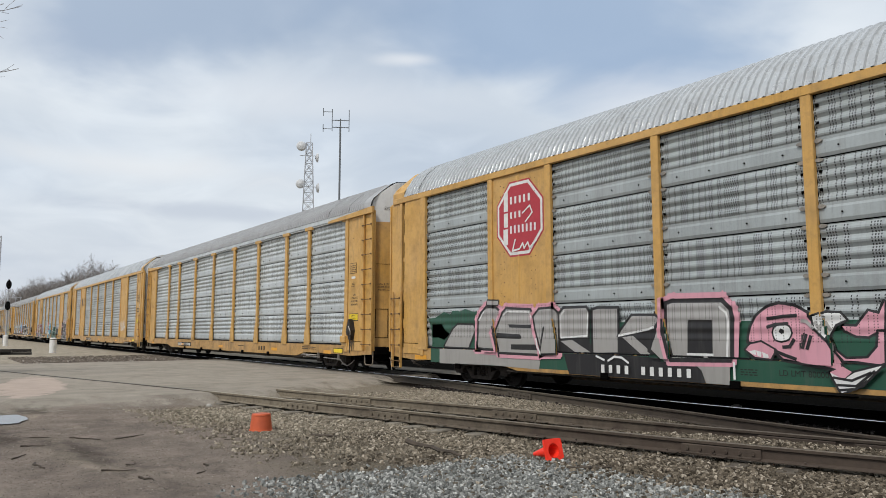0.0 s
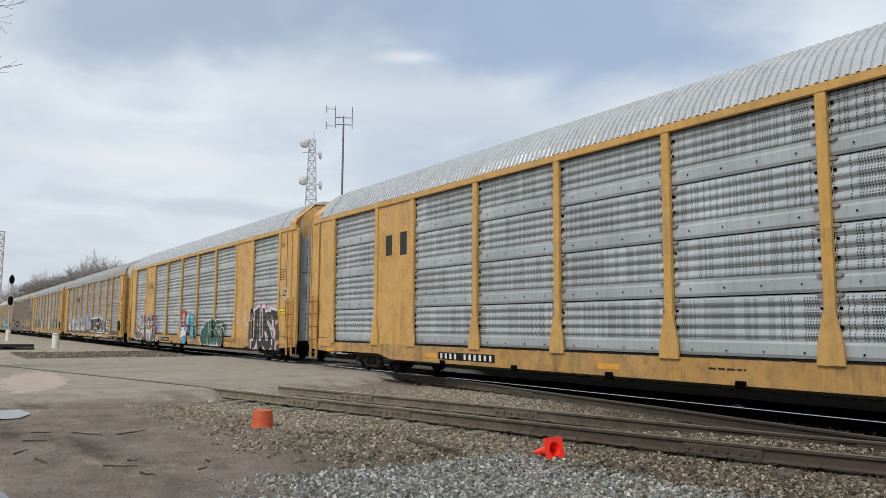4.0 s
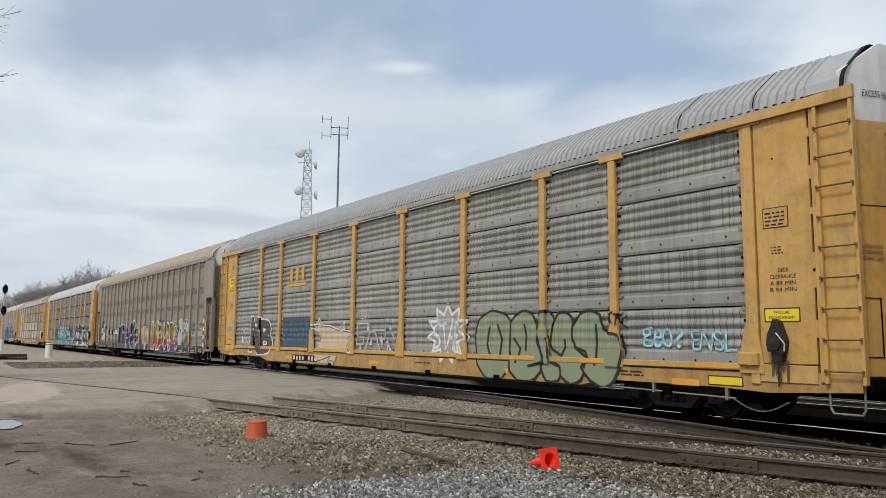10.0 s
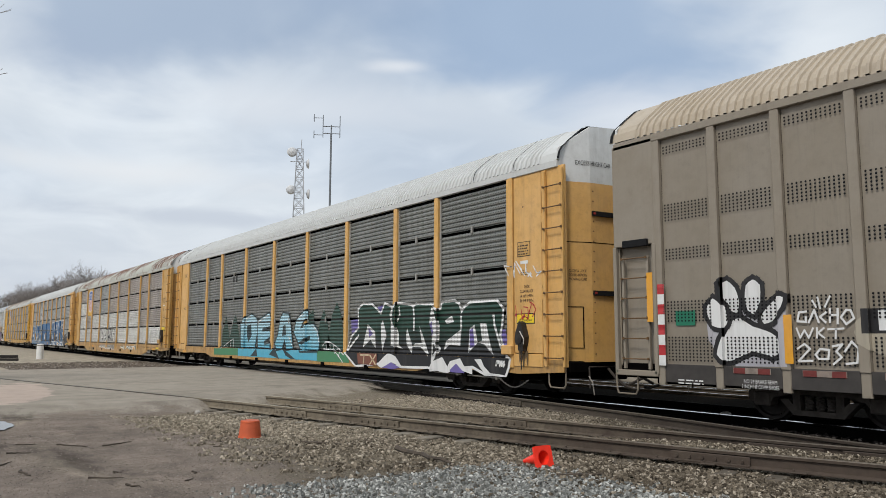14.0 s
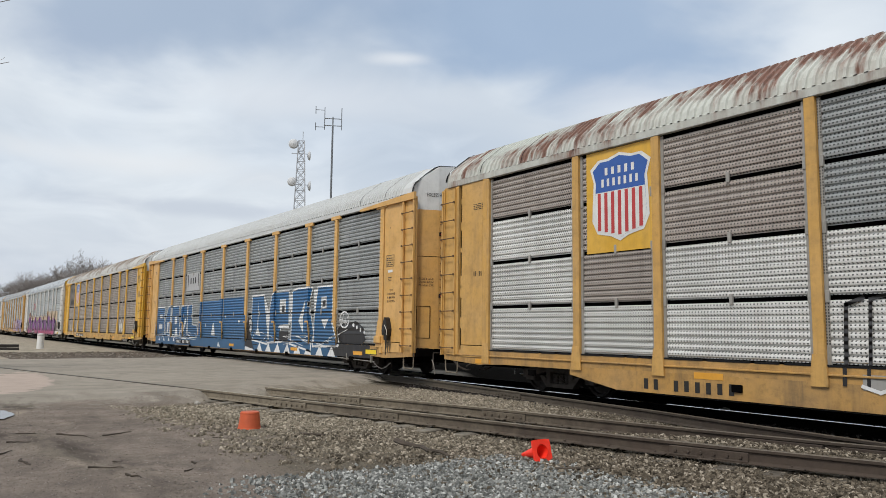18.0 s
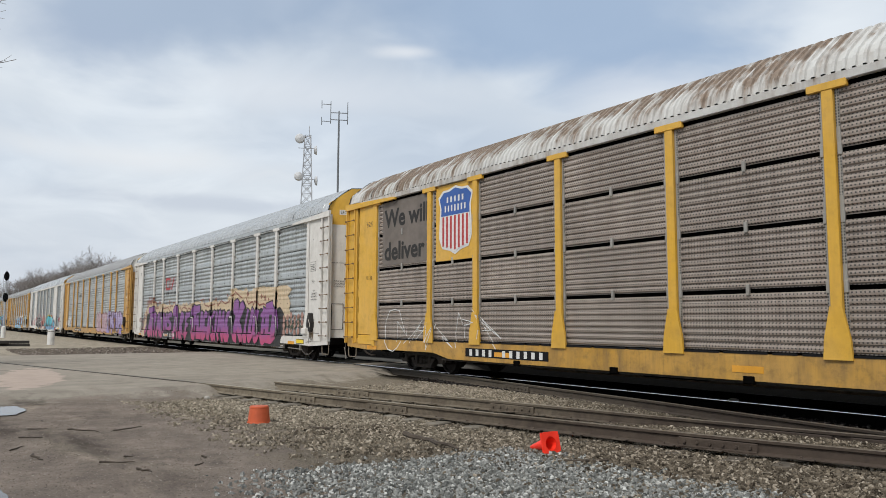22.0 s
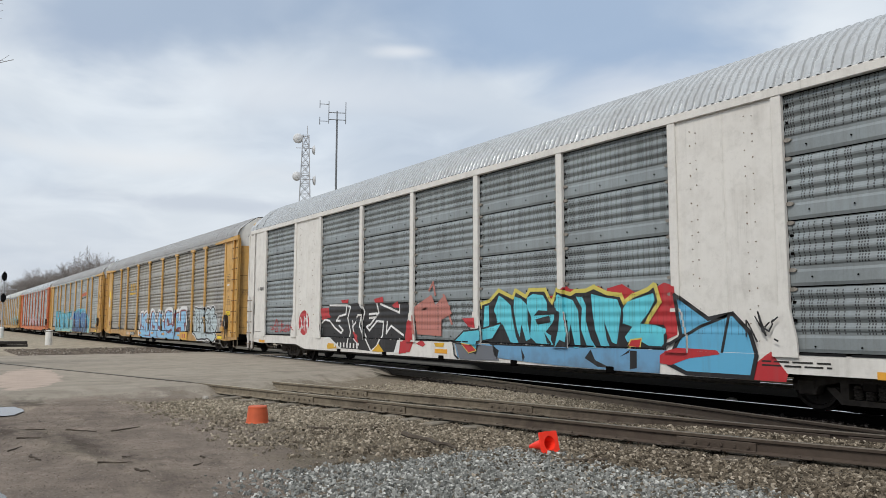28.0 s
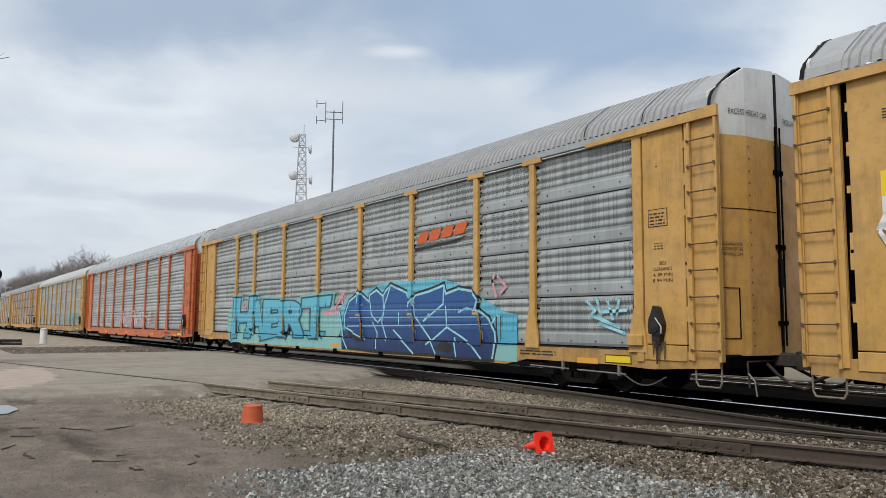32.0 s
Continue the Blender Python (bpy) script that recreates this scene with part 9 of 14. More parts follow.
drape(c4, "graffiti_lash", [q for q in strokes(11.6, 13.2, 0.95, 1.6, 48, 6, 0.02)], SP_BLACK, 0.06, so4)

# sixth car: small pieces and olive bubble letters
GOLD = plain("emblem_gold", (0.62, 0.36, 0.02), 0.5, var=0.2)
blocks(c5, "XXX", -6.45, -4.95, 3.28, 3.72, GOLD, -1.465, name="emblem_letters")
part("emblem_bar", _flat(-6.5, -4.9, 3.08, 3.18, -1.465), GOLD, c5)
graffiti(c5, "MB", -9.95, -7.95, 0.72, 1.98, S_("smoke", (0.06, 0.055, 0.055)), SP_WHITE, None, None, None, 55, so5, "dark sprayed letters with white edges", 3, 0.085, 0.15)
drape(c5, "graffiti_small_words", piece_letters("NOAH", -11.1, -10.05, 1.38, 1.70, -0.012, 56) + piece_letters("IOKS", -11.05, -10.1, 1.02, 1.32, -0.012, 57), SP_WHITE, 0.004, so5)
drape(c5, "graffiti_block", [quad(-6.85, -4.4, 0.84, 2.0)], S_("slate_blue", (0.030, 0.062, 0.095), (0.05, 0.075, 0.085)), 0.003, so5)
drape(c5, "graffiti_scrawl", strokes(-6.8, -4.5, 0.9, 1.95, 159, 13, 0.035), S_("slate_light", (0.06, 0.16, 0.24)), 0.006, so5)
FOX = [(-4.36, 1.68), (-3.9, 1.72), (-3.8, 1.90), (-3.55, 1.68), (-2.95, 1.65), (-2.35, 1.52), (-1.98, 1.76), (-1.98, 1.50), (-1.30, 1.46), (-1.80, 1.02), (-1.45, 0.86), (-3.85, 0.92), (-3.92, 1.12), (-3.66, 1.16), (-3.7, 1.40), (-4.3, 1.60)]
drape(c5, "graffiti_fox", [(FOX, 0.0)], SP_CREAM, 0.004, so5, "cream sprayed animal shape")
drape(c5, "graffiti_fox_edge", outline_lines(FOX, 0.07), SP_WHITE, 0.007, so5)
drape(c5, "graffiti_fox_line", outline_lines([(x * 0.985 - 0.04, 1.32 + (z - 1.32) * 0.93) for x, z in FOX], 0.025), SP_BLACK, 0.010, so5)
SP_ICE = S_("ice_grey", (0.46, 0.48, 0.50))
SP_ICEB = S_("ice_blue", (0.30, 0.60, 0.70))
shape(c5, so5, 0.0060, SP_OLIVE, [(4.76, 1.29), (4.89, 1.71), (5.32, 1.9), (5.81, 1.83), (6.12, 1.55), (6.24, 1.15), (6.06, 0.75), (5.73, 0.45), (5.28, 0.4), (4.9, 0.71)], SP_BLACK, 0.11, soft=2)
sprayed(c5, so5, 0.0078, SP_BLACK, 0.07, [(5.28, 1.55), (5.19, 1.17), (5.32, 0.85)], [(5.57, 1.61), (5.73, 1.3), (5.65, 0.92)])
shape(c5, so5, 0.0090, SP_OLIVE, [(6.06, 1.66), (6.42, 1.87), (6.72, 1.82), (6.89, 1.54), (6.94, 1.26), (7.15, 0.99), (7.13, 0.77), (6.84, 0.49), (6.5, 0.43), (6.06, 0.62)], SP_BLACK, 0.12, soft=2)
shape(c5, so5, 0.0108, SP_OLIVE, [(6.93, 1.54), (7.08, 1.84), (7.3, 1.82), (7.46, 1.64), (7.53, 1.32), (7.65, 1.11), (7.76, 0.85), (7.56, 0.49), (7.24, 0.47), (7.09, 0.72), (7.19, 0.94), (7.01, 1.26)], SP_BLACK, 0.12, soft=2)
shape(c5, so5, 0.0126, SP_OLIVE, [(7.42, 1.58), (7.58, 1.8), (7.77, 1.81), (7.94, 1.69), (7.99, 1.37), (8.1, 1.14), (8.39, 1.07), (8.42, 0.92), (8.2, 0.54), (7.94, 0.44), (7.68, 0.58), (7.64, 0.79), (7.37, 0.86), (7.33, 1.1)], SP_BLACK, 0.12, soft=2)
shape(c5, so5, 0.0144, SP_OLIVE, [(7.99, 1.53), (8.22, 1.79), (8.44, 1.83), (8.68, 1.75), (8.78, 1.48), (9.01, 1.38), (9.21, 1.35), (9.3, 1.13), (9.23, 0.89), (9.06, 0.56), (8.82, 0.42), (8.51, 0.53), (8.27, 0.76), (8.38, 0.97), (8.11, 1.13), (7.99, 1.32)], SP_BLACK, 0.12, soft=2)
sprayed(c5, so5, 0.0162, SP_BLACK, 0.06, [(6.5, 1.6), (6.57, 1.37), (6.54, 1.06)], [(6.93, 1.54), (7.09, 1.1), (7.17, 0.83), (6.67, 0.73)], [(7.26, 1.32), (7.37, 1.1), (7.64, 0.97), (7.76, 1.14), (7.74, 1.29)], [(8.02, 1.14), (8.31, 1.07), (8.38, 0.92), (8.31, 0.76)], [(7.37, 0.91), (7.64, 0.74)], [(8.61, 1.58), (8.63, 1.27), (8.59, 0.82)], [(6.15, 1.31), (6.37, 1.09), (6.24, 0.8)])
sprayed(c5, so5, 0.0174, SP_BLACK, 0.03, [(8.94, 1.92), (8.95, 1.62)], [(9.09, 1.82), (8.97, 1.75), (9.07, 1.62)], [(9.12, 1.77), (9.25, 1.78)], [(9.18, 1.77), (9.16, 1.57)], [(9.41, 1.74), (9.29, 1.69), (9.28, 1.57), (9.42, 1.52)])
shape(c5, so5, 0.0186, SP_CREAM, [(-3.99, 0.74), (-2.36, 0.73), (-2.6, 0.43), (-2.82, 0.44), (-3.81, 0.51)])
sprayed(c5, so5, 0.0204, SP_BLACK, 0.03, [(-3.81, 0.52), (-3.36, 0.59), (-2.81, 0.71), (-3.09, 0.44)], [(-2.97, 0.44), (-2.82, 0.57), (-2.59, 0.56), (-2.51, 0.44)])
sprayed(c5, so5, 0.0216, SP_ICE, 0.05, [(-1.07, 1.29), (-1.08, 1.71), (-0.47, 1.71)], [(-1.07, 1.31), (-0.67, 1.31)], [(-1.17, 1.25), (-1.13, 1.1), (-0.74, 1.11), (-0.71, 1.29)], [(-0.86, 1.48), (-0.33, 1.48), (-0.34, 1.41)], [(-0.38, 1.37), (-0.57, 0.97)], [(-0.36, 1.45), (-0.03, 1.48), (0.26, 0.96)])
sprayed(c5, so5, 0.0228, SP_ICE, 0.05, [(-0.33, 1.51), (0.57, 1.51), (0.54, 1.26), (0.39, 1.26)], [(0.58, 1.67), (0.57, 1.5)], [(0.61, 1.17), (0.72, 1.19)], [(-0.98, 0.92), (-0.9, 1.07), (-0.84, 0.93)], [(0.91, 1.46), (1.06, 1.28)])
patches(c5, so5, 0.0240, SP_ICE, [(-0.49, 1.71), (-0.35, 1.71), (-0.36, 1.47), (-0.5, 1.47)], [(-0.2, 1.29), (-0.15, 1.09), (-0.38, 1.09)], [(0.2, 1.33), (0.38, 1.34), (0.46, 1.07), (0.36, 1.11)], [(0.66, 1.19), (0.72, 1.19), (0.71, 0.95), (0.66, 0.95)], [(0.78, 1.64), (0.87, 1.66), (0.9, 1.5), (0.79, 1.52)], [(0.68, 1.15), (0.77, 1.14), (0.91, 0.95), (0.81, 0.94)])
drape(c5, "graffiti_words_top", piece_letters("GREW", -0.94, -0.42, 1.79, 1.95, -0.018, 59) + piece_letters("FROMS", 0.55, 1.02, 1.72, 1.84, -0.018, 60), SP_WHITE, 0.004, so5)
drape(c5, "graffiti_word", piece_letters("geo?", 9.7, 10.66, 1.16, 1.54, 0.0, 54, wild=0.5) + piece_letters("ENSL", 10.78, 11.65, 1.09, 1.49, -0.005, 55, wild=0.6), SP_ICEB, 0.004, so5)
star = []
for k in range(22):
    rr = 1.0 if k % 2 == 0 else 0.66
    star.append((3.6 + 0.9 * rr * math.sin(k * math.pi / 11), 1.42 + 0.72 * rr * math.cos(k * math.pi / 11)))
drape(c5, "graffiti_star", [([(3.6 + (x - 3.6) * 0.93, 1.42 + (z - 1.42) * 0.93) for x, z in star], 0.0)], SP_GREY, 0.003, so5)
drape(c5, "graffiti_star_edge", outline_lines(star, 0.07) + piece_letters("STAR", 3.0, 4.2, 1.0, 1.8, 0.0, 52), SP_WHITE, 0.007, so5)
part("number_plate", _flat(-5.8, -3.5, 0.50, 0.70, -1.511), BLACK, c5)
blocks(c5, "XXXX XXXX", -5.75, -3.55, 0.53, 0.67, WLETTER, -1.518)

# seventh car: flat taupe sides
CPX = [1.14 * k for k in range(-11, 12)]
POSTS_KEEP = POSTS
FL_CREAM = S_("flat_cream", (0.55, 0.43, 0.28), ribs=0)
FL_SUNSET = S_("flat_sunset", (0.34, 0.30, 0.02), (0.40, 0.07, 0.06), 0.95, 1.9, 0)
FL_PURPLE = S_("flat_purple", (0.045, 0.03, 0.075), ribs=0)
FL_WHITE = S_("flat_white", (0.68, 0.68, 0.67), ribs=0)
FL_BLACK = S_("flat_black", (0.014, 0.013, 0.014), ribs=0)
FL_VIOLET, FL_SILVER, FL_PALE = S_("flat_violet", (0.07, 0.05, 0.20), ribs=0), S_("flat_silver", (0.42, 0.42, 0.41), ribs=0), S_("flat_pale", (0.40, 0.39, 0.42), ribs=0)
POSTS = tuple(x - 0.57 for x in CPX)
shape(c6, (), 0.0015, FL_PALE, [(-12.22, 1.68), (-11.9, 1.83), (-10.78, 1.88), (-10.8, 0.87), (-11.69, 0.85), (-11.93, 1.03), (-12.18, 1.25)])
shape(c6, (), 0.0050, FL_WHITE, [(-11.92, 1.25), (-11.81, 1.43), (-11.71, 1.58), (-11.58, 1.6), (-11.37, 1.47), (-11.14, 1.4), (-10.97, 1.3), (-10.95, 1.09), (-11.07, 1.01), (-11.39, 1.09), (-11.64, 0.99), (-11.84, 0.92), (-11.99, 1.03)], FL_BLACK, 0.15, soft=2, label="white sprayed paw print with black edges")
shape(c6, (), 0.0068, FL_WHITE, [(-11.91, 2.15), (-11.8, 2.21), (-11.66, 2.09), (-11.59, 1.87), (-11.63, 1.69), (-11.77, 1.74), (-11.89, 1.94)], FL_BLACK, 0.15, soft=2, label="white sprayed paw print with black edges")
shape(c6, (), 0.0086, FL_WHITE, [(-11.46, 2.12), (-11.34, 2.2), (-11.22, 2.11), (-11.23, 1.85), (-11.34, 1.66), (-11.45, 1.73), (-11.49, 1.91)], FL_BLACK, 0.15, soft=2, label="white sprayed paw print with black edges")
shape(c6, (), 0.0104, FL_WHITE, [(-12.19, 1.8), (-12.02, 1.93), (-11.85, 1.79), (-11.81, 1.56), (-11.89, 1.45), (-12.07, 1.5), (-12.17, 1.64)], FL_BLACK, 0.15, soft=2, label="white sprayed paw print with black edges")
shape(c6, (), 0.0122, FL_WHITE, [(-11.22, 1.62), (-11.12, 1.76), (-10.91, 1.92), (-10.81, 1.9), (-10.85, 1.76), (-11.04, 1.55), (-11.18, 1.51)], FL_BLACK, 0.15, soft=2, label="white sprayed paw print with black edges")
drape(c6, "number_field", [quad(-9.7, -6.55, 1.36, 1.70)], FL_BLACK, 0.003)
drape(c6, "number_blocks", [quad(-9.5 + 0.30 * k, -9.32 + 0.30 * k, 1.40, 1.68) for k in (0, 1, 4, 5, 6, 7, 8, 9)], FL_WHITE, 0.006)
drape(c6, "graffiti_pale_field", cloud(-9.5, -0.4, 1.0, 1.75, 61, 14, 0.12), S_("pale_buff", (0.36, 0.32, 0.25), ribs=0), 0.002)
BULB = [
    [(-6.42, 0.52), (-6.45, 1.2), (-6.31, 1.74), (-5.94, 2.0), (-5.53, 1.88), (-5.25, 1.34), (-5.12, 0.52)],
    [(-5.48, 1.99), (-5.21, 2.04), (-4.9, 1.84), (-4.71, 1.21), (-4.42, 0.85), (-4.19, 0.73), (-4.33, 0.5), (-5.05, 0.52), (-5.17, 1.21)],
    [(-4.6, 1.9), (-4.12, 2.01), (-4.07, 1.7), (-3.84, 1.82), (-3.76, 1.51), (-3.31, 1.57), (-3.07, 1.22), (-3.16, 0.93), (-3.77, 0.88), (-4.14, 0.55), (-4.42, 0.72), (-4.55, 1.34)],
    [(-3.15, 1.22), (-3.06, 1.68), (-2.8, 2.08), (-2.47, 2.2), (-2.01, 2.15), (-1.87, 1.87), (-1.86, 1.23), (-1.91, 0.52), (-2.51, 0.53), (-2.83, 0.66), (-3.12, 0.88)],
    [(-1.88, 1.34), (-1.72, 1.66), (-1.4, 1.75), (-1.08, 1.63), (-0.97, 1.33), (-1.1, 1.0), (-1.42, 0.9), (-1.75, 1.02)],
]
drape(c6, "graffiti_patch", filled(blob([(-1.85, 1.95), (-1.1, 1.96), (-1.05, 2.12), (-0.69, 2.06), (-0.78, 1.23), (-1.12, 0.92), (-1.83, 0.5)])), S_("pale_sage", (0.42, 0.40, 0.30), ribs=0), 0.004)
for k, pts in enumerate(BULB):
    line = blob(pts)
    drape(c6, "letter_outline", outline_lines(line, 0.11 if k < 4 else 0.16), FL_WHITE, 0.006 + 0.003 * (k % 2))
    drape(c6, "graffiti_letter", filled(line, 0.0004 * k), FL_PURPLE, 0.008 + 0.003 * (k % 2), (), "dark purple sprayed letters with white edges")
ring = outline_lines(oval(-5.77, 1.22, 0.13, 0.28, 16)[0], 0.035)
for pts in ([(-4.35, 1.75), (-4.0, 1.78), (-3.92, 1.5), (-4.25, 1.38)], [(-4.3, 1.35), (-3.95, 1.3), (-3.85, 1.0), (-4.15, 0.8)], [(-3.7, 1.05), (-3.35, 1.28), (-3.1, 1.2)], [(-2.42, 2.15), (-2.45, 1.6), (-2.75, 1.4), (-2.85, 1.0), (-2.6, 0.8), (-2.4, 0.95)], [(-2.45, 1.5), (-2.15, 1.25), (-2.1, 0.9)],
            [(-5.1, 1.7), (-4.95, 1.2), (-4.85, 0.75)], [(-4.2, 0.9), (-4.3, 0.55)], [(-1.8, 0.6), (-1.75, 1.05), (-1.5, 1.15), (-1.3, 0.9), (-1.05, 0.95)]):
    ring += outline_lines(pts, 0.04, False, 0.0002)
ring += outline_lines([(-1.52, 1.55), (-1.42, 1.25), (-1.3, 1.56)], 0.05, False) + [oval(-1.6, 1.36, 0.04, 0.05, 8), oval(-1.22, 1.36, 0.04, 0.05, 8), quad(-1.5, -1.36, 1.08, 1.11)]
drape(c6, "graffiti_highlight", ring, FL_WHITE, 0.017)
pig = [(-0.45, 1.75), (-0.14, 1.77), (-0.1, 1.9), (0.1, 1.83), (0.77, 1.84), (1.18, 1.74), (1.43, 1.64), (1.55, 1.75), (1.57, 1.59), (1.73, 1.44), (1.41, 1.29), (1.39, 0.9), (1.04, 0.8), (1.02, 0.47), (0.76, 0.47), (0.78, 0.83), (0.56, 0.78), (-0.05, 0.85), (-0.17, 1.04), (-0.17, 1.48)]
drape(c6, "graffiti_pig", filled(pig), FL_CREAM, 0.005, (), "cream sprayed pig shape")
drape(c6, "graffiti_pig_outline", outline_lines(pig[:13], 0.05, False) + outline_lines(pig[-2:] + pig[:1], 0.05, False), FL_WHITE, 0.008)
drape(c6, "graffiti_pig_line", outline_lines([(-0.2, 1.2), (-0.05, 1.42), (0.35, 1.5), (0.52, 1.38), (0.6, 1.1), (0.78, 1.12)], 0.025, False) + outline_lines([(0.78, 1.15), (1.0, 1.35), (1.2, 1.2), (0.9, 1.0), (1.38, 0.95)], 0.025, False) + outline_lines([(-0.16, 1.1), (-0.1, 0.86), (0.5, 0.8), (0.62, 1.0)], 0.025, False), FL_BLACK, 0.011)
patches(c6, (), 0.0060, FL_VIOLET, [(3.88, 2.12), (4.15, 2.2), (4.91, 2.15), (5, 1.89), (4.32, 1.9)], [(5.42, 2.13), (6.13, 2.15), (6.21, 1.94), (5.76, 1.88)], [(6.98, 1.29), (7.83, 1.34), (8.02, 1.27), (8.05, 1.06), (7.92, 0.86), (6.96, 0.82)], [(6.41, 0.95), (7.34, 0.97), (7.32, 0.53), (6.56, 0.49)], [(3.99, 0.84), (4.55, 0.89), (4.71, 0.54), (4.12, 0.53)], [(5.82, 1.61), (6.08, 1.61), (6.07, 1.37), (5.85, 1.37)])
shape(c6, (), 0.0055, FL_SUNSET, [(2.2, 0.62), (2.1, 2.05), (2.75, 2.1), (3.3, 1.35), (3.35, 2.1), (4.1, 2.05), (4.0, 1.2), (4.15, 0.6), (3.45, 0.55), (2.95, 1.1), (2.95, 0.55)], FL_WHITE, 0.105, label="yellow to red sprayed letters with white edges")
shape(c6, (), 0.0072, FL_SUNSET, [(3.53, 2.01), (3.79, 2.03), (4.19, 1.84), (4.09, 1.58), (3.82, 1.36), (3.95, 1.15), (4.39, 1.31), (4.68, 1.14), (4.55, 0.89), (4.21, 0.79), (3.9, 0.62), (3.54, 0.58), (3.68, 0.87), (3.57, 1.25), (3.5, 1.68)], FL_WHITE, 0.105)
shape(c6, (), 0.0090, FL_SUNSET, [(4.25, 1.84), (4.74, 1.94), (5.11, 2), (5.19, 1.81), (4.81, 1.51), (4.78, 1.26), (5.02, 1.09), (4.93, 0.86), (4.64, 0.89), (4.31, 1.43)], FL_WHITE, 0.105)
shape(c6, (), 0.0108, FL_SUNSET, [(5.38, 1.92), (5.57, 2.03), (5.76, 1.91), (5.97, 1.61), (6.07, 1.26), (6.34, 0.64), (6.01, 0.55), (5.88, 0.89), (5.51, 0.91), (5.39, 0.6), (5, 0.69), (5.17, 1.04), (5.34, 1.43)], FL_WHITE, 0.105)
patches(c6, (), 0.0126, FL_WHITE, [(5.41, 1.55), (5.56, 1.58), (5.63, 1.34), (5.4, 1.33)], [(5.5, 1.15), (5.85, 1.16), (5.89, 1), (5.55, 0.94)])
shape(c6, (), 0.0138, FL_SUNSET, [(6.08, 1.84), (6.4, 2), (6.67, 1.94), (6.93, 1.72), (6.96, 1.47), (6.78, 1.29), (6.65, 1.17), (7.7, 1.16), (7.86, 1.08), (7.69, 0.88), (7.57, 0.69), (7.33, 0.65), (7.33, 0.98), (6.44, 0.93), (6.34, 1.16), (6.25, 1.42), (6.11, 1.57)], FL_WHITE, 0.105)
sprayed(c6, (), 0.0156, FL_BLACK, 0.05, [(3.78, 1.94), (4.14, 1.78), (3.87, 1.4)], [(6.12, 1.79), (6.43, 1.91)], [(4.22, 1.08), (4.56, 1.14), (4.68, 1.09)], [(5.61, 1.91), (5.9, 1.56)], [(6.99, 1.67), (7.01, 1.42)])
sprayed(c6, (), 0.0168, FL_WHITE, 0.025, [(6.74, 2.13), (6.87, 2.05), (7.25, 2.01), (7.37, 1.83)], [(5.52, 1.4), (5.63, 1.24), (5.36, 1.21)], [(6.78, 1.12), (7.64, 1.09)])
shape(c6, (), 0.0180, FL_SILVER, [(7.74, 2.03), (7.89, 2.15), (8.31, 2.14), (8.54, 2.06), (8.55, 1.87), (8.48, 1.79), (7.96, 1.84), (7.8, 1.75)], FL_WHITE, 0.056)
shape(c6, (), 0.0198, FL_SILVER, [(7.99, 1.84), (8.35, 1.8), (8.51, 1.59), (8.47, 1.32), (8.26, 1), (7.98, 0.87), (7.64, 1.02), (7.64, 1.32), (7.86, 1.51), (7.95, 1.7)], FL_WHITE, 0.062, soft=2)
shape(c6, (), 0.0216, FL_SILVER, [(8.62, 2.02), (8.98, 2.09), (9.41, 2.06), (9.53, 1.96), (9.45, 1.71), (9.27, 1.53), (9.1, 1.56), (8.96, 1.67), (8.76, 1.7), (8.6, 1.59), (8.7, 1.43), (8.96, 1.32), (8.9, 1.15), (8.63, 1), (8.44, 0.86), (8.33, 0.92), (8.49, 1.32), (8.59, 1.46), (8.54, 1.68)], FL_WHITE, 0.062)
sprayed(c6, (), 0.0234, FL_BLACK, 0.035, [(7.99, 1.81), (8.35, 1.78), (8.49, 1.58), (8.44, 1.32), (8.26, 1.02)], [(8.48, 1.8), (8.56, 1.91), (8.54, 2.05)], [(8.67, 2), (8.98, 2.06), (9.39, 2.03)], [(8.57, 1.46), (8.7, 1.41), (8.92, 1.3), (8.86, 1.15), (8.47, 0.91)])
patches(c6, (), 0.0246, FL_BLACK, [(8.87, 2.09), (8.99, 2.09), (8.98, 1.92), (8.86, 1.93)], [(9.15, 2.09), (9.35, 2.08), (9.31, 1.92), (9.17, 1.93)], [(7.98, 1.63), (8.23, 1.64), (8.06, 1.44), (7.94, 1.41)])
sprayed(c6, (), 0.0258, FL_BLACK, 0.02, [(8.69, 1.86), (8.69, 1.77)], [(8.76, 1.86), (8.75, 1.76)], [(8.83, 1.86), (8.83, 1.74)], [(8.91, 1.84), (8.9, 1.73)], [(8.99, 1.83), (8.99, 1.72)], [(9.07, 1.8), (9.06, 1.69)], [(9.14, 1.71), (9.16, 1.69)])
FL_FAINT = S_("flat_faint", (0.37, 0.345, 0.31), ribs=0)
shape(c6, (), 0.0060, FL_FAINT, [(9.91, 1.63), (10.1, 1.7), (10.39, 1.72), (10.43, 1.96), (10.52, 1.83), (10.78, 1.99), (10.76, 0.84), (10.06, 0.87), (10.02, 1.28)])
shape(c6, (), 0.0078, FL_FAINT, [(10.91, 1.77), (11.05, 1.96), (11.29, 1.95), (11.25, 1.67), (11.54, 1.82), (11.58, 1.62), (11.73, 1.66), (11.78, 1.62), (11.57, 1.44), (11.93, 0.9), (10.98, 0.87), (10.89, 1.31)])
shape(c6, (), 0.0096, FL_BLACK, [(10.11, 1.67), (10.46, 1.68), (10.45, 1.42), (10.1, 1.4)], FL_WHITE, 0.035)
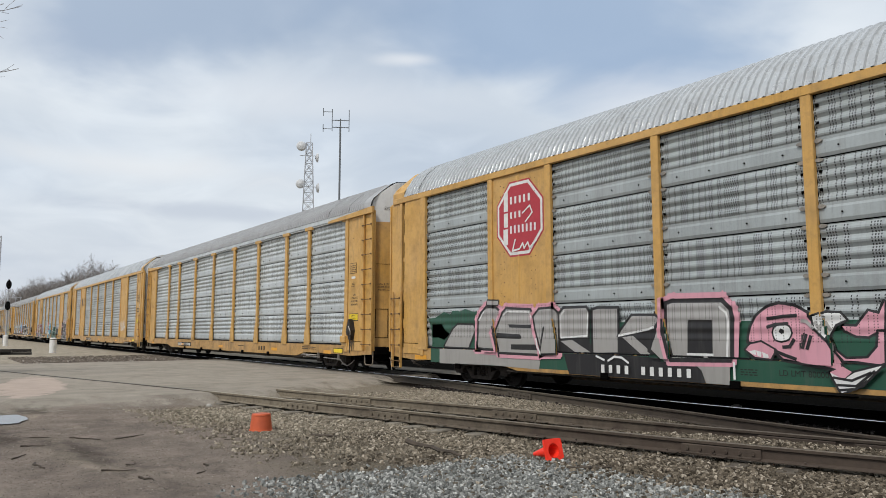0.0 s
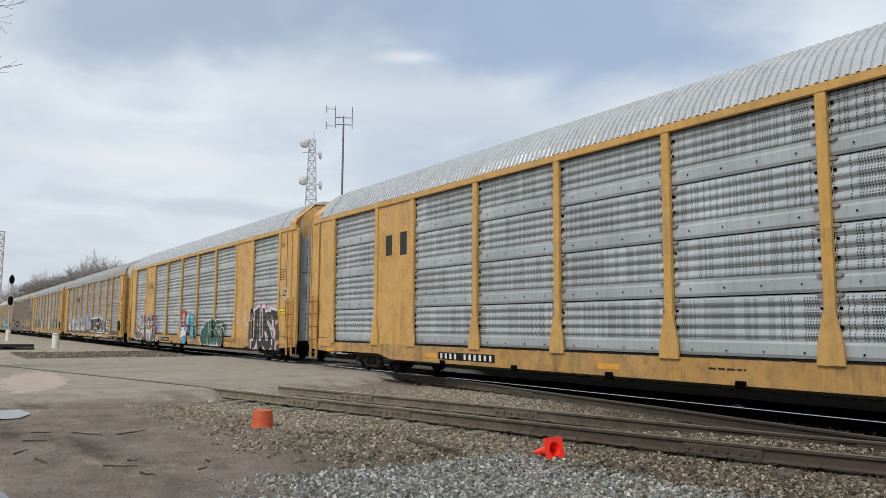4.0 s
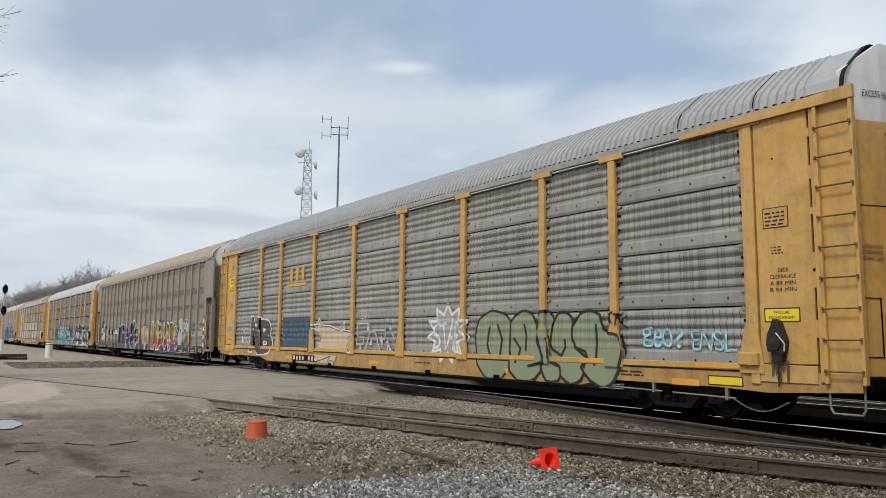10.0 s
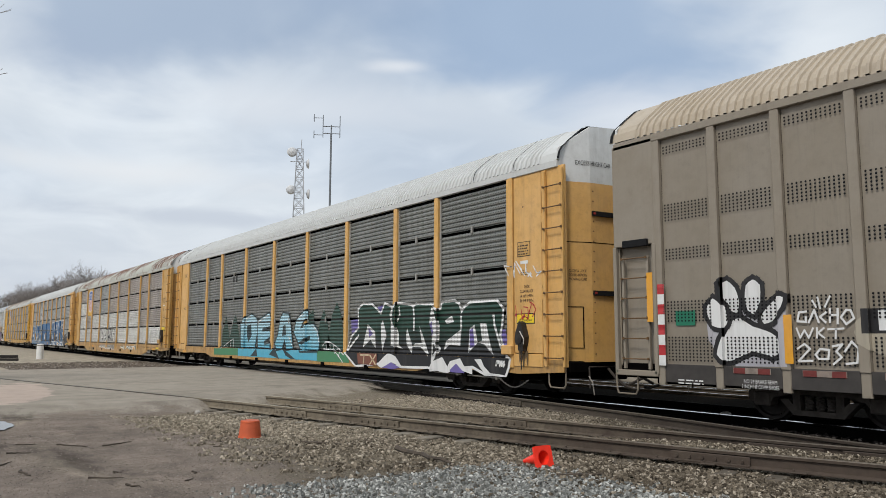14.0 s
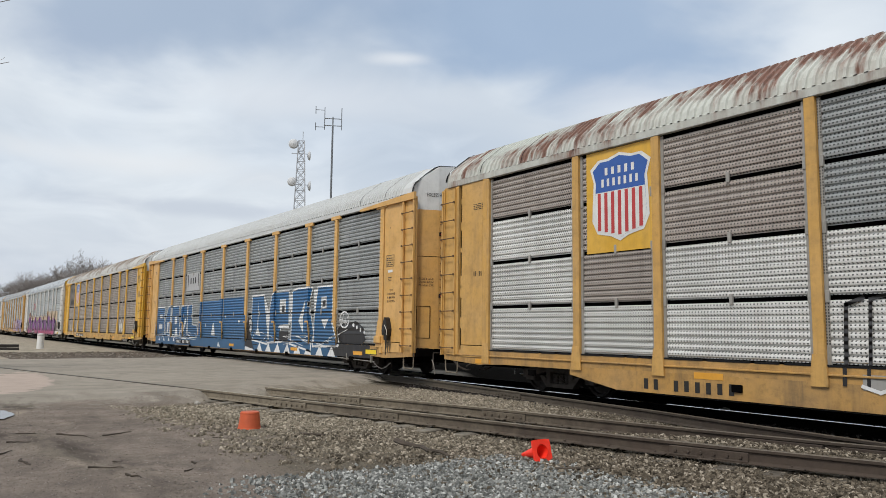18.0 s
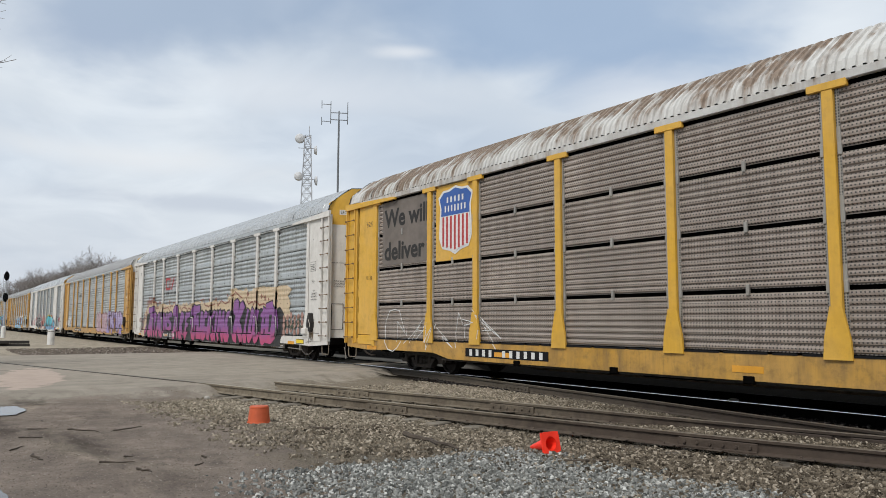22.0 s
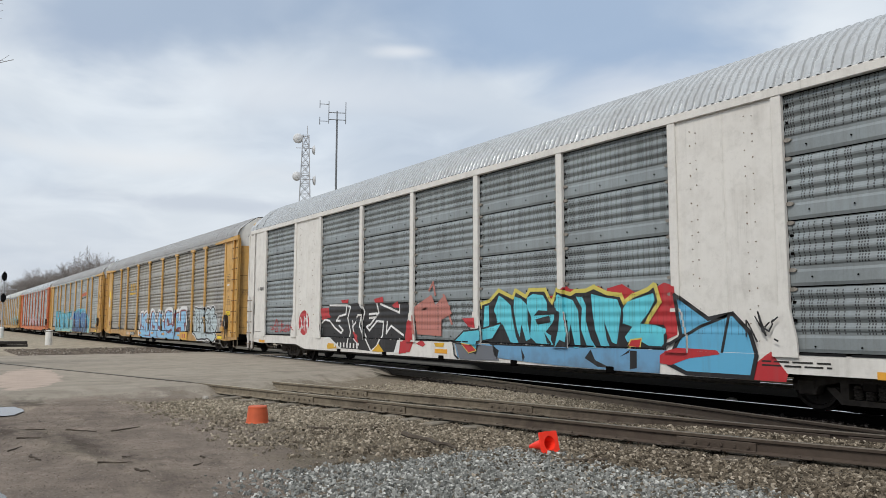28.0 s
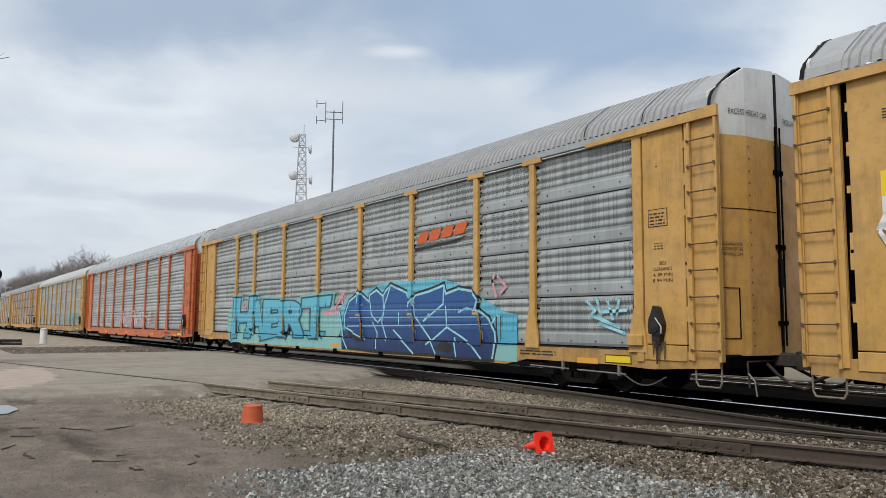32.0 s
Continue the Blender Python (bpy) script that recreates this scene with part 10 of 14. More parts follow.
sprayed(c6, (), 0.0114, FL_WHITE, 0.02, [(9.91, 1.63), (9.99, 1.28), (10.12, 1.4)], [(10.43, 1.96), (10.43, 1.79), (10.57, 1.88), (10.78, 1.99)], [(10.91, 1.77), (11.05, 1.95), (11.29, 1.96), (11.31, 1.88), (11.23, 1.7), (11.38, 1.65), (11.55, 1.84), (11.54, 1.62)], [(11.57, 1.47), (11.6, 1.6), (11.76, 1.66)], [(10.06, 0.86), (10.42, 0.89), (10.76, 0.84)], [(10.98, 0.87), (11.19, 0.91), (11.5, 0.87), (11.93, 0.92)], [(10.29, 1.67), (10.28, 1.5)], [(10.1, 1.5), (10.46, 1.51)], [(10.15, 1.6), (10.22, 1.6)])
sprayed(c6, (), 0.0318, FL_WHITE, 0.031, [(-10.49, 1.68), (-10.6, 1.67), (-10.63, 1.54), (-10.5, 1.53), (-10.5, 1.6)], [(-10.46, 1.52), (-10.37, 1.7), (-10.31, 1.52)], [(-10.2, 1.66), (-10.29, 1.6), (-10.21, 1.52)], [(-10.14, 1.71), (-10.15, 1.52)], [(-10.15, 1.62), (-10.03, 1.62), (-10.03, 1.71), (-10.04, 1.5)], [(-9.91, 1.69), (-9.99, 1.59), (-9.92, 1.49), (-9.81, 1.57), (-9.85, 1.68), (-9.91, 1.69)])
sprayed(c6, (), 0.0330, FL_WHITE, 0.028, [(-10.65, 1.44), (-10.6, 1.3), (-10.53, 1.41), (-10.47, 1.3), (-10.4, 1.44)], [(-10.34, 1.44), (-10.35, 1.3)], [(-10.24, 1.44), (-10.33, 1.37), (-10.24, 1.3)], [(-10.18, 1.42), (-9.96, 1.43)], [(-10.07, 1.42), (-10.08, 1.29)], [(-10.31, 1.88), (-10.28, 1.72)], [(-10.13, 1.89), (-10.21, 1.74)], [(-10.39, 1.84), (-10.34, 1.74)])
sprayed(c6, (), 0.0342, FL_WHITE, 0.031, [(-10.65, 1.14), (-10.54, 1.21), (-10.46, 1.14), (-10.64, 0.96), (-10.43, 0.97)], [(-10.38, 1.06), (-10.31, 1.14), (-10.18, 1.13), (-10.2, 1), (-10.34, 1), (-10.38, 1.06)], [(-10.13, 1.18), (-9.99, 1.21), (-10.08, 1.11), (-10.01, 1.03), (-10.13, 0.93)], [(-9.96, 1.11), (-9.86, 1.25), (-9.77, 1.15), (-9.8, 0.96), (-9.95, 0.94)])
for ob in list(c6.children):
    if ob.name.startswith(("graffiti", "letter_", "number_")):
        ob.location.x += 0.57
for k in range(9):
    plate(c6, 12.56, 12.70, 0.62 + 0.185 * k, 0.805 + 0.185 * k, WLETTER if k % 2 else SP_RED, -1.545, "reflector_stripe")


def hole_bands(bm):
    """Rows of round holes punched through the flat sheets, as dark discs."""
    for a, b in zip(CPX, CPX[1:]):
        for z0, rows in ((4.53, 3), (3.33, 6), (2.65, 4), (1.58, 7), (0.92, 8)):
            for rz_ in range(rows):
                for k in range(13):
                    x, z, r = a + 0.15 + (b - a - 0.30) * k / 12, z0 + 0.054 * rz_, 0.0175
                    bm.faces.new([bm.verts.new((x + r * math.cos(w), 0, z + r * math.sin(w))) for w in (0.4, 1.45, 2.5, 3.54, 4.6, 5.64)])


tagged(piece("perforation", "hole_bands", hole_bands, BLACK, c6, (0, -PANEL_Y - 0.024, 0)), "black rows of punched holes", kind="stuff")
lettering(c6, "SVC", 7.68, 1.56, 0.26, FL_WHITE, -1.52, width=0.6, bold=0.02)
lettering(c6, "BTH.", 7.61, 1.27, 0.26, FL_WHITE, -1.52, width=0.68, bold=0.02)
lettering(c6, "JACK/LIFT HERE", 9.56, 0.51, 0.06, WLETTER, -1.52, width=0.42)
lettering(c6, "NO 24 BRAKE BEAM", 10.66, 0.58, 0.06, WLETTER, -1.52, width=0.55)
lettering(c6, "2 INCH HF COMP SHOES", 10.62, 0.50, 0.06, WLETTER, -1.52, width=0.62)
lettering(c6, "A 89 MIN", 11.85, 0.64, 0.065, WLETTER, -1.52, width=0.5)
lettering(c6, "B 93 1/4 MIN", 11.85, 0.55, 0.065, WLETTER, -1.52, width=0.5)
lettering(c6, "NO 24 BRAKE BEAM", -10.96, 0.60, 0.06, WLETTER, -1.52, width=0.55)
lettering(c6, "2 INCH HF COMP SHOES", -11.0, 0.52, 0.06, WLETTER, -1.52, width=0.62)
for k in range(8):
    plate(c6, -12.56, -12.42, 0.82 + 0.175 * k, 0.995 + 0.175 * k, SP_RED if k % 2 else WLETTER, -1.545, "reflector_stripe")
for x in CPX:
    piece("sill_rib", "cp_rib", lambda bm: bevel_box(bm, -0.07, 0.07, -0.03, 0.03, 0.48, 0.86, 0.01), TAUPE, c6, (x, -1.478, 0))
POSTS = POSTS_KEEP
for x, z in ((-12.78, 1.57), (-10.25, 0.92), (12.90, 1.33), (10.25, 0.92), (0.05, 0.92)):
    plate(c6, x, x + 0.13, z, z + 0.72 if x > -12 else z + 0.87, AMBER, -1.56 if abs(x) > 12 else -1.545, "reflector_stripe")
plate(c6, -12.24, -11.85, 1.50, 1.75, plain("placard_green", (0.01, 0.16, 0.09), 0.5, var=0.1), -1.475, "placard")
for x in (-12.2, -8.7, 8.6):
    bars(c6, x, 0.53, 0.5, 0.10, 2, WLETTER, -1.514, int(x * 7) + 90)
on_door(c6, "EXCESS HEIGHT CAR", -1.05, -0.2, 4.90, 0.10, LETTER)

# notices on the sixth car's end, and rungs across the seventh car's door
plate(c5, -12.64, -11.92, 3.24, 3.78, PLACARD, -1.53, "placard", LETTER)
lettering(c5, "Quality", -12.48, 3.46, 0.13, LETTER, -1.536, width=0.40)
lettering(c5, "Auto Rack", -12.58, 3.28, 0.11, LETTER, -1.536, width=0.56)
blocks(c5, "XXX", -12.45, -12.1, 3.63, 3.72, LETTER, -1.536)
plate(c5, -12.55, -11.97, 0.98, 1.16, PLACARD, -1.53, "placard", LETTER)
lettering(c5, "THIS CAR", -12.40, 1.09, 0.045, LETTER, -1.536, width=0.26)
lettering(c5, "EXCESS HEIGHT", -12.48, 1.01, 0.045, LETTER, -1.536, width=0.42)
drape(c5, "graffiti_cyan_tag", outline_lines(oval(-12.52, 1.62, 0.08, 0.09, 10)[0], 0.03) + outline_lines(oval(-12.32, 1.64, 0.09, 0.10, 10)[0], 0.03) + strokes(-12.2, -12.03, 1.55, 1.78, 58, 3, 0.03), SP_CYAN, 0.07, so5)
for k in range(9):
    piece("door_rung", "door_rung", lambda bm: (rod(bm, (0.04, -0.28, 0), (0.04, 0.28, 0), 0.014, 6), rod(bm, (0, -0.28, 0), (0.04, -0.28, 0), 0.014, 6), rod(bm, (0, 0.28, 0), (0.04, 0.28, 0), 0.014, 6)), TAUPE, c6, (13.80, -0.02, 0.95 + 0.42 * k))

# eighth car: light blue and black letters on green
LV_TREE, LV_LEAF, LV_INK = S_("louvre_fir", (0.018, 0.06, 0.042), louvre=True), S_("leaf_green", (0.05, 0.20, 0.09)), S_("louvre_ink", (0.012, 0.03, 0.035), louvre=True)
LV_CYAN = S_("louvre_cyan", (0.36, 0.56, 0.64), (0.07, 0.36, 0.50), 0.85, 1.9, louvre=True)
LV_WHITE, LV_MAUVE, LV_BLACK = S_("louvre_white", (0.68, 0.68, 0.67), louvre=True), S_("louvre_mauve", (0.14, 0.11, 0.33), louvre=True), S_("louvre_black", (0.014, 0.013, 0.014), louvre=True)
LV_DUSK = S_("louvre_dusk", (0.008, 0.045, 0.028), (0.010, 0.010, 0.012), 1.15, 1.75, louvre=True)
LV_BROWN, LV_CHALK = S_("oxide_brown", (0.17, 0.055, 0.03)), S_("louvre_chalk", (0.58, 0.56, 0.52), louvre=True)
patches(c7, so7, 0.0060, LV_TREE, [(-6.95, 0.83), (-6.86, 1.47), (-6.47, 2.16), (-5.79, 0.85)], [(-6.11, 0.84), (-5.78, 1.67), (-5.37, 2.2), (-4.6, 0.87)], [(1.59, 1.95), (1.93, 2.19), (2.24, 0.95), (1.6, 0.94)], [(2.15, 0.93), (2.45, 1.78), (2.72, 2.17), (2.96, 1.77), (3.25, 0.95)], [(2.92, 0.92), (3.29, 1.95), (3.61, 2.36), (3.93, 1.93), (4.18, 0.92)])
patches(c7, so7, 0.0072, LV_LEAF, [(-7.79, 0.79), (-4.83, 0.83), (-4.81, 0.55), (-7.77, 0.52)], [(2.33, 0.87), (4.4, 0.81), (4.58, 0.53), (2.37, 0.51)])
shape(c7, so7, 0.0084, LV_CYAN, [(-4.83, 0.84), (2.37, 0.86), (2.39, 0.53), (-4.81, 0.53)])
patches(c7, so7, 0.0102, LV_INK, [(-1.61, 0.65), (-1.15, 0.9), (-0.66, 0.51)], [(-0.47, 0.92), (-0.12, 0.64), (0.33, 0.54), (0.69, 0.54)], [(-3.46, 0.55), (-2.87, 0.86), (-2.75, 0.56)])
shape(c7, so7, 0.0114, LV_CYAN, [(-4.64, 0.88), (-4.74, 1.79), (-4.16, 2.03), (-3.54, 2.14), (-3.03, 1.97), (-2.95, 1.46), (-3.14, 0.9)], LV_INK, 0.12)
shape(c7, so7, 0.0132, LV_INK, [(-4, 1.7), (-3.59, 1.77), (-3.5, 1.34), (-3.8, 1.08), (-3.98, 1.28)])
shape(c7, so7, 0.0150, LV_CYAN, [(-2.81, 0.9), (-2.92, 1.88), (-1.79, 2.15), (-1.65, 1.97), (-1.71, 1.68), (-2.39, 1.6), (-2.44, 1.48), (-1.7, 1.51), (-1.62, 1.31), (-2.24, 1.12), (-2.17, 0.98), (-1.5, 1.06), (-1.43, 0.89)], LV_INK, 0.12)
shape(c7, so7, 0.0168, LV_CYAN, [(-0.93, 1.33), (-0.72, 1.95), (-0.51, 2.11), (-0.02, 2.07), (0.15, 1.71), (0.38, 0.91), (-0.14, 0.85), (-0.32, 1.22), (-0.53, 0.89), (-1.03, 0.83), (-1.18, 1.06)], LV_INK, 0.12)
shape(c7, so7, 0.0186, LV_INK, [(-0.49, 1.67), (-0.28, 1.72), (-0.2, 1.36), (-0.54, 1.31)])
shape(c7, so7, 0.0204, LV_CYAN, [(0.47, 1.44), (0.66, 1.86), (1.06, 2.06), (1.54, 2.15), (1.56, 1.9), (1.16, 1.78), (0.97, 1.55), (1.54, 1.69), (2.01, 1.69), (2.32, 1.49), (2.47, 1.15), (2.39, 0.85), (1.08, 0.82), (0.86, 1.08), (0.68, 1.26)], LV_INK, 0.12)
shape(c7, so7, 0.0222, LV_INK, [(0.8, 1.09), (1.75, 1.33), (1.76, 1.21), (1.18, 1.01)])
sprayed(c7, so7, 0.0240, LV_WHITE, 0.04, [(0.76, 1.92), (1.16, 2.04)], [(0.06, 1.29), (0.38, 0.96)], [(-4.09, 1.98), (-3.6, 2.09)], [(-2.78, 1.85), (-1.84, 2.08)], [(2.01, 1.64), (2.29, 1.46), (2.42, 1.14)])
sprayed(c7, so7, 0.0252, LV_WHITE, 0.035, [(2.71, 1.01), (2.88, 1.13), (3.21, 1.13), (3.53, 1.04), (3.84, 0.93), (4.22, 0.76)], [(2.8, 0.91), (3.53, 0.9), (3.92, 0.71), (4.18, 0.53)], [(2.92, 1.13), (3.01, 0.92)], [(3.21, 1.13), (3.25, 0.9)], [(3.49, 1.04), (3.45, 0.88)], [(3.76, 0.95), (3.65, 0.79)], [(3.99, 0.85), (3.88, 0.68)])
sprayed(c7, so7, 0.0264, LV_WHITE, 0.03, [(-6.88, 0.8), (-6.09, 1.04), (-5.47, 1.21)], [(-6.25, 1.01), (-6.16, 0.82)], [(-5.86, 1.14), (-5.76, 0.85)], [(-5.47, 1.21), (-5.42, 0.89)])
shape(c7, so7, 0.0276, LV_MAUVE, [(4.61, 1.79), (5.11, 1.81), (5.16, 1.49), (4.66, 1.27)])
shape(c7, so7, 0.0294, LV_MAUVE, [(6.17, 2.13), (6.57, 2.19), (6.56, 1.91), (6.37, 1.86)])
shape(c7, so7, 0.0312, LV_MAUVE, [(11.58, 1.41), (11.77, 1.47), (11.83, 1.22), (11.76, 1), (11.63, 1.07)], soft=2)
shape(c7, so7, 0.0330, LV_DUSK, [(4.36, 0.83), (4.7, 1.3), (5.11, 1.53), (5.07, 2.09), (5.34, 2.22), (5.85, 2.19), (6.17, 2.02), (6.37, 1.9), (6.57, 2.19), (7.09, 2.04), (7.24, 2.17), (7.89, 2.11), (8.03, 2.06), (8.16, 2.12), (8.84, 2.09), (9.02, 2.06), (8.97, 0.57), (7.58, 0.54), (6.35, 0.59), (5.02, 0.48)], LV_WHITE, 0.13)
shape(c7, so7, 0.0348, LV_DUSK, [(8.96, 2.04), (9.16, 1.94), (9.3, 1.96), (9.36, 2.12), (9.59, 2.13), (9.86, 2.14), (10.04, 2.06), (10.15, 1.84), (10.26, 1.97), (10.51, 2.08), (11.47, 2.09), (11.68, 1.91), (11.63, 1.57), (11.56, 1.34), (11.7, 1), (11.94, 0.82), (11.89, 0.63), (11.8, 0.47), (11.55, 0.49), (11.09, 0.5), (10.64, 0.64), (8.91, 0.51)], LV_WHITE, 0.13)
shape(c7, so7, 0.0366, LV_DUSK, [(8.84, 2.02), (9.13, 1.94), (9.08, 0.57), (8.79, 0.56)])
patches(c7, so7, 0.0384, LV_WHITE, [(5.35, 0.99), (5.63, 1.66), (6.06, 1.44), (6.09, 0.98), (5.8, 1.21)], [(6.37, 1.65), (6.48, 1.75), (6.57, 1.59), (6.68, 1.33), (6.47, 0.91), (6.4, 1.23)], [(6.83, 1.9), (6.98, 2.1), (7.11, 2.04), (7.06, 1.74), (7.34, 1.38), (7.33, 1.08), (7.54, 0.98), (6.96, 1.07), (6.97, 1.54)], [(7.74, 1.53), (7.82, 1.38), (8.01, 1.05), (7.97, 0.87), (7.73, 1.08), (7.69, 1.33)])
patches(c7, so7, 0.0396, LV_WHITE, [(8.33, 1.57), (8.47, 1.38), (8.64, 1.1), (8.81, 0.8), (8.38, 1.04), (8, 1.04), (8.13, 1.13), (8.45, 1.14)], [(8.86, 2.02), (9.03, 2.02), (9.24, 1.6), (9.23, 1.2), (9.04, 1.1), (8.79, 1.66)], [(9.46, 1.69), (9.63, 1.76), (9.76, 1.81), (9.85, 1.66), (9.57, 1.61)], [(9.43, 0.97), (9.52, 1.2), (10.15, 1.48), (10.11, 1.09), (9.66, 1.11)])
patches(c7, so7, 0.0408, LV_WHITE, [(10.45, 1.24), (10.48, 1.5), (10.66, 1.58), (10.79, 1.17), (10.42, 0.93)], [(10.87, 1.62), (11.1, 1.61), (11.22, 1.22), (11.35, 0.9), (11.03, 1.13), (10.8, 1.17), (10.95, 1.22)])
patches(c7, so7, 0.0420, LV_MAUVE, [(5.68, 1.55), (5.95, 1.39), (5.73, 1.27)], [(8.8, 1.61), (8.92, 1.7), (9.07, 1.42), (8.97, 1.23)], [(10.48, 1.45), (10.61, 1.51), (10.67, 1.09), (10.5, 1.04)])
sprayed(c7, so7, 0.0432, LV_WHITE, 0.07, [(9.04, 1.11), (8.97, 0.69), (9.27, 1.01), (9.13, 1.11)], [(8.04, 2.06), (8.08, 1.81), (8.07, 1.47)], [(10.14, 1.84), (10.15, 1.5)], [(4.36, 0.83), (4.75, 1.1), (5.11, 1.33)], [(7.34, 2.08), (7.37, 1.88), (7.26, 1.73)], [(11.37, 1.8), (11.4, 1.57), (11.63, 1.07)])
patches(c7, so7, 0.0444, LV_WHITE, [(6.25, 0.53), (6.66, 0.77), (6.88, 0.87), (7.24, 0.78), (7.6, 0.49), (7.02, 0.62), (6.5, 0.44)], [(8.84, 0.51), (8.97, 0.69), (9.43, 0.81), (9.65, 0.59), (9.75, 0.72), (10.16, 0.8), (10.36, 0.59), (10.64, 0.57), (10.64, 0.44), (9.95, 0.56), (9.63, 0.42)], [(10.72, 0.79), (10.97, 0.8), (11.09, 0.63), (11.34, 0.47), (11.09, 0.48), (10.87, 0.66)])
patches(c7, so7, 0.0456, LV_MAUVE, [(6.56, 0.46), (7.02, 0.62), (7.46, 0.49), (7.09, 0.43)], [(9.74, 0.51), (10, 0.67), (10.35, 0.46), (9.79, 0.46)])
shape(c7, so7, 0.0468, LV_BROWN, [(5.12, 0.83), (6.27, 0.83), (6.24, 0.5), (5.17, 0.53)])
sprayed(c7, so7, 0.0486, SP_CREAM, 0.05, [(5.32, 0.78), (5.79, 0.78)], [(5.54, 0.77), (5.49, 0.54)], [(5.87, 0.78), (6.19, 0.53)], [(6.19, 0.79), (5.87, 0.53)])
sprayed(c7, so7, 0.0498, LV_WHITE, 0.045, [(11.51, 0.67), (11.55, 0.77), (11.62, 0.77)], [(11.52, 0.72), (11.6, 0.73)], [(11.64, 0.66), (11.66, 0.76), (11.71, 0.67), (11.72, 0.77)], [(11.8, 0.77), (11.75, 0.72), (11.77, 0.66), (11.81, 0.71)])
drape(c7, "graffiti_tag", strokes(11.95, 12.9, 2.55, 2.95, 75, 6, 0.03), SP_WHITE, 0.06, so7)
drape(c7, "graffiti_red_tag", strokes(12.15, 12.75, 1.65, 2.05, 76, 6, 0.025), SP_RED, 0.06, so7)
blocks(c7, "XX", -5.9, -5.2, 3.5, 3.8, LETTER, -1.465, name="emblem_letters")

# ninth car: shield, patched sheets, outlined letters
part("emblem_panel", _flat(-8.83, -7.12, 2.80, 4.78, -PANEL_Y - 0.02), BRIGHT, c8)
shield(c8, -8.65, -7.3, 3.05, 4.62, -PANEL_Y - 0.03)
shape(c8, so8, 0.0060, LV_CHALK, [(-1.64, 1.78), (-1.32, 1.78), (-1.29, 0.52), (-1.6, 0.5)])
shape(c8, so8, 0.0078, SP_GREY, [(-3.68, 0.76), (0.93, 0.76), (0.93, 0.52), (-1.12, 0.53), (-3.68, 0.55)])
shape(c8, so8, 0.0096, LV_CHALK, [(-1.12, 0.52), (-0.24, 0.58), (0.92, 0.51), (0.88, 0.25), (-1.02, 0.21)])
sprayed(c8, so8, 0.0114, LV_BLACK, 0.05, [(-3.6, 0.6), (-3.55, 1.79), (-3.21, 1.87), (-2.99, 1.78), (-2.63, 1.85), (-2.6, 1.45), (-2.75, 1.3), (-2.54, 1.15), (-2.58, 0.6)], [(-3.14, 1.46), (-3.01, 1.5), (-2.88, 1.46), (-3.01, 1.41), (-3.14, 1.46)], [(-3.18, 1.08), (-3.03, 1.14), (-2.89, 1.1), (-3.04, 1.01), (-3.18, 1.08)])
sprayed(c8, so8, 0.0126, LV_BLACK, 0.05, [(-2.6, 1.8), (-2.36, 1.87), (-2.12, 1.82), (-1.83, 1.74), (-1.87, 1.55), (-2.03, 1.38), (-2.33, 1.35), (-1.97, 1.35), (-1.94, 1.23), (-2.3, 1.08), (-2.3, 1.01), (-1.97, 1.14), (-1.75, 1.12), (-1.66, 0.88), (-1.6, 0.6)], [(-1.94, 1.22), (-1.59, 1.22), (-1.75, 1.09)])
sprayed(c8, so8, 0.0138, LV_BLACK, 0.05, [(-1.83, 1.79), (-1.58, 1.81), (-1.36, 1.75), (-1.27, 1.78), (-1.01, 1.75), (-0.75, 1.79), (-0.67, 1.72), (-0.7, 1.49), (-0.84, 1.31), (-1.25, 1.29)], [(-1.14, 0.86), (-1.12, 0.67), (-0.89, 0.57), (-0.24, 0.59)], [(-0.67, 1.7), (-0.31, 1.8), (-0.1, 1.77), (-0.05, 1.69), (-0.18, 1.54), (-0.24, 1.36)])
patches(c8, so8, 0.0150, LV_BLACK, [(-1.28, 1.29), (-0.76, 1.32), (-0.71, 1.23), (-1.02, 1.15), (-1.14, 0.85), (-1.23, 0.84), (-1.11, 1.18), (-1.28, 1.2)], [(-0.15, 1.73), (0.01, 1.78), (-0.11, 1.58), (-0.19, 1.35), (-0.27, 1.38)], [(0.16, 1.13), (0.29, 1.13), (0.48, 0.83), (0.58, 0.5), (0.5, 0.54), (0.39, 0.83), (0.23, 1.05)], [(-0.6, 1.21), (-0.44, 1.14), (-0.52, 1), (-0.68, 1.04)])
sprayed(c8, so8, 0.0162, LV_BLACK, 0.05, [(-0.53, 1.47), (-0.51, 1.38), (-0.27, 1.36), (-0.11, 1.28), (-0.07, 1.02), (-0.13, 0.76), (-0.21, 0.58)], [(-0.88, 1.2), (-0.54, 1.21)], [(0, 1.77), (0.31, 1.81), (0.4, 1.74), (0.73, 1.73), (0.77, 1.57), (0.67, 1.37), (0.58, 1.26), (0.78, 1.12), (0.88, 0.85), (0.94, 0.57), (0.73, 0.46), (0.55, 0.5)], [(0.23, 1.15), (0.13, 1.07), (0.15, 0.82), (0.22, 0.65), (0.11, 0.52), (-0.14, 0.51)])
sprayed(c8, so8, 0.0174, LV_BLACK, 0.06, [(0.24, 1.46), (0.33, 1.49), (0.43, 1.46), (0.33, 1.42), (0.24, 1.46)], [(-2.22, 1.84), (-2.19, 1.89), (-1.64, 1.83)])
sprayed(c8, so8, 0.0186, SP_WHITE, 0.05, [(-3.68, 0.6), (-3.45, 0.53), (-3.22, 0.62), (-2.93, 0.48), (-2.58, 0.6), (-2.38, 0.48), (-2.04, 0.57), (-1.73, 0.47), (-1.36, 0.47), (-1.12, 0.57)])
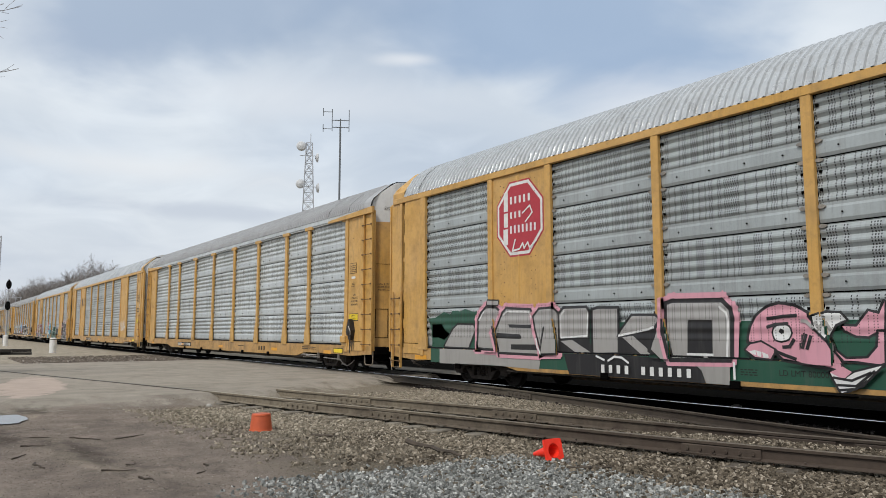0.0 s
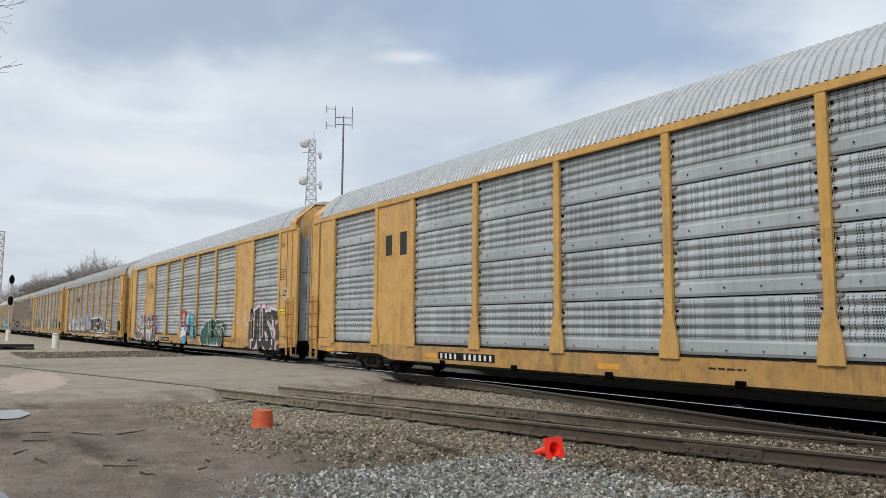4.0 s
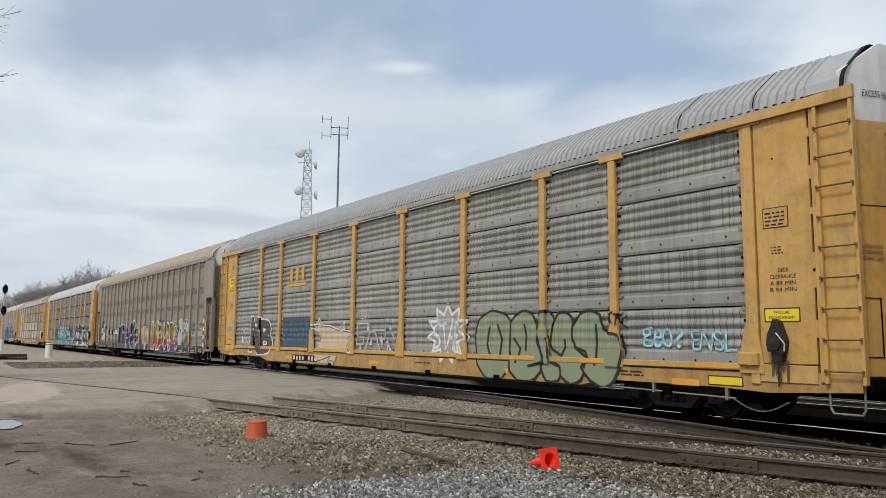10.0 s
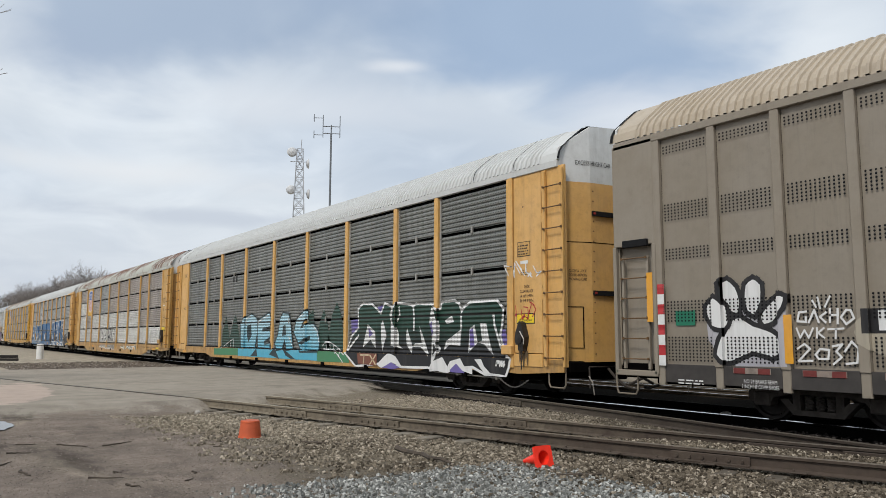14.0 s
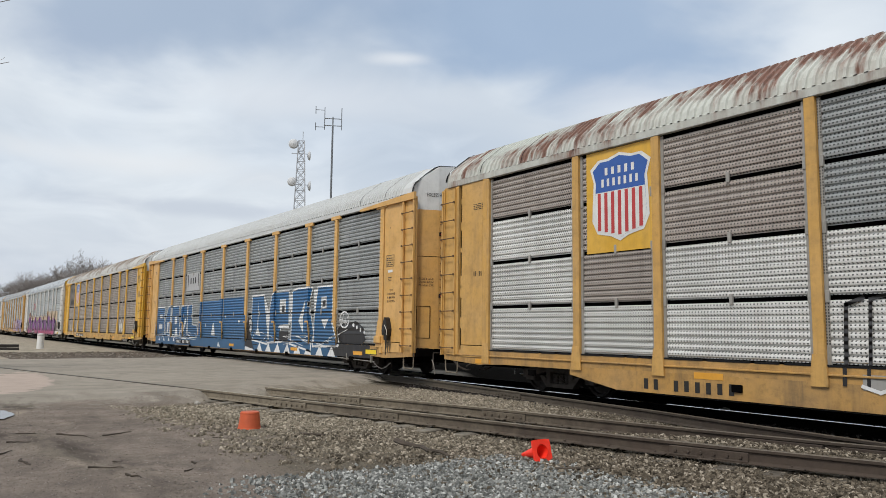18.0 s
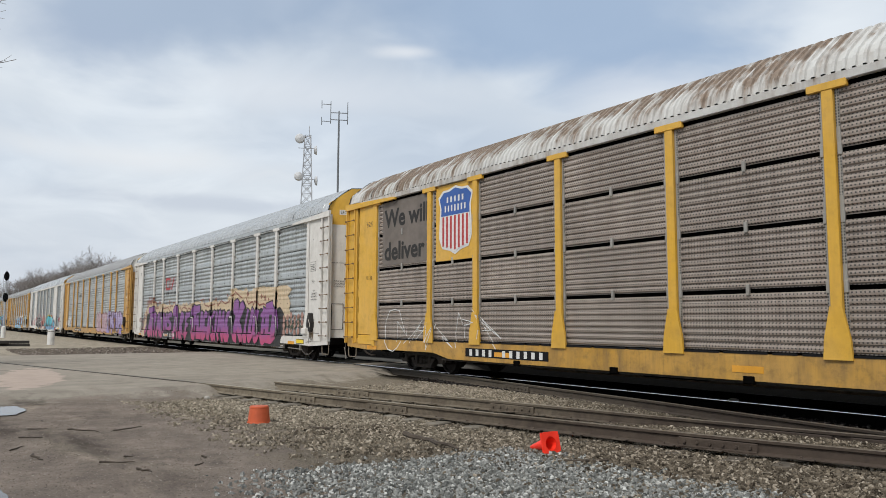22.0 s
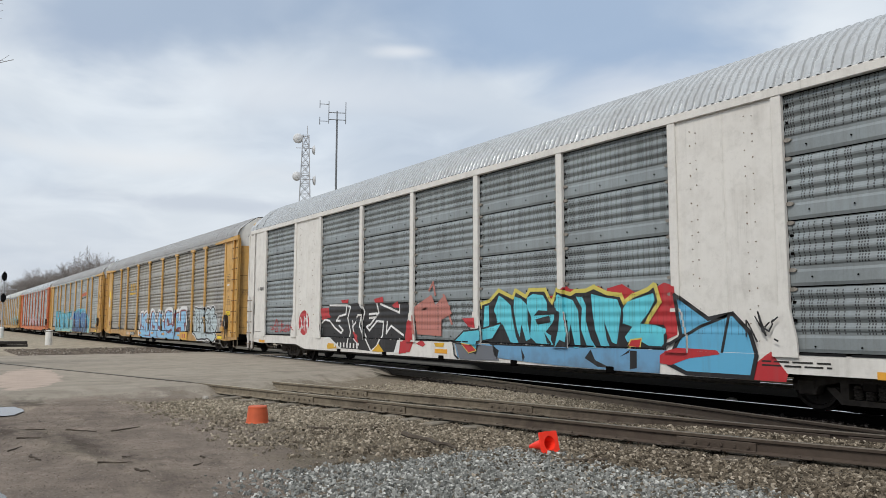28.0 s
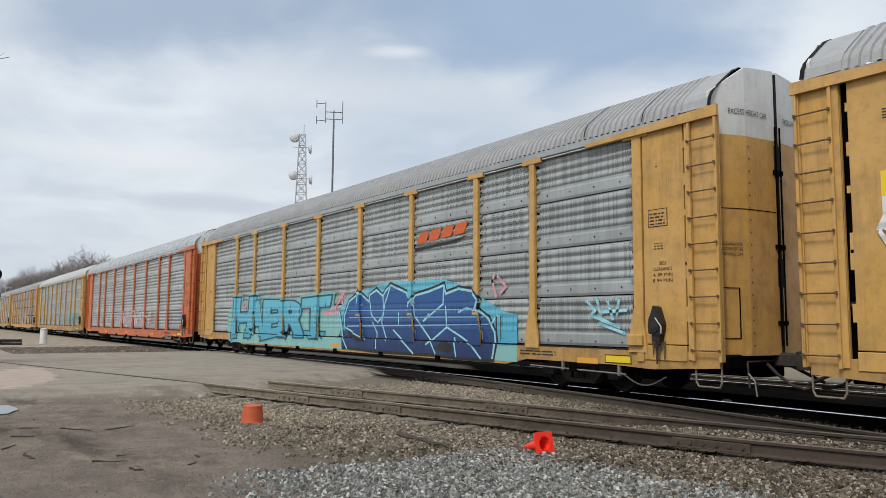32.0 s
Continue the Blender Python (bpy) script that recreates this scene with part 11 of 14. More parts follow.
sprayed(c8, so8, 0.0198, LV_BLACK, 0.06, [(-3.88, 1.72), (-3.92, 0.61)], [(-3.88, 1.72), (-3.64, 1.81)])
drape(c8, "graffiti_sill", strokes(3.0, 6.8, 0.48, 0.82, 82, 14, 0.10), S_("teal_grey", (0.13, 0.19, 0.17)), 0.004, so8)
drape(c8, "graffiti_sill_white", strokes(3.0, 6.8, 0.48, 0.82, 83, 10, 0.06), SP_WHITE, 0.006, so8)
blocks(c8, "XX XXXXXX", -7.51, -5.6, 0.31, 0.50, LETTER, -1.511)

# tenth car: blue letters over the lower half
SP_COBALT = S_("cobalt", (0.026, 0.125, 0.29), (0.022, 0.085, 0.175), louvre=True)
LOUVRE_WHITE = S_("louvre_white", (0.68, 0.68, 0.67), louvre=True)
drape(c9, "graffiti_field", [quad(-11.8, 9.35, 0.44, 0.95), quad(-4.35, -1.85, 0.95, 2.46, 0.0004), quad(-1.85, 1.1, 0.95, 2.52, 0.0008), quad(1.1, 1.5, 0.95, 1.8, 0.0012)], SP_COBALT, 0.002, so9)


def block_letter(outline, counters=()):
    """An angular blue letter with a white rim and white openings."""
    drape(c9, "letter_outline", outline_lines(outline, 0.13), LOUVRE_WHITE, 0.006, so9)
    drape(c9, "graffiti_letter", filled(outline), SP_COBALT, 0.009, so9, "blue sprayed block letters with white edges")
    for c in counters:
        drape(c9, "letter_counter", filled(c), LOUVRE_WHITE, 0.012, so9)


block_letter([(-11.8, 0.9), (-11.8, 2.3), (-10.4, 2.27), (-10.5, 1.5), (-10.3, 0.9)], ([(-11.4, 1.2), (-11.4, 1.45), (-10.75, 1.45), (-10.75, 1.2)], [(-11.25, 1.75), (-11.25, 1.95), (-10.8, 1.95), (-10.8, 1.75)]))
block_letter([(-10.0, 0.9), (-10.25, 1.5), (-9.7, 2.3), (-9.05, 2.33), (-9.1, 0.9)], ([(-9.9, 1.0), (-9.8, 1.55), (-9.5, 1.55), (-9.5, 1.0)],))
block_letter([(-8.9, 0.85), (-8.95, 2.3), (-7.85, 2.33), (-7.8, 1.6), (-7.4, 0.9)], ([(-8.5, 1.45), (-8.5, 1.85), (-8.05, 1.85), (-8.05, 1.45)], [(-8.4, 0.85), (-8.3, 1.25), (-8.0, 1.25), (-7.9, 0.85)]))
block_letter([(-7.1, 0.8), (-7.4, 1.5), (-7.15, 2.28), (-6.45, 2.34), (-6.45, 1.1), (-6.3, 0.8)], ([(-7.15, 1.1), (-6.7, 1.75), (-6.5, 1.6), (-6.95, 1.0)],))
block_letter([(-6.25, 1.0), (-6.3, 2.3), (-5.7, 2.36), (-5.62, 1.4), (-4.9, 1.35), (-4.6, 0.9), (-5.66, 0.85)])
block_letter([(2.05, 0.9), (2.06, 2.48), (3.2, 2.5), (3.5, 1.6), (3.75, 0.75)], ([(2.45, 1.05), (2.65, 1.3), (2.7, 2.4), (2.75, 1.3), (3.0, 1.0)],))
block_letter([(3.8, 0.8), (3.85, 2.05), (4.0, 2.45), (4.4, 2.57), (5.5, 2.58), (5.55, 1.45), (4.75, 1.42), (5.05, 0.85)], ([(4.75, 1.8), (4.75, 2.32), (5.28, 2.32), (5.28, 1.8)], [(4.65, 1.32), (4.8, 1.42), (5.6, 1.42), (5.6, 1.28)]))
block_letter([(5.8, 0.8), (5.85, 1.76), (5.85, 2.56), (6.3, 2.63), (7.4, 2.63), (7.17, 2.1), (7.55, 1.2), (7.43, 0.6)], ([(6.91, 2.3), (6.39, 1.56), (6.88, 1.0), (6.73, 1.56)],))
block_letter([(7.65, 0.76), (7.62, 1.55), (7.85, 2.63), (8.95, 2.62), (9.0, 1.98), (8.8, 1.86), (9.13, 1.3), (9.4, 0.8)], ([(8.11, 1.94), (8.11, 2.32), (8.48, 2.32), (8.48, 1.94)], [(8.13, 1.59), (8.66, 1.62), (8.39, 1.29)]))
drape(c9, "letter_shade", [quad(8.2, 8.42, 2.0, 2.2), quad(4.95, 5.18, 1.86, 2.1, 0.0003), quad(4.75, 5.55, 0.88, 1.2, 0.0003), ([(1.5, 0.6), (1.55, 1.5), (1.75, 1.8), (1.85, 1.2), (2.5, 0.5)], 0.0003)], SP_BLACK, 0.014, so9)
drape(c9, "graffiti_white_field", [([(1.52, 0.45), (1.58, 0.75), (2.1, 0.75), (2.4, 0.45)], 0.0), oval(1.9, 1.38, 0.26, 0.26, 18), ([(3.35, 1.2), (3.3, 2.45), (3.75, 1.9), (3.75, 0.9)], 0.0003), ([(5.62, 1.4), (5.6, 2.5), (5.8, 2.5), (5.82, 1.6)], 0.0003), ([(7.6, 1.8), (7.5, 2.6), (7.78, 2.6), (7.72, 1.9)], 0.0003)], LOUVRE_WHITE, 0.004, so9)
drape(c9, "graffiti_face_mark", outline_lines(oval(1.9, 1.38, 0.27, 0.28, 16)[0], 0.05) + strokes(1.75, 2.05, 1.28, 1.48, 95, 4, 0.03), SP_BLACK, 0.017, so9)
drape(c9, "graffiti_white_mark", [([(-2.78, 0.95), (-2.62, 1.48), (-2.45, 1.48), (-2.28, 0.95)], 0.0), ([(-1.1, 1.8), (-0.9, 1.8), (-1.0, 1.68)], 0.0), ([(0.5, 1.6), (0.8, 1.6), (0.64, 1.46)], 0.0), ([(-3.68, 1.4), (-3.58, 1.5), (-3.58, 1.3)], 0.0), ([(-1.75, 0.50), (-1.68, 0.72), (-1.4, 0.5)], 0.0)], LOUVRE_WHITE, 0.006, so9)
drape(c9, "graffiti_sill_tip", [([(1.9 + 0.85 * k, 0.45), (2.45 + 0.85 * k, 0.45), (2.2 + 0.85 * k, 0.78)], 0.0003) for k in range(9)] + [([(-11.2 + 0.9 * k, 0.6), (-10.9 + 0.9 * k, 0.6), (-11.1 + 0.9 * k, 0.8)], 0.0003) for k in range(4)], LOUVRE_WHITE, 0.006, so9)
drape(c9, "graffiti_spark", strokes(-11.6, -5.0, 0.7, 1.2, 96, 6, 0.02) + strokes(2.3, 9.2, 0.7, 1.3, 97, 6, 0.02), LOUVRE_WHITE, 0.016, so9)
drape(c9, "graffiti_shade", [oval(10.15, 1.15, 0.9, 0.38, 16, 0.15, 3), quad(9.0, 11.4, 0.48, 0.84, 0.0005)], SP_BLACK, 0.003, so9)
drape(c9, "graffiti_face", outline_lines(oval(9.72, 1.58, 0.30, 0.24, 16)[0], 0.045) + strokes(9.5, 9.95, 1.42, 1.75, 94, 4, 0.03), SP_WHITE, 0.008, so9)
drape(c9, "graffiti_drip", [oval(10.3 + 0.22 * k, 1.42 - 0.07 * k, 0.07 - 0.012 * k, 0.06, 10) for k in range(4)], SP_WHITE, 0.008, so9)
part("emblem_back", _flat(-6.75, -4.75, 3.02, 3.86, -1.461), plain("emblem_pale", (0.42, 0.42, 0.42), 0.6), c9)
blocks(c9, "XXX", -6.25, -5.2, 3.34, 3.64, LETTER, -1.466, name="emblem_letters")
for a, b in ((-6.55, -6.48), (-4.98, -4.91)):
    part("emblem_bracket", _flat(a, b, 3.2, 3.8, -1.467), LETTER, c9)
part("number_plate", _flat(-8.0, -5.6, 0.52, 0.70, -1.520), BLACK, c9)
blocks(c9, "XXXX XXXXXX", -7.95, -5.65, 0.54, 0.68, WLETTER, -1.527)

# eleventh car: slogan, shield
part("slogan_back", _flat(-11.60, -9.06, 2.92, 4.72, -1.462), plain("slogan_brown", (0.17, 0.145, 0.125), 0.65, var=0.35, scale=3), c10)
lettering(c10, "We will", -11.50, 3.98, 0.52, LETTER, -1.468, width=2.3, name="slogan", bold=0.028)
lettering(c10, "deliver", -11.48, 3.05, 0.52, LETTER, -1.468, width=2.1, name="slogan", bold=0.028)
part("emblem_panel", _flat(-8.83, -7.12, 2.86, 4.78, -PANEL_Y - 0.02), BRIGHT, c10)
shield(c10, -8.65, -7.3, 3.05, 4.66, -PANEL_Y - 0.03)
drape(c10, "graffiti_scrawl", strokes(7.55, 8.8, 0.95, 1.75, 101, 8, 0.11), SP_WHITE, 0.004, so10)
drape(c10, "graffiti_thin", outline_lines(oval(-10.9, 1.1, 0.5, 0.6, 12, 0.1, 2)[0], 0.03, False) + strokes(-10.6, -6.4, 0.5, 1.7, 102, 9, 0.025), SP_WHITE, 0.004, so10)
drape(c10, "graffiti_tag", piece_letters("OHLA", 12.08, 12.66, 3.85, 4.3, 0.0, 103), SP_BLACK, 0.06, so10)
blocks(c10, "XXX", 5.2, 5.95, 0.57, 0.73, MATS["truck_grime"])
part("number_plate", _flat(-7.5, -4.6, 0.52, 0.72, -1.511), BLACK, c10)
blocks(c10, "XXXX XXXXXX", -7.4, -4.7, 0.54, 0.70, WLETTER, -1.518)

# twelfth car: purple and pink letters with a sandy cloud
SP_BROWN = S_("brown_line", (0.24, 0.08, 0.05))
drape(c11, "graffiti_cloud", cloud(-10.6, 10.0, 1.35, 2.25, 111, 24, 0.22) + cloud(4.0, 9.8, 1.9, 2.65, 112, 7, 0.35), SP_CREAM, 0.002, so11)
shape(c11, so11, 0.0021, SP_CREAM, [(-11.41, 0.44), (-11.45, 0.86), (-11.27, 1.15), (-11.21, 1.38), (-10.76, 1.5), (-10.67, 1.72), (-10.49, 1.73), (-10.61, 1.94), (-10.55, 2.17), (-10.29, 2.21), (-10.11, 2.4), (-9.67, 2.3), (-9.5, 2.5), (-9.25, 2.55), (-8.91, 2.45), (-8.59, 2.4), (-8.43, 2.35), (-8.4, 2.08), (-8, 2.19), (-8.07, 0.83), (-9.51, 0.59)])
drape(c11, "graffiti_shadow", cloud(-10.5, 9.7, 0.62, 1.85, 113, 26, 0.1) + [quad(-10.2, 9.7, 0.43, 0.80, 0.0017)], SP_BLACK, 0.004, so11)
slant(c11, so11, 0.0060, [(-10.25, 1.96), (-10.18, 2.11), (-8.92, 2.18), (-8.86, 1.92), (-9.34, 1.82), (-9.46, 1.34), (-9.52, 0.89), (-9.58, 0.5), (-9.9, 0.41), (-10.17, 0.64), (-10.17, 1.1), (-9.85, 1.64), (-9.78, 1.83), (-10.11, 1.8)])
slant(c11, so11, 0.0062, [(-9.28, 1.56), (-9.03, 1.8), (-8.68, 1.86), (-8.38, 1.7), (-8.45, 1.41), (-8.68, 1.23), (-8.6, 0.91), (-8.49, 0.63), (-8.68, 0.46), (-9.01, 0.83), (-9.09, 0.46), (-9.46, 0.58), (-9.4, 1.11)])
slant(c11, so11, 0.0064, [(-8.11, 1.66), (-7.89, 1.9), (-7.72, 1.69), (-7.62, 1.14), (-7.32, 0.59), (-7.48, 0.42), (-7.69, 0.8), (-7.95, 0.86), (-8.01, 0.43), (-8.28, 0.55), (-8.39, 0.84), (-8.22, 1.27)])
slant(c11, so11, 0.0066, [(-7.42, 1.62), (-7.22, 1.85), (-7.05, 1.71), (-7.07, 1.01), (-6.92, 0.54), (-7.08, 0.4), (-7.33, 0.59), (-7.38, 1.01)])
slant(c11, so11, 0.0068, [(-6.97, 1.74), (-6.78, 1.84), (-6.54, 1.48), (-6.26, 1.83), (-6.07, 1.73), (-6.08, 1.1), (-6.23, 0.76), (-6.41, 1.03), (-6.55, 1.15), (-6.6, 0.75), (-6.88, 0.68), (-6.98, 0.88)])
slant(c11, so11, 0.0070, [(-6.04, 1.6), (-5.78, 1.79), (-5.4, 1.84), (-5.19, 1.74), (-5.24, 1.56), (-5.61, 1.57), (-5.7, 1.44), (-5.28, 1.29), (-5.19, 1.11), (-5.37, 0.85), (-6.05, 0.83), (-6.18, 1.03), (-5.7, 1.07), (-5.66, 1.2), (-6.04, 1.29)])
slant(c11, so11, 0.0072, [(-4.97, 1.93), (-4.72, 2.09), (-4.41, 2.21), (-4.12, 2.12), (-4.06, 1.75), (-4.04, 1.35), (-3.94, 1.02), (-3.8, 0.75), (-3.85, 0.46), (-4.06, 0.56), (-4.16, 0.84), (-4.52, 0.81), (-4.33, 0.6), (-4.45, 0.43), (-4.75, 0.44), (-4.94, 0.67), (-4.85, 1), (-4.69, 1.41), (-4.61, 1.64), (-4.92, 1.62)])
slant(c11, so11, 0.0074, [(-3.59, 1.57), (-3.45, 1.79), (-3.23, 1.84), (-2.94, 1.72), (-2.92, 1.51), (-3.09, 1.3), (-3.28, 1.14), (-3.1, 0.88), (-2.77, 0.64), (-2.81, 0.42), (-2.99, 0.44), (-3.23, 0.71), (-3.38, 0.93), (-3.25, 0.75), (-3.3, 0.5), (-3.49, 0.43), (-3.72, 0.63), (-3.74, 0.97), (-3.66, 1.3)])
patches(c11, so11, 0.0076, SP_BLACK, [(-3.43, 1.48), (-3.27, 1.54), (-3.17, 1.44), (-3.36, 1.26)], [(-7.95, 1.38), (-7.84, 1.4), (-7.81, 1.12), (-7.95, 1.1)], [(-4.34, 1.58), (-4.27, 1.61), (-4.23, 1.24), (-4.44, 1.17)])
slant(c11, so11, 0.0088, [(-2.74, 1.59), (-2.47, 1.84), (-2.31, 1.76), (-1.86, 1.82), (-1.9, 1.56), (-2.37, 1.48), (-2.46, 1.33), (-2.2, 1.26), (-2.21, 1.08), (-2.47, 1.03), (-2.45, 0.86), (-2, 0.87), (-2.5, 0.42), (-2.72, 0.63), (-2.74, 0.95), (-2.67, 1.31)])
slant(c11, so11, 0.0090, [(-1.45, 1.83), (-1.36, 2), (-1.21, 2.15), (-0.97, 2.08), (-0.26, 2.11), (-0.28, 1.79), (-0.76, 1.72), (-0.82, 1.52), (-0.46, 1.5), (-0.52, 1.22), (-0.92, 1.18), (-1.03, 0.91), (-0.8, 0.79), (-0.85, 0.51), (-1.09, 0.4), (-1.37, 0.52), (-1.49, 0.75), (-1.33, 0.9), (-1.3, 1.13), (-1.52, 1.22), (-1.49, 1.46), (-1.28, 1.5), (-1.13, 1.59), (-1.4, 1.64)])
sprayed(c11, so11, 0.0092, SP_BROWN, 0.06, [(-10.46, 2.44), (-9.53, 2.55), (-9.04, 2.41), (-8.56, 2.39), (-8.62, 2.06), (-8, 2.08), (-7.89, 2.43), (-7.57, 2.38), (-7.52, 2.03)], [(-6.97, 2.04), (-6.03, 2.08), (-5.69, 1.91), (-5.51, 2.18), (-5.11, 2.13), (-5.02, 2.31), (-4.56, 2.34)])
sprayed(c11, so11, 0.0104, SP_BROWN, 0.06, [(-3.78, 2.13), (-3.45, 1.9), (-3.13, 2.05), (-2.58, 2), (-2.36, 1.86), (-2.13, 2.01), (-1.76, 1.89), (-1.81, 2.09), (-1.45, 2.14)], [(-5.9, 2.36), (-5.76, 2.44), (-5.61, 2.34), (-5.75, 2.25), (-5.9, 2.36)], [(-2.91, 2.14), (-2.81, 2.18), (-2.76, 2.11), (-2.83, 2.06), (-2.91, 2.14)], [(-2.01, 2.27), (-1.96, 2.29), (-1.93, 2.23), (-2.01, 2.21), (-2.01, 2.27)])
slant(c11, so11, 0.0116, [(-0.68, 1.62), (-0.47, 1.67), (-0.34, 0.98), (-0.16, 1.14), (-0.12, 1.73), (0.06, 1.87), (0.26, 1.72), (0.24, 0.92), (0.03, 0.47), (-0.18, 0.53), (-0.61, 0.51), (-0.74, 0.9)])
slant(c11, so11, 0.0118, [(0.35, 1.65), (0.64, 1.86), (0.94, 1.71), (0.88, 1.5), (0.58, 1.5), (0.53, 1.14), (0.94, 1.08), (0.87, 0.64), (0.53, 0.45), (0.12, 0.54), (0.24, 1.14)])
slant(c11, so11, 0.0120, [(1.08, 1.57), (1.3, 1.84), (1.48, 1.57), (1.87, 1.86), (2.12, 1.79), (1.56, 1.36), (1.82, 1.03), (2.07, 0.57), (1.85, 0.42), (1.45, 0.8), (1.34, 0.46), (1.03, 0.55), (0.97, 0.94), (1.14, 1.15)])
slant(c11, so11, 0.0122, [(2.11, 1.69), (2.31, 1.85), (2.42, 1.62), (2.25, 0.97), (2.31, 0.58), (2.15, 0.43), (2, 0.69), (2.01, 1.23)])
slant(c11, so11, 0.0124, [(2.44, 1.36), (2.59, 1.81), (2.77, 1.87), (2.99, 1.43), (3.09, 1.8), (3.31, 1.83), (3.34, 0.74), (3.32, 0.43), (3.15, 0.48), (2.89, 0.91), (2.76, 1.17), (2.71, 0.71), (2.82, 0.6), (2.62, 0.45), (2.39, 0.83)])
slant(c11, so11, 0.0126, [(3.38, 1.36), (3.64, 1.73), (4, 1.81), (4.05, 1.6), (3.84, 1.54), (3.75, 1.33), (3.75, 1.12), (4.16, 1.16), (4.15, 0.77), (3.97, 0.46), (3.57, 0.47), (3.37, 0.68), (3.33, 1.05)])
slant(c11, so11, 0.0128, [(4.46, 1.83), (4.55, 2.18), (4.91, 2.27), (5.1, 2.18), (5.11, 1.7), (5.32, 2.08), (5.59, 2.18), (5.85, 1.93), (5.44, 1.53), (5.24, 1.37), (5.43, 1.2), (5.72, 0.73), (5.71, 0.45), (5.48, 0.44), (5.22, 0.75), (4.88, 0.96), (5.06, 0.74), (5.05, 0.44), (4.65, 0.53), (4.44, 0.78), (4.48, 1.08), (4.64, 1.37), (4.75, 1.62), (4.53, 1.63)])
slant(c11, so11, 0.0130, [(5.95, 1.42), (6.15, 1.86), (6.31, 1.81), (6.13, 1.37), (6.03, 0.99), (6.24, 0.7), (6.16, 0.48), (5.95, 0.47), (5.74, 0.72), (5.78, 0.98)])
slant(c11, so11, 0.0132, [(6.5, 1.62), (6.65, 1.9), (6.93, 1.76), (6.74, 1.42), (6.56, 0.96), (6.9, 0.92), (6.89, 0.72), (6.57, 0.48), (6.4, 0.52), (6.23, 0.84), (6.3, 1.16)])
slant(c11, so11, 0.0134, [(7.01, 1.32), (7.22, 1.83), (7.43, 1.75), (7.3, 1.42), (7.23, 0.93), (7.54, 0.94), (7.61, 0.78), (7.37, 0.55), (7.14, 0.47), (6.98, 0.6), (6.91, 0.82)])
slant(c11, so11, 0.0136, [(7.61, 1.63), (7.84, 1.74), (7.89, 1.89), (8.1, 1.83), (8.48, 1.83), (8.43, 1.59), (8.08, 1.53), (7.96, 1.37), (7.98, 1.25), (8.26, 1.28), (8.23, 1.09), (7.97, 1.04), (7.96, 0.86), (8.41, 0.84), (8.18, 0.52), (7.99, 0.41), (7.76, 0.53), (7.65, 0.76), (7.69, 1.14), (7.8, 1.51), (7.63, 1.49)])
sprayed(c11, so11, 0.0138, SP_BROWN, 0.06, [(-0.25, 2.33), (0.24, 2.38), (0.47, 2.08), (1.03, 2.03), (1.87, 2.1), (2.07, 2.43), (2.36, 2.02), (2.82, 2.26), (3.35, 2.11), (3.85, 2.18), (4.09, 2.38)], [(4.33, 2.42), (4.63, 2.58), (4.99, 2.44), (5.47, 2.3)])
sprayed(c11, so11, 0.0150, SP_BROWN, 0.06, [(5.92, 2.33), (6.22, 2.04), (6.68, 2.13), (6.9, 1.92), (7.12, 2.15), (7.43, 1.97), (7.87, 2.02), (8.24, 1.93), (8.63, 1.94), (8.72, 2.15)], [(6.02, 2.45), (6.11, 2.52), (6.2, 2.43), (6.11, 2.37), (6.02, 2.45)], [(7.57, 2.32), (7.64, 2.38), (7.72, 2.31), (7.64, 2.24), (7.57, 2.32)], [(7.94, 2.25), (8.03, 2.33), (8.11, 2.23), (8.02, 2.15), (7.94, 2.25)])
patches(c11, so11, 0.0162, SP_BROWN, [(8.32, 2.2), (8.39, 2.25), (8.46, 2.18), (8.39, 2.11)], [(3.57, 2.48), (3.68, 2.53), (3.74, 2.46), (3.64, 2.4)], [(1.22, 2.32), (1.33, 2.38), (1.42, 2.29), (1.31, 2.23)], [(6.88, 2.19), (6.96, 2.25), (7.01, 2.17), (6.93, 2.11)])
slant(c11, so11, 0.0095, [(8.05, 0.55), (8.15, 2.0), (8.75, 2.1), (9.25, 1.75), (9.4, 1.2), (9.2, 0.7), (8.8, 0.5)])
patches(c11, so11, 0.018, SP_BLACK, [(8.45, 0.95), (8.5, 1.6), (8.75, 1.6), (8.95, 1.25), (8.8, 0.95)])
shape(c11, so11, 0.0046, SP_BLACK, [(-11, 0.79), (-10.97, 0.97), (-10.77, 1.12), (-10.25, 1.26), (-9.85, 1.44), (-9.75, 1.52), (-9.95, 1.22), (-10.11, 0.95), (-9.96, 0.91), (-10.02, 0.56), (-10.79, 0.41), (-10.95, 0.56)])
patches(c11, so11, 0.0190, SP_MAGENTA, [(-10.99, 0.76), (-10.94, 0.97), (-10.77, 1.08), (-10.45, 1.17), (-10.72, 1), (-10.62, 0.94), (-10.31, 0.86), (-10.9, 0.58)])
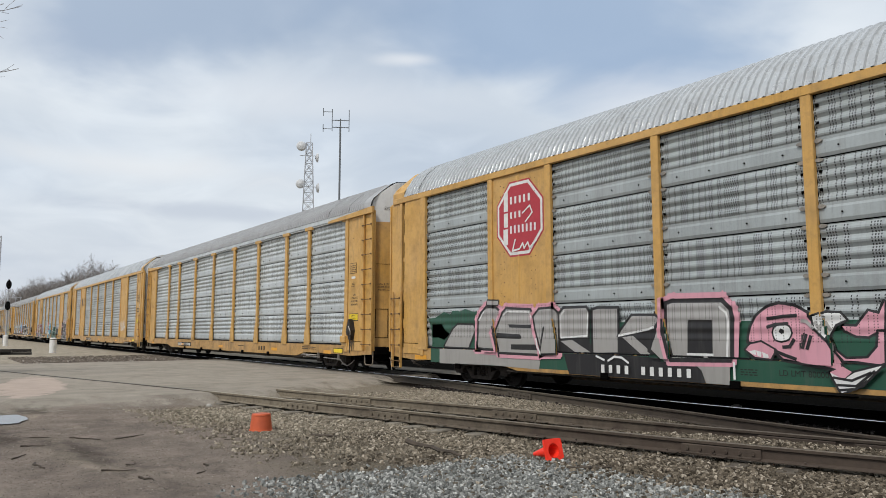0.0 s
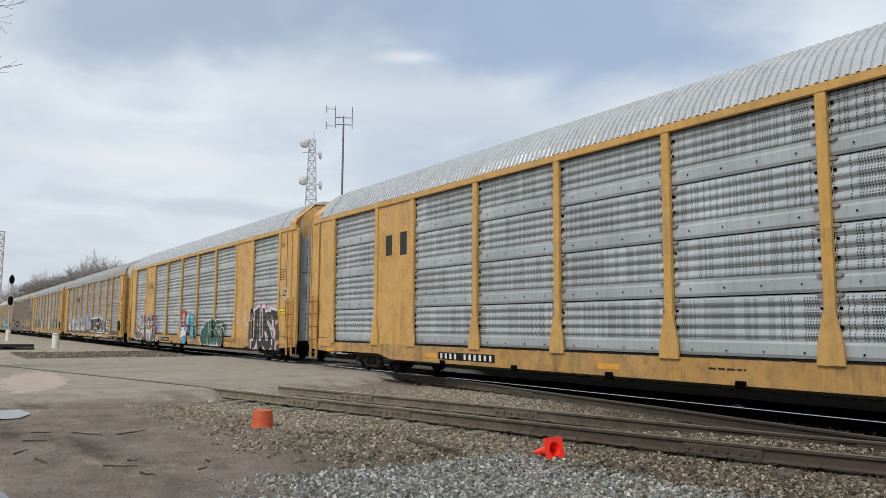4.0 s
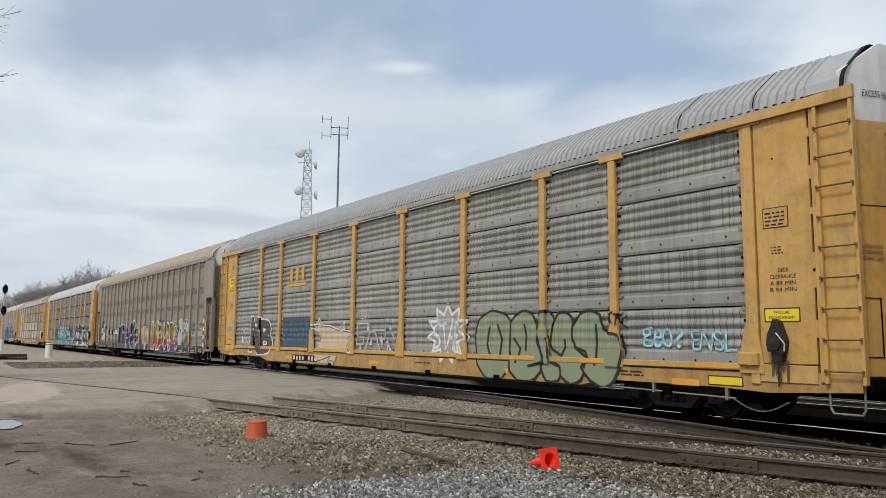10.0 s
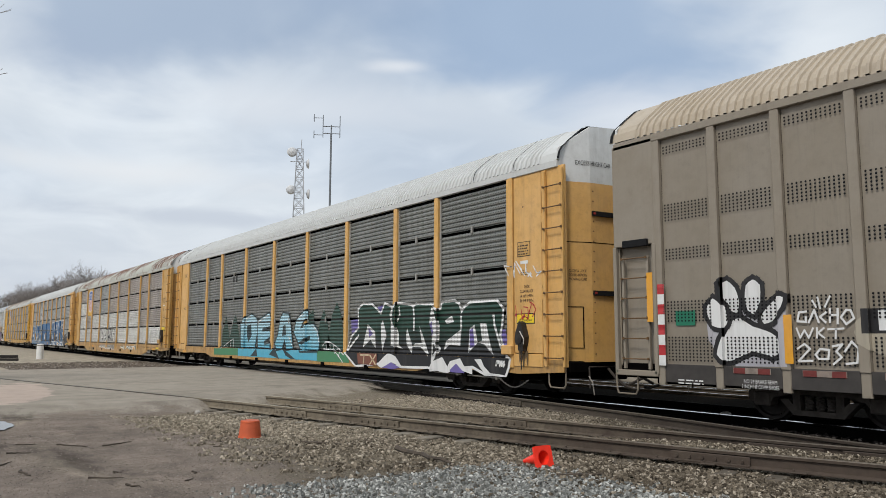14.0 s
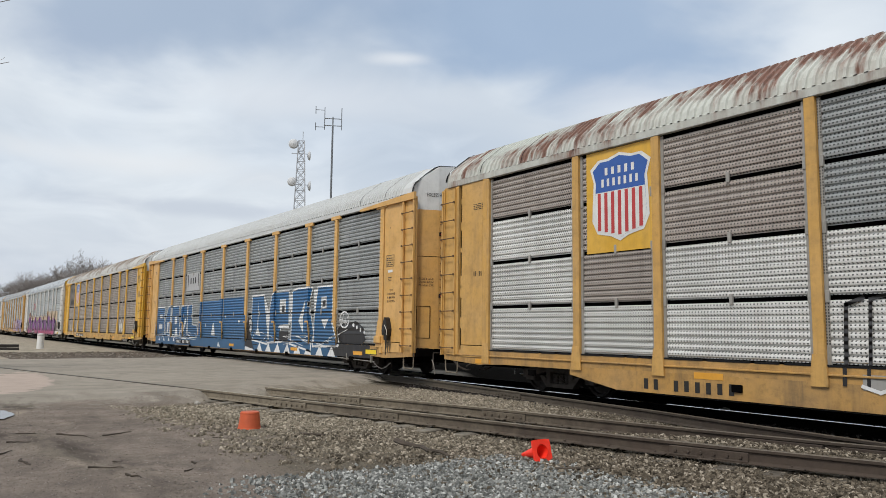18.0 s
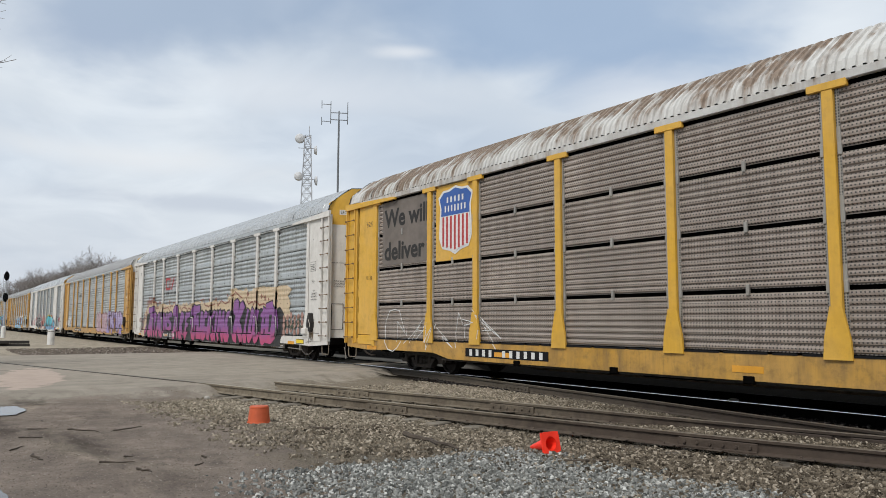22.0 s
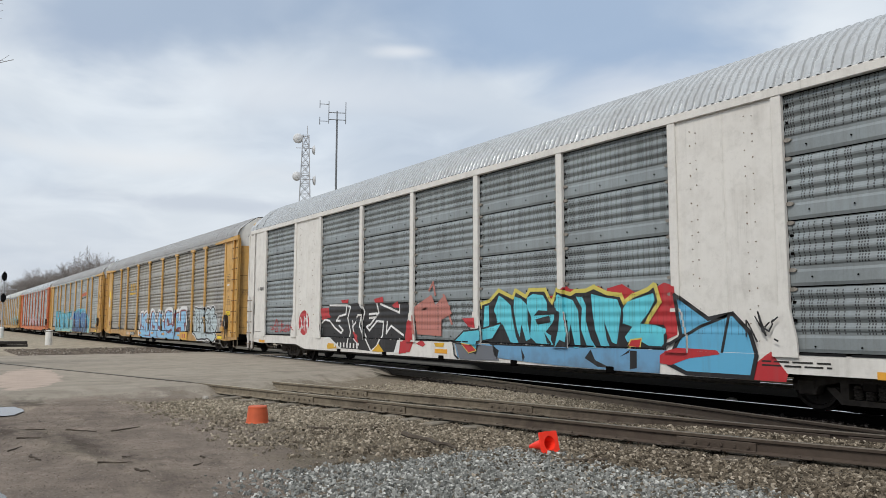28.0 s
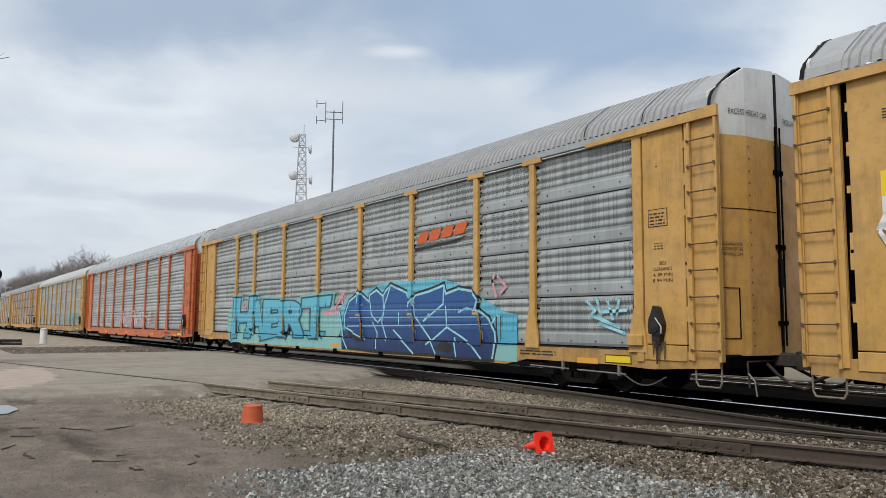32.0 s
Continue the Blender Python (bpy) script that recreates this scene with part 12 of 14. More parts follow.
sprayed(c11, so11, 0.0202, SP_BROWN, 0.06, [(-11.46, 0.48), (-11.48, 0.86), (-11.3, 1.15), (-11.24, 1.39), (-10.98, 1.51), (-10.79, 1.51), (-10.72, 1.72), (-10.51, 1.74), (-10.64, 1.95), (-10.58, 2.17), (-10.31, 2.23), (-10.11, 2.42), (-9.86, 2.41), (-9.67, 2.32), (-9.53, 2.51), (-9.25, 2.57), (-8.91, 2.46), (-8.59, 2.41), (-8.43, 2.36), (-8.38, 2.22), (-8.42, 2.1), (-8.25, 2.05), (-8.17, 2.28), (-7.99, 2.33)], [(-10.35, 2.41), (-10.38, 2.33), (-10.47, 2.3), (-10.55, 2.34), (-10.58, 2.43), (-10.54, 2.51), (-10.46, 2.55), (-10.38, 2.5), (-10.35, 2.41)], [(-10.01, 2.63), (-10.04, 2.56), (-10.1, 2.54), (-10.17, 2.57), (-10.19, 2.64), (-10.16, 2.71), (-10.09, 2.73), (-10.03, 2.7), (-10.01, 2.63)], [(-9.59, 2.56), (-9.63, 2.46), (-9.72, 2.43), (-9.8, 2.48), (-9.83, 2.58), (-9.79, 2.67), (-9.71, 2.7), (-9.62, 2.65), (-9.59, 2.56)], [(-11.09, 1.64), (-11.12, 1.56), (-11.2, 1.53), (-11.28, 1.56), (-11.31, 1.64), (-11.28, 1.72), (-11.2, 1.76), (-11.12, 1.72), (-11.09, 1.64)], [(-11.38, 1.34), (-11.42, 1.26), (-11.5, 1.23), (-11.58, 1.26), (-11.62, 1.34), (-11.58, 1.43), (-11.5, 1.46), (-11.41, 1.43), (-11.38, 1.34)], [(-11.82, 1.43), (-11.84, 1.36), (-11.91, 1.33), (-11.98, 1.36), (-12.01, 1.43), (-11.98, 1.49), (-11.91, 1.52), (-11.84, 1.49), (-11.82, 1.43)], [(-11.52, 0.89), (-11.57, 0.76), (-11.7, 0.71), (-11.82, 0.75), (-11.87, 0.87), (-11.81, 1), (-11.69, 1.05), (-11.57, 1), (-11.52, 0.89)])
patches(c11, so11, 0.0214, SP_BROWN, [(-10.68, 2.44), (-10.7, 2.4), (-10.73, 2.39), (-10.76, 2.4), (-10.78, 2.44), (-10.76, 2.48), (-10.73, 2.49), (-10.7, 2.47), (-10.68, 2.44)], [(-10.7, 1.86), (-10.72, 1.81), (-10.77, 1.8), (-10.81, 1.82), (-10.82, 1.86), (-10.81, 1.9), (-10.76, 1.92), (-10.72, 1.9), (-10.7, 1.86)], [(-8.96, 2.63), (-8.98, 2.58), (-9.02, 2.57), (-9.06, 2.59), (-9.08, 2.64), (-9.06, 2.69), (-9.02, 2.7), (-8.98, 2.68), (-8.96, 2.63)], [(-8.84, 2.6), (-8.84, 2.58), (-8.87, 2.57), (-8.89, 2.58), (-8.89, 2.61), (-8.88, 2.63), (-8.86, 2.64), (-8.84, 2.63), (-8.84, 2.6)], [(-12.14, 1.55), (-12.17, 1.5), (-12.22, 1.48), (-12.27, 1.5), (-12.3, 1.56), (-12.27, 1.61), (-12.22, 1.63), (-12.17, 1.61), (-12.14, 1.55)])
sprayed(c11, so11, 0.0226, SP_BLACK, 0.03, [(-10.6, 1.55), (-10.52, 1.61), (-10.5, 1.51), (-10.6, 1.38), (-10.49, 1.39)], [(-10.44, 1.57), (-10.36, 1.61), (-10.37, 1.42), (-10.43, 1.4), (-10.44, 1.57)], [(-10.33, 1.57), (-10.26, 1.61), (-10.26, 1.53), (-10.33, 1.42), (-10.24, 1.43)], [(-10.19, 1.62), (-10.2, 1.38)], [(-10.65, 1.49), (-10.62, 1.49)], [(-10.16, 1.53), (-10.11, 1.54)], [(-10.53, 1.3), (-10.37, 1.33)])
drape(c11, "graffiti_drip", [oval(9.9 + 0.32 * (k % 6), 0.95 + 0.24 * (k // 6) + 0.06 * (k % 3), 0.11, 0.13, 12, 0.1, k) for k in range(18)], S_("dusty_rose", (0.36, 0.20, 0.16)), 0.006, so11)
drape(c11, "graffiti_word", strokes(9.95, 11.5, 1.0, 1.5, 117, 8, 0.05), S_("moss", (0.05, 0.06, 0.03)), 0.009, so11)
drape(c11, "emblem", outline_lines([(-6.6, 3.08), (-6.6, 3.62), (-5.85, 3.62), (-5.85, 3.08)], 0.13) + [([(-5.62, 3.02), (-5.45, 3.02), (-4.95, 3.68), (-5.12, 3.68)], 0.0)], SP_RED, 0.004, so11)
blocks(c11, "XXX XX XX", -6.6, -4.6, 2.78, 2.92, LETTER, -1.466, name="emblem_letters")
blocks(c11, "XXXX XXXX", -6.6, -4.4, 0.54, 0.72, WLETTER, -1.527)

# thirteenth car
SP_PLUM = S_("plum", (0.11, 0.035, 0.085))
shape(c12, so12, 0.0060, SP_ROSE, [(2.18, 1.49), (2.32, 1.87), (2.62, 1.98), (2.84, 1.71), (3.19, 2.02), (3.47, 1.85), (3.67, 1.98), (4.01, 1.77), (4.05, 0.92), (3.83, 0.63), (3.22, 0.6), (2.8, 0.67), (2.28, 0.81)], SP_MAROON, 0.11)
shape(c12, so12, 0.0078, SP_ROSE, [(4.33, 1.83), (4.64, 1.93), (5.07, 1.82), (5.42, 2.03), (5.68, 1.84), (5.96, 1.91), (6.07, 1.67), (5.99, 1.35), (6.18, 1.03), (6.4, 0.95), (6.38, 0.57), (5.38, 0.67), (5.27, 0.53), (4.41, 0.63), (4.09, 0.76), (4.34, 1.34)], SP_MAROON, 0.11)
sprayed(c12, so12, 0.0096, SP_WHITE, 0.03, [(4.52, 1.62), (4.54, 0.93)], [(4.84, 1.48), (4.84, 1)], [(5.43, 1.81), (5.43, 1.48), (5.02, 1.51)], [(5.71, 1.81), (5.6, 1.21)], [(5.43, 1.15), (6.05, 1.18)], [(3.05, 1.78), (2.93, 1.19), (3.2, 1.41)], [(3.74, 1.77), (3.48, 1.34), (3.96, 0.99)], [(2.48, 1.72), (2.64, 0.96)])
sprayed(c12, so12, 0.0108, SP_MAROON, 0.06, [(4.65, 1.69), (4.84, 1.07)], [(5.13, 1.68), (5.09, 0.8)], [(5.55, 1.41), (5.83, 0.95)], [(2.77, 1.56), (3.08, 0.9)], [(3.48, 1.63), (3.35, 1.05)])
shape(c12, so12, 0.0120, SP_PLUM, [(11.44, 1.51), (11.74, 1.46), (11.78, 1.26), (11.83, 1.17), (11.76, 0.95), (11.46, 0.91)])
shape(c12, so12, 0.0138, SP_VIOLET, [(6.35, 0.9), (7.67, 0.8), (7.43, 0.55), (6.48, 0.54)])
shape(c12, so12, 0.0156, SP_VIOLET, [(6.3, 1.78), (6.58, 1.98), (7.09, 2.04), (7.53, 2.02), (7.59, 1.83), (6.99, 1.75), (6.74, 1.65), (7.38, 1.72), (7.76, 1.68), (7.96, 1.53), (8.05, 1.23), (7.78, 0.98), (7.38, 0.73), (6.74, 0.87), (7.14, 1.1), (7.11, 1.41), (6.48, 1.4), (6.26, 1.57)], SP_PLUM, 0.13)
shape(c12, so12, 0.0174, SP_VIOLET, [(7.81, 1.89), (8.13, 1.97), (8.46, 1.96), (8.37, 1.64), (8.32, 1.41), (8.73, 1.41), (8.57, 1.87), (9, 1.89), (8.96, 1.19), (9.24, 1.13), (9.15, 0.84), (8.73, 0.89), (8.69, 1.07), (8.39, 1.12), (8.45, 0.77), (8.3, 0.5), (8.03, 0.64), (8.12, 1.06), (7.99, 1.53)], SP_PLUM, 0.13)
shape(c12, so12, 0.0192, SP_VIOLET, [(9.09, 1.89), (9.47, 1.96), (9.75, 1.9), (9.78, 1.57), (9.85, 1.25), (9.62, 0.91), (9.38, 0.85), (9.14, 0.95), (9.23, 1.46)], SP_PLUM, 0.13, soft=2)
shape(c12, so12, 0.0210, SP_VIOLET, [(9.77, 1.78), (10.22, 1.96), (10.57, 1.97), (10.84, 1.89), (11.22, 1.71), (11.48, 1.51), (11.48, 1.25), (11.31, 1.25), (11.3, 1.05), (11.47, 0.82), (11.4, 0.5), (10.68, 0.54), (10.61, 0.59), (10.78, 0.89), (10.9, 1.16), (10.73, 1.46), (10.76, 1.14), (10.34, 1.14), (10.28, 1.46), (10.35, 0.88), (10.09, 0.61), (9.83, 0.81), (9.91, 1.25), (9.84, 1.62)], SP_PLUM, 0.13)
patches(c12, so12, 0.0228, SP_PLUM, [(6.74, 1.66), (7.38, 1.7), (6.99, 1.54)], [(8.38, 1.64), (8.57, 1.64), (8.69, 1.42), (8.35, 1.44)], [(10.25, 1.91), (10.43, 1.95), (10.53, 1.56), (10.42, 1.62)], [(10.34, 1.12), (10.87, 1.15), (10.62, 0.95), (10.37, 0.92)], [(6.79, 1.25), (7.14, 1.1), (6.81, 0.94)])
sprayed(c12, so12, 0.0240, SP_WHITE, 0.03, [(6.37, 1.73), (6.63, 1.93), (7.11, 1.99), (7.48, 1.97)], [(7.87, 1.84), (8.16, 1.93), (8.39, 1.92)], [(9.15, 1.84), (9.47, 1.91), (9.7, 1.85)], [(9.81, 1.73), (10.21, 1.91)], [(10.28, 1.46), (10.39, 1.56), (10.34, 0.89), (10.09, 0.62)], [(11.31, 1.25), (11.3, 1.05), (11.45, 0.83), (11.38, 0.52)], [(7.76, 1.65), (7.99, 1.23), (7.76, 1)], [(11.68, 1.41), (11.8, 1.24), (11.7, 1.17), (11.81, 1.07)])
drape(c12, "graffiti_tag", piece_letters("ROXY", -11.6, -9.4, 0.9, 1.65, 0.0, 123), SP_BLACK, 0.007, so12)
drape(c12, "graffiti_tag_back", cloud(-11.6, -9.4, 0.85, 1.7, 124, 5, 0.1), SP_WHITE, 0.003, so12)
blocks(c12, "XXX", -6.3, -4.8, 3.35, 3.62, LETTER, -1.466, name="emblem_letters")
part("number_plate", _flat(-7.5, -4.3, 0.54, 0.74, -1.511), BLACK, c12)
blocks(c12, "XXXX XXXXXX", -7.4, -4.4, 0.57, 0.71, WLETTER, -1.518)

# fourteenth car
STEELBLUE = S_("steel_blue", (0.13, 0.30, 0.48), (0.11, 0.17, 0.24), 0.40, 0.80)
LEMON = S_("lemon", (0.55, 0.47, 0.10))
SP_WRED, SP_SLATE = S_("worn_red", (0.42, 0.16, 0.13)), S_("slate_grey", (0.13, 0.14, 0.16))
shape(c13, so13, 0.0060, SP_BLACK, [(-6.41, 1.87), (-5.27, 1.85), (-4.36, 1.9), (-4.24, 1.83), (-3.28, 1.86), (-1.62, 1.83), (-1.61, 0.93), (-2.08, 0.87), (-2.07, 0.51), (-3.64, 0.49), (-4.38, 0.52), (-5.54, 0.52), (-6.48, 0.85), (-6.9, 0.87), (-6.98, 1.27), (-6.71, 1.42), (-6.44, 1.48)])
sprayed(c13, so13, 0.0078, SP_WHITE, 0.06, [(-6.98, 1.27), (-6.71, 1.4), (-6.37, 1.36), (-6.02, 1.15), (-5.56, 0.98), (-5.44, 1.07), (-5.7, 1.21)], [(-6.38, 1.85), (-5.21, 1.83), (-5.26, 1.56), (-5.71, 1.5), (-5.9, 1.36), (-5.64, 1.36)], [(-5.27, 1.85), (-4.96, 1.78), (-5.13, 1.44), (-4.94, 1.04), (-5.05, 0.7)], [(-4.24, 1.83), (-4.06, 1.63), (-4.22, 1.22), (-3.87, 0.78), (-3.58, 0.49)], [(-3.77, 1.55), (-3.33, 1.57), (-3.38, 1.46), (-3.77, 1.44)], [(-3.34, 1.84), (-3.22, 1.59), (-3.71, 1.25), (-3.94, 1.19), (-3.76, 1.08), (-3.33, 1.35), (-2.95, 1.33), (-3, 0.96), (-3.26, 0.63), (-3.58, 0.49)], [(-3.12, 1.83), (-2.09, 1.58), (-2.09, 1.79)], [(-2.74, 1.33), (-2.79, 1.01), (-2.53, 1.22), (-1.88, 0.97)], [(-4.82, 1.36), (-4.76, 1.21), (-4.35, 1.49)], [(-4.82, 1.21), (-4.63, 0.82), (-4.33, 0.66)], [(-6.68, 0.78), (-6.35, 0.84), (-5.54, 0.52)])
patches(c13, so13, 0.0090, SP_RED, [(-7.08, 1.76), (-6.45, 1.78), (-6.4, 1.54), (-6.23, 1.48), (-6.92, 1.39)], [(-5.6, 2), (-5.09, 2.01), (-5.15, 1.9), (-5.53, 1.91)], [(-3.51, 1.98), (-3.02, 2.04), (-2.96, 1.88), (-3.45, 1.88)], [(-2.49, 1.79), (-2.19, 1.89), (-2.09, 1.71), (-2.39, 1.72)], [(-4.81, 1.04), (-4.33, 0.94), (-4.39, 0.69), (-4.66, 0.85)], [(-1.6, 1.33), (-1.32, 1.28), (-1.29, 0.86), (-1.59, 0.85)], [(-1.98, 0.8), (-1.31, 0.81), (-1.49, 0.53), (-1.92, 0.52)], [(-1.17, 0.76), (-0.9, 0.87), (-0.72, 0.75), (-0.86, 0.69)])
patches(c13, so13, 0.0102, GOLD, [(-6.47, 0.61), (-5.94, 0.65), (-5.74, 0.51), (-6.4, 0.48)], [(-3.42, 0.55), (-3.15, 0.72), (-2.83, 0.49), (-3.53, 0.49)], [(-0.33, 0.8), (0.13, 0.81), (0.08, 0.71), (-0.25, 0.71)])
patches(c13, so13, 0.0114, SP_WHITE, [(-2.32, 0.46), (-2.08, 0.89), (-1.98, 0.85), (-2.02, 0.52)])
shape(c13, so13, 0.0090, SP_RED, [(-1.67, 0.89), (-1.52, 1.39), (-1.32, 1.33), (-1.41, 0.73), (-1.67, 0.51), (-2.04, 0.47), (-1.94, 0.78)])
shape(c13, so13, 0.0108, SP_WRED, [(-1.37, 1.71), (-0.53, 2.02), (-0.34, 1.75), (0.08, 2), (0.39, 1.53), (-0.06, 1.38), (-0.06, 0.97), (-1.31, 1.01)])
sprayed(c13, so13, 0.0126, SP_WRED, 0.07, [(-1.32, 1.66), (0.3, 1.69)], [(-1.22, 1.49), (-0.72, 1.7), (-0.34, 1.44)], [(-0.63, 2.13), (-0.44, 2.33), (-0.34, 2.01)], [(0.03, 2), (0.17, 1.69), (0.39, 1.28)])
shape(c13, so13, 0.0138, SP_RED, [(0.82, 1.41), (1.4, 1.43), (1.44, 1.19), (1.08, 1.21)])
shape(c13, so13, 0.0156, STEELBLUE, [(1.37, 0.82), (6.94, 0.85), (6.76, 0.75), (6.75, 0.41), (4.21, 0.45), (3.5, 0.47), (2.19, 0.53), (0.7, 0.47), (0.59, 0.79)])
shape(c13, so13, 0.0174, SP_SLATE, [(0.59, 0.84), (2.1, 0.78), (2.3, 0.47), (0.8, 0.44)])
patches(c13, so13, 0.0192, SP_BLACK, [(4.94, 0.63), (5.11, 0.8), (5.22, 0.6), (5.62, 0.47), (5.28, 0.48)], [(6.09, 0.81), (6.25, 0.81), (6.24, 0.5), (6.08, 0.47)], [(5.85, 0.69), (6.09, 0.83), (6.07, 0.77)], [(3.04, 0.79), (3.17, 0.58), (3.1, 0.49)], [(2.05, 0.81), (2.29, 0.69), (2.21, 0.49), (2.1, 0.65)])
sprayed(c13, so13, 0.0204, LEMON, 0.16, [(1.62, 1.71), (1.92, 1.77), (2.25, 1.99), (2.75, 1.81), (2.84, 1.97), (3.18, 1.82), (3.31, 1.97), (3.76, 1.96), (3.88, 1.78), (4, 1.67), (4.16, 1.94), (4.53, 1.84), (4.68, 1.9), (4.96, 1.9), (5.17, 1.96), (5.51, 1.83), (5.83, 1.79), (5.92, 1.63), (6.14, 1.76), (6.51, 1.87), (6.63, 1.94), (6.71, 1.69), (6.49, 1.43), (6.4, 1.29)])
shape(c13, so13, 0.0209, SP_BLACK, [(1.57, 1.1), (1.62, 1.71), (1.92, 1.77), (2.25, 1.99), (2.75, 1.81), (2.84, 1.97), (3.18, 1.82), (3.31, 1.97), (3.76, 1.96), (3.88, 1.78), (4, 1.67), (4.16, 1.94), (4.53, 1.84), (4.68, 1.9), (4.96, 1.9), (5.17, 1.96), (5.51, 1.83), (5.83, 1.79), (5.92, 1.63), (6.14, 1.76), (6.51, 1.87), (6.63, 1.94), (6.71, 1.69), (6.49, 1.43), (6.4, 1.29), (6.83, 1.28), (6.97, 1.1), (6.94, 0.85), (2.91, 0.81), (2.01, 0.81), (1.57, 1.01)])
patches(c13, so13, 0.0222, SP_AQUA, [(1.67, 1.22), (1.72, 1.68), (1.87, 1.71), (1.89, 1.29), (1.82, 1.07), (1.62, 1.13)], [(2.06, 1.59), (2.25, 1.92), (2.43, 1.84), (2.66, 1.69), (2.7, 1.46), (2.83, 1.01), (2.93, 0.86), (2.65, 0.88), (2.38, 1.28), (2.2, 1.17), (2.15, 1.47)], [(2.79, 1.88), (3.01, 1.83), (3.22, 1.68), (3.22, 1.35), (3.31, 0.97), (3.17, 0.92), (3.01, 1.28), (2.96, 1), (2.87, 1.17), (2.75, 1.64)])
patches(c13, so13, 0.0234, SP_AQUA, [(3.2, 1.84), (3.4, 1.92), (3.72, 1.88), (3.84, 1.73), (3.84, 1.56), (3.56, 1.57), (3.43, 1.46), (4.07, 1.48), (4.07, 1.38), (3.79, 1.12), (3.99, 1.03), (4.11, 0.86), (3.5, 0.88), (3.3, 1.01), (3.35, 1.41), (3.22, 1.63)], [(4.05, 1.72), (4.23, 1.89), (4.38, 1.82), (4.6, 1.76), (4.74, 1.55), (4.8, 0.83), (4.66, 0.8), (4.52, 1.29), (4.44, 0.92), (4.29, 0.97), (4.14, 0.81), (4.26, 1.18), (4.3, 1.51), (4.07, 1.62)])
patches(c13, so13, 0.0246, SP_AQUA, [(4.68, 1.83), (4.86, 1.82), (4.96, 1.65), (4.95, 1.35), (5.08, 1), (5.23, 0.82), (4.98, 0.84), (4.81, 1.19), (4.85, 1.6)], [(5.1, 1.87), (5.51, 1.78), (5.77, 1.75), (5.86, 1.56), (5.82, 1.3), (5.74, 0.91), (5.62, 0.95), (5.43, 1.34), (5.49, 1), (5.59, 0.83), (5.35, 0.85), (5.19, 1.19), (5.13, 1.55)])
shape(c13, so13, 0.0258, SP_AQUA, [(5.92, 1.44), (5.9, 1.56), (6.02, 1.7), (6.45, 1.8), (6.62, 1.84), (6.65, 1.71), (6.5, 1.49), (6.31, 1.3), (6.66, 1.27), (6.9, 1.2), (6.87, 0.9), (6.48, 0.91), (6.3, 0.99), (6, 0.96), (5.94, 1.05), (6.13, 1.24), (5.9, 1.3)])
patches(c13, so13, 0.0276, SP_BLACK, [(3.47, 1.38), (3.91, 1.46), (3.95, 1.32), (3.55, 1.27)], [(3.75, 1.11), (3.98, 0.87), (3.83, 0.89)])
shape(c13, so13, 0.0288, SP_RED, [(6.03, 0.89), (6.09, 0.99), (6.32, 1.02), (6.28, 0.87)], LEMON, 0.05)
shape(c13, so13, 0.0306, SP_AQUA, [(0.53, 0.86), (0.91, 1.09), (1.52, 1.13), (2.31, 1.28), (2.01, 0.96), (1.52, 0.89), (1.42, 0.63), (0.91, 0.83)], SP_BLACK, 0.08)
shape(c13, so13, 0.0324, SP_RED, [(0.89, 0.81), (1.27, 0.78), (1.45, 0.67), (1.17, 0.61)], LEMON, 0.04)
sprayed(c13, so13, 0.0342, SP_BLACK, 0.05, [(0.53, 0.82), (0.59, 0.54), (0.75, 0.45)], [(2.1, 0.8), (2.15, 0.6)], [(6.82, 0.9), (7.05, 0.97), (7.26, 1.08)])
drape(c13, "graffiti_red_patch", cloud(3.9, 7.0, 1.25, 1.98, 135, 5, 0.35) + [([(6.35, 1.34), (6.86, 1.79), (7.18, 1.38), (7.17, 1.11), (6.5, 0.85)], 0.0005), ([(8.45, 0.42), (8.5, 0.62), (8.85, 0.88), (9.12, 0.55), (9.08, 0.42)], 0.0006)], SP_RED, 0.004, so13)
ARROW = [(7.12, 1.79), (7.76, 1.38), (8.22, 1.46), (8.51, 1.17), (8.62, 0.81), (8.53, 0.47), (7.31, 0.47), (6.94, 0.61), (7.25, 1.11)]
drape(c13, "graffiti_arrow", [(ARROW, 0.0)], S_("arrow_blue", (0.10, 0.36, 0.56)), 0.012, so13)
drape(c13, "graffiti_arrow_line", outline_lines(ARROW, 0.07) + outline_lines([(7.0, 0.95), (7.6, 1.25), (8.15, 1.44), (8.0, 0.85)], 0.05, False), SP_BLACK, 0.015, so13)
drape(c13, "graffiti_mouth", [([(6.66, 0.76), (7.17, 0.89), (7.89, 0.87), (7.98, 0.81), (7.37, 0.72), (6.99, 0.59), (6.66, 0.62)], 0.0)], SP_RED, 0.016, so13)
drape(c13, "graffiti_disc", [oval(-8.3, 1.3, 0.42, 0.42, 20)], SP_RED, 0.003, so13)
drape(c13, "graffiti_disc_lines", strokes(-8.6, -8.0, 1.0, 1.6, 137, 6, 0.05), SP_WHITE, 0.006, so13)
drape(c13, "graffiti_red_tag", strokes(-11.3, -9.1, 0.95, 1.45, 138, 11, 0.035), SP_RED, 0.004, so13)
drape(c13, "graffiti_red_scrawl", strokes(11.85, 12.6, 1.0, 1.85, 139, 7, 0.04), SP_RED, 0.07, so13)
drape(c13, "graffiti_black_tag", strokes(8.55, 9.1, 1.0, 1.5, 140, 5, 0.03), SP_BLACK, 0.06, so13)
blocks(c13, "XX", 12.85, 13.15, 2.62, 2.92, LETTER, -1.538)
blocks(c13, "X XXXX", -12.6, -11.9, 2.52, 2.66, LETTER, -1.538)
blocks(c13, "XXXXXXXX", -6.0, -4.3, 0.54, 0.70, WLETTER, -1.527)

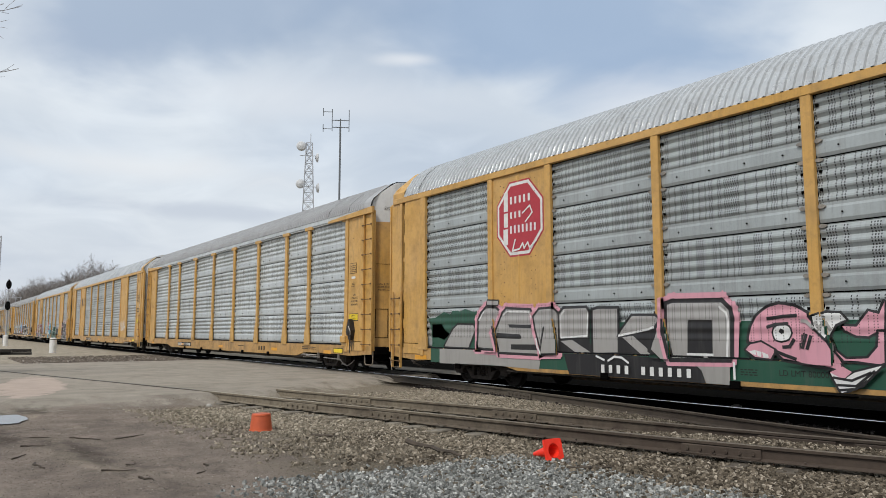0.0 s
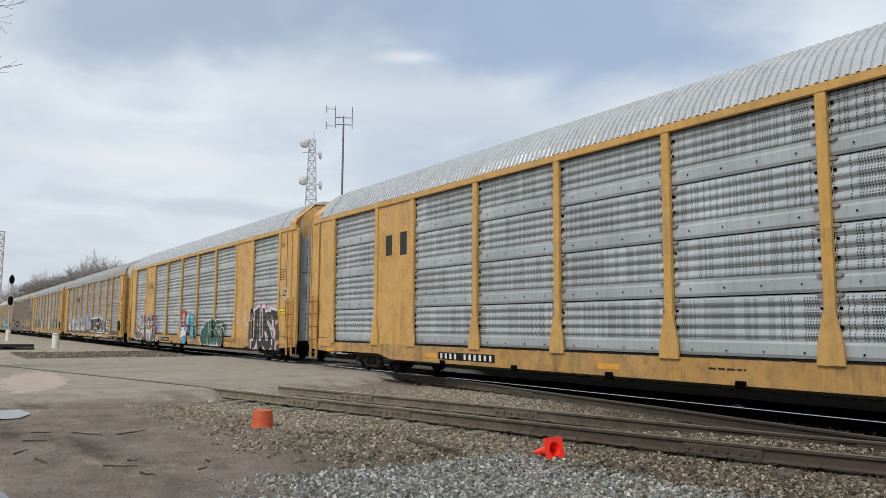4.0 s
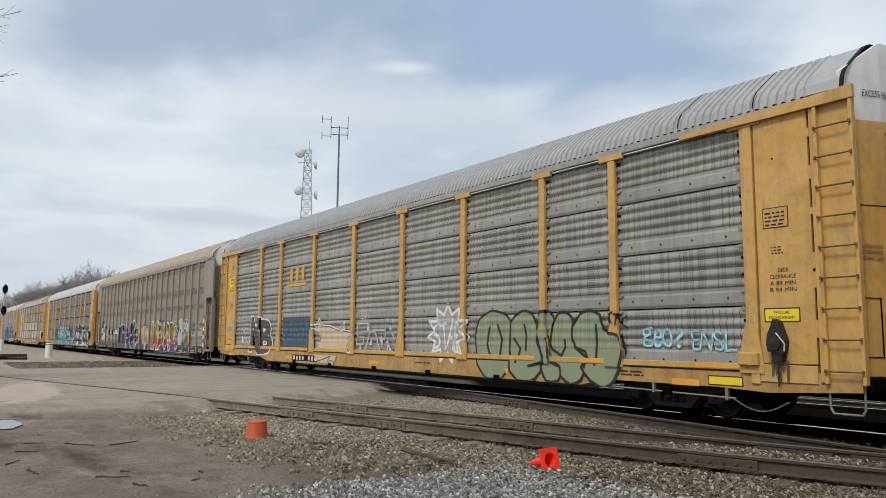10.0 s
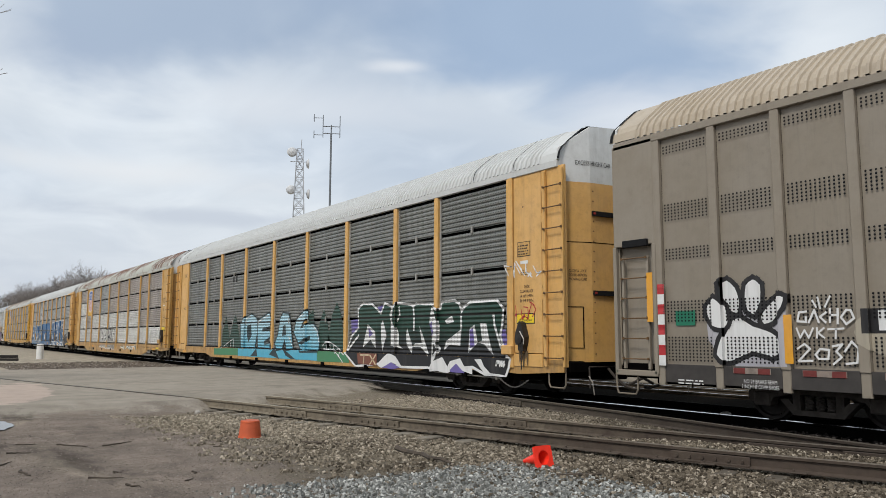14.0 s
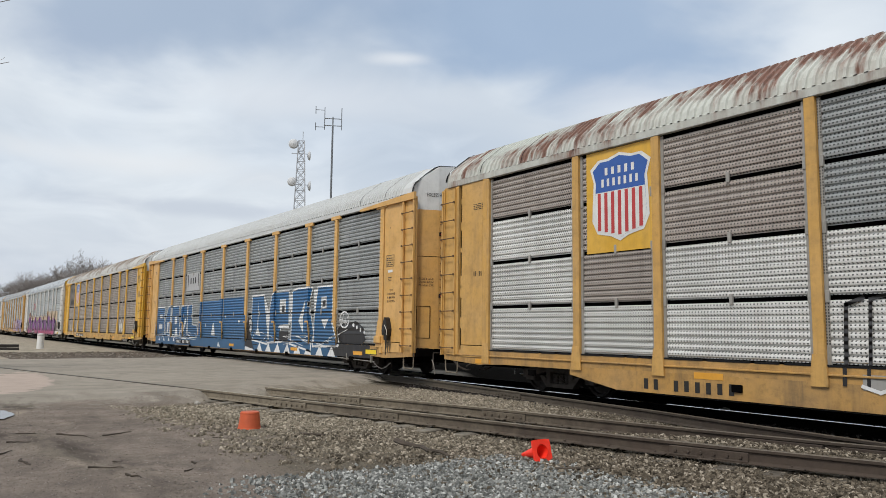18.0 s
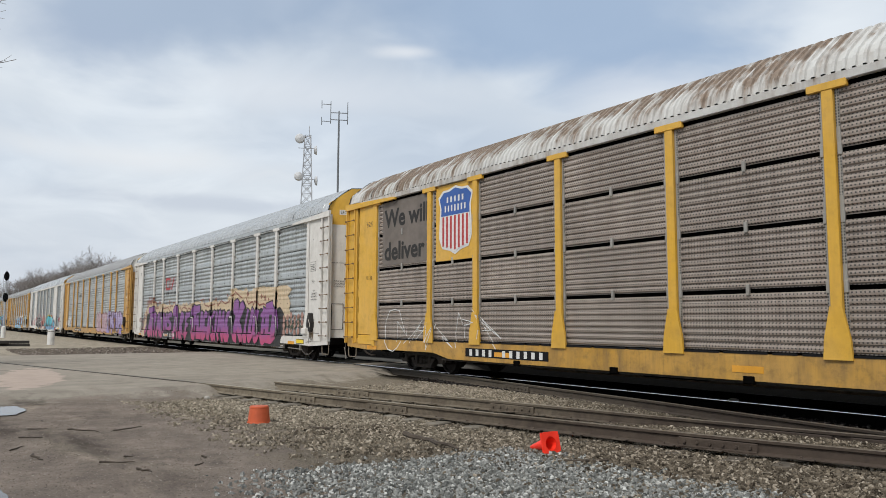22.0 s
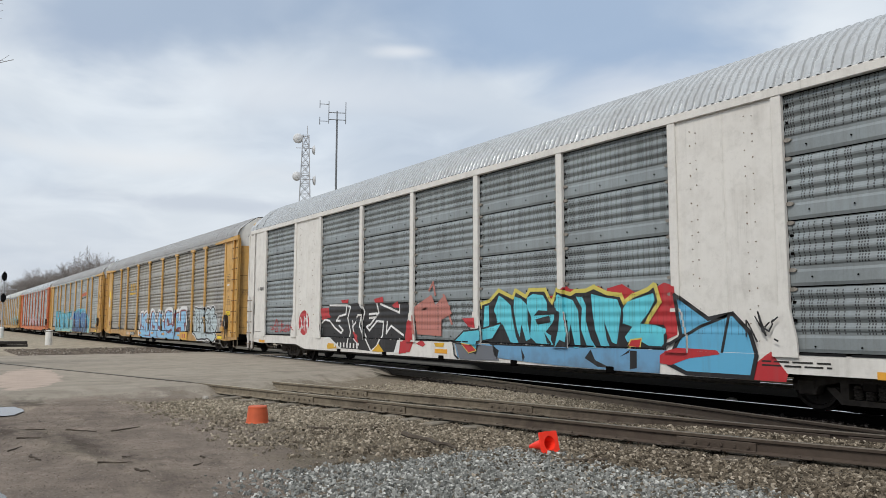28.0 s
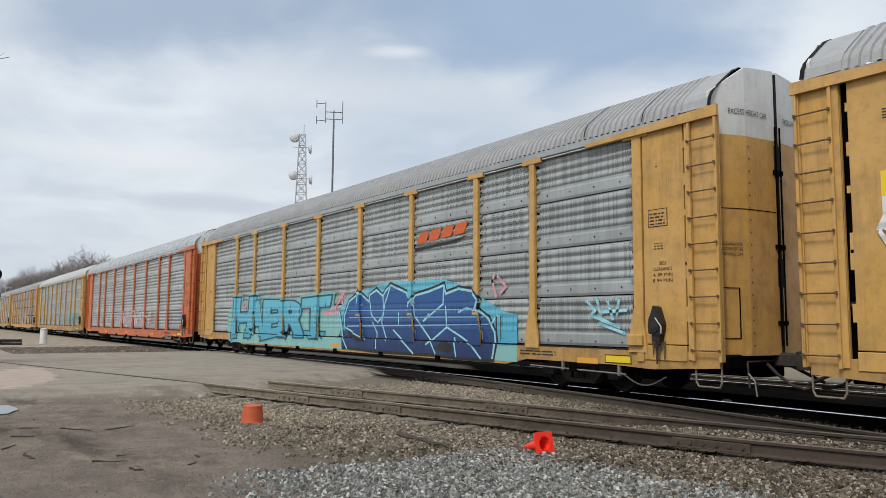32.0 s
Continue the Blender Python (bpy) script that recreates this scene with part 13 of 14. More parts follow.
# fifteenth car
drape(c14, "graffiti_field", filled(blob([(-2.95, 0.44), (-3.0, 0.8), (-2.0, 0.9), (2.0, 0.9), (5.3, 0.84), (5.32, 0.44), (1.0, 0.44)], 2)), SP_SKY, 0.003, so14)
sprayed(c14, so14, 0.0060, SP_WHITE, 0.17, [(-3.51, 0.57), (-3.54, 0.94), (-3.41, 1.23), (-3.43, 1.76), (-3.26, 1.88), (-2.63, 1.92), (-2.58, 1.77), (-2.05, 1.91), (-1.59, 1.94), (-1.42, 1.75), (-1.37, 1.47), (-1.38, 1.34), (-1.18, 1.35)], [(-1.07, 1.55), (-0.96, 1.79), (-0.82, 1.98), (-0.61, 2.01), (-0.23, 1.96), (0.19, 1.71), (0.24, 1.63), (0.11, 1.37), (0.55, 1.37)], [(0.58, 1.5), (0.69, 1.75), (0.79, 1.93), (1.03, 1.96), (1.14, 2.02), (1.54, 1.84), (1.75, 1.74), (1.67, 1.61), (1.59, 1.39), (1.78, 1.41), (2.15, 1.38)])
shape(c14, so14, 0.0072, SP_MAROON, [(-3.37, 0.48), (-3.5, 0.82), (-3.41, 1.07), (-3.33, 1.23), (-3.35, 1.77), (-3.17, 1.85), (-2.66, 1.88), (-2.63, 1.73), (-2.05, 1.88), (-1.63, 1.89), (-1.45, 1.72), (-1.42, 1.49), (-1.57, 1.33), (-1.18, 1.33), (-0.94, 1.17), (-0.81, 0.95), (-0.86, 0.55)])
shape(c14, so14, 0.0090, SP_MAROON, [(-0.92, 1.06), (-1.03, 1.27), (-0.96, 1.54), (-0.86, 1.76), (-0.67, 1.93), (-0.39, 1.93), (-0.11, 1.85), (0.17, 1.67), (0.21, 1.63), (0.12, 1.41), (0.05, 1.32), (0.4, 1.33), (0.63, 1.23), (0.76, 1.04), (0.78, 0.71), (0.76, 0.49), (-0.6, 0.46), (-0.86, 0.52), (-0.81, 0.9)])
shape(c14, so14, 0.0108, SP_MAROON, [(0.63, 1.23), (0.59, 1.38), (0.67, 1.63), (0.82, 1.87), (1.14, 1.96), (1.56, 1.77), (1.72, 1.71), (1.62, 1.45), (1.59, 1.33), (1.95, 1.37), (2.19, 1.3), (2.36, 1.1), (2.24, 1.01), (2.21, 0.77), (2.37, 0.45), (0.97, 0.46), (0.85, 0.61), (0.75, 0.94)])
shape(c14, so14, 0.0126, SP_SKY, [(-3.13, 1.82), (-2.67, 1.83), (-2.68, 1.67), (-2.77, 1.59), (-2.75, 1.55), (-2.54, 1.62), (-2.05, 1.82), (-1.67, 1.85), (-1.51, 1.71), (-1.49, 1.52), (-1.65, 1.35), (-1.72, 1.27), (-1.25, 1.28), (-1.01, 1.14), (-0.88, 0.95), (-0.91, 0.6), (-3.2, 0.46), (-3.25, 0.89), (-3.21, 1.07), (-2.8, 1.14), (-3.05, 1.17), (-3.12, 1.44)])
shape(c14, so14, 0.0144, SP_SKY, [(-0.81, 1.11), (-0.79, 1.33), (-0.69, 1.6), (-0.56, 1.78), (-0.39, 1.9), (-0.11, 1.8), (0.14, 1.64), (0.05, 1.43), (0, 1.3), (0.4, 1.29), (0.6, 1.18), (0.7, 0.99), (0.73, 0.68), (0.68, 0.51), (-0.57, 0.48), (-0.75, 0.69), (-0.8, 0.95)])
shape(c14, so14, 0.0162, SP_SKY, [(0.73, 1.14), (0.71, 1.31), (0.83, 1.57), (0.98, 1.84), (1.19, 1.9), (1.54, 1.75), (1.59, 1.65), (1.54, 1.33), (1.94, 1.33), (2.14, 1.26), (2.29, 1.1), (2.21, 1.03), (2.18, 0.77), (2.32, 0.46), (1.05, 0.47), (0.88, 0.69), (0.75, 0.99)])
patches(c14, so14, 0.0180, SP_MAROON, [(-3.19, 1.09), (-2.51, 1.07), (-2.45, 0.91), (-2.76, 1.02)], [(-2.15, 1.47), (-1.91, 1.47), (-1.82, 1.38), (-1.87, 1.26), (-2.03, 1.21), (-2.1, 1.32)], [(-1.69, 1.07), (-1.56, 1.05), (-1.52, 0.93), (-1.62, 0.79), (-1.96, 0.75), (-1.77, 0.84)], [(-0.49, 1.35), (-0.44, 1.38), (-0.37, 1.13), (0.11, 1.12), (0.13, 1.03), (0.04, 0.87), (-0.15, 0.83), (-0.36, 0.86), (-0.45, 0.99)], [(1.04, 1.34), (1.09, 1.38), (1.18, 1.17), (1.33, 1.1), (1.65, 1.11), (1.69, 1.04), (1.59, 0.9), (1.4, 0.83), (1.2, 0.86), (1.07, 0.98)])
sprayed(c14, so14, 0.0192, SP_MAROON, 0.035, [(-2.46, 1.56), (-2.45, 0.91)], [(-1.62, 1.68), (-1.61, 1.39)], [(-2.71, 1.11), (-2.53, 1)])
patches(c14, so14, 0.0204, SP_WHITE, [(-2.06, 1.35), (-1.95, 1.38), (-1.97, 1.24), (-2.05, 1.22)], [(-1.78, 0.96), (-1.68, 0.94), (-1.7, 0.82), (-1.81, 0.84)], [(-0.39, 1), (-0.11, 0.98), (-0.07, 0.91), (-0.14, 0.85), (-0.3, 0.87)], [(1.11, 0.99), (1.23, 0.94), (1.43, 0.94), (1.44, 0.86), (1.22, 0.86)], [(-2.7, 1.07), (-2.59, 1.06), (-2.63, 1.01)])
sprayed(c14, so14, 0.0216, SP_WHITE, 0.17, [(2.07, 1.42), (2.23, 1.79), (2.38, 1.93), (2.71, 2), (3.25, 2.01), (3.64, 1.97), (3.75, 1.78), (3.69, 1.31), (3.85, 1.19), (4.07, 1.24), (4.11, 1.69), (4.35, 1.86), (4.85, 1.94), (4.95, 1.89), (4.97, 1.44), (5.09, 1.46), (5.12, 1.91), (5.32, 2.02), (5.8, 2.03), (6.2, 2.01), (6.29, 1.94), (6.25, 1.39), (6.23, 1.17), (6.17, 1.08), (6.18, 0.83)])
shape(c14, so14, 0.0228, SP_MAROON, [(2.13, 0.88), (2.09, 1.34), (2.25, 1.73), (2.42, 1.87), (2.78, 1.94), (3.25, 1.93), (3.6, 1.9), (3.66, 1.78), (3.58, 1.29), (3.79, 1.16), (4, 1.09), (4.08, 0.94), (4.1, 0.72), (4.24, 0.48), (2.34, 0.47), (2.18, 0.72)])
shape(c14, so14, 0.0246, SP_MAROON, [(4.06, 1.09), (4.15, 1.59), (4.23, 1.73), (4.46, 1.81), (4.9, 1.83), (4.94, 1.75), (4.88, 1.39), (5.11, 1.38), (5.15, 1.86), (5.31, 1.94), (6.22, 1.92), (6.26, 1.78), (6.2, 1.3), (6.15, 1.13), (6.11, 0.82), (5.36, 0.82), (4.5, 0.82), (4.24, 0.48), (4.12, 0.72)])
shape(c14, so14, 0.0264, SP_SKY, [(2.21, 0.91), (2.32, 1.09), (2.29, 1.39), (2.41, 1.73), (2.7, 1.9), (3.05, 1.9), (3.28, 1.74), (3.31, 1.82), (3.51, 1.87), (3.6, 1.78), (3.55, 1.31), (3.23, 1.18), (3.02, 1.1), (3.36, 1.18), (3.73, 1.16), (3.97, 1.01), (4.02, 0.74), (4.18, 0.46), (2.38, 0.48), (2.24, 0.66)])
shape(c14, so14, 0.0282, SP_SKY, [(4.09, 1.04), (4.26, 1.1), (4.43, 1.1), (4.43, 1.74), (4.87, 1.77), (4.88, 1.37), (5.31, 1.35), (5.36, 1.85), (6.15, 1.85), (6.15, 1.3), (5.88, 1.26), (5.9, 1.17), (6.06, 0.82), (5.36, 0.83), (4.86, 1.03), (4.51, 0.95), (4.5, 0.81), (4.31, 0.72), (4.24, 0.48), (4.12, 0.69)])
patches(c14, so14, 0.0300, SP_MAROON, [(2.62, 1.48), (2.9, 1.53), (3.03, 1.42), (3.1, 1.26), (3.36, 1.22), (3.58, 1.29), (3.09, 1.13), (2.75, 1.09), (2.63, 1.26)], [(2.21, 1.03), (3.08, 0.82), (3.35, 0.95), (3.6, 0.98), (3.72, 0.88), (3.66, 0.77), (3.34, 0.71), (2.95, 0.76)], [(4.51, 1.02), (4.97, 1.06), (5.35, 1.08), (5.36, 0.83), (5.07, 0.9)])
sprayed(c14, so14, 0.0312, SP_MAROON, 0.05, [(3.28, 1.79), (3.3, 1.47)], [(5.88, 1.72), (5.88, 1.28)], [(3.97, 1.09), (4.1, 0.94), (4.12, 0.69), (4.24, 0.48)])
patches(c14, so14, 0.0324, SP_WHITE, [(2.7, 1.31), (2.81, 1.3), (2.85, 1.12), (2.74, 1.13)], [(3.28, 0.81), (3.51, 0.8), (3.41, 0.76)], [(5.06, 0.95), (5.15, 0.93), (5.12, 0.88)], [(1.65, 1.75), (1.79, 1.73), (1.78, 1.65), (1.67, 1.67)], [(1.61, 1.58), (1.76, 1.57), (1.74, 1.47), (1.62, 1.48)], [(3.7, 1.68), (3.79, 1.65), (3.75, 1.57)], [(3.9, 1.56), (4.02, 1.53), (3.98, 1.43), (3.89, 1.45)])
patches(c14, so14, 0.0336, SP_BLACK, [(-0.29, 1.59), (-0.17, 1.62), (-0.18, 1.52), (-0.27, 1.5)], [(1.16, 1.59), (1.26, 1.6), (1.24, 1.5), (1.16, 1.51)], [(3.1, 1.42), (3.2, 1.45), (3.2, 1.31), (3.12, 1.3)], [(4.67, 1.37), (4.76, 1.34), (4.75, 1.25), (4.68, 1.25)], [(5.72, 0.9), (5.84, 0.91), (5.81, 0.83), (5.74, 0.84)], [(0.13, 0.8), (0.25, 0.82), (0.23, 0.69), (0.14, 0.68)], [(1.82, 0.7), (1.96, 0.74), (1.94, 0.61), (1.85, 0.61)], [(2.77, 0.75), (2.88, 0.77), (2.86, 0.65), (2.78, 0.65)])
patches(c14, so14, 0.0348, AMBER, [(-0.48, 0.75), (0.01, 0.74), (0, 0.66), (-0.48, 0.68)], [(1.93, 0.74), (2.44, 0.73), (2.43, 0.64), (1.92, 0.65)], [(4.89, 0.7), (5.36, 0.69), (5.35, 0.61), (4.89, 0.62)])
patches(c14, so14, 0.0360, AMBER, [(-3.34, 0.73), (-2.87, 0.73), (-2.87, 0.63), (-3.34, 0.63)])
drape(c14, "graffiti_black_tag", outline_lines([(-4.1, 1.4), (-3.98, 1.82), (-3.85, 1.4)], 0.06, False) + outline_lines([(-4.15, 1.56), (-3.6, 1.72)], 0.06, False) + outline_lines([(-3.7, 1.7), (-3.65, 1.4)], 0.06, False) + strokes(-4.5, -4.1, 0.55, 0.82, 146, 3, 0.04), SP_BLACK, 0.006, so14)
drape(c14, "graffiti_numeral", [(p, 0.0) for p, e in piece_letters("20 18", 6.4, 7.1, 0.85, 1.45, 0.03, 147)], SP_BLACK, 0.006, so14)
SP_MINT = S_("mint_grey", (0.44, 0.52, 0.54))
shape(c14, so14, 0.0060, SP_MINT, [(7.51, 0.84), (7.55, 1.79), (7.67, 1.95), (7.88, 1.96), (8.07, 1.89), (8.23, 1.93), (8.38, 1.88), (8.53, 1.94), (8.71, 1.84), (8.91, 1.94), (9.14, 1.9), (9.27, 1.76), (9.46, 1.91), (9.73, 1.92), (9.93, 1.81), (10.18, 1.95), (10.37, 1.96), (10.55, 1.84), (10.54, 1.65), (10.78, 1.59), (10.92, 1.39), (10.93, 1.17), (10.79, 0.97), (10.67, 0.89), (10.94, 0.69), (10.74, 0.55), (10.51, 0.45), (10.27, 0.45), (10.08, 0.56), (9.69, 0.62), (9.37, 0.56), (8.99, 0.59), (8.47, 0.54), (8.2, 0.55), (7.79, 0.78)], SP_WHITE, 0.24)
shape(c14, so14, 0.0078, SP_MINT, [(7.51, 0.84), (7.55, 1.79), (7.67, 1.95), (7.88, 1.96), (8.07, 1.89), (8.23, 1.93), (8.38, 1.88), (8.53, 1.94), (8.71, 1.84), (8.91, 1.94), (9.14, 1.9), (9.27, 1.76), (9.46, 1.91), (9.73, 1.92), (9.93, 1.81), (10.18, 1.95), (10.37, 1.96), (10.55, 1.84), (10.54, 1.65), (10.78, 1.59), (10.92, 1.39), (10.93, 1.17), (10.79, 0.97), (10.67, 0.89), (10.94, 0.69), (10.74, 0.55), (10.51, 0.45), (10.27, 0.45), (10.08, 0.56), (9.69, 0.62), (9.37, 0.56), (8.99, 0.59), (8.47, 0.54), (8.2, 0.55), (7.79, 0.78)], SP_BLACK, 0.15)
sprayed(c14, so14, 0.0096, SP_BLACK, 0.05, [(7.88, 1.82), (7.97, 1.64), (7.87, 1.5), (7.74, 1.6), (7.75, 1.81)], [(7.8, 1.17), (7.87, 1.41), (8.12, 1.43), (8.33, 1.27), (8.5, 0.8)], [(7.84, 1.36), (7.93, 1.04), (7.99, 0.94)], [(8.11, 1.02), (8.33, 1.07), (8.72, 1.05)], [(8.36, 1.18), (8.35, 0.81)], [(8.1, 1.82), (8.09, 1.45)], [(8.35, 1.86), (8.36, 1.18)])
sprayed(c14, so14, 0.0108, SP_BLACK, 0.05, [(8.59, 1.77), (8.61, 1.54), (8.84, 1.27), (8.97, 1.01), (8.96, 0.66)], [(9.24, 1.75), (9.15, 1.45), (9.09, 1.41)], [(8.95, 1.3), (9.29, 1.43), (9.55, 1.36), (9.7, 1.11), (9.66, 0.78)], [(8.89, 1.19), (9.12, 1.34), (9.34, 1.23), (9.4, 0.84)], [(9.4, 1.66), (9.56, 1.64), (9.82, 1.74)], [(9.87, 1.74), (9.99, 1.49), (9.98, 1.28), (9.81, 1.2)])
sprayed(c14, so14, 0.0120, SP_BLACK, 0.05, [(9.72, 1.61), (9.73, 1.28), (9.86, 1.45), (9.9, 1.61)], [(9.8, 1.01), (9.88, 1.09), (9.96, 1.01), (9.87, 0.92), (9.8, 1.01)], [(10.04, 1.32), (10.08, 1.04), (9.99, 0.75)], [(10.23, 1.32), (10.26, 1.44), (10.41, 1.58), (10.69, 1.58)], [(10.2, 1.18), (10.34, 1.04), (10.52, 0.97)], [(9.48, 0.73), (9.64, 0.69)], [(9.38, 0.83), (10.56, 0.79)])
patches(c14, so14, 0.0132, SP_BLACK, [(7.89, 1.01), (8, 0.99), (7.98, 0.85), (7.89, 0.87)], [(9.31, 1.18), (9.41, 1.06), (9.42, 0.85), (9.35, 0.85)])
sprayed(c14, so14, 0.0144, SP_BROWN, 0.05, [(11.75, 1.21), (11.79, 1.31), (11.89, 1.34), (12, 1.31), (12.03, 1.21), (11.99, 1.11), (11.88, 1.07), (11.78, 1.11), (11.75, 1.21)], [(11.79, 1.3), (11.99, 1.11)])
sprayed(c14, so14, 0.0156, SP_WHITE, 0.07, [(12.86, 1.6), (13.03, 1.6)], [(12.86, 1.53), (13, 1.43), (12.84, 1.38)], [(12.81, 1.26), (13.03, 1.26), (12.79, 1.16), (13, 1.13)], [(12.78, 0.98), (12.89, 1.08), (13.01, 0.98), (12.88, 0.86), (12.78, 0.98)], [(12.76, 0.79), (12.99, 0.85)])
sprayed(c14, so14, 0.0168, SP_WHITE, 0.045, [(7.21, 1.56), (7.2, 1.29)], [(7.38, 1.58), (7.37, 1.31), (7.2, 1.41)], [(7.48, 1.55), (7.47, 1.31)], [(11.06, 1.44), (11.05, 1.29)], [(11.16, 1.46), (11.17, 1.29)], [(11.29, 1.49), (11.3, 1.1)], [(11.2, 1.31), (11.31, 1.32)])
sprayed(c14, so14, 0.0180, SP_BROWN, 0.03, [(11.73, 0.96), (11.98, 0.97)], [(11.83, 0.95), (11.83, 0.86)], [(11.93, 0.95), (11.94, 0.84)])
blocks(c14, "XXX", -6.45, -4.95, 3.25, 3.72, GOLD, -1.466, name="emblem_letters")
part("emblem_bar", _flat(-6.5, -4.9, 3.02, 3.13, -1.466), GOLD, c14)
drape(c14, "graffiti_chalk", piece_letters("STAY LOW", -11.3, -7.4, 1.25, 1.6, -0.024, 143) + strokes(-9.0, -4.6, 0.92, 1.25, 144, 16, 0.014), SP_GREY, 0.004, so14)
drape(c14, "graffiti_blue_mark", outline_lines(oval(-8.95, 1.15, 0.15, 0.22, 12)[0], 0.03) + [quad(-9.1, -8.8, 0.86, 1.0)], SP_BLUE, 0.02, so14)
part("notice_plate", _flat(-12.5, -12.05, 2.9, 3.4, -1.533), PLACARD, c14)
drape(c14, "graffiti_splash", strokes(-12.5, -12.1, 2.3, 3.2, 145, 5, 0.08), SP_WHITE, 0.08, so14)
part("number_plate", _flat(-5.75, -4.6, 0.50, 0.72, -1.511), BLACK, c14)
blocks(c14, "XXXX", -6.75, -5.95, 0.53, 0.70, CREAM, -1.515)
blocks(c14, "XXXXXX", -5.7, -4.65, 0.52, 0.70, WLETTER, -1.518)
lettering(c14, "LD LMT 80000", -2.4, 0.50, 0.09, LETTER, -1.527)
patches(c14, so14, 0.040, BRIGHT, [(5.37, 0.45), (5.37, 0.83), (6.64, 0.83), (6.62, 0.45)])
blocks(c14, "XXX", 5.50, 6.42, 0.53, 0.74, SP_BRICK, -1.548)

# sixteenth car
drape(c15, "graffiti_field", cloud(-9.6, -0.2, 0.6, 1.9, 151, 12, 0.12) + [quad(-9.5, 8.6, 0.48, 0.84, 0.0008)], S_("sea_green", (0.22, 0.46, 0.45)), 0.002, so15)
drape(c15, "graffiti_pink", strokes(-9.6, 0.6, 1.5, 2.25, 152, 16, 0.09), SP_PINK, 0.004, so15)
graffiti(c15, "HAERT", -9.3, -0.6, 0.72, 2.10, SP_CYAN, S_("deep_teal", (0.01, 0.07, 0.09)), SP_TEAL, None, SP_BLACK, 153, so15, "turquoise sprayed letters", 5, edge=0.085)
SP_ROYAL = S_("royal_blue", (0.018, 0.085, 0.27), (0.010, 0.028, 0.10), 0.7, 1.7)
shape(c15, so15, 0.0060, SP_CYAN, [(0.1, 1.63), (0.68, 2.09), (1.96, 2.29), (3.14, 2.43), (5.79, 2.38), (6.97, 2.12), (7.36, 1.87), (8.12, 1.56), (8.56, 1.5), (8.56, 0.83), (0.41, 0.6)])
shape(c15, so15, 0.0078, SP_ROYAL, [(0.49, 0.56), (0.47, 1.07), (0.5, 1.54), (0.77, 1.93), (1.42, 2.19), (1.98, 1.91), (2.05, 2.1), (2.42, 2.24), (2.79, 2.04), (2.93, 2.18), (3.21, 2.35), (4.03, 2.11), (4.2, 1.8), (4.48, 2.03), (5.09, 2.12), (5.56, 2.2), (5.76, 2.26), (5.85, 2.03), (6.39, 2.14), (6.97, 2.06), (7.22, 1.84), (7.12, 1.63), (7.56, 1.42), (7.8, 1.1), (7.84, 0.81), (7.75, 0.51), (6.56, 0.5), (5.24, 0.54), (2.77, 0.52), (0.75, 0.57)], SP_BLACK, 0.15)
sprayed(c15, so15, 0.0096, SP_ICEB, 0.06, [(0.47, 1.07), (0.5, 1.54), (0.77, 1.93), (1.42, 2.18), (1.98, 1.91), (2.05, 2.1), (2.42, 2.22), (2.79, 2.04), (2.93, 2.18), (3.21, 2.33), (4.03, 2.1), (4.2, 1.8), (4.48, 2.02), (5.09, 2.1), (5.56, 2.19), (5.77, 2.24), (5.85, 2.02), (6.39, 2.13), (6.97, 2.05), (7.2, 1.84), (7.12, 1.63), (7.54, 1.42), (7.78, 1.1), (7.82, 0.81), (7.75, 0.53)])
sprayed(c15, so15, 0.0108, SP_ICEB, 0.05, [(1.42, 2.18), (1.28, 1.62)], [(2.05, 1.91), (2.14, 1.54), (2.52, 1.3), (2.85, 1.53), (2.79, 2.04)], [(3.21, 2.33), (2.9, 1.82), (2.74, 1.31), (3.04, 0.81)], [(4.03, 2.1), (4.2, 1.73)], [(4.35, 1.93), (4.43, 1.49), (5.23, 0.86), (5.47, 0.55)], [(5.77, 2.24), (5.74, 1.77), (4.86, 1.35), (5.1, 1.52)], [(5.85, 1.71), (5.91, 1.2), (5.05, 0.76)], [(6.4, 1.57), (6.71, 1.66), (7.07, 1.6), (7.17, 1.75)], [(5.91, 1.2), (6.56, 0.96), (6.97, 0.78), (7.32, 0.5)], [(3.38, 1.1), (3.99, 0.77), (4.45, 0.51)], [(0.55, 1.15), (1.86, 0.82)], [(2.23, 1.31), (2.49, 1.02), (2.5, 0.58)], [(6.24, 0.95), (6.35, 0.52)], [(3.64, 1.56), (3.65, 1.25)], [(7.65, 1.27), (7.84, 1.48), (7.98, 1.45), (8.03, 0.93)], [(0.1, 1.71), (0.39, 0.91), (0.75, 0.53)])
sprayed(c15, so15, 0.0120, SP_BLACK, 0.04, [(7.84, 1.45), (7.86, 0.92)], [(8, 1.45), (8.01, 0.93)], [(0.22, 1.63), (0.53, 0.84)])
sprayed(c15, so15, 0.0132, SP_SKY, 0.03, [(0.78, 1.66), (7.12, 1.62)], [(0.79, 1.45), (7.37, 1.45)], [(0.69, 1.19), (7.56, 1.28)])
patches(c15, so15, 0.0144, SP_BLACK, [(5.35, 0.67), (5.86, 0.88), (6.24, 0.76), (6.14, 0.57)], [(0.72, 1.07), (1.86, 0.82), (1.79, 0.75), (0.82, 0.88)])
sprayed(c15, so15, 0.0156, SP_PINK, 0.07, [(7.69, 2.28), (7.84, 1.91)], [(7.9, 2.35), (8.19, 2.12), (7.99, 1.98)], [(7.76, 2.39), (7.69, 2.24)])
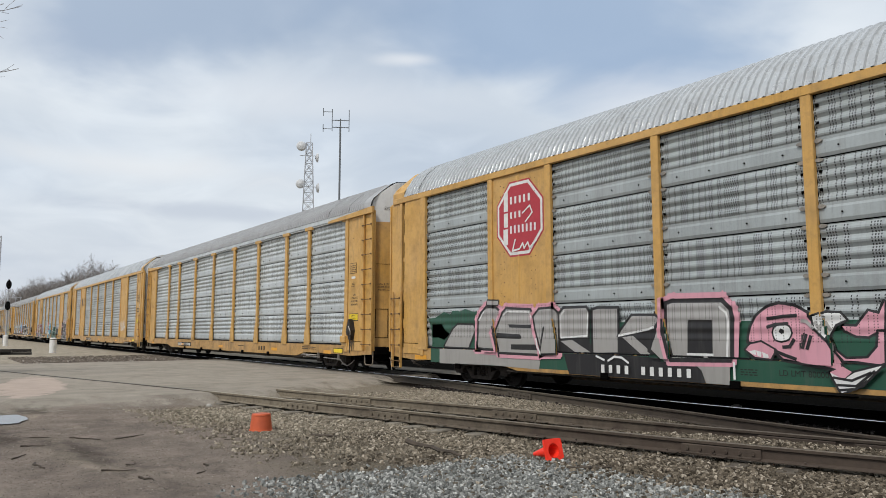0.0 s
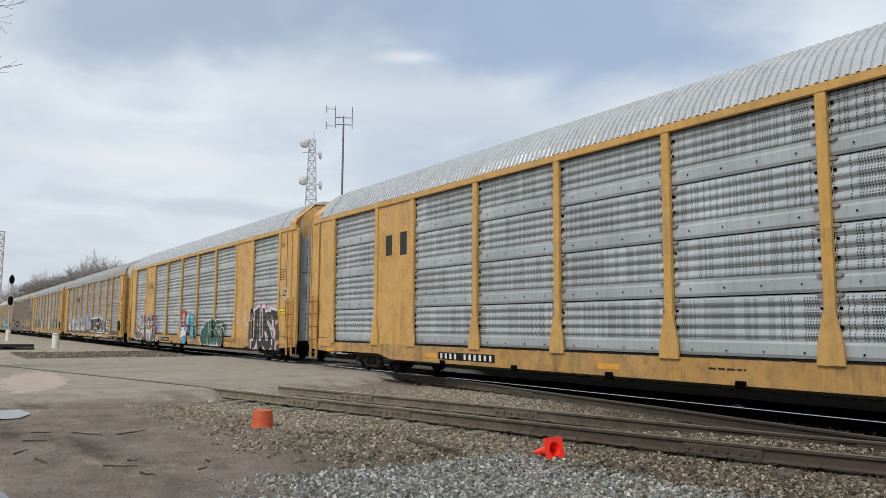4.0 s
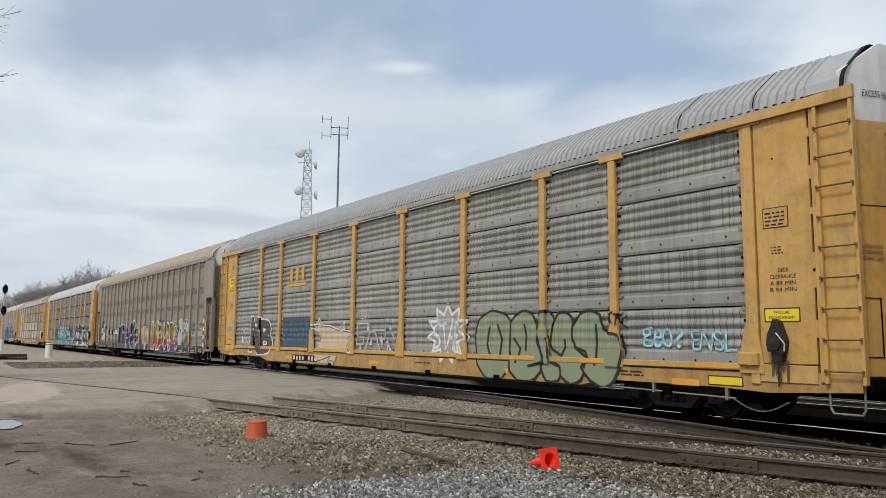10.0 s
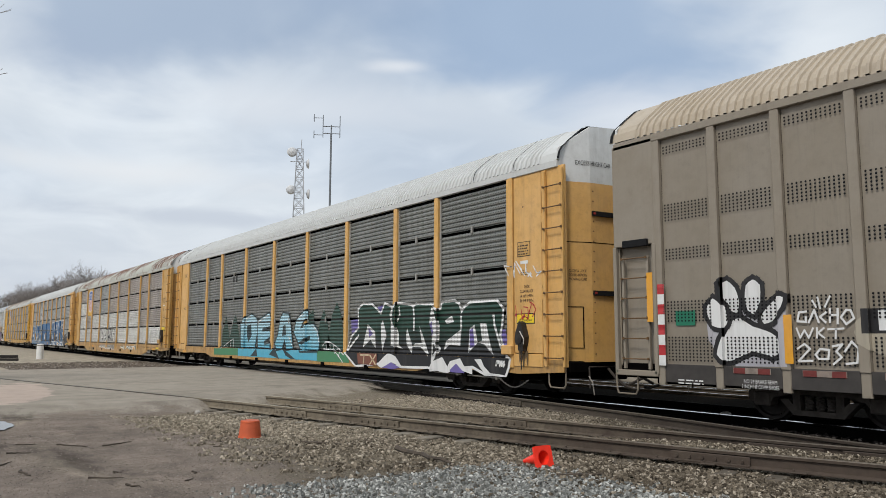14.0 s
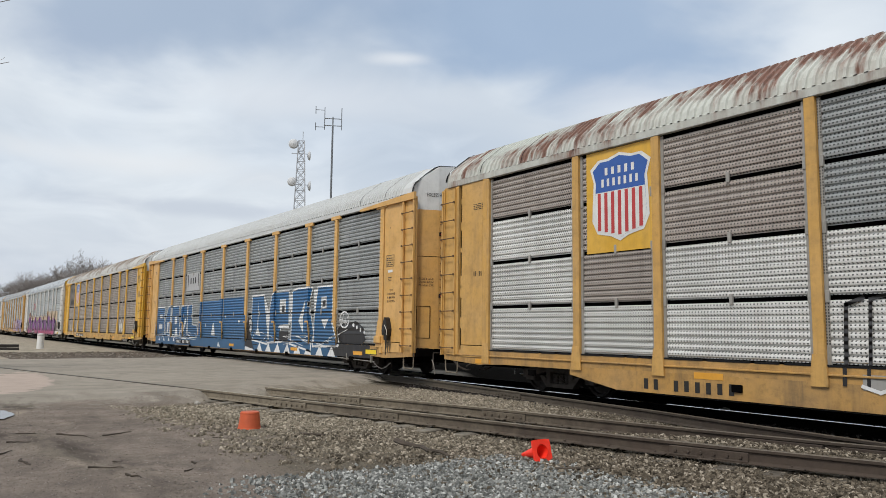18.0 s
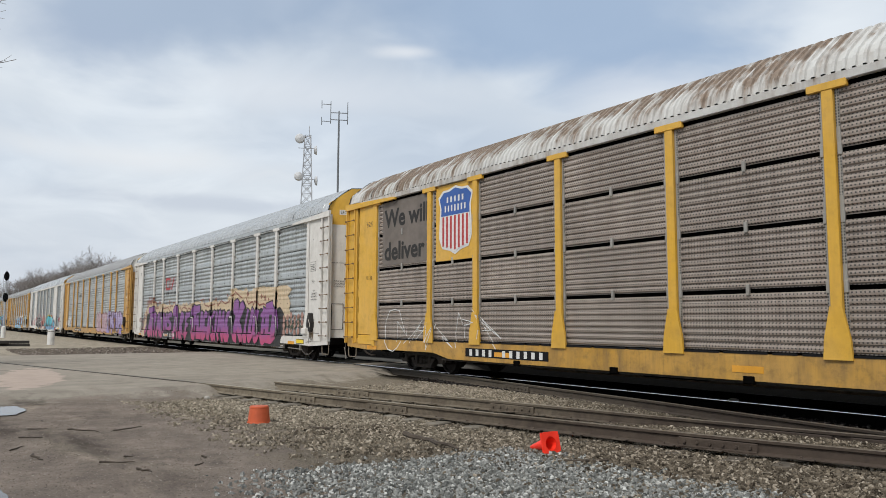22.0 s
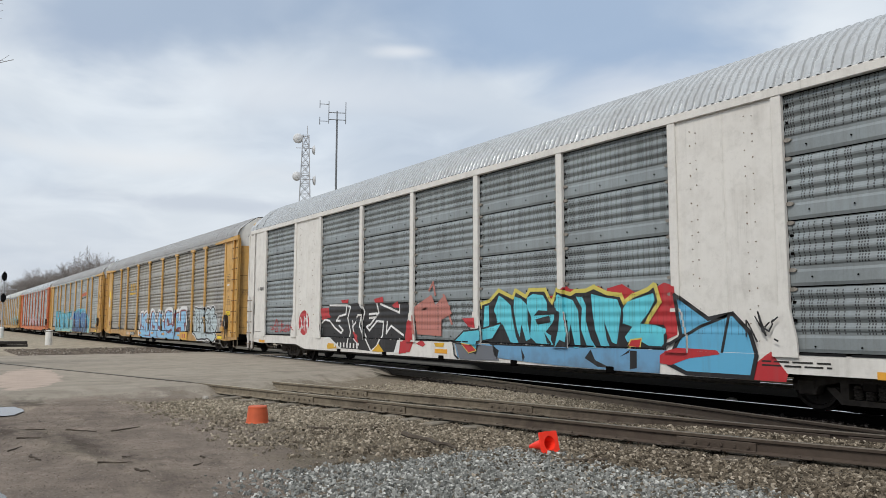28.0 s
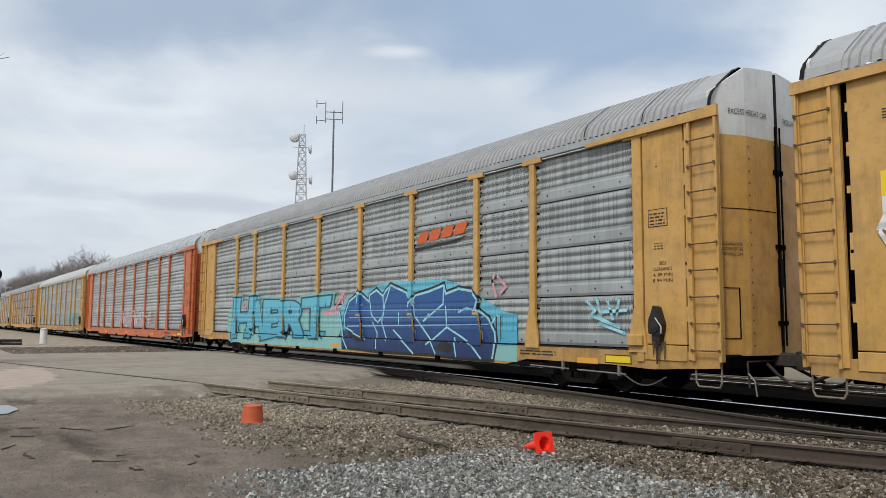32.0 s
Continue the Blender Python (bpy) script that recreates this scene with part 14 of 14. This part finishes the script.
sprayed(c15, so15, 0.0168, SP_ICEB, 0.06, [(10.63, 1.76), (10.86, 1.56), (10.75, 1.47), (11.2, 1.34)], [(10.91, 1.79), (11.03, 1.37), (11.47, 1.25)], [(11.19, 1.72), (11.31, 1.4)], [(11.46, 1.74), (11.41, 1.46)], [(11.03, 1.53), (11.63, 1.56)], [(10.98, 1.31), (11.58, 1.14)])
sprayed(c14, so14, 0.0180, SP_BLACK, 0.05, [(-13, 1.6), (-12.72, 1.62)], [(-12.89, 1.88), (-12.83, 1.53)], [(-12.62, 1.8), (-12.65, 1.55)], [(-12.62, 1.7), (-12.39, 1.72)], [(-12.32, 1.94), (-12.31, 1.52)], [(-12.45, 1.79), (-12.09, 1.81)], [(-12.26, 1.64), (-12.06, 1.69)], [(-12.72, 1.52), (-12.1, 1.5)])
sprayed(c14, so14, 0.0192, SP_WHITE, 0.04, [(-12.76, 1.45), (-12.59, 1.33), (-12.62, 1.45), (-12.43, 1.33), (-12.39, 1.44), (-12.32, 1.25)])
sprayed(c14, so14, 0.0204, SP_BROWN, 0.05, [(-12.11, 1.22), (-12.05, 1.3), (-11.97, 1.34), (-11.87, 1.31), (-11.83, 1.22), (-11.88, 1.13), (-11.97, 1.1), (-12.05, 1.13), (-12.11, 1.22)], [(-12.06, 1.31), (-11.87, 1.12)])
FLAME = plain("emblem_orange", (0.60, 0.11, 0.02), 0.5, var=0.2)
drape(c15, "emblem", [([(4.5 + 0.55 * k, 3.36 + 0.03 * k), (4.95 + 0.55 * k, 3.38 + 0.03 * k), (5.1 + 0.55 * k, 3.66 + 0.03 * k), (4.65 + 0.55 * k, 3.64 + 0.03 * k)], 0.0) for k in range(4)], FLAME, 0.004, so15)
drape(c15, "emblem_swoosh", [([(4.4, 3.18), (6.2, 3.26), (6.8, 3.42), (6.0, 3.32), (4.4, 3.26)], 0.0)], LETTER, 0.004, so15)

# last cars: faint pieces seen from afar
drape(c16, "graffiti_pale", strokes(-3.0, 5.6, 0.9, 1.95, 161, 26, 0.12), SP_PINK, 0.004, so16)
drape(c16, "graffiti_white", strokes(-3.0, 5.6, 0.9, 1.95, 162, 18, 0.07), SP_WHITE, 0.007, so16)
drape(c17, "graffiti_green", strokes(0.0, 11.0, 0.8, 2.1, 171, 24, 0.09), SP_TEAL, 0.004, so17)
drape(c18, "graffiti_white", strokes(-6.0, 6.0, 0.8, 1.9, 181, 16, 0.08), SP_WHITE, 0.004, so18)


# ---- the yard's loose things and the distance ----
def yard(x, y):
    return (x, y, ground_z(x, y))


BUCKET = plain("faded_orange_plastic", (0.52, 0.095, 0.03), 0.55, var=0.3, scale=6)
CONE = plain("bright_orange_plastic", (0.95, 0.038, 0.016), 0.45, var=0.15, scale=6)
b = thing("orange_bucket", yard(-10.90, 4.16), "faded orange plastic bucket turned upside down on gravel", "bucket", rz=20)
bm = bmesh.new()
turned(bm, [(0.165, 0.0), (0.172, 0.004), (0.168, 0.02), (0.162, 0.022), (0.136, 0.240), (0.130, 0.247), (0.02, 0.249)], "z", 28)
part("body", bm, BUCKET, b)
bm = bmesh.new()
turned(bm, [(0.139, 0.218), (0.142, 0.220), (0.142, 0.229), (0.136, 0.231)], "z", 28, close=False)
part("rib", bm, BUCKET, b)

cone = thing("traffic_cone", yard(-6.52, 5.95), "bright orange traffic cone lying on its side on gravel", "traffic cone")
bm = bmesh.new()
turned(bm, [(0.118, 0.0), (0.115, 0.02), (0.10, 0.03), (0.028, 0.40), (0.02, 0.41), (0.016, 0.40), (0.085, 0.03), (0.095, -0.023)], "x", 24, close=False)
tip = part("shell", bm, CONE, cone)
tip.matrix_basis = pose(0, 0, 0.110, 0, 14, 180) @ Matrix.Scale(0.82, 4)
bm = bmesh.new()
sq, hole = [], []
for i in range(24):
    a = 2 * math.pi * i / 24
    k = 0.165 / max(abs(math.cos(a)), abs(math.sin(a))) * (0.96 if i % 6 == 3 else 1.0)
    sq.append((k * math.cos(a), k * math.sin(a)))
    hole.append((0.10 * math.cos(a), 0.10 * math.sin(a)))
for lo, hi in ((0.0, -0.022),):
    rings = [[bm.verts.new((w, u, v)) for u, v in ring] for ring, w in ((hole, lo), (sq, lo), (sq, hi), (hole, hi))]
    for a, c_ in zip(rings, rings[1:] + rings[:1]):
        for i in range(24):
            j = (i + 1) % 24
            bm.faces.new((a[i], a[j], c_[j], c_[i]))
base = part("base", bm, CONE, cone)
base.matrix_basis = pose(0, 0, 0.110, 0, 14, 180) @ Matrix.Scale(0.82, 4)

WATER = Nodes("puddle_water", 0.03)
WATER.p.inputs["IOR"].default_value = 1.33
WATER.p.inputs["Specular IOR Level"].default_value = 0.9
PUDDLE = WATER.colour((0.035, 0.032, 0.028))
for cx, cy, rx, ry, seed in ((-14.55, 1.14, 0.95, 0.30, 4), (-7.35, 0.56, 0.55, 0.10, 9)):
    rr = random.Random(seed)
    bm = bmesh.new()
    bm.faces.new([bm.verts.new((cx + rx * math.cos(a) * k, cy + ry * math.sin(a) * k, 0)) for a, k in ((2 * math.pi * i / 30, rr.uniform(0.86, 1.1)) for i in range(30))])
    p = tagged(part("puddle", bm, PUDDLE, None), "shallow rain puddle on packed dirt, mirroring the sky", "puddle")
    p.location.z = max(ground_z(cx + rx * math.cos(a), cy + ry * math.sin(a)) for a in (0, 1.5, 3, 4.5)) + 0.012

WOOD = plain("grey_driftwood", (0.075, 0.058, 0.043), 0.95, var=0.6, scale=9)


def tube(bm, pts, radii, sides=6):
    """One round limb through a chain of points."""
    rings = []
    for k, p in enumerate(pts):
        d = pts[min(k + 1, len(pts) - 1)] - pts[max(k - 1, 0)]
        q = d.to_track_quat("Z", "Y")
        rings.append([bm.verts.new(p + q @ Vector((math.cos(2 * math.pi * i / sides), math.sin(2 * math.pi * i / sides), 0)) * radii[k]) for i in range(sides)])
    for a, b in zip(rings, rings[1:]):
        for i in range(sides):
            bm.faces.new((a[i], a[(i + 1) % sides], b[(i + 1) % sides], b[i]))
    bm.faces.new(rings[0][::-1])
    bm.faces.new(rings[-1])


def stick(a, b, r, label, seed):
    rr = random.Random(seed)
    a, b = Vector(yard(*a)), Vector(yard(*b))
    bm = bmesh.new()
    n = 6
    pts = [a.lerp(b, k / n) + Vector((rr.uniform(-1, 1) * r * 1.6, rr.uniform(-1, 1) * r * 1.6, r * rr.uniform(0.6, 1.3))) for k in range(n + 1)]
    tube(bm, pts, [r * (1.1 - 0.6 * k / n) for k in range(n + 1)])
    return tagged(part("stick", bm, WOOD, None), label, "stick", "sticks on the ground")


stick((-8.55, 5.24), (-7.31, 5.25), 0.034, "dark weathered stick lying on gravel", 1)
stick((-11.56, 1.67), (-11.18, 2.02), 0.011, "thin brown stick on packed dirt", 2)
stick((-11.14, 2.19), (-11.31, 2.59), 0.011, "thin brown stick on packed dirt", 3)
stick((-11.85, 1.24), (-11.74, 1.45), 0.009, "thin brown stick on packed dirt", 9)
stick((-11.0, 1.05), (-10.88, 1.31), 0.010, "thin brown stick on packed dirt", 10)
stick((-8.1, 1.83), (-7.91, 1.92), 0.012, "short dark stick on packed dirt", 11)
stick((-9.99, 0.87), (-10.3, 1.04), 0.009, "thin brown stick on packed dirt", 12)
stick((-5.96, 5.69), (-5.8, 6.16), 0.022, "short dark piece of wood on gravel", 4)
stick((-9.9, 4.5), (-9.3, 5.0), 0.018, "short brown stick on gravel", 5)
stick((-9.0, 3.7), (-8.6, 4.1), 0.010, "thin twig on gravel", 6)
stick((-8.7, 1.6), (-8.5, 1.9), 0.010, "short dark stick on packed dirt", 7)
stick((-9.6, 1.05), (-9.2, 1.1), 0.012, "thin twig on packed dirt", 8)
for k in range(15):
    rr = random.Random(300 + k)
    x, y = rr.uniform(-15, -4), rr.uniform(1.0, 5.6)
    a = rr.uniform(0, 3.14)
    l = rr.uniform(0.06, 0.22)
    stick((x, y), (x + l * math.cos(a), y + l * math.sin(a)), rr.uniform(0.005, 0.011), "bit of dead twig on the ground", 400 + k)

rock = Nodes("pale_lump", 0.9)
ROCK = rock.colour(rock.mix(rock.noise(rock.coords(), 9.0), (0.42, 0.40, 0.36), (0.25, 0.23, 0.20)))
for cx, cy, s in ((-8.75, 12.62, 0.10), (-15.3, 4.75, 0.06)):
    bm = bmesh.new()
    bmesh.ops.create_icosphere(bm, subdivisions=2, radius=s)
    for v in bm.verts:
        v.co *= 1 + 0.35 * noise.noise(v.co * 9 + Vector((cx, cy, 0)))
        v.co.z *= 0.7
    r_ = tagged(part("stone", bm, ROCK, None), "pale lump of stone beside the rails", "stone", "loose stones")
    r_.location = Vector(yard(cx, cy)) + Vector((0, 0, s * 0.4))

# white post beside the road
post_t = thing("marker_post", (-54.5, 6.70, -0.2), "short white painted post beside the road", "post")
bm = bmesh.new()
turned(bm, [(0.215, 0.0), (0.21, 0.94), (0.19, 0.98), (0.02, 1.0)], "z", 20)
part("shaft", bm, plain("white_post_paint", (0.72, 0.71, 0.68), 0.7, var=0.25, scale=3), post_t)
bm = bmesh.new()
turned(bm, [(0.216, 0.87), (0.216, 0.91)], "z", 20, close=False)
part("rust_band", bm, RUST, post_t)

# old ties stacked beyond the road
stack = thing("tie_stack", (-52.5, 3.4, -0.2), "dark weathered ties stacked beyond the road", "timber stack")
for k in range(10):
    bm = bmesh.new()
    bevel_box(bm, -1.3, 1.3, -0.11, 0.11, 0, 0.17, 0.02)
    t_ = part("timber", bm, DARK_TIE, stack)
    t_.matrix_basis = pose(0.4 * math.sin(k * 2.1), -1.6 + (k % 5) * 0.55, 0.18 * (k // 5), 0, 0, 78 + 9 * math.sin(k * 1.3))

# railway signal
PALEMETAL = plain("pale_galvanised", (0.42, 0.43, 0.45), 0.5, 0.3, var=0.2)
AZ = lambda deg, d: (-d * math.cos(radians(deg)), d * math.sin(radians(deg)))
sx, sy = AZ(4.22, 80)
sig = thing("signal_mast", (sx, sy, -0.25), "railway signal with two black round heads on a pale mast", "railway signal", rz=0)
bm = bmesh.new()
rod(bm, (0, 0, 0.0), (0, 0, 6.2), 0.07, 10)
part("mast", bm, PALEMETAL, sig)
bm = bmesh.new()
turned(bm, [(0.20, 0.0), (0.19, 1.05), (0.09, 1.1)], "z", 14)
part("base", bm, MATS["white_post_paint"], sig)
for z in (5.70, 3.75):
    head = new("signal_head")
    head.parent = sig
    head.location = (0.1, 0, z)
    bm = bmesh.new()
    prism(bm, [(0.22 * math.sin(a), 0.42 * math.cos(a)) for a in [2 * math.pi * k / 24 for k in range(24)]], "x", 0.0, 0.03)
    part("target", bm, BLACK, head)
    for dz in (-0.26, 0.0, 0.26):
        bm = bmesh.new()
        turned(bm, [(0.11, 0.03), (0.12, 0.25), (0.10, 0.25), (0.09, 0.04)], "x", 14, (0, 0, dz))
        part("hood", bm, BLACK, head)
bm = bmesh.new()
for s in (-0.2, 0.2):
    rod(bm, (-0.35, s, 0.3), (-0.35, s, 5.9), 0.02, 5)
for k in range(16):
    rod(bm, (-0.35, -0.2, 0.5 + 0.34 * k), (-0.35, 0.2, 0.5 + 0.34 * k), 0.012, 5)
part("ladder", bm, PALEMETAL, sig)


def lattice(t, legs, z0, z1, w0, w1, bays, r, mat):
    """Lattice shaft: legs, rings and diagonals, each its own part."""
    def at(k, u):
        w = w0 + (w1 - w0) * u
        a = 2 * math.pi * k / legs + math.pi / 4
        return Vector((w * math.cos(a), w * math.sin(a), z0 + (z1 - z0) * u))
    for k in range(legs):
        bm = bmesh.new()
        rod(bm, at(k, 0), at(k, 1), r, 6)
        part("leg", bm, mat, t)
    for i in range(bays):
        u0, u1 = i / bays, (i + 1) / bays
        bm = bmesh.new()
        for k in range(legs):
            rod(bm, at(k, u1), at((k + 1) % legs, u1), r * 0.6, 5)
            rod(bm, at(k, u0), at((k + 1) % legs, u1), r * 0.55, 5)
            rod(bm, at((k + 1) % legs, u0), at(k, u1), r * 0.55, 5)
        part("bracing", bm, mat, t)


lx, ly = AZ(3.45, 96)
gan = thing("lattice_mast", (lx, ly, -0.3), "slim grey lattice mast of a railway gantry", "lattice mast")
lattice(gan, 4, 0, 11.9, 0.45, 0.40, 14, 0.05, PALEMETAL)
bm = bmesh.new()
for z in (4.2, 5.2):
    rod(bm, (0, 0.3, z), (0, 2.6, z), 0.04, 6)
for k in range(5):
    rod(bm, (0, 0.5 + 0.5 * k, 4.2), (0, 0.5 + 0.5 * k, 5.2), 0.03, 5)
part("side_platform", bm, PALEMETAL, gan)

# tall whip mast with dipoles
AERIAL = plain("grey_steel_mast", (0.16, 0.17, 0.18), 0.5, 0.4, var=0.2)
mx, my = AZ(26.28, 62)
mast = thing("antenna_mast", (mx, my, -0.3), "tall grey pole with dipole antennas at its top", "antenna mast", rz=63.7)
bm = bmesh.new()
rod(bm, (0, 0, 0), (0, 0, 18.4), 0.10, 10, 0.075)
part("pole", bm, AERIAL, mast)
bm = bmesh.new()
rod(bm, (0, 0, 17.9), (0, 0, 19.2), 0.05, 8)
part("top_tube", bm, AERIAL, mast)
for z in (18.45, 19.05):
    bm = bmesh.new()
    rod(bm, (-0.68, 0, z), (0.72, 0, z), 0.035, 6)
    part("crossarm", bm, AERIAL, mast)
for x, z0, z1 in ((-0.68, 18.1, 20.0), (0.72, 18.1, 20.0), (-1.42, 19.4, 20.05), (-1.42, 18.0, 18.65)):
    bm = bmesh.new()
    rod(bm, (x, 0, z0), (x, 0, z1), 0.032, 6)
    part("dipole", bm, AERIAL, mast)
for z in (19.75, 18.3):
    bm = bmesh.new()
    rod(bm, (-1.42, 0, z), (-0.68, 0, z), 0.028, 6)
    part("stub_arm", bm, AERIAL, mast)

# microwave tower
tx, ty = AZ(23.95, 112)
tow = thing("microwave_tower", (tx, ty, -0.3), "pale four-legged lattice tower with round dish antennas", "radio tower", rz=66)
lattice(tow, 4, 0, 29.4, 2.1, 0.62, 20, 0.075, PALEMETAL)
for x, y, z, r in ((-1.15, -0.3, 28.9, 0.75), (1.15, 0.2, 27.3, 0.72), (-1.2, -0.2, 23.2, 0.7), (1.3, 0.2, 22.7, 0.75)):
    bm = bmesh.new()
    turned(bm, [(0.1, -0.25), (r * 0.75, -0.12), (r, 0.12), (r * 0.98, 0.2), (r * 0.5, 0.26), (0.05, 0.28)], "x" if x > 0 else "y", 20, (x, y, z))
    part("dish", bm, plain("dish_white", (0.55, 0.56, 0.57), 0.5, var=0.15), tow)
for z in (27.5, 22.8):
    bm = bmesh.new()
    rod(bm, (-1.4, 0, z), (1.4, 0, z), 0.05, 6)
    part("dish_arm", bm, PALEMETAL, tow)
bm = bmesh.new()
rod(bm, (0.2, 0, 29.3), (0.2, 0, 30.9), 0.05, 6)
part("lightning_rod", bm, PALEMETAL, tow)


# bare trees
# bark is lightened so its colour carries the haze over the far trees
BARK = plain("hazed_bark", (0.27, 0.245, 0.23), 0.95, var=0.4, scale=2)


def grow(bm, base, way, length, radius, depth, r, thin):
    """A limb that bends and forks until it is a twig."""
    p, d = Vector(base), Vector(way).normalized()
    segs = 3 if depth > 1 else 2
    rad = radius
    for s in range(segs):
        d = (d + Vector((r.uniform(-1, 1), r.uniform(-1, 1), r.uniform(-0.35, 0.75))) * 0.16).normalized()
        q = p + d * length / segs
        nxt = max(thin, rad * 0.80)
        rod(bm, p, q, rad, 5 if depth > 2 else 3, nxt)
        if depth > 0 and (s > 0 or depth < 3):
            for _ in range(2 if depth > 1 else 5):
                side = Vector((r.uniform(-1, 1), r.uniform(-1, 1), r.uniform(-0.2, 0.7)))
                grow(bm, q, d * 0.75 + side * 0.85, length * r.uniform(0.52, 0.72), max(thin, nxt * 0.55), depth - 1, r, thin)
        p, rad = q, nxt


TREES = []
for k in range(3):
    r = random.Random(700 + k)
    bt, bc = bmesh.new(), bmesh.new()
    rod(bt, (0, 0, 0), (0.2, 0.1, 4.6), 0.42, 8, 0.30)
    for j in range(9):
        a = j * 0.7 + r.uniform(-0.3, 0.3)
        grow(bc, (0.2, 0.1, 2.8 + 0.22 * j), (math.cos(a) * 0.75, math.sin(a) * 0.75, 1.0), r.uniform(5.2, 6.8), 0.20, 3, r, 0.022)
    t = thing("bare_tree", (0, 0, -0.4), "leafless grey-brown tree on the far side of the yard", "tree", "far trees")
    part("trunk", bt, BARK, t)
    part("crown", bc, BARK, t)
    TREES.append(t)
spots = [(4.9, 235, 0.72), (5.8, 245, 0.92), (6.6, 230, 0.98), (7.5, 250, 1.0), (8.4, 240, 0.98), (9.2, 235, 1.15), (9.9, 225, 1.22), (10.6, 240, 1.28), (11.4, 228, 1.2), (12.3, 245, 1.1), (5.3, 280, 0.95), (8.0, 285, 1.15), (10.2, 290, 1.4), (6.9, 300, 1.1), (7.1, 238, 0.95), (8.9, 246, 1.05), (9.6, 255, 1.2), (11.0, 250, 1.25), (5.4, 240, 0.85), (6.2, 258, 0.95)]
for k, (az, d, s) in enumerate(spots):
    x, y = AZ(az, d)
    t = TREES[k % 3]
    if k >= 3:
        t = copy_thing(t, pose(x, y, -0.4, 0, 0, 47 * k))
    else:
        t.matrix_world = pose(x, y, -0.4, 0, 0, 47 * k)
    t.scale = (s, s, s)

near = thing("overhanging_tree", (-25.0, -4.6, -0.3), "bare tree whose thin twigs hang into view", "tree")
r = random.Random(77)
bt, bc = bmesh.new(), bmesh.new()
rod(bt, (0, 0, 0), (0.1, 0.3, 6.0), 0.30, 9, 0.22)
rod(bt, (0.1, 0.3, 6.0), (0.0, 0.5, 10.0), 0.22, 8, 0.12)
for z, tgt in ((6.4, (0.0, 5.25, 8.65)), (8.8, (0.3, 5.05, 10.75))):
    a, b_ = Vector((0.05, 0.4, z)), Vector(tgt)
    rod(bc, a, b_, 0.07, 6, 0.022)
    for k in range(9):
        u = 0.35 + 0.65 * k / 8
        grow(bc, a.lerp(b_, u), (r.uniform(-0.6, 0.6), 0.75, r.uniform(-0.35, 0.6)), 0.85, 0.014, 1, r, 0.006)
for j in range(5):
    a = 2.2 + j * 0.75
    grow(bc, (0.05, 0.4, 6.5 + 0.6 * j), (math.cos(a), -abs(math.sin(a)), 0.9), 2.6, 0.09, 2, r, 0.01)
part("trunk", bt, BARK, near)
part("crown", bc, BARK, near)


# ---- movement ----
def motions():
    times = [2 * k for k in range(17)]
    for i, (c, sets, _) in enumerate(CARS):
        x0 = c.matrix_world.translation.x
        walk(c, [(t, pose(x0 + train_s(t) - train_s(0), TRACK_Y, 0)) for t in times])
        for w, ax in sets:
            # the wheels roll while they pass near the crossing
            frames = [k / FPS for k in range(32 * FPS + 1) if -30 < x0 + ax + train_s(k / FPS) - train_s(0) < 3]
            at = Vector((w.location.x, 0, WHEEL_R))
            rows = []
            for t in ([0.0] if not frames or frames[0] > 0 else []) + frames + ([32.0] if not frames or frames[-1] < 32 else []):
                tt = t if not frames else max(frames[0], min(frames[-1], t))
                roll = ((train_s(tt) - train_s(frames[0] if frames else 0)) / WHEEL_R)
                rows.append((t, Matrix.Translation(at) @ Matrix.Rotation(roll, 4, "Y")))
            walk(w, rows)


motions()
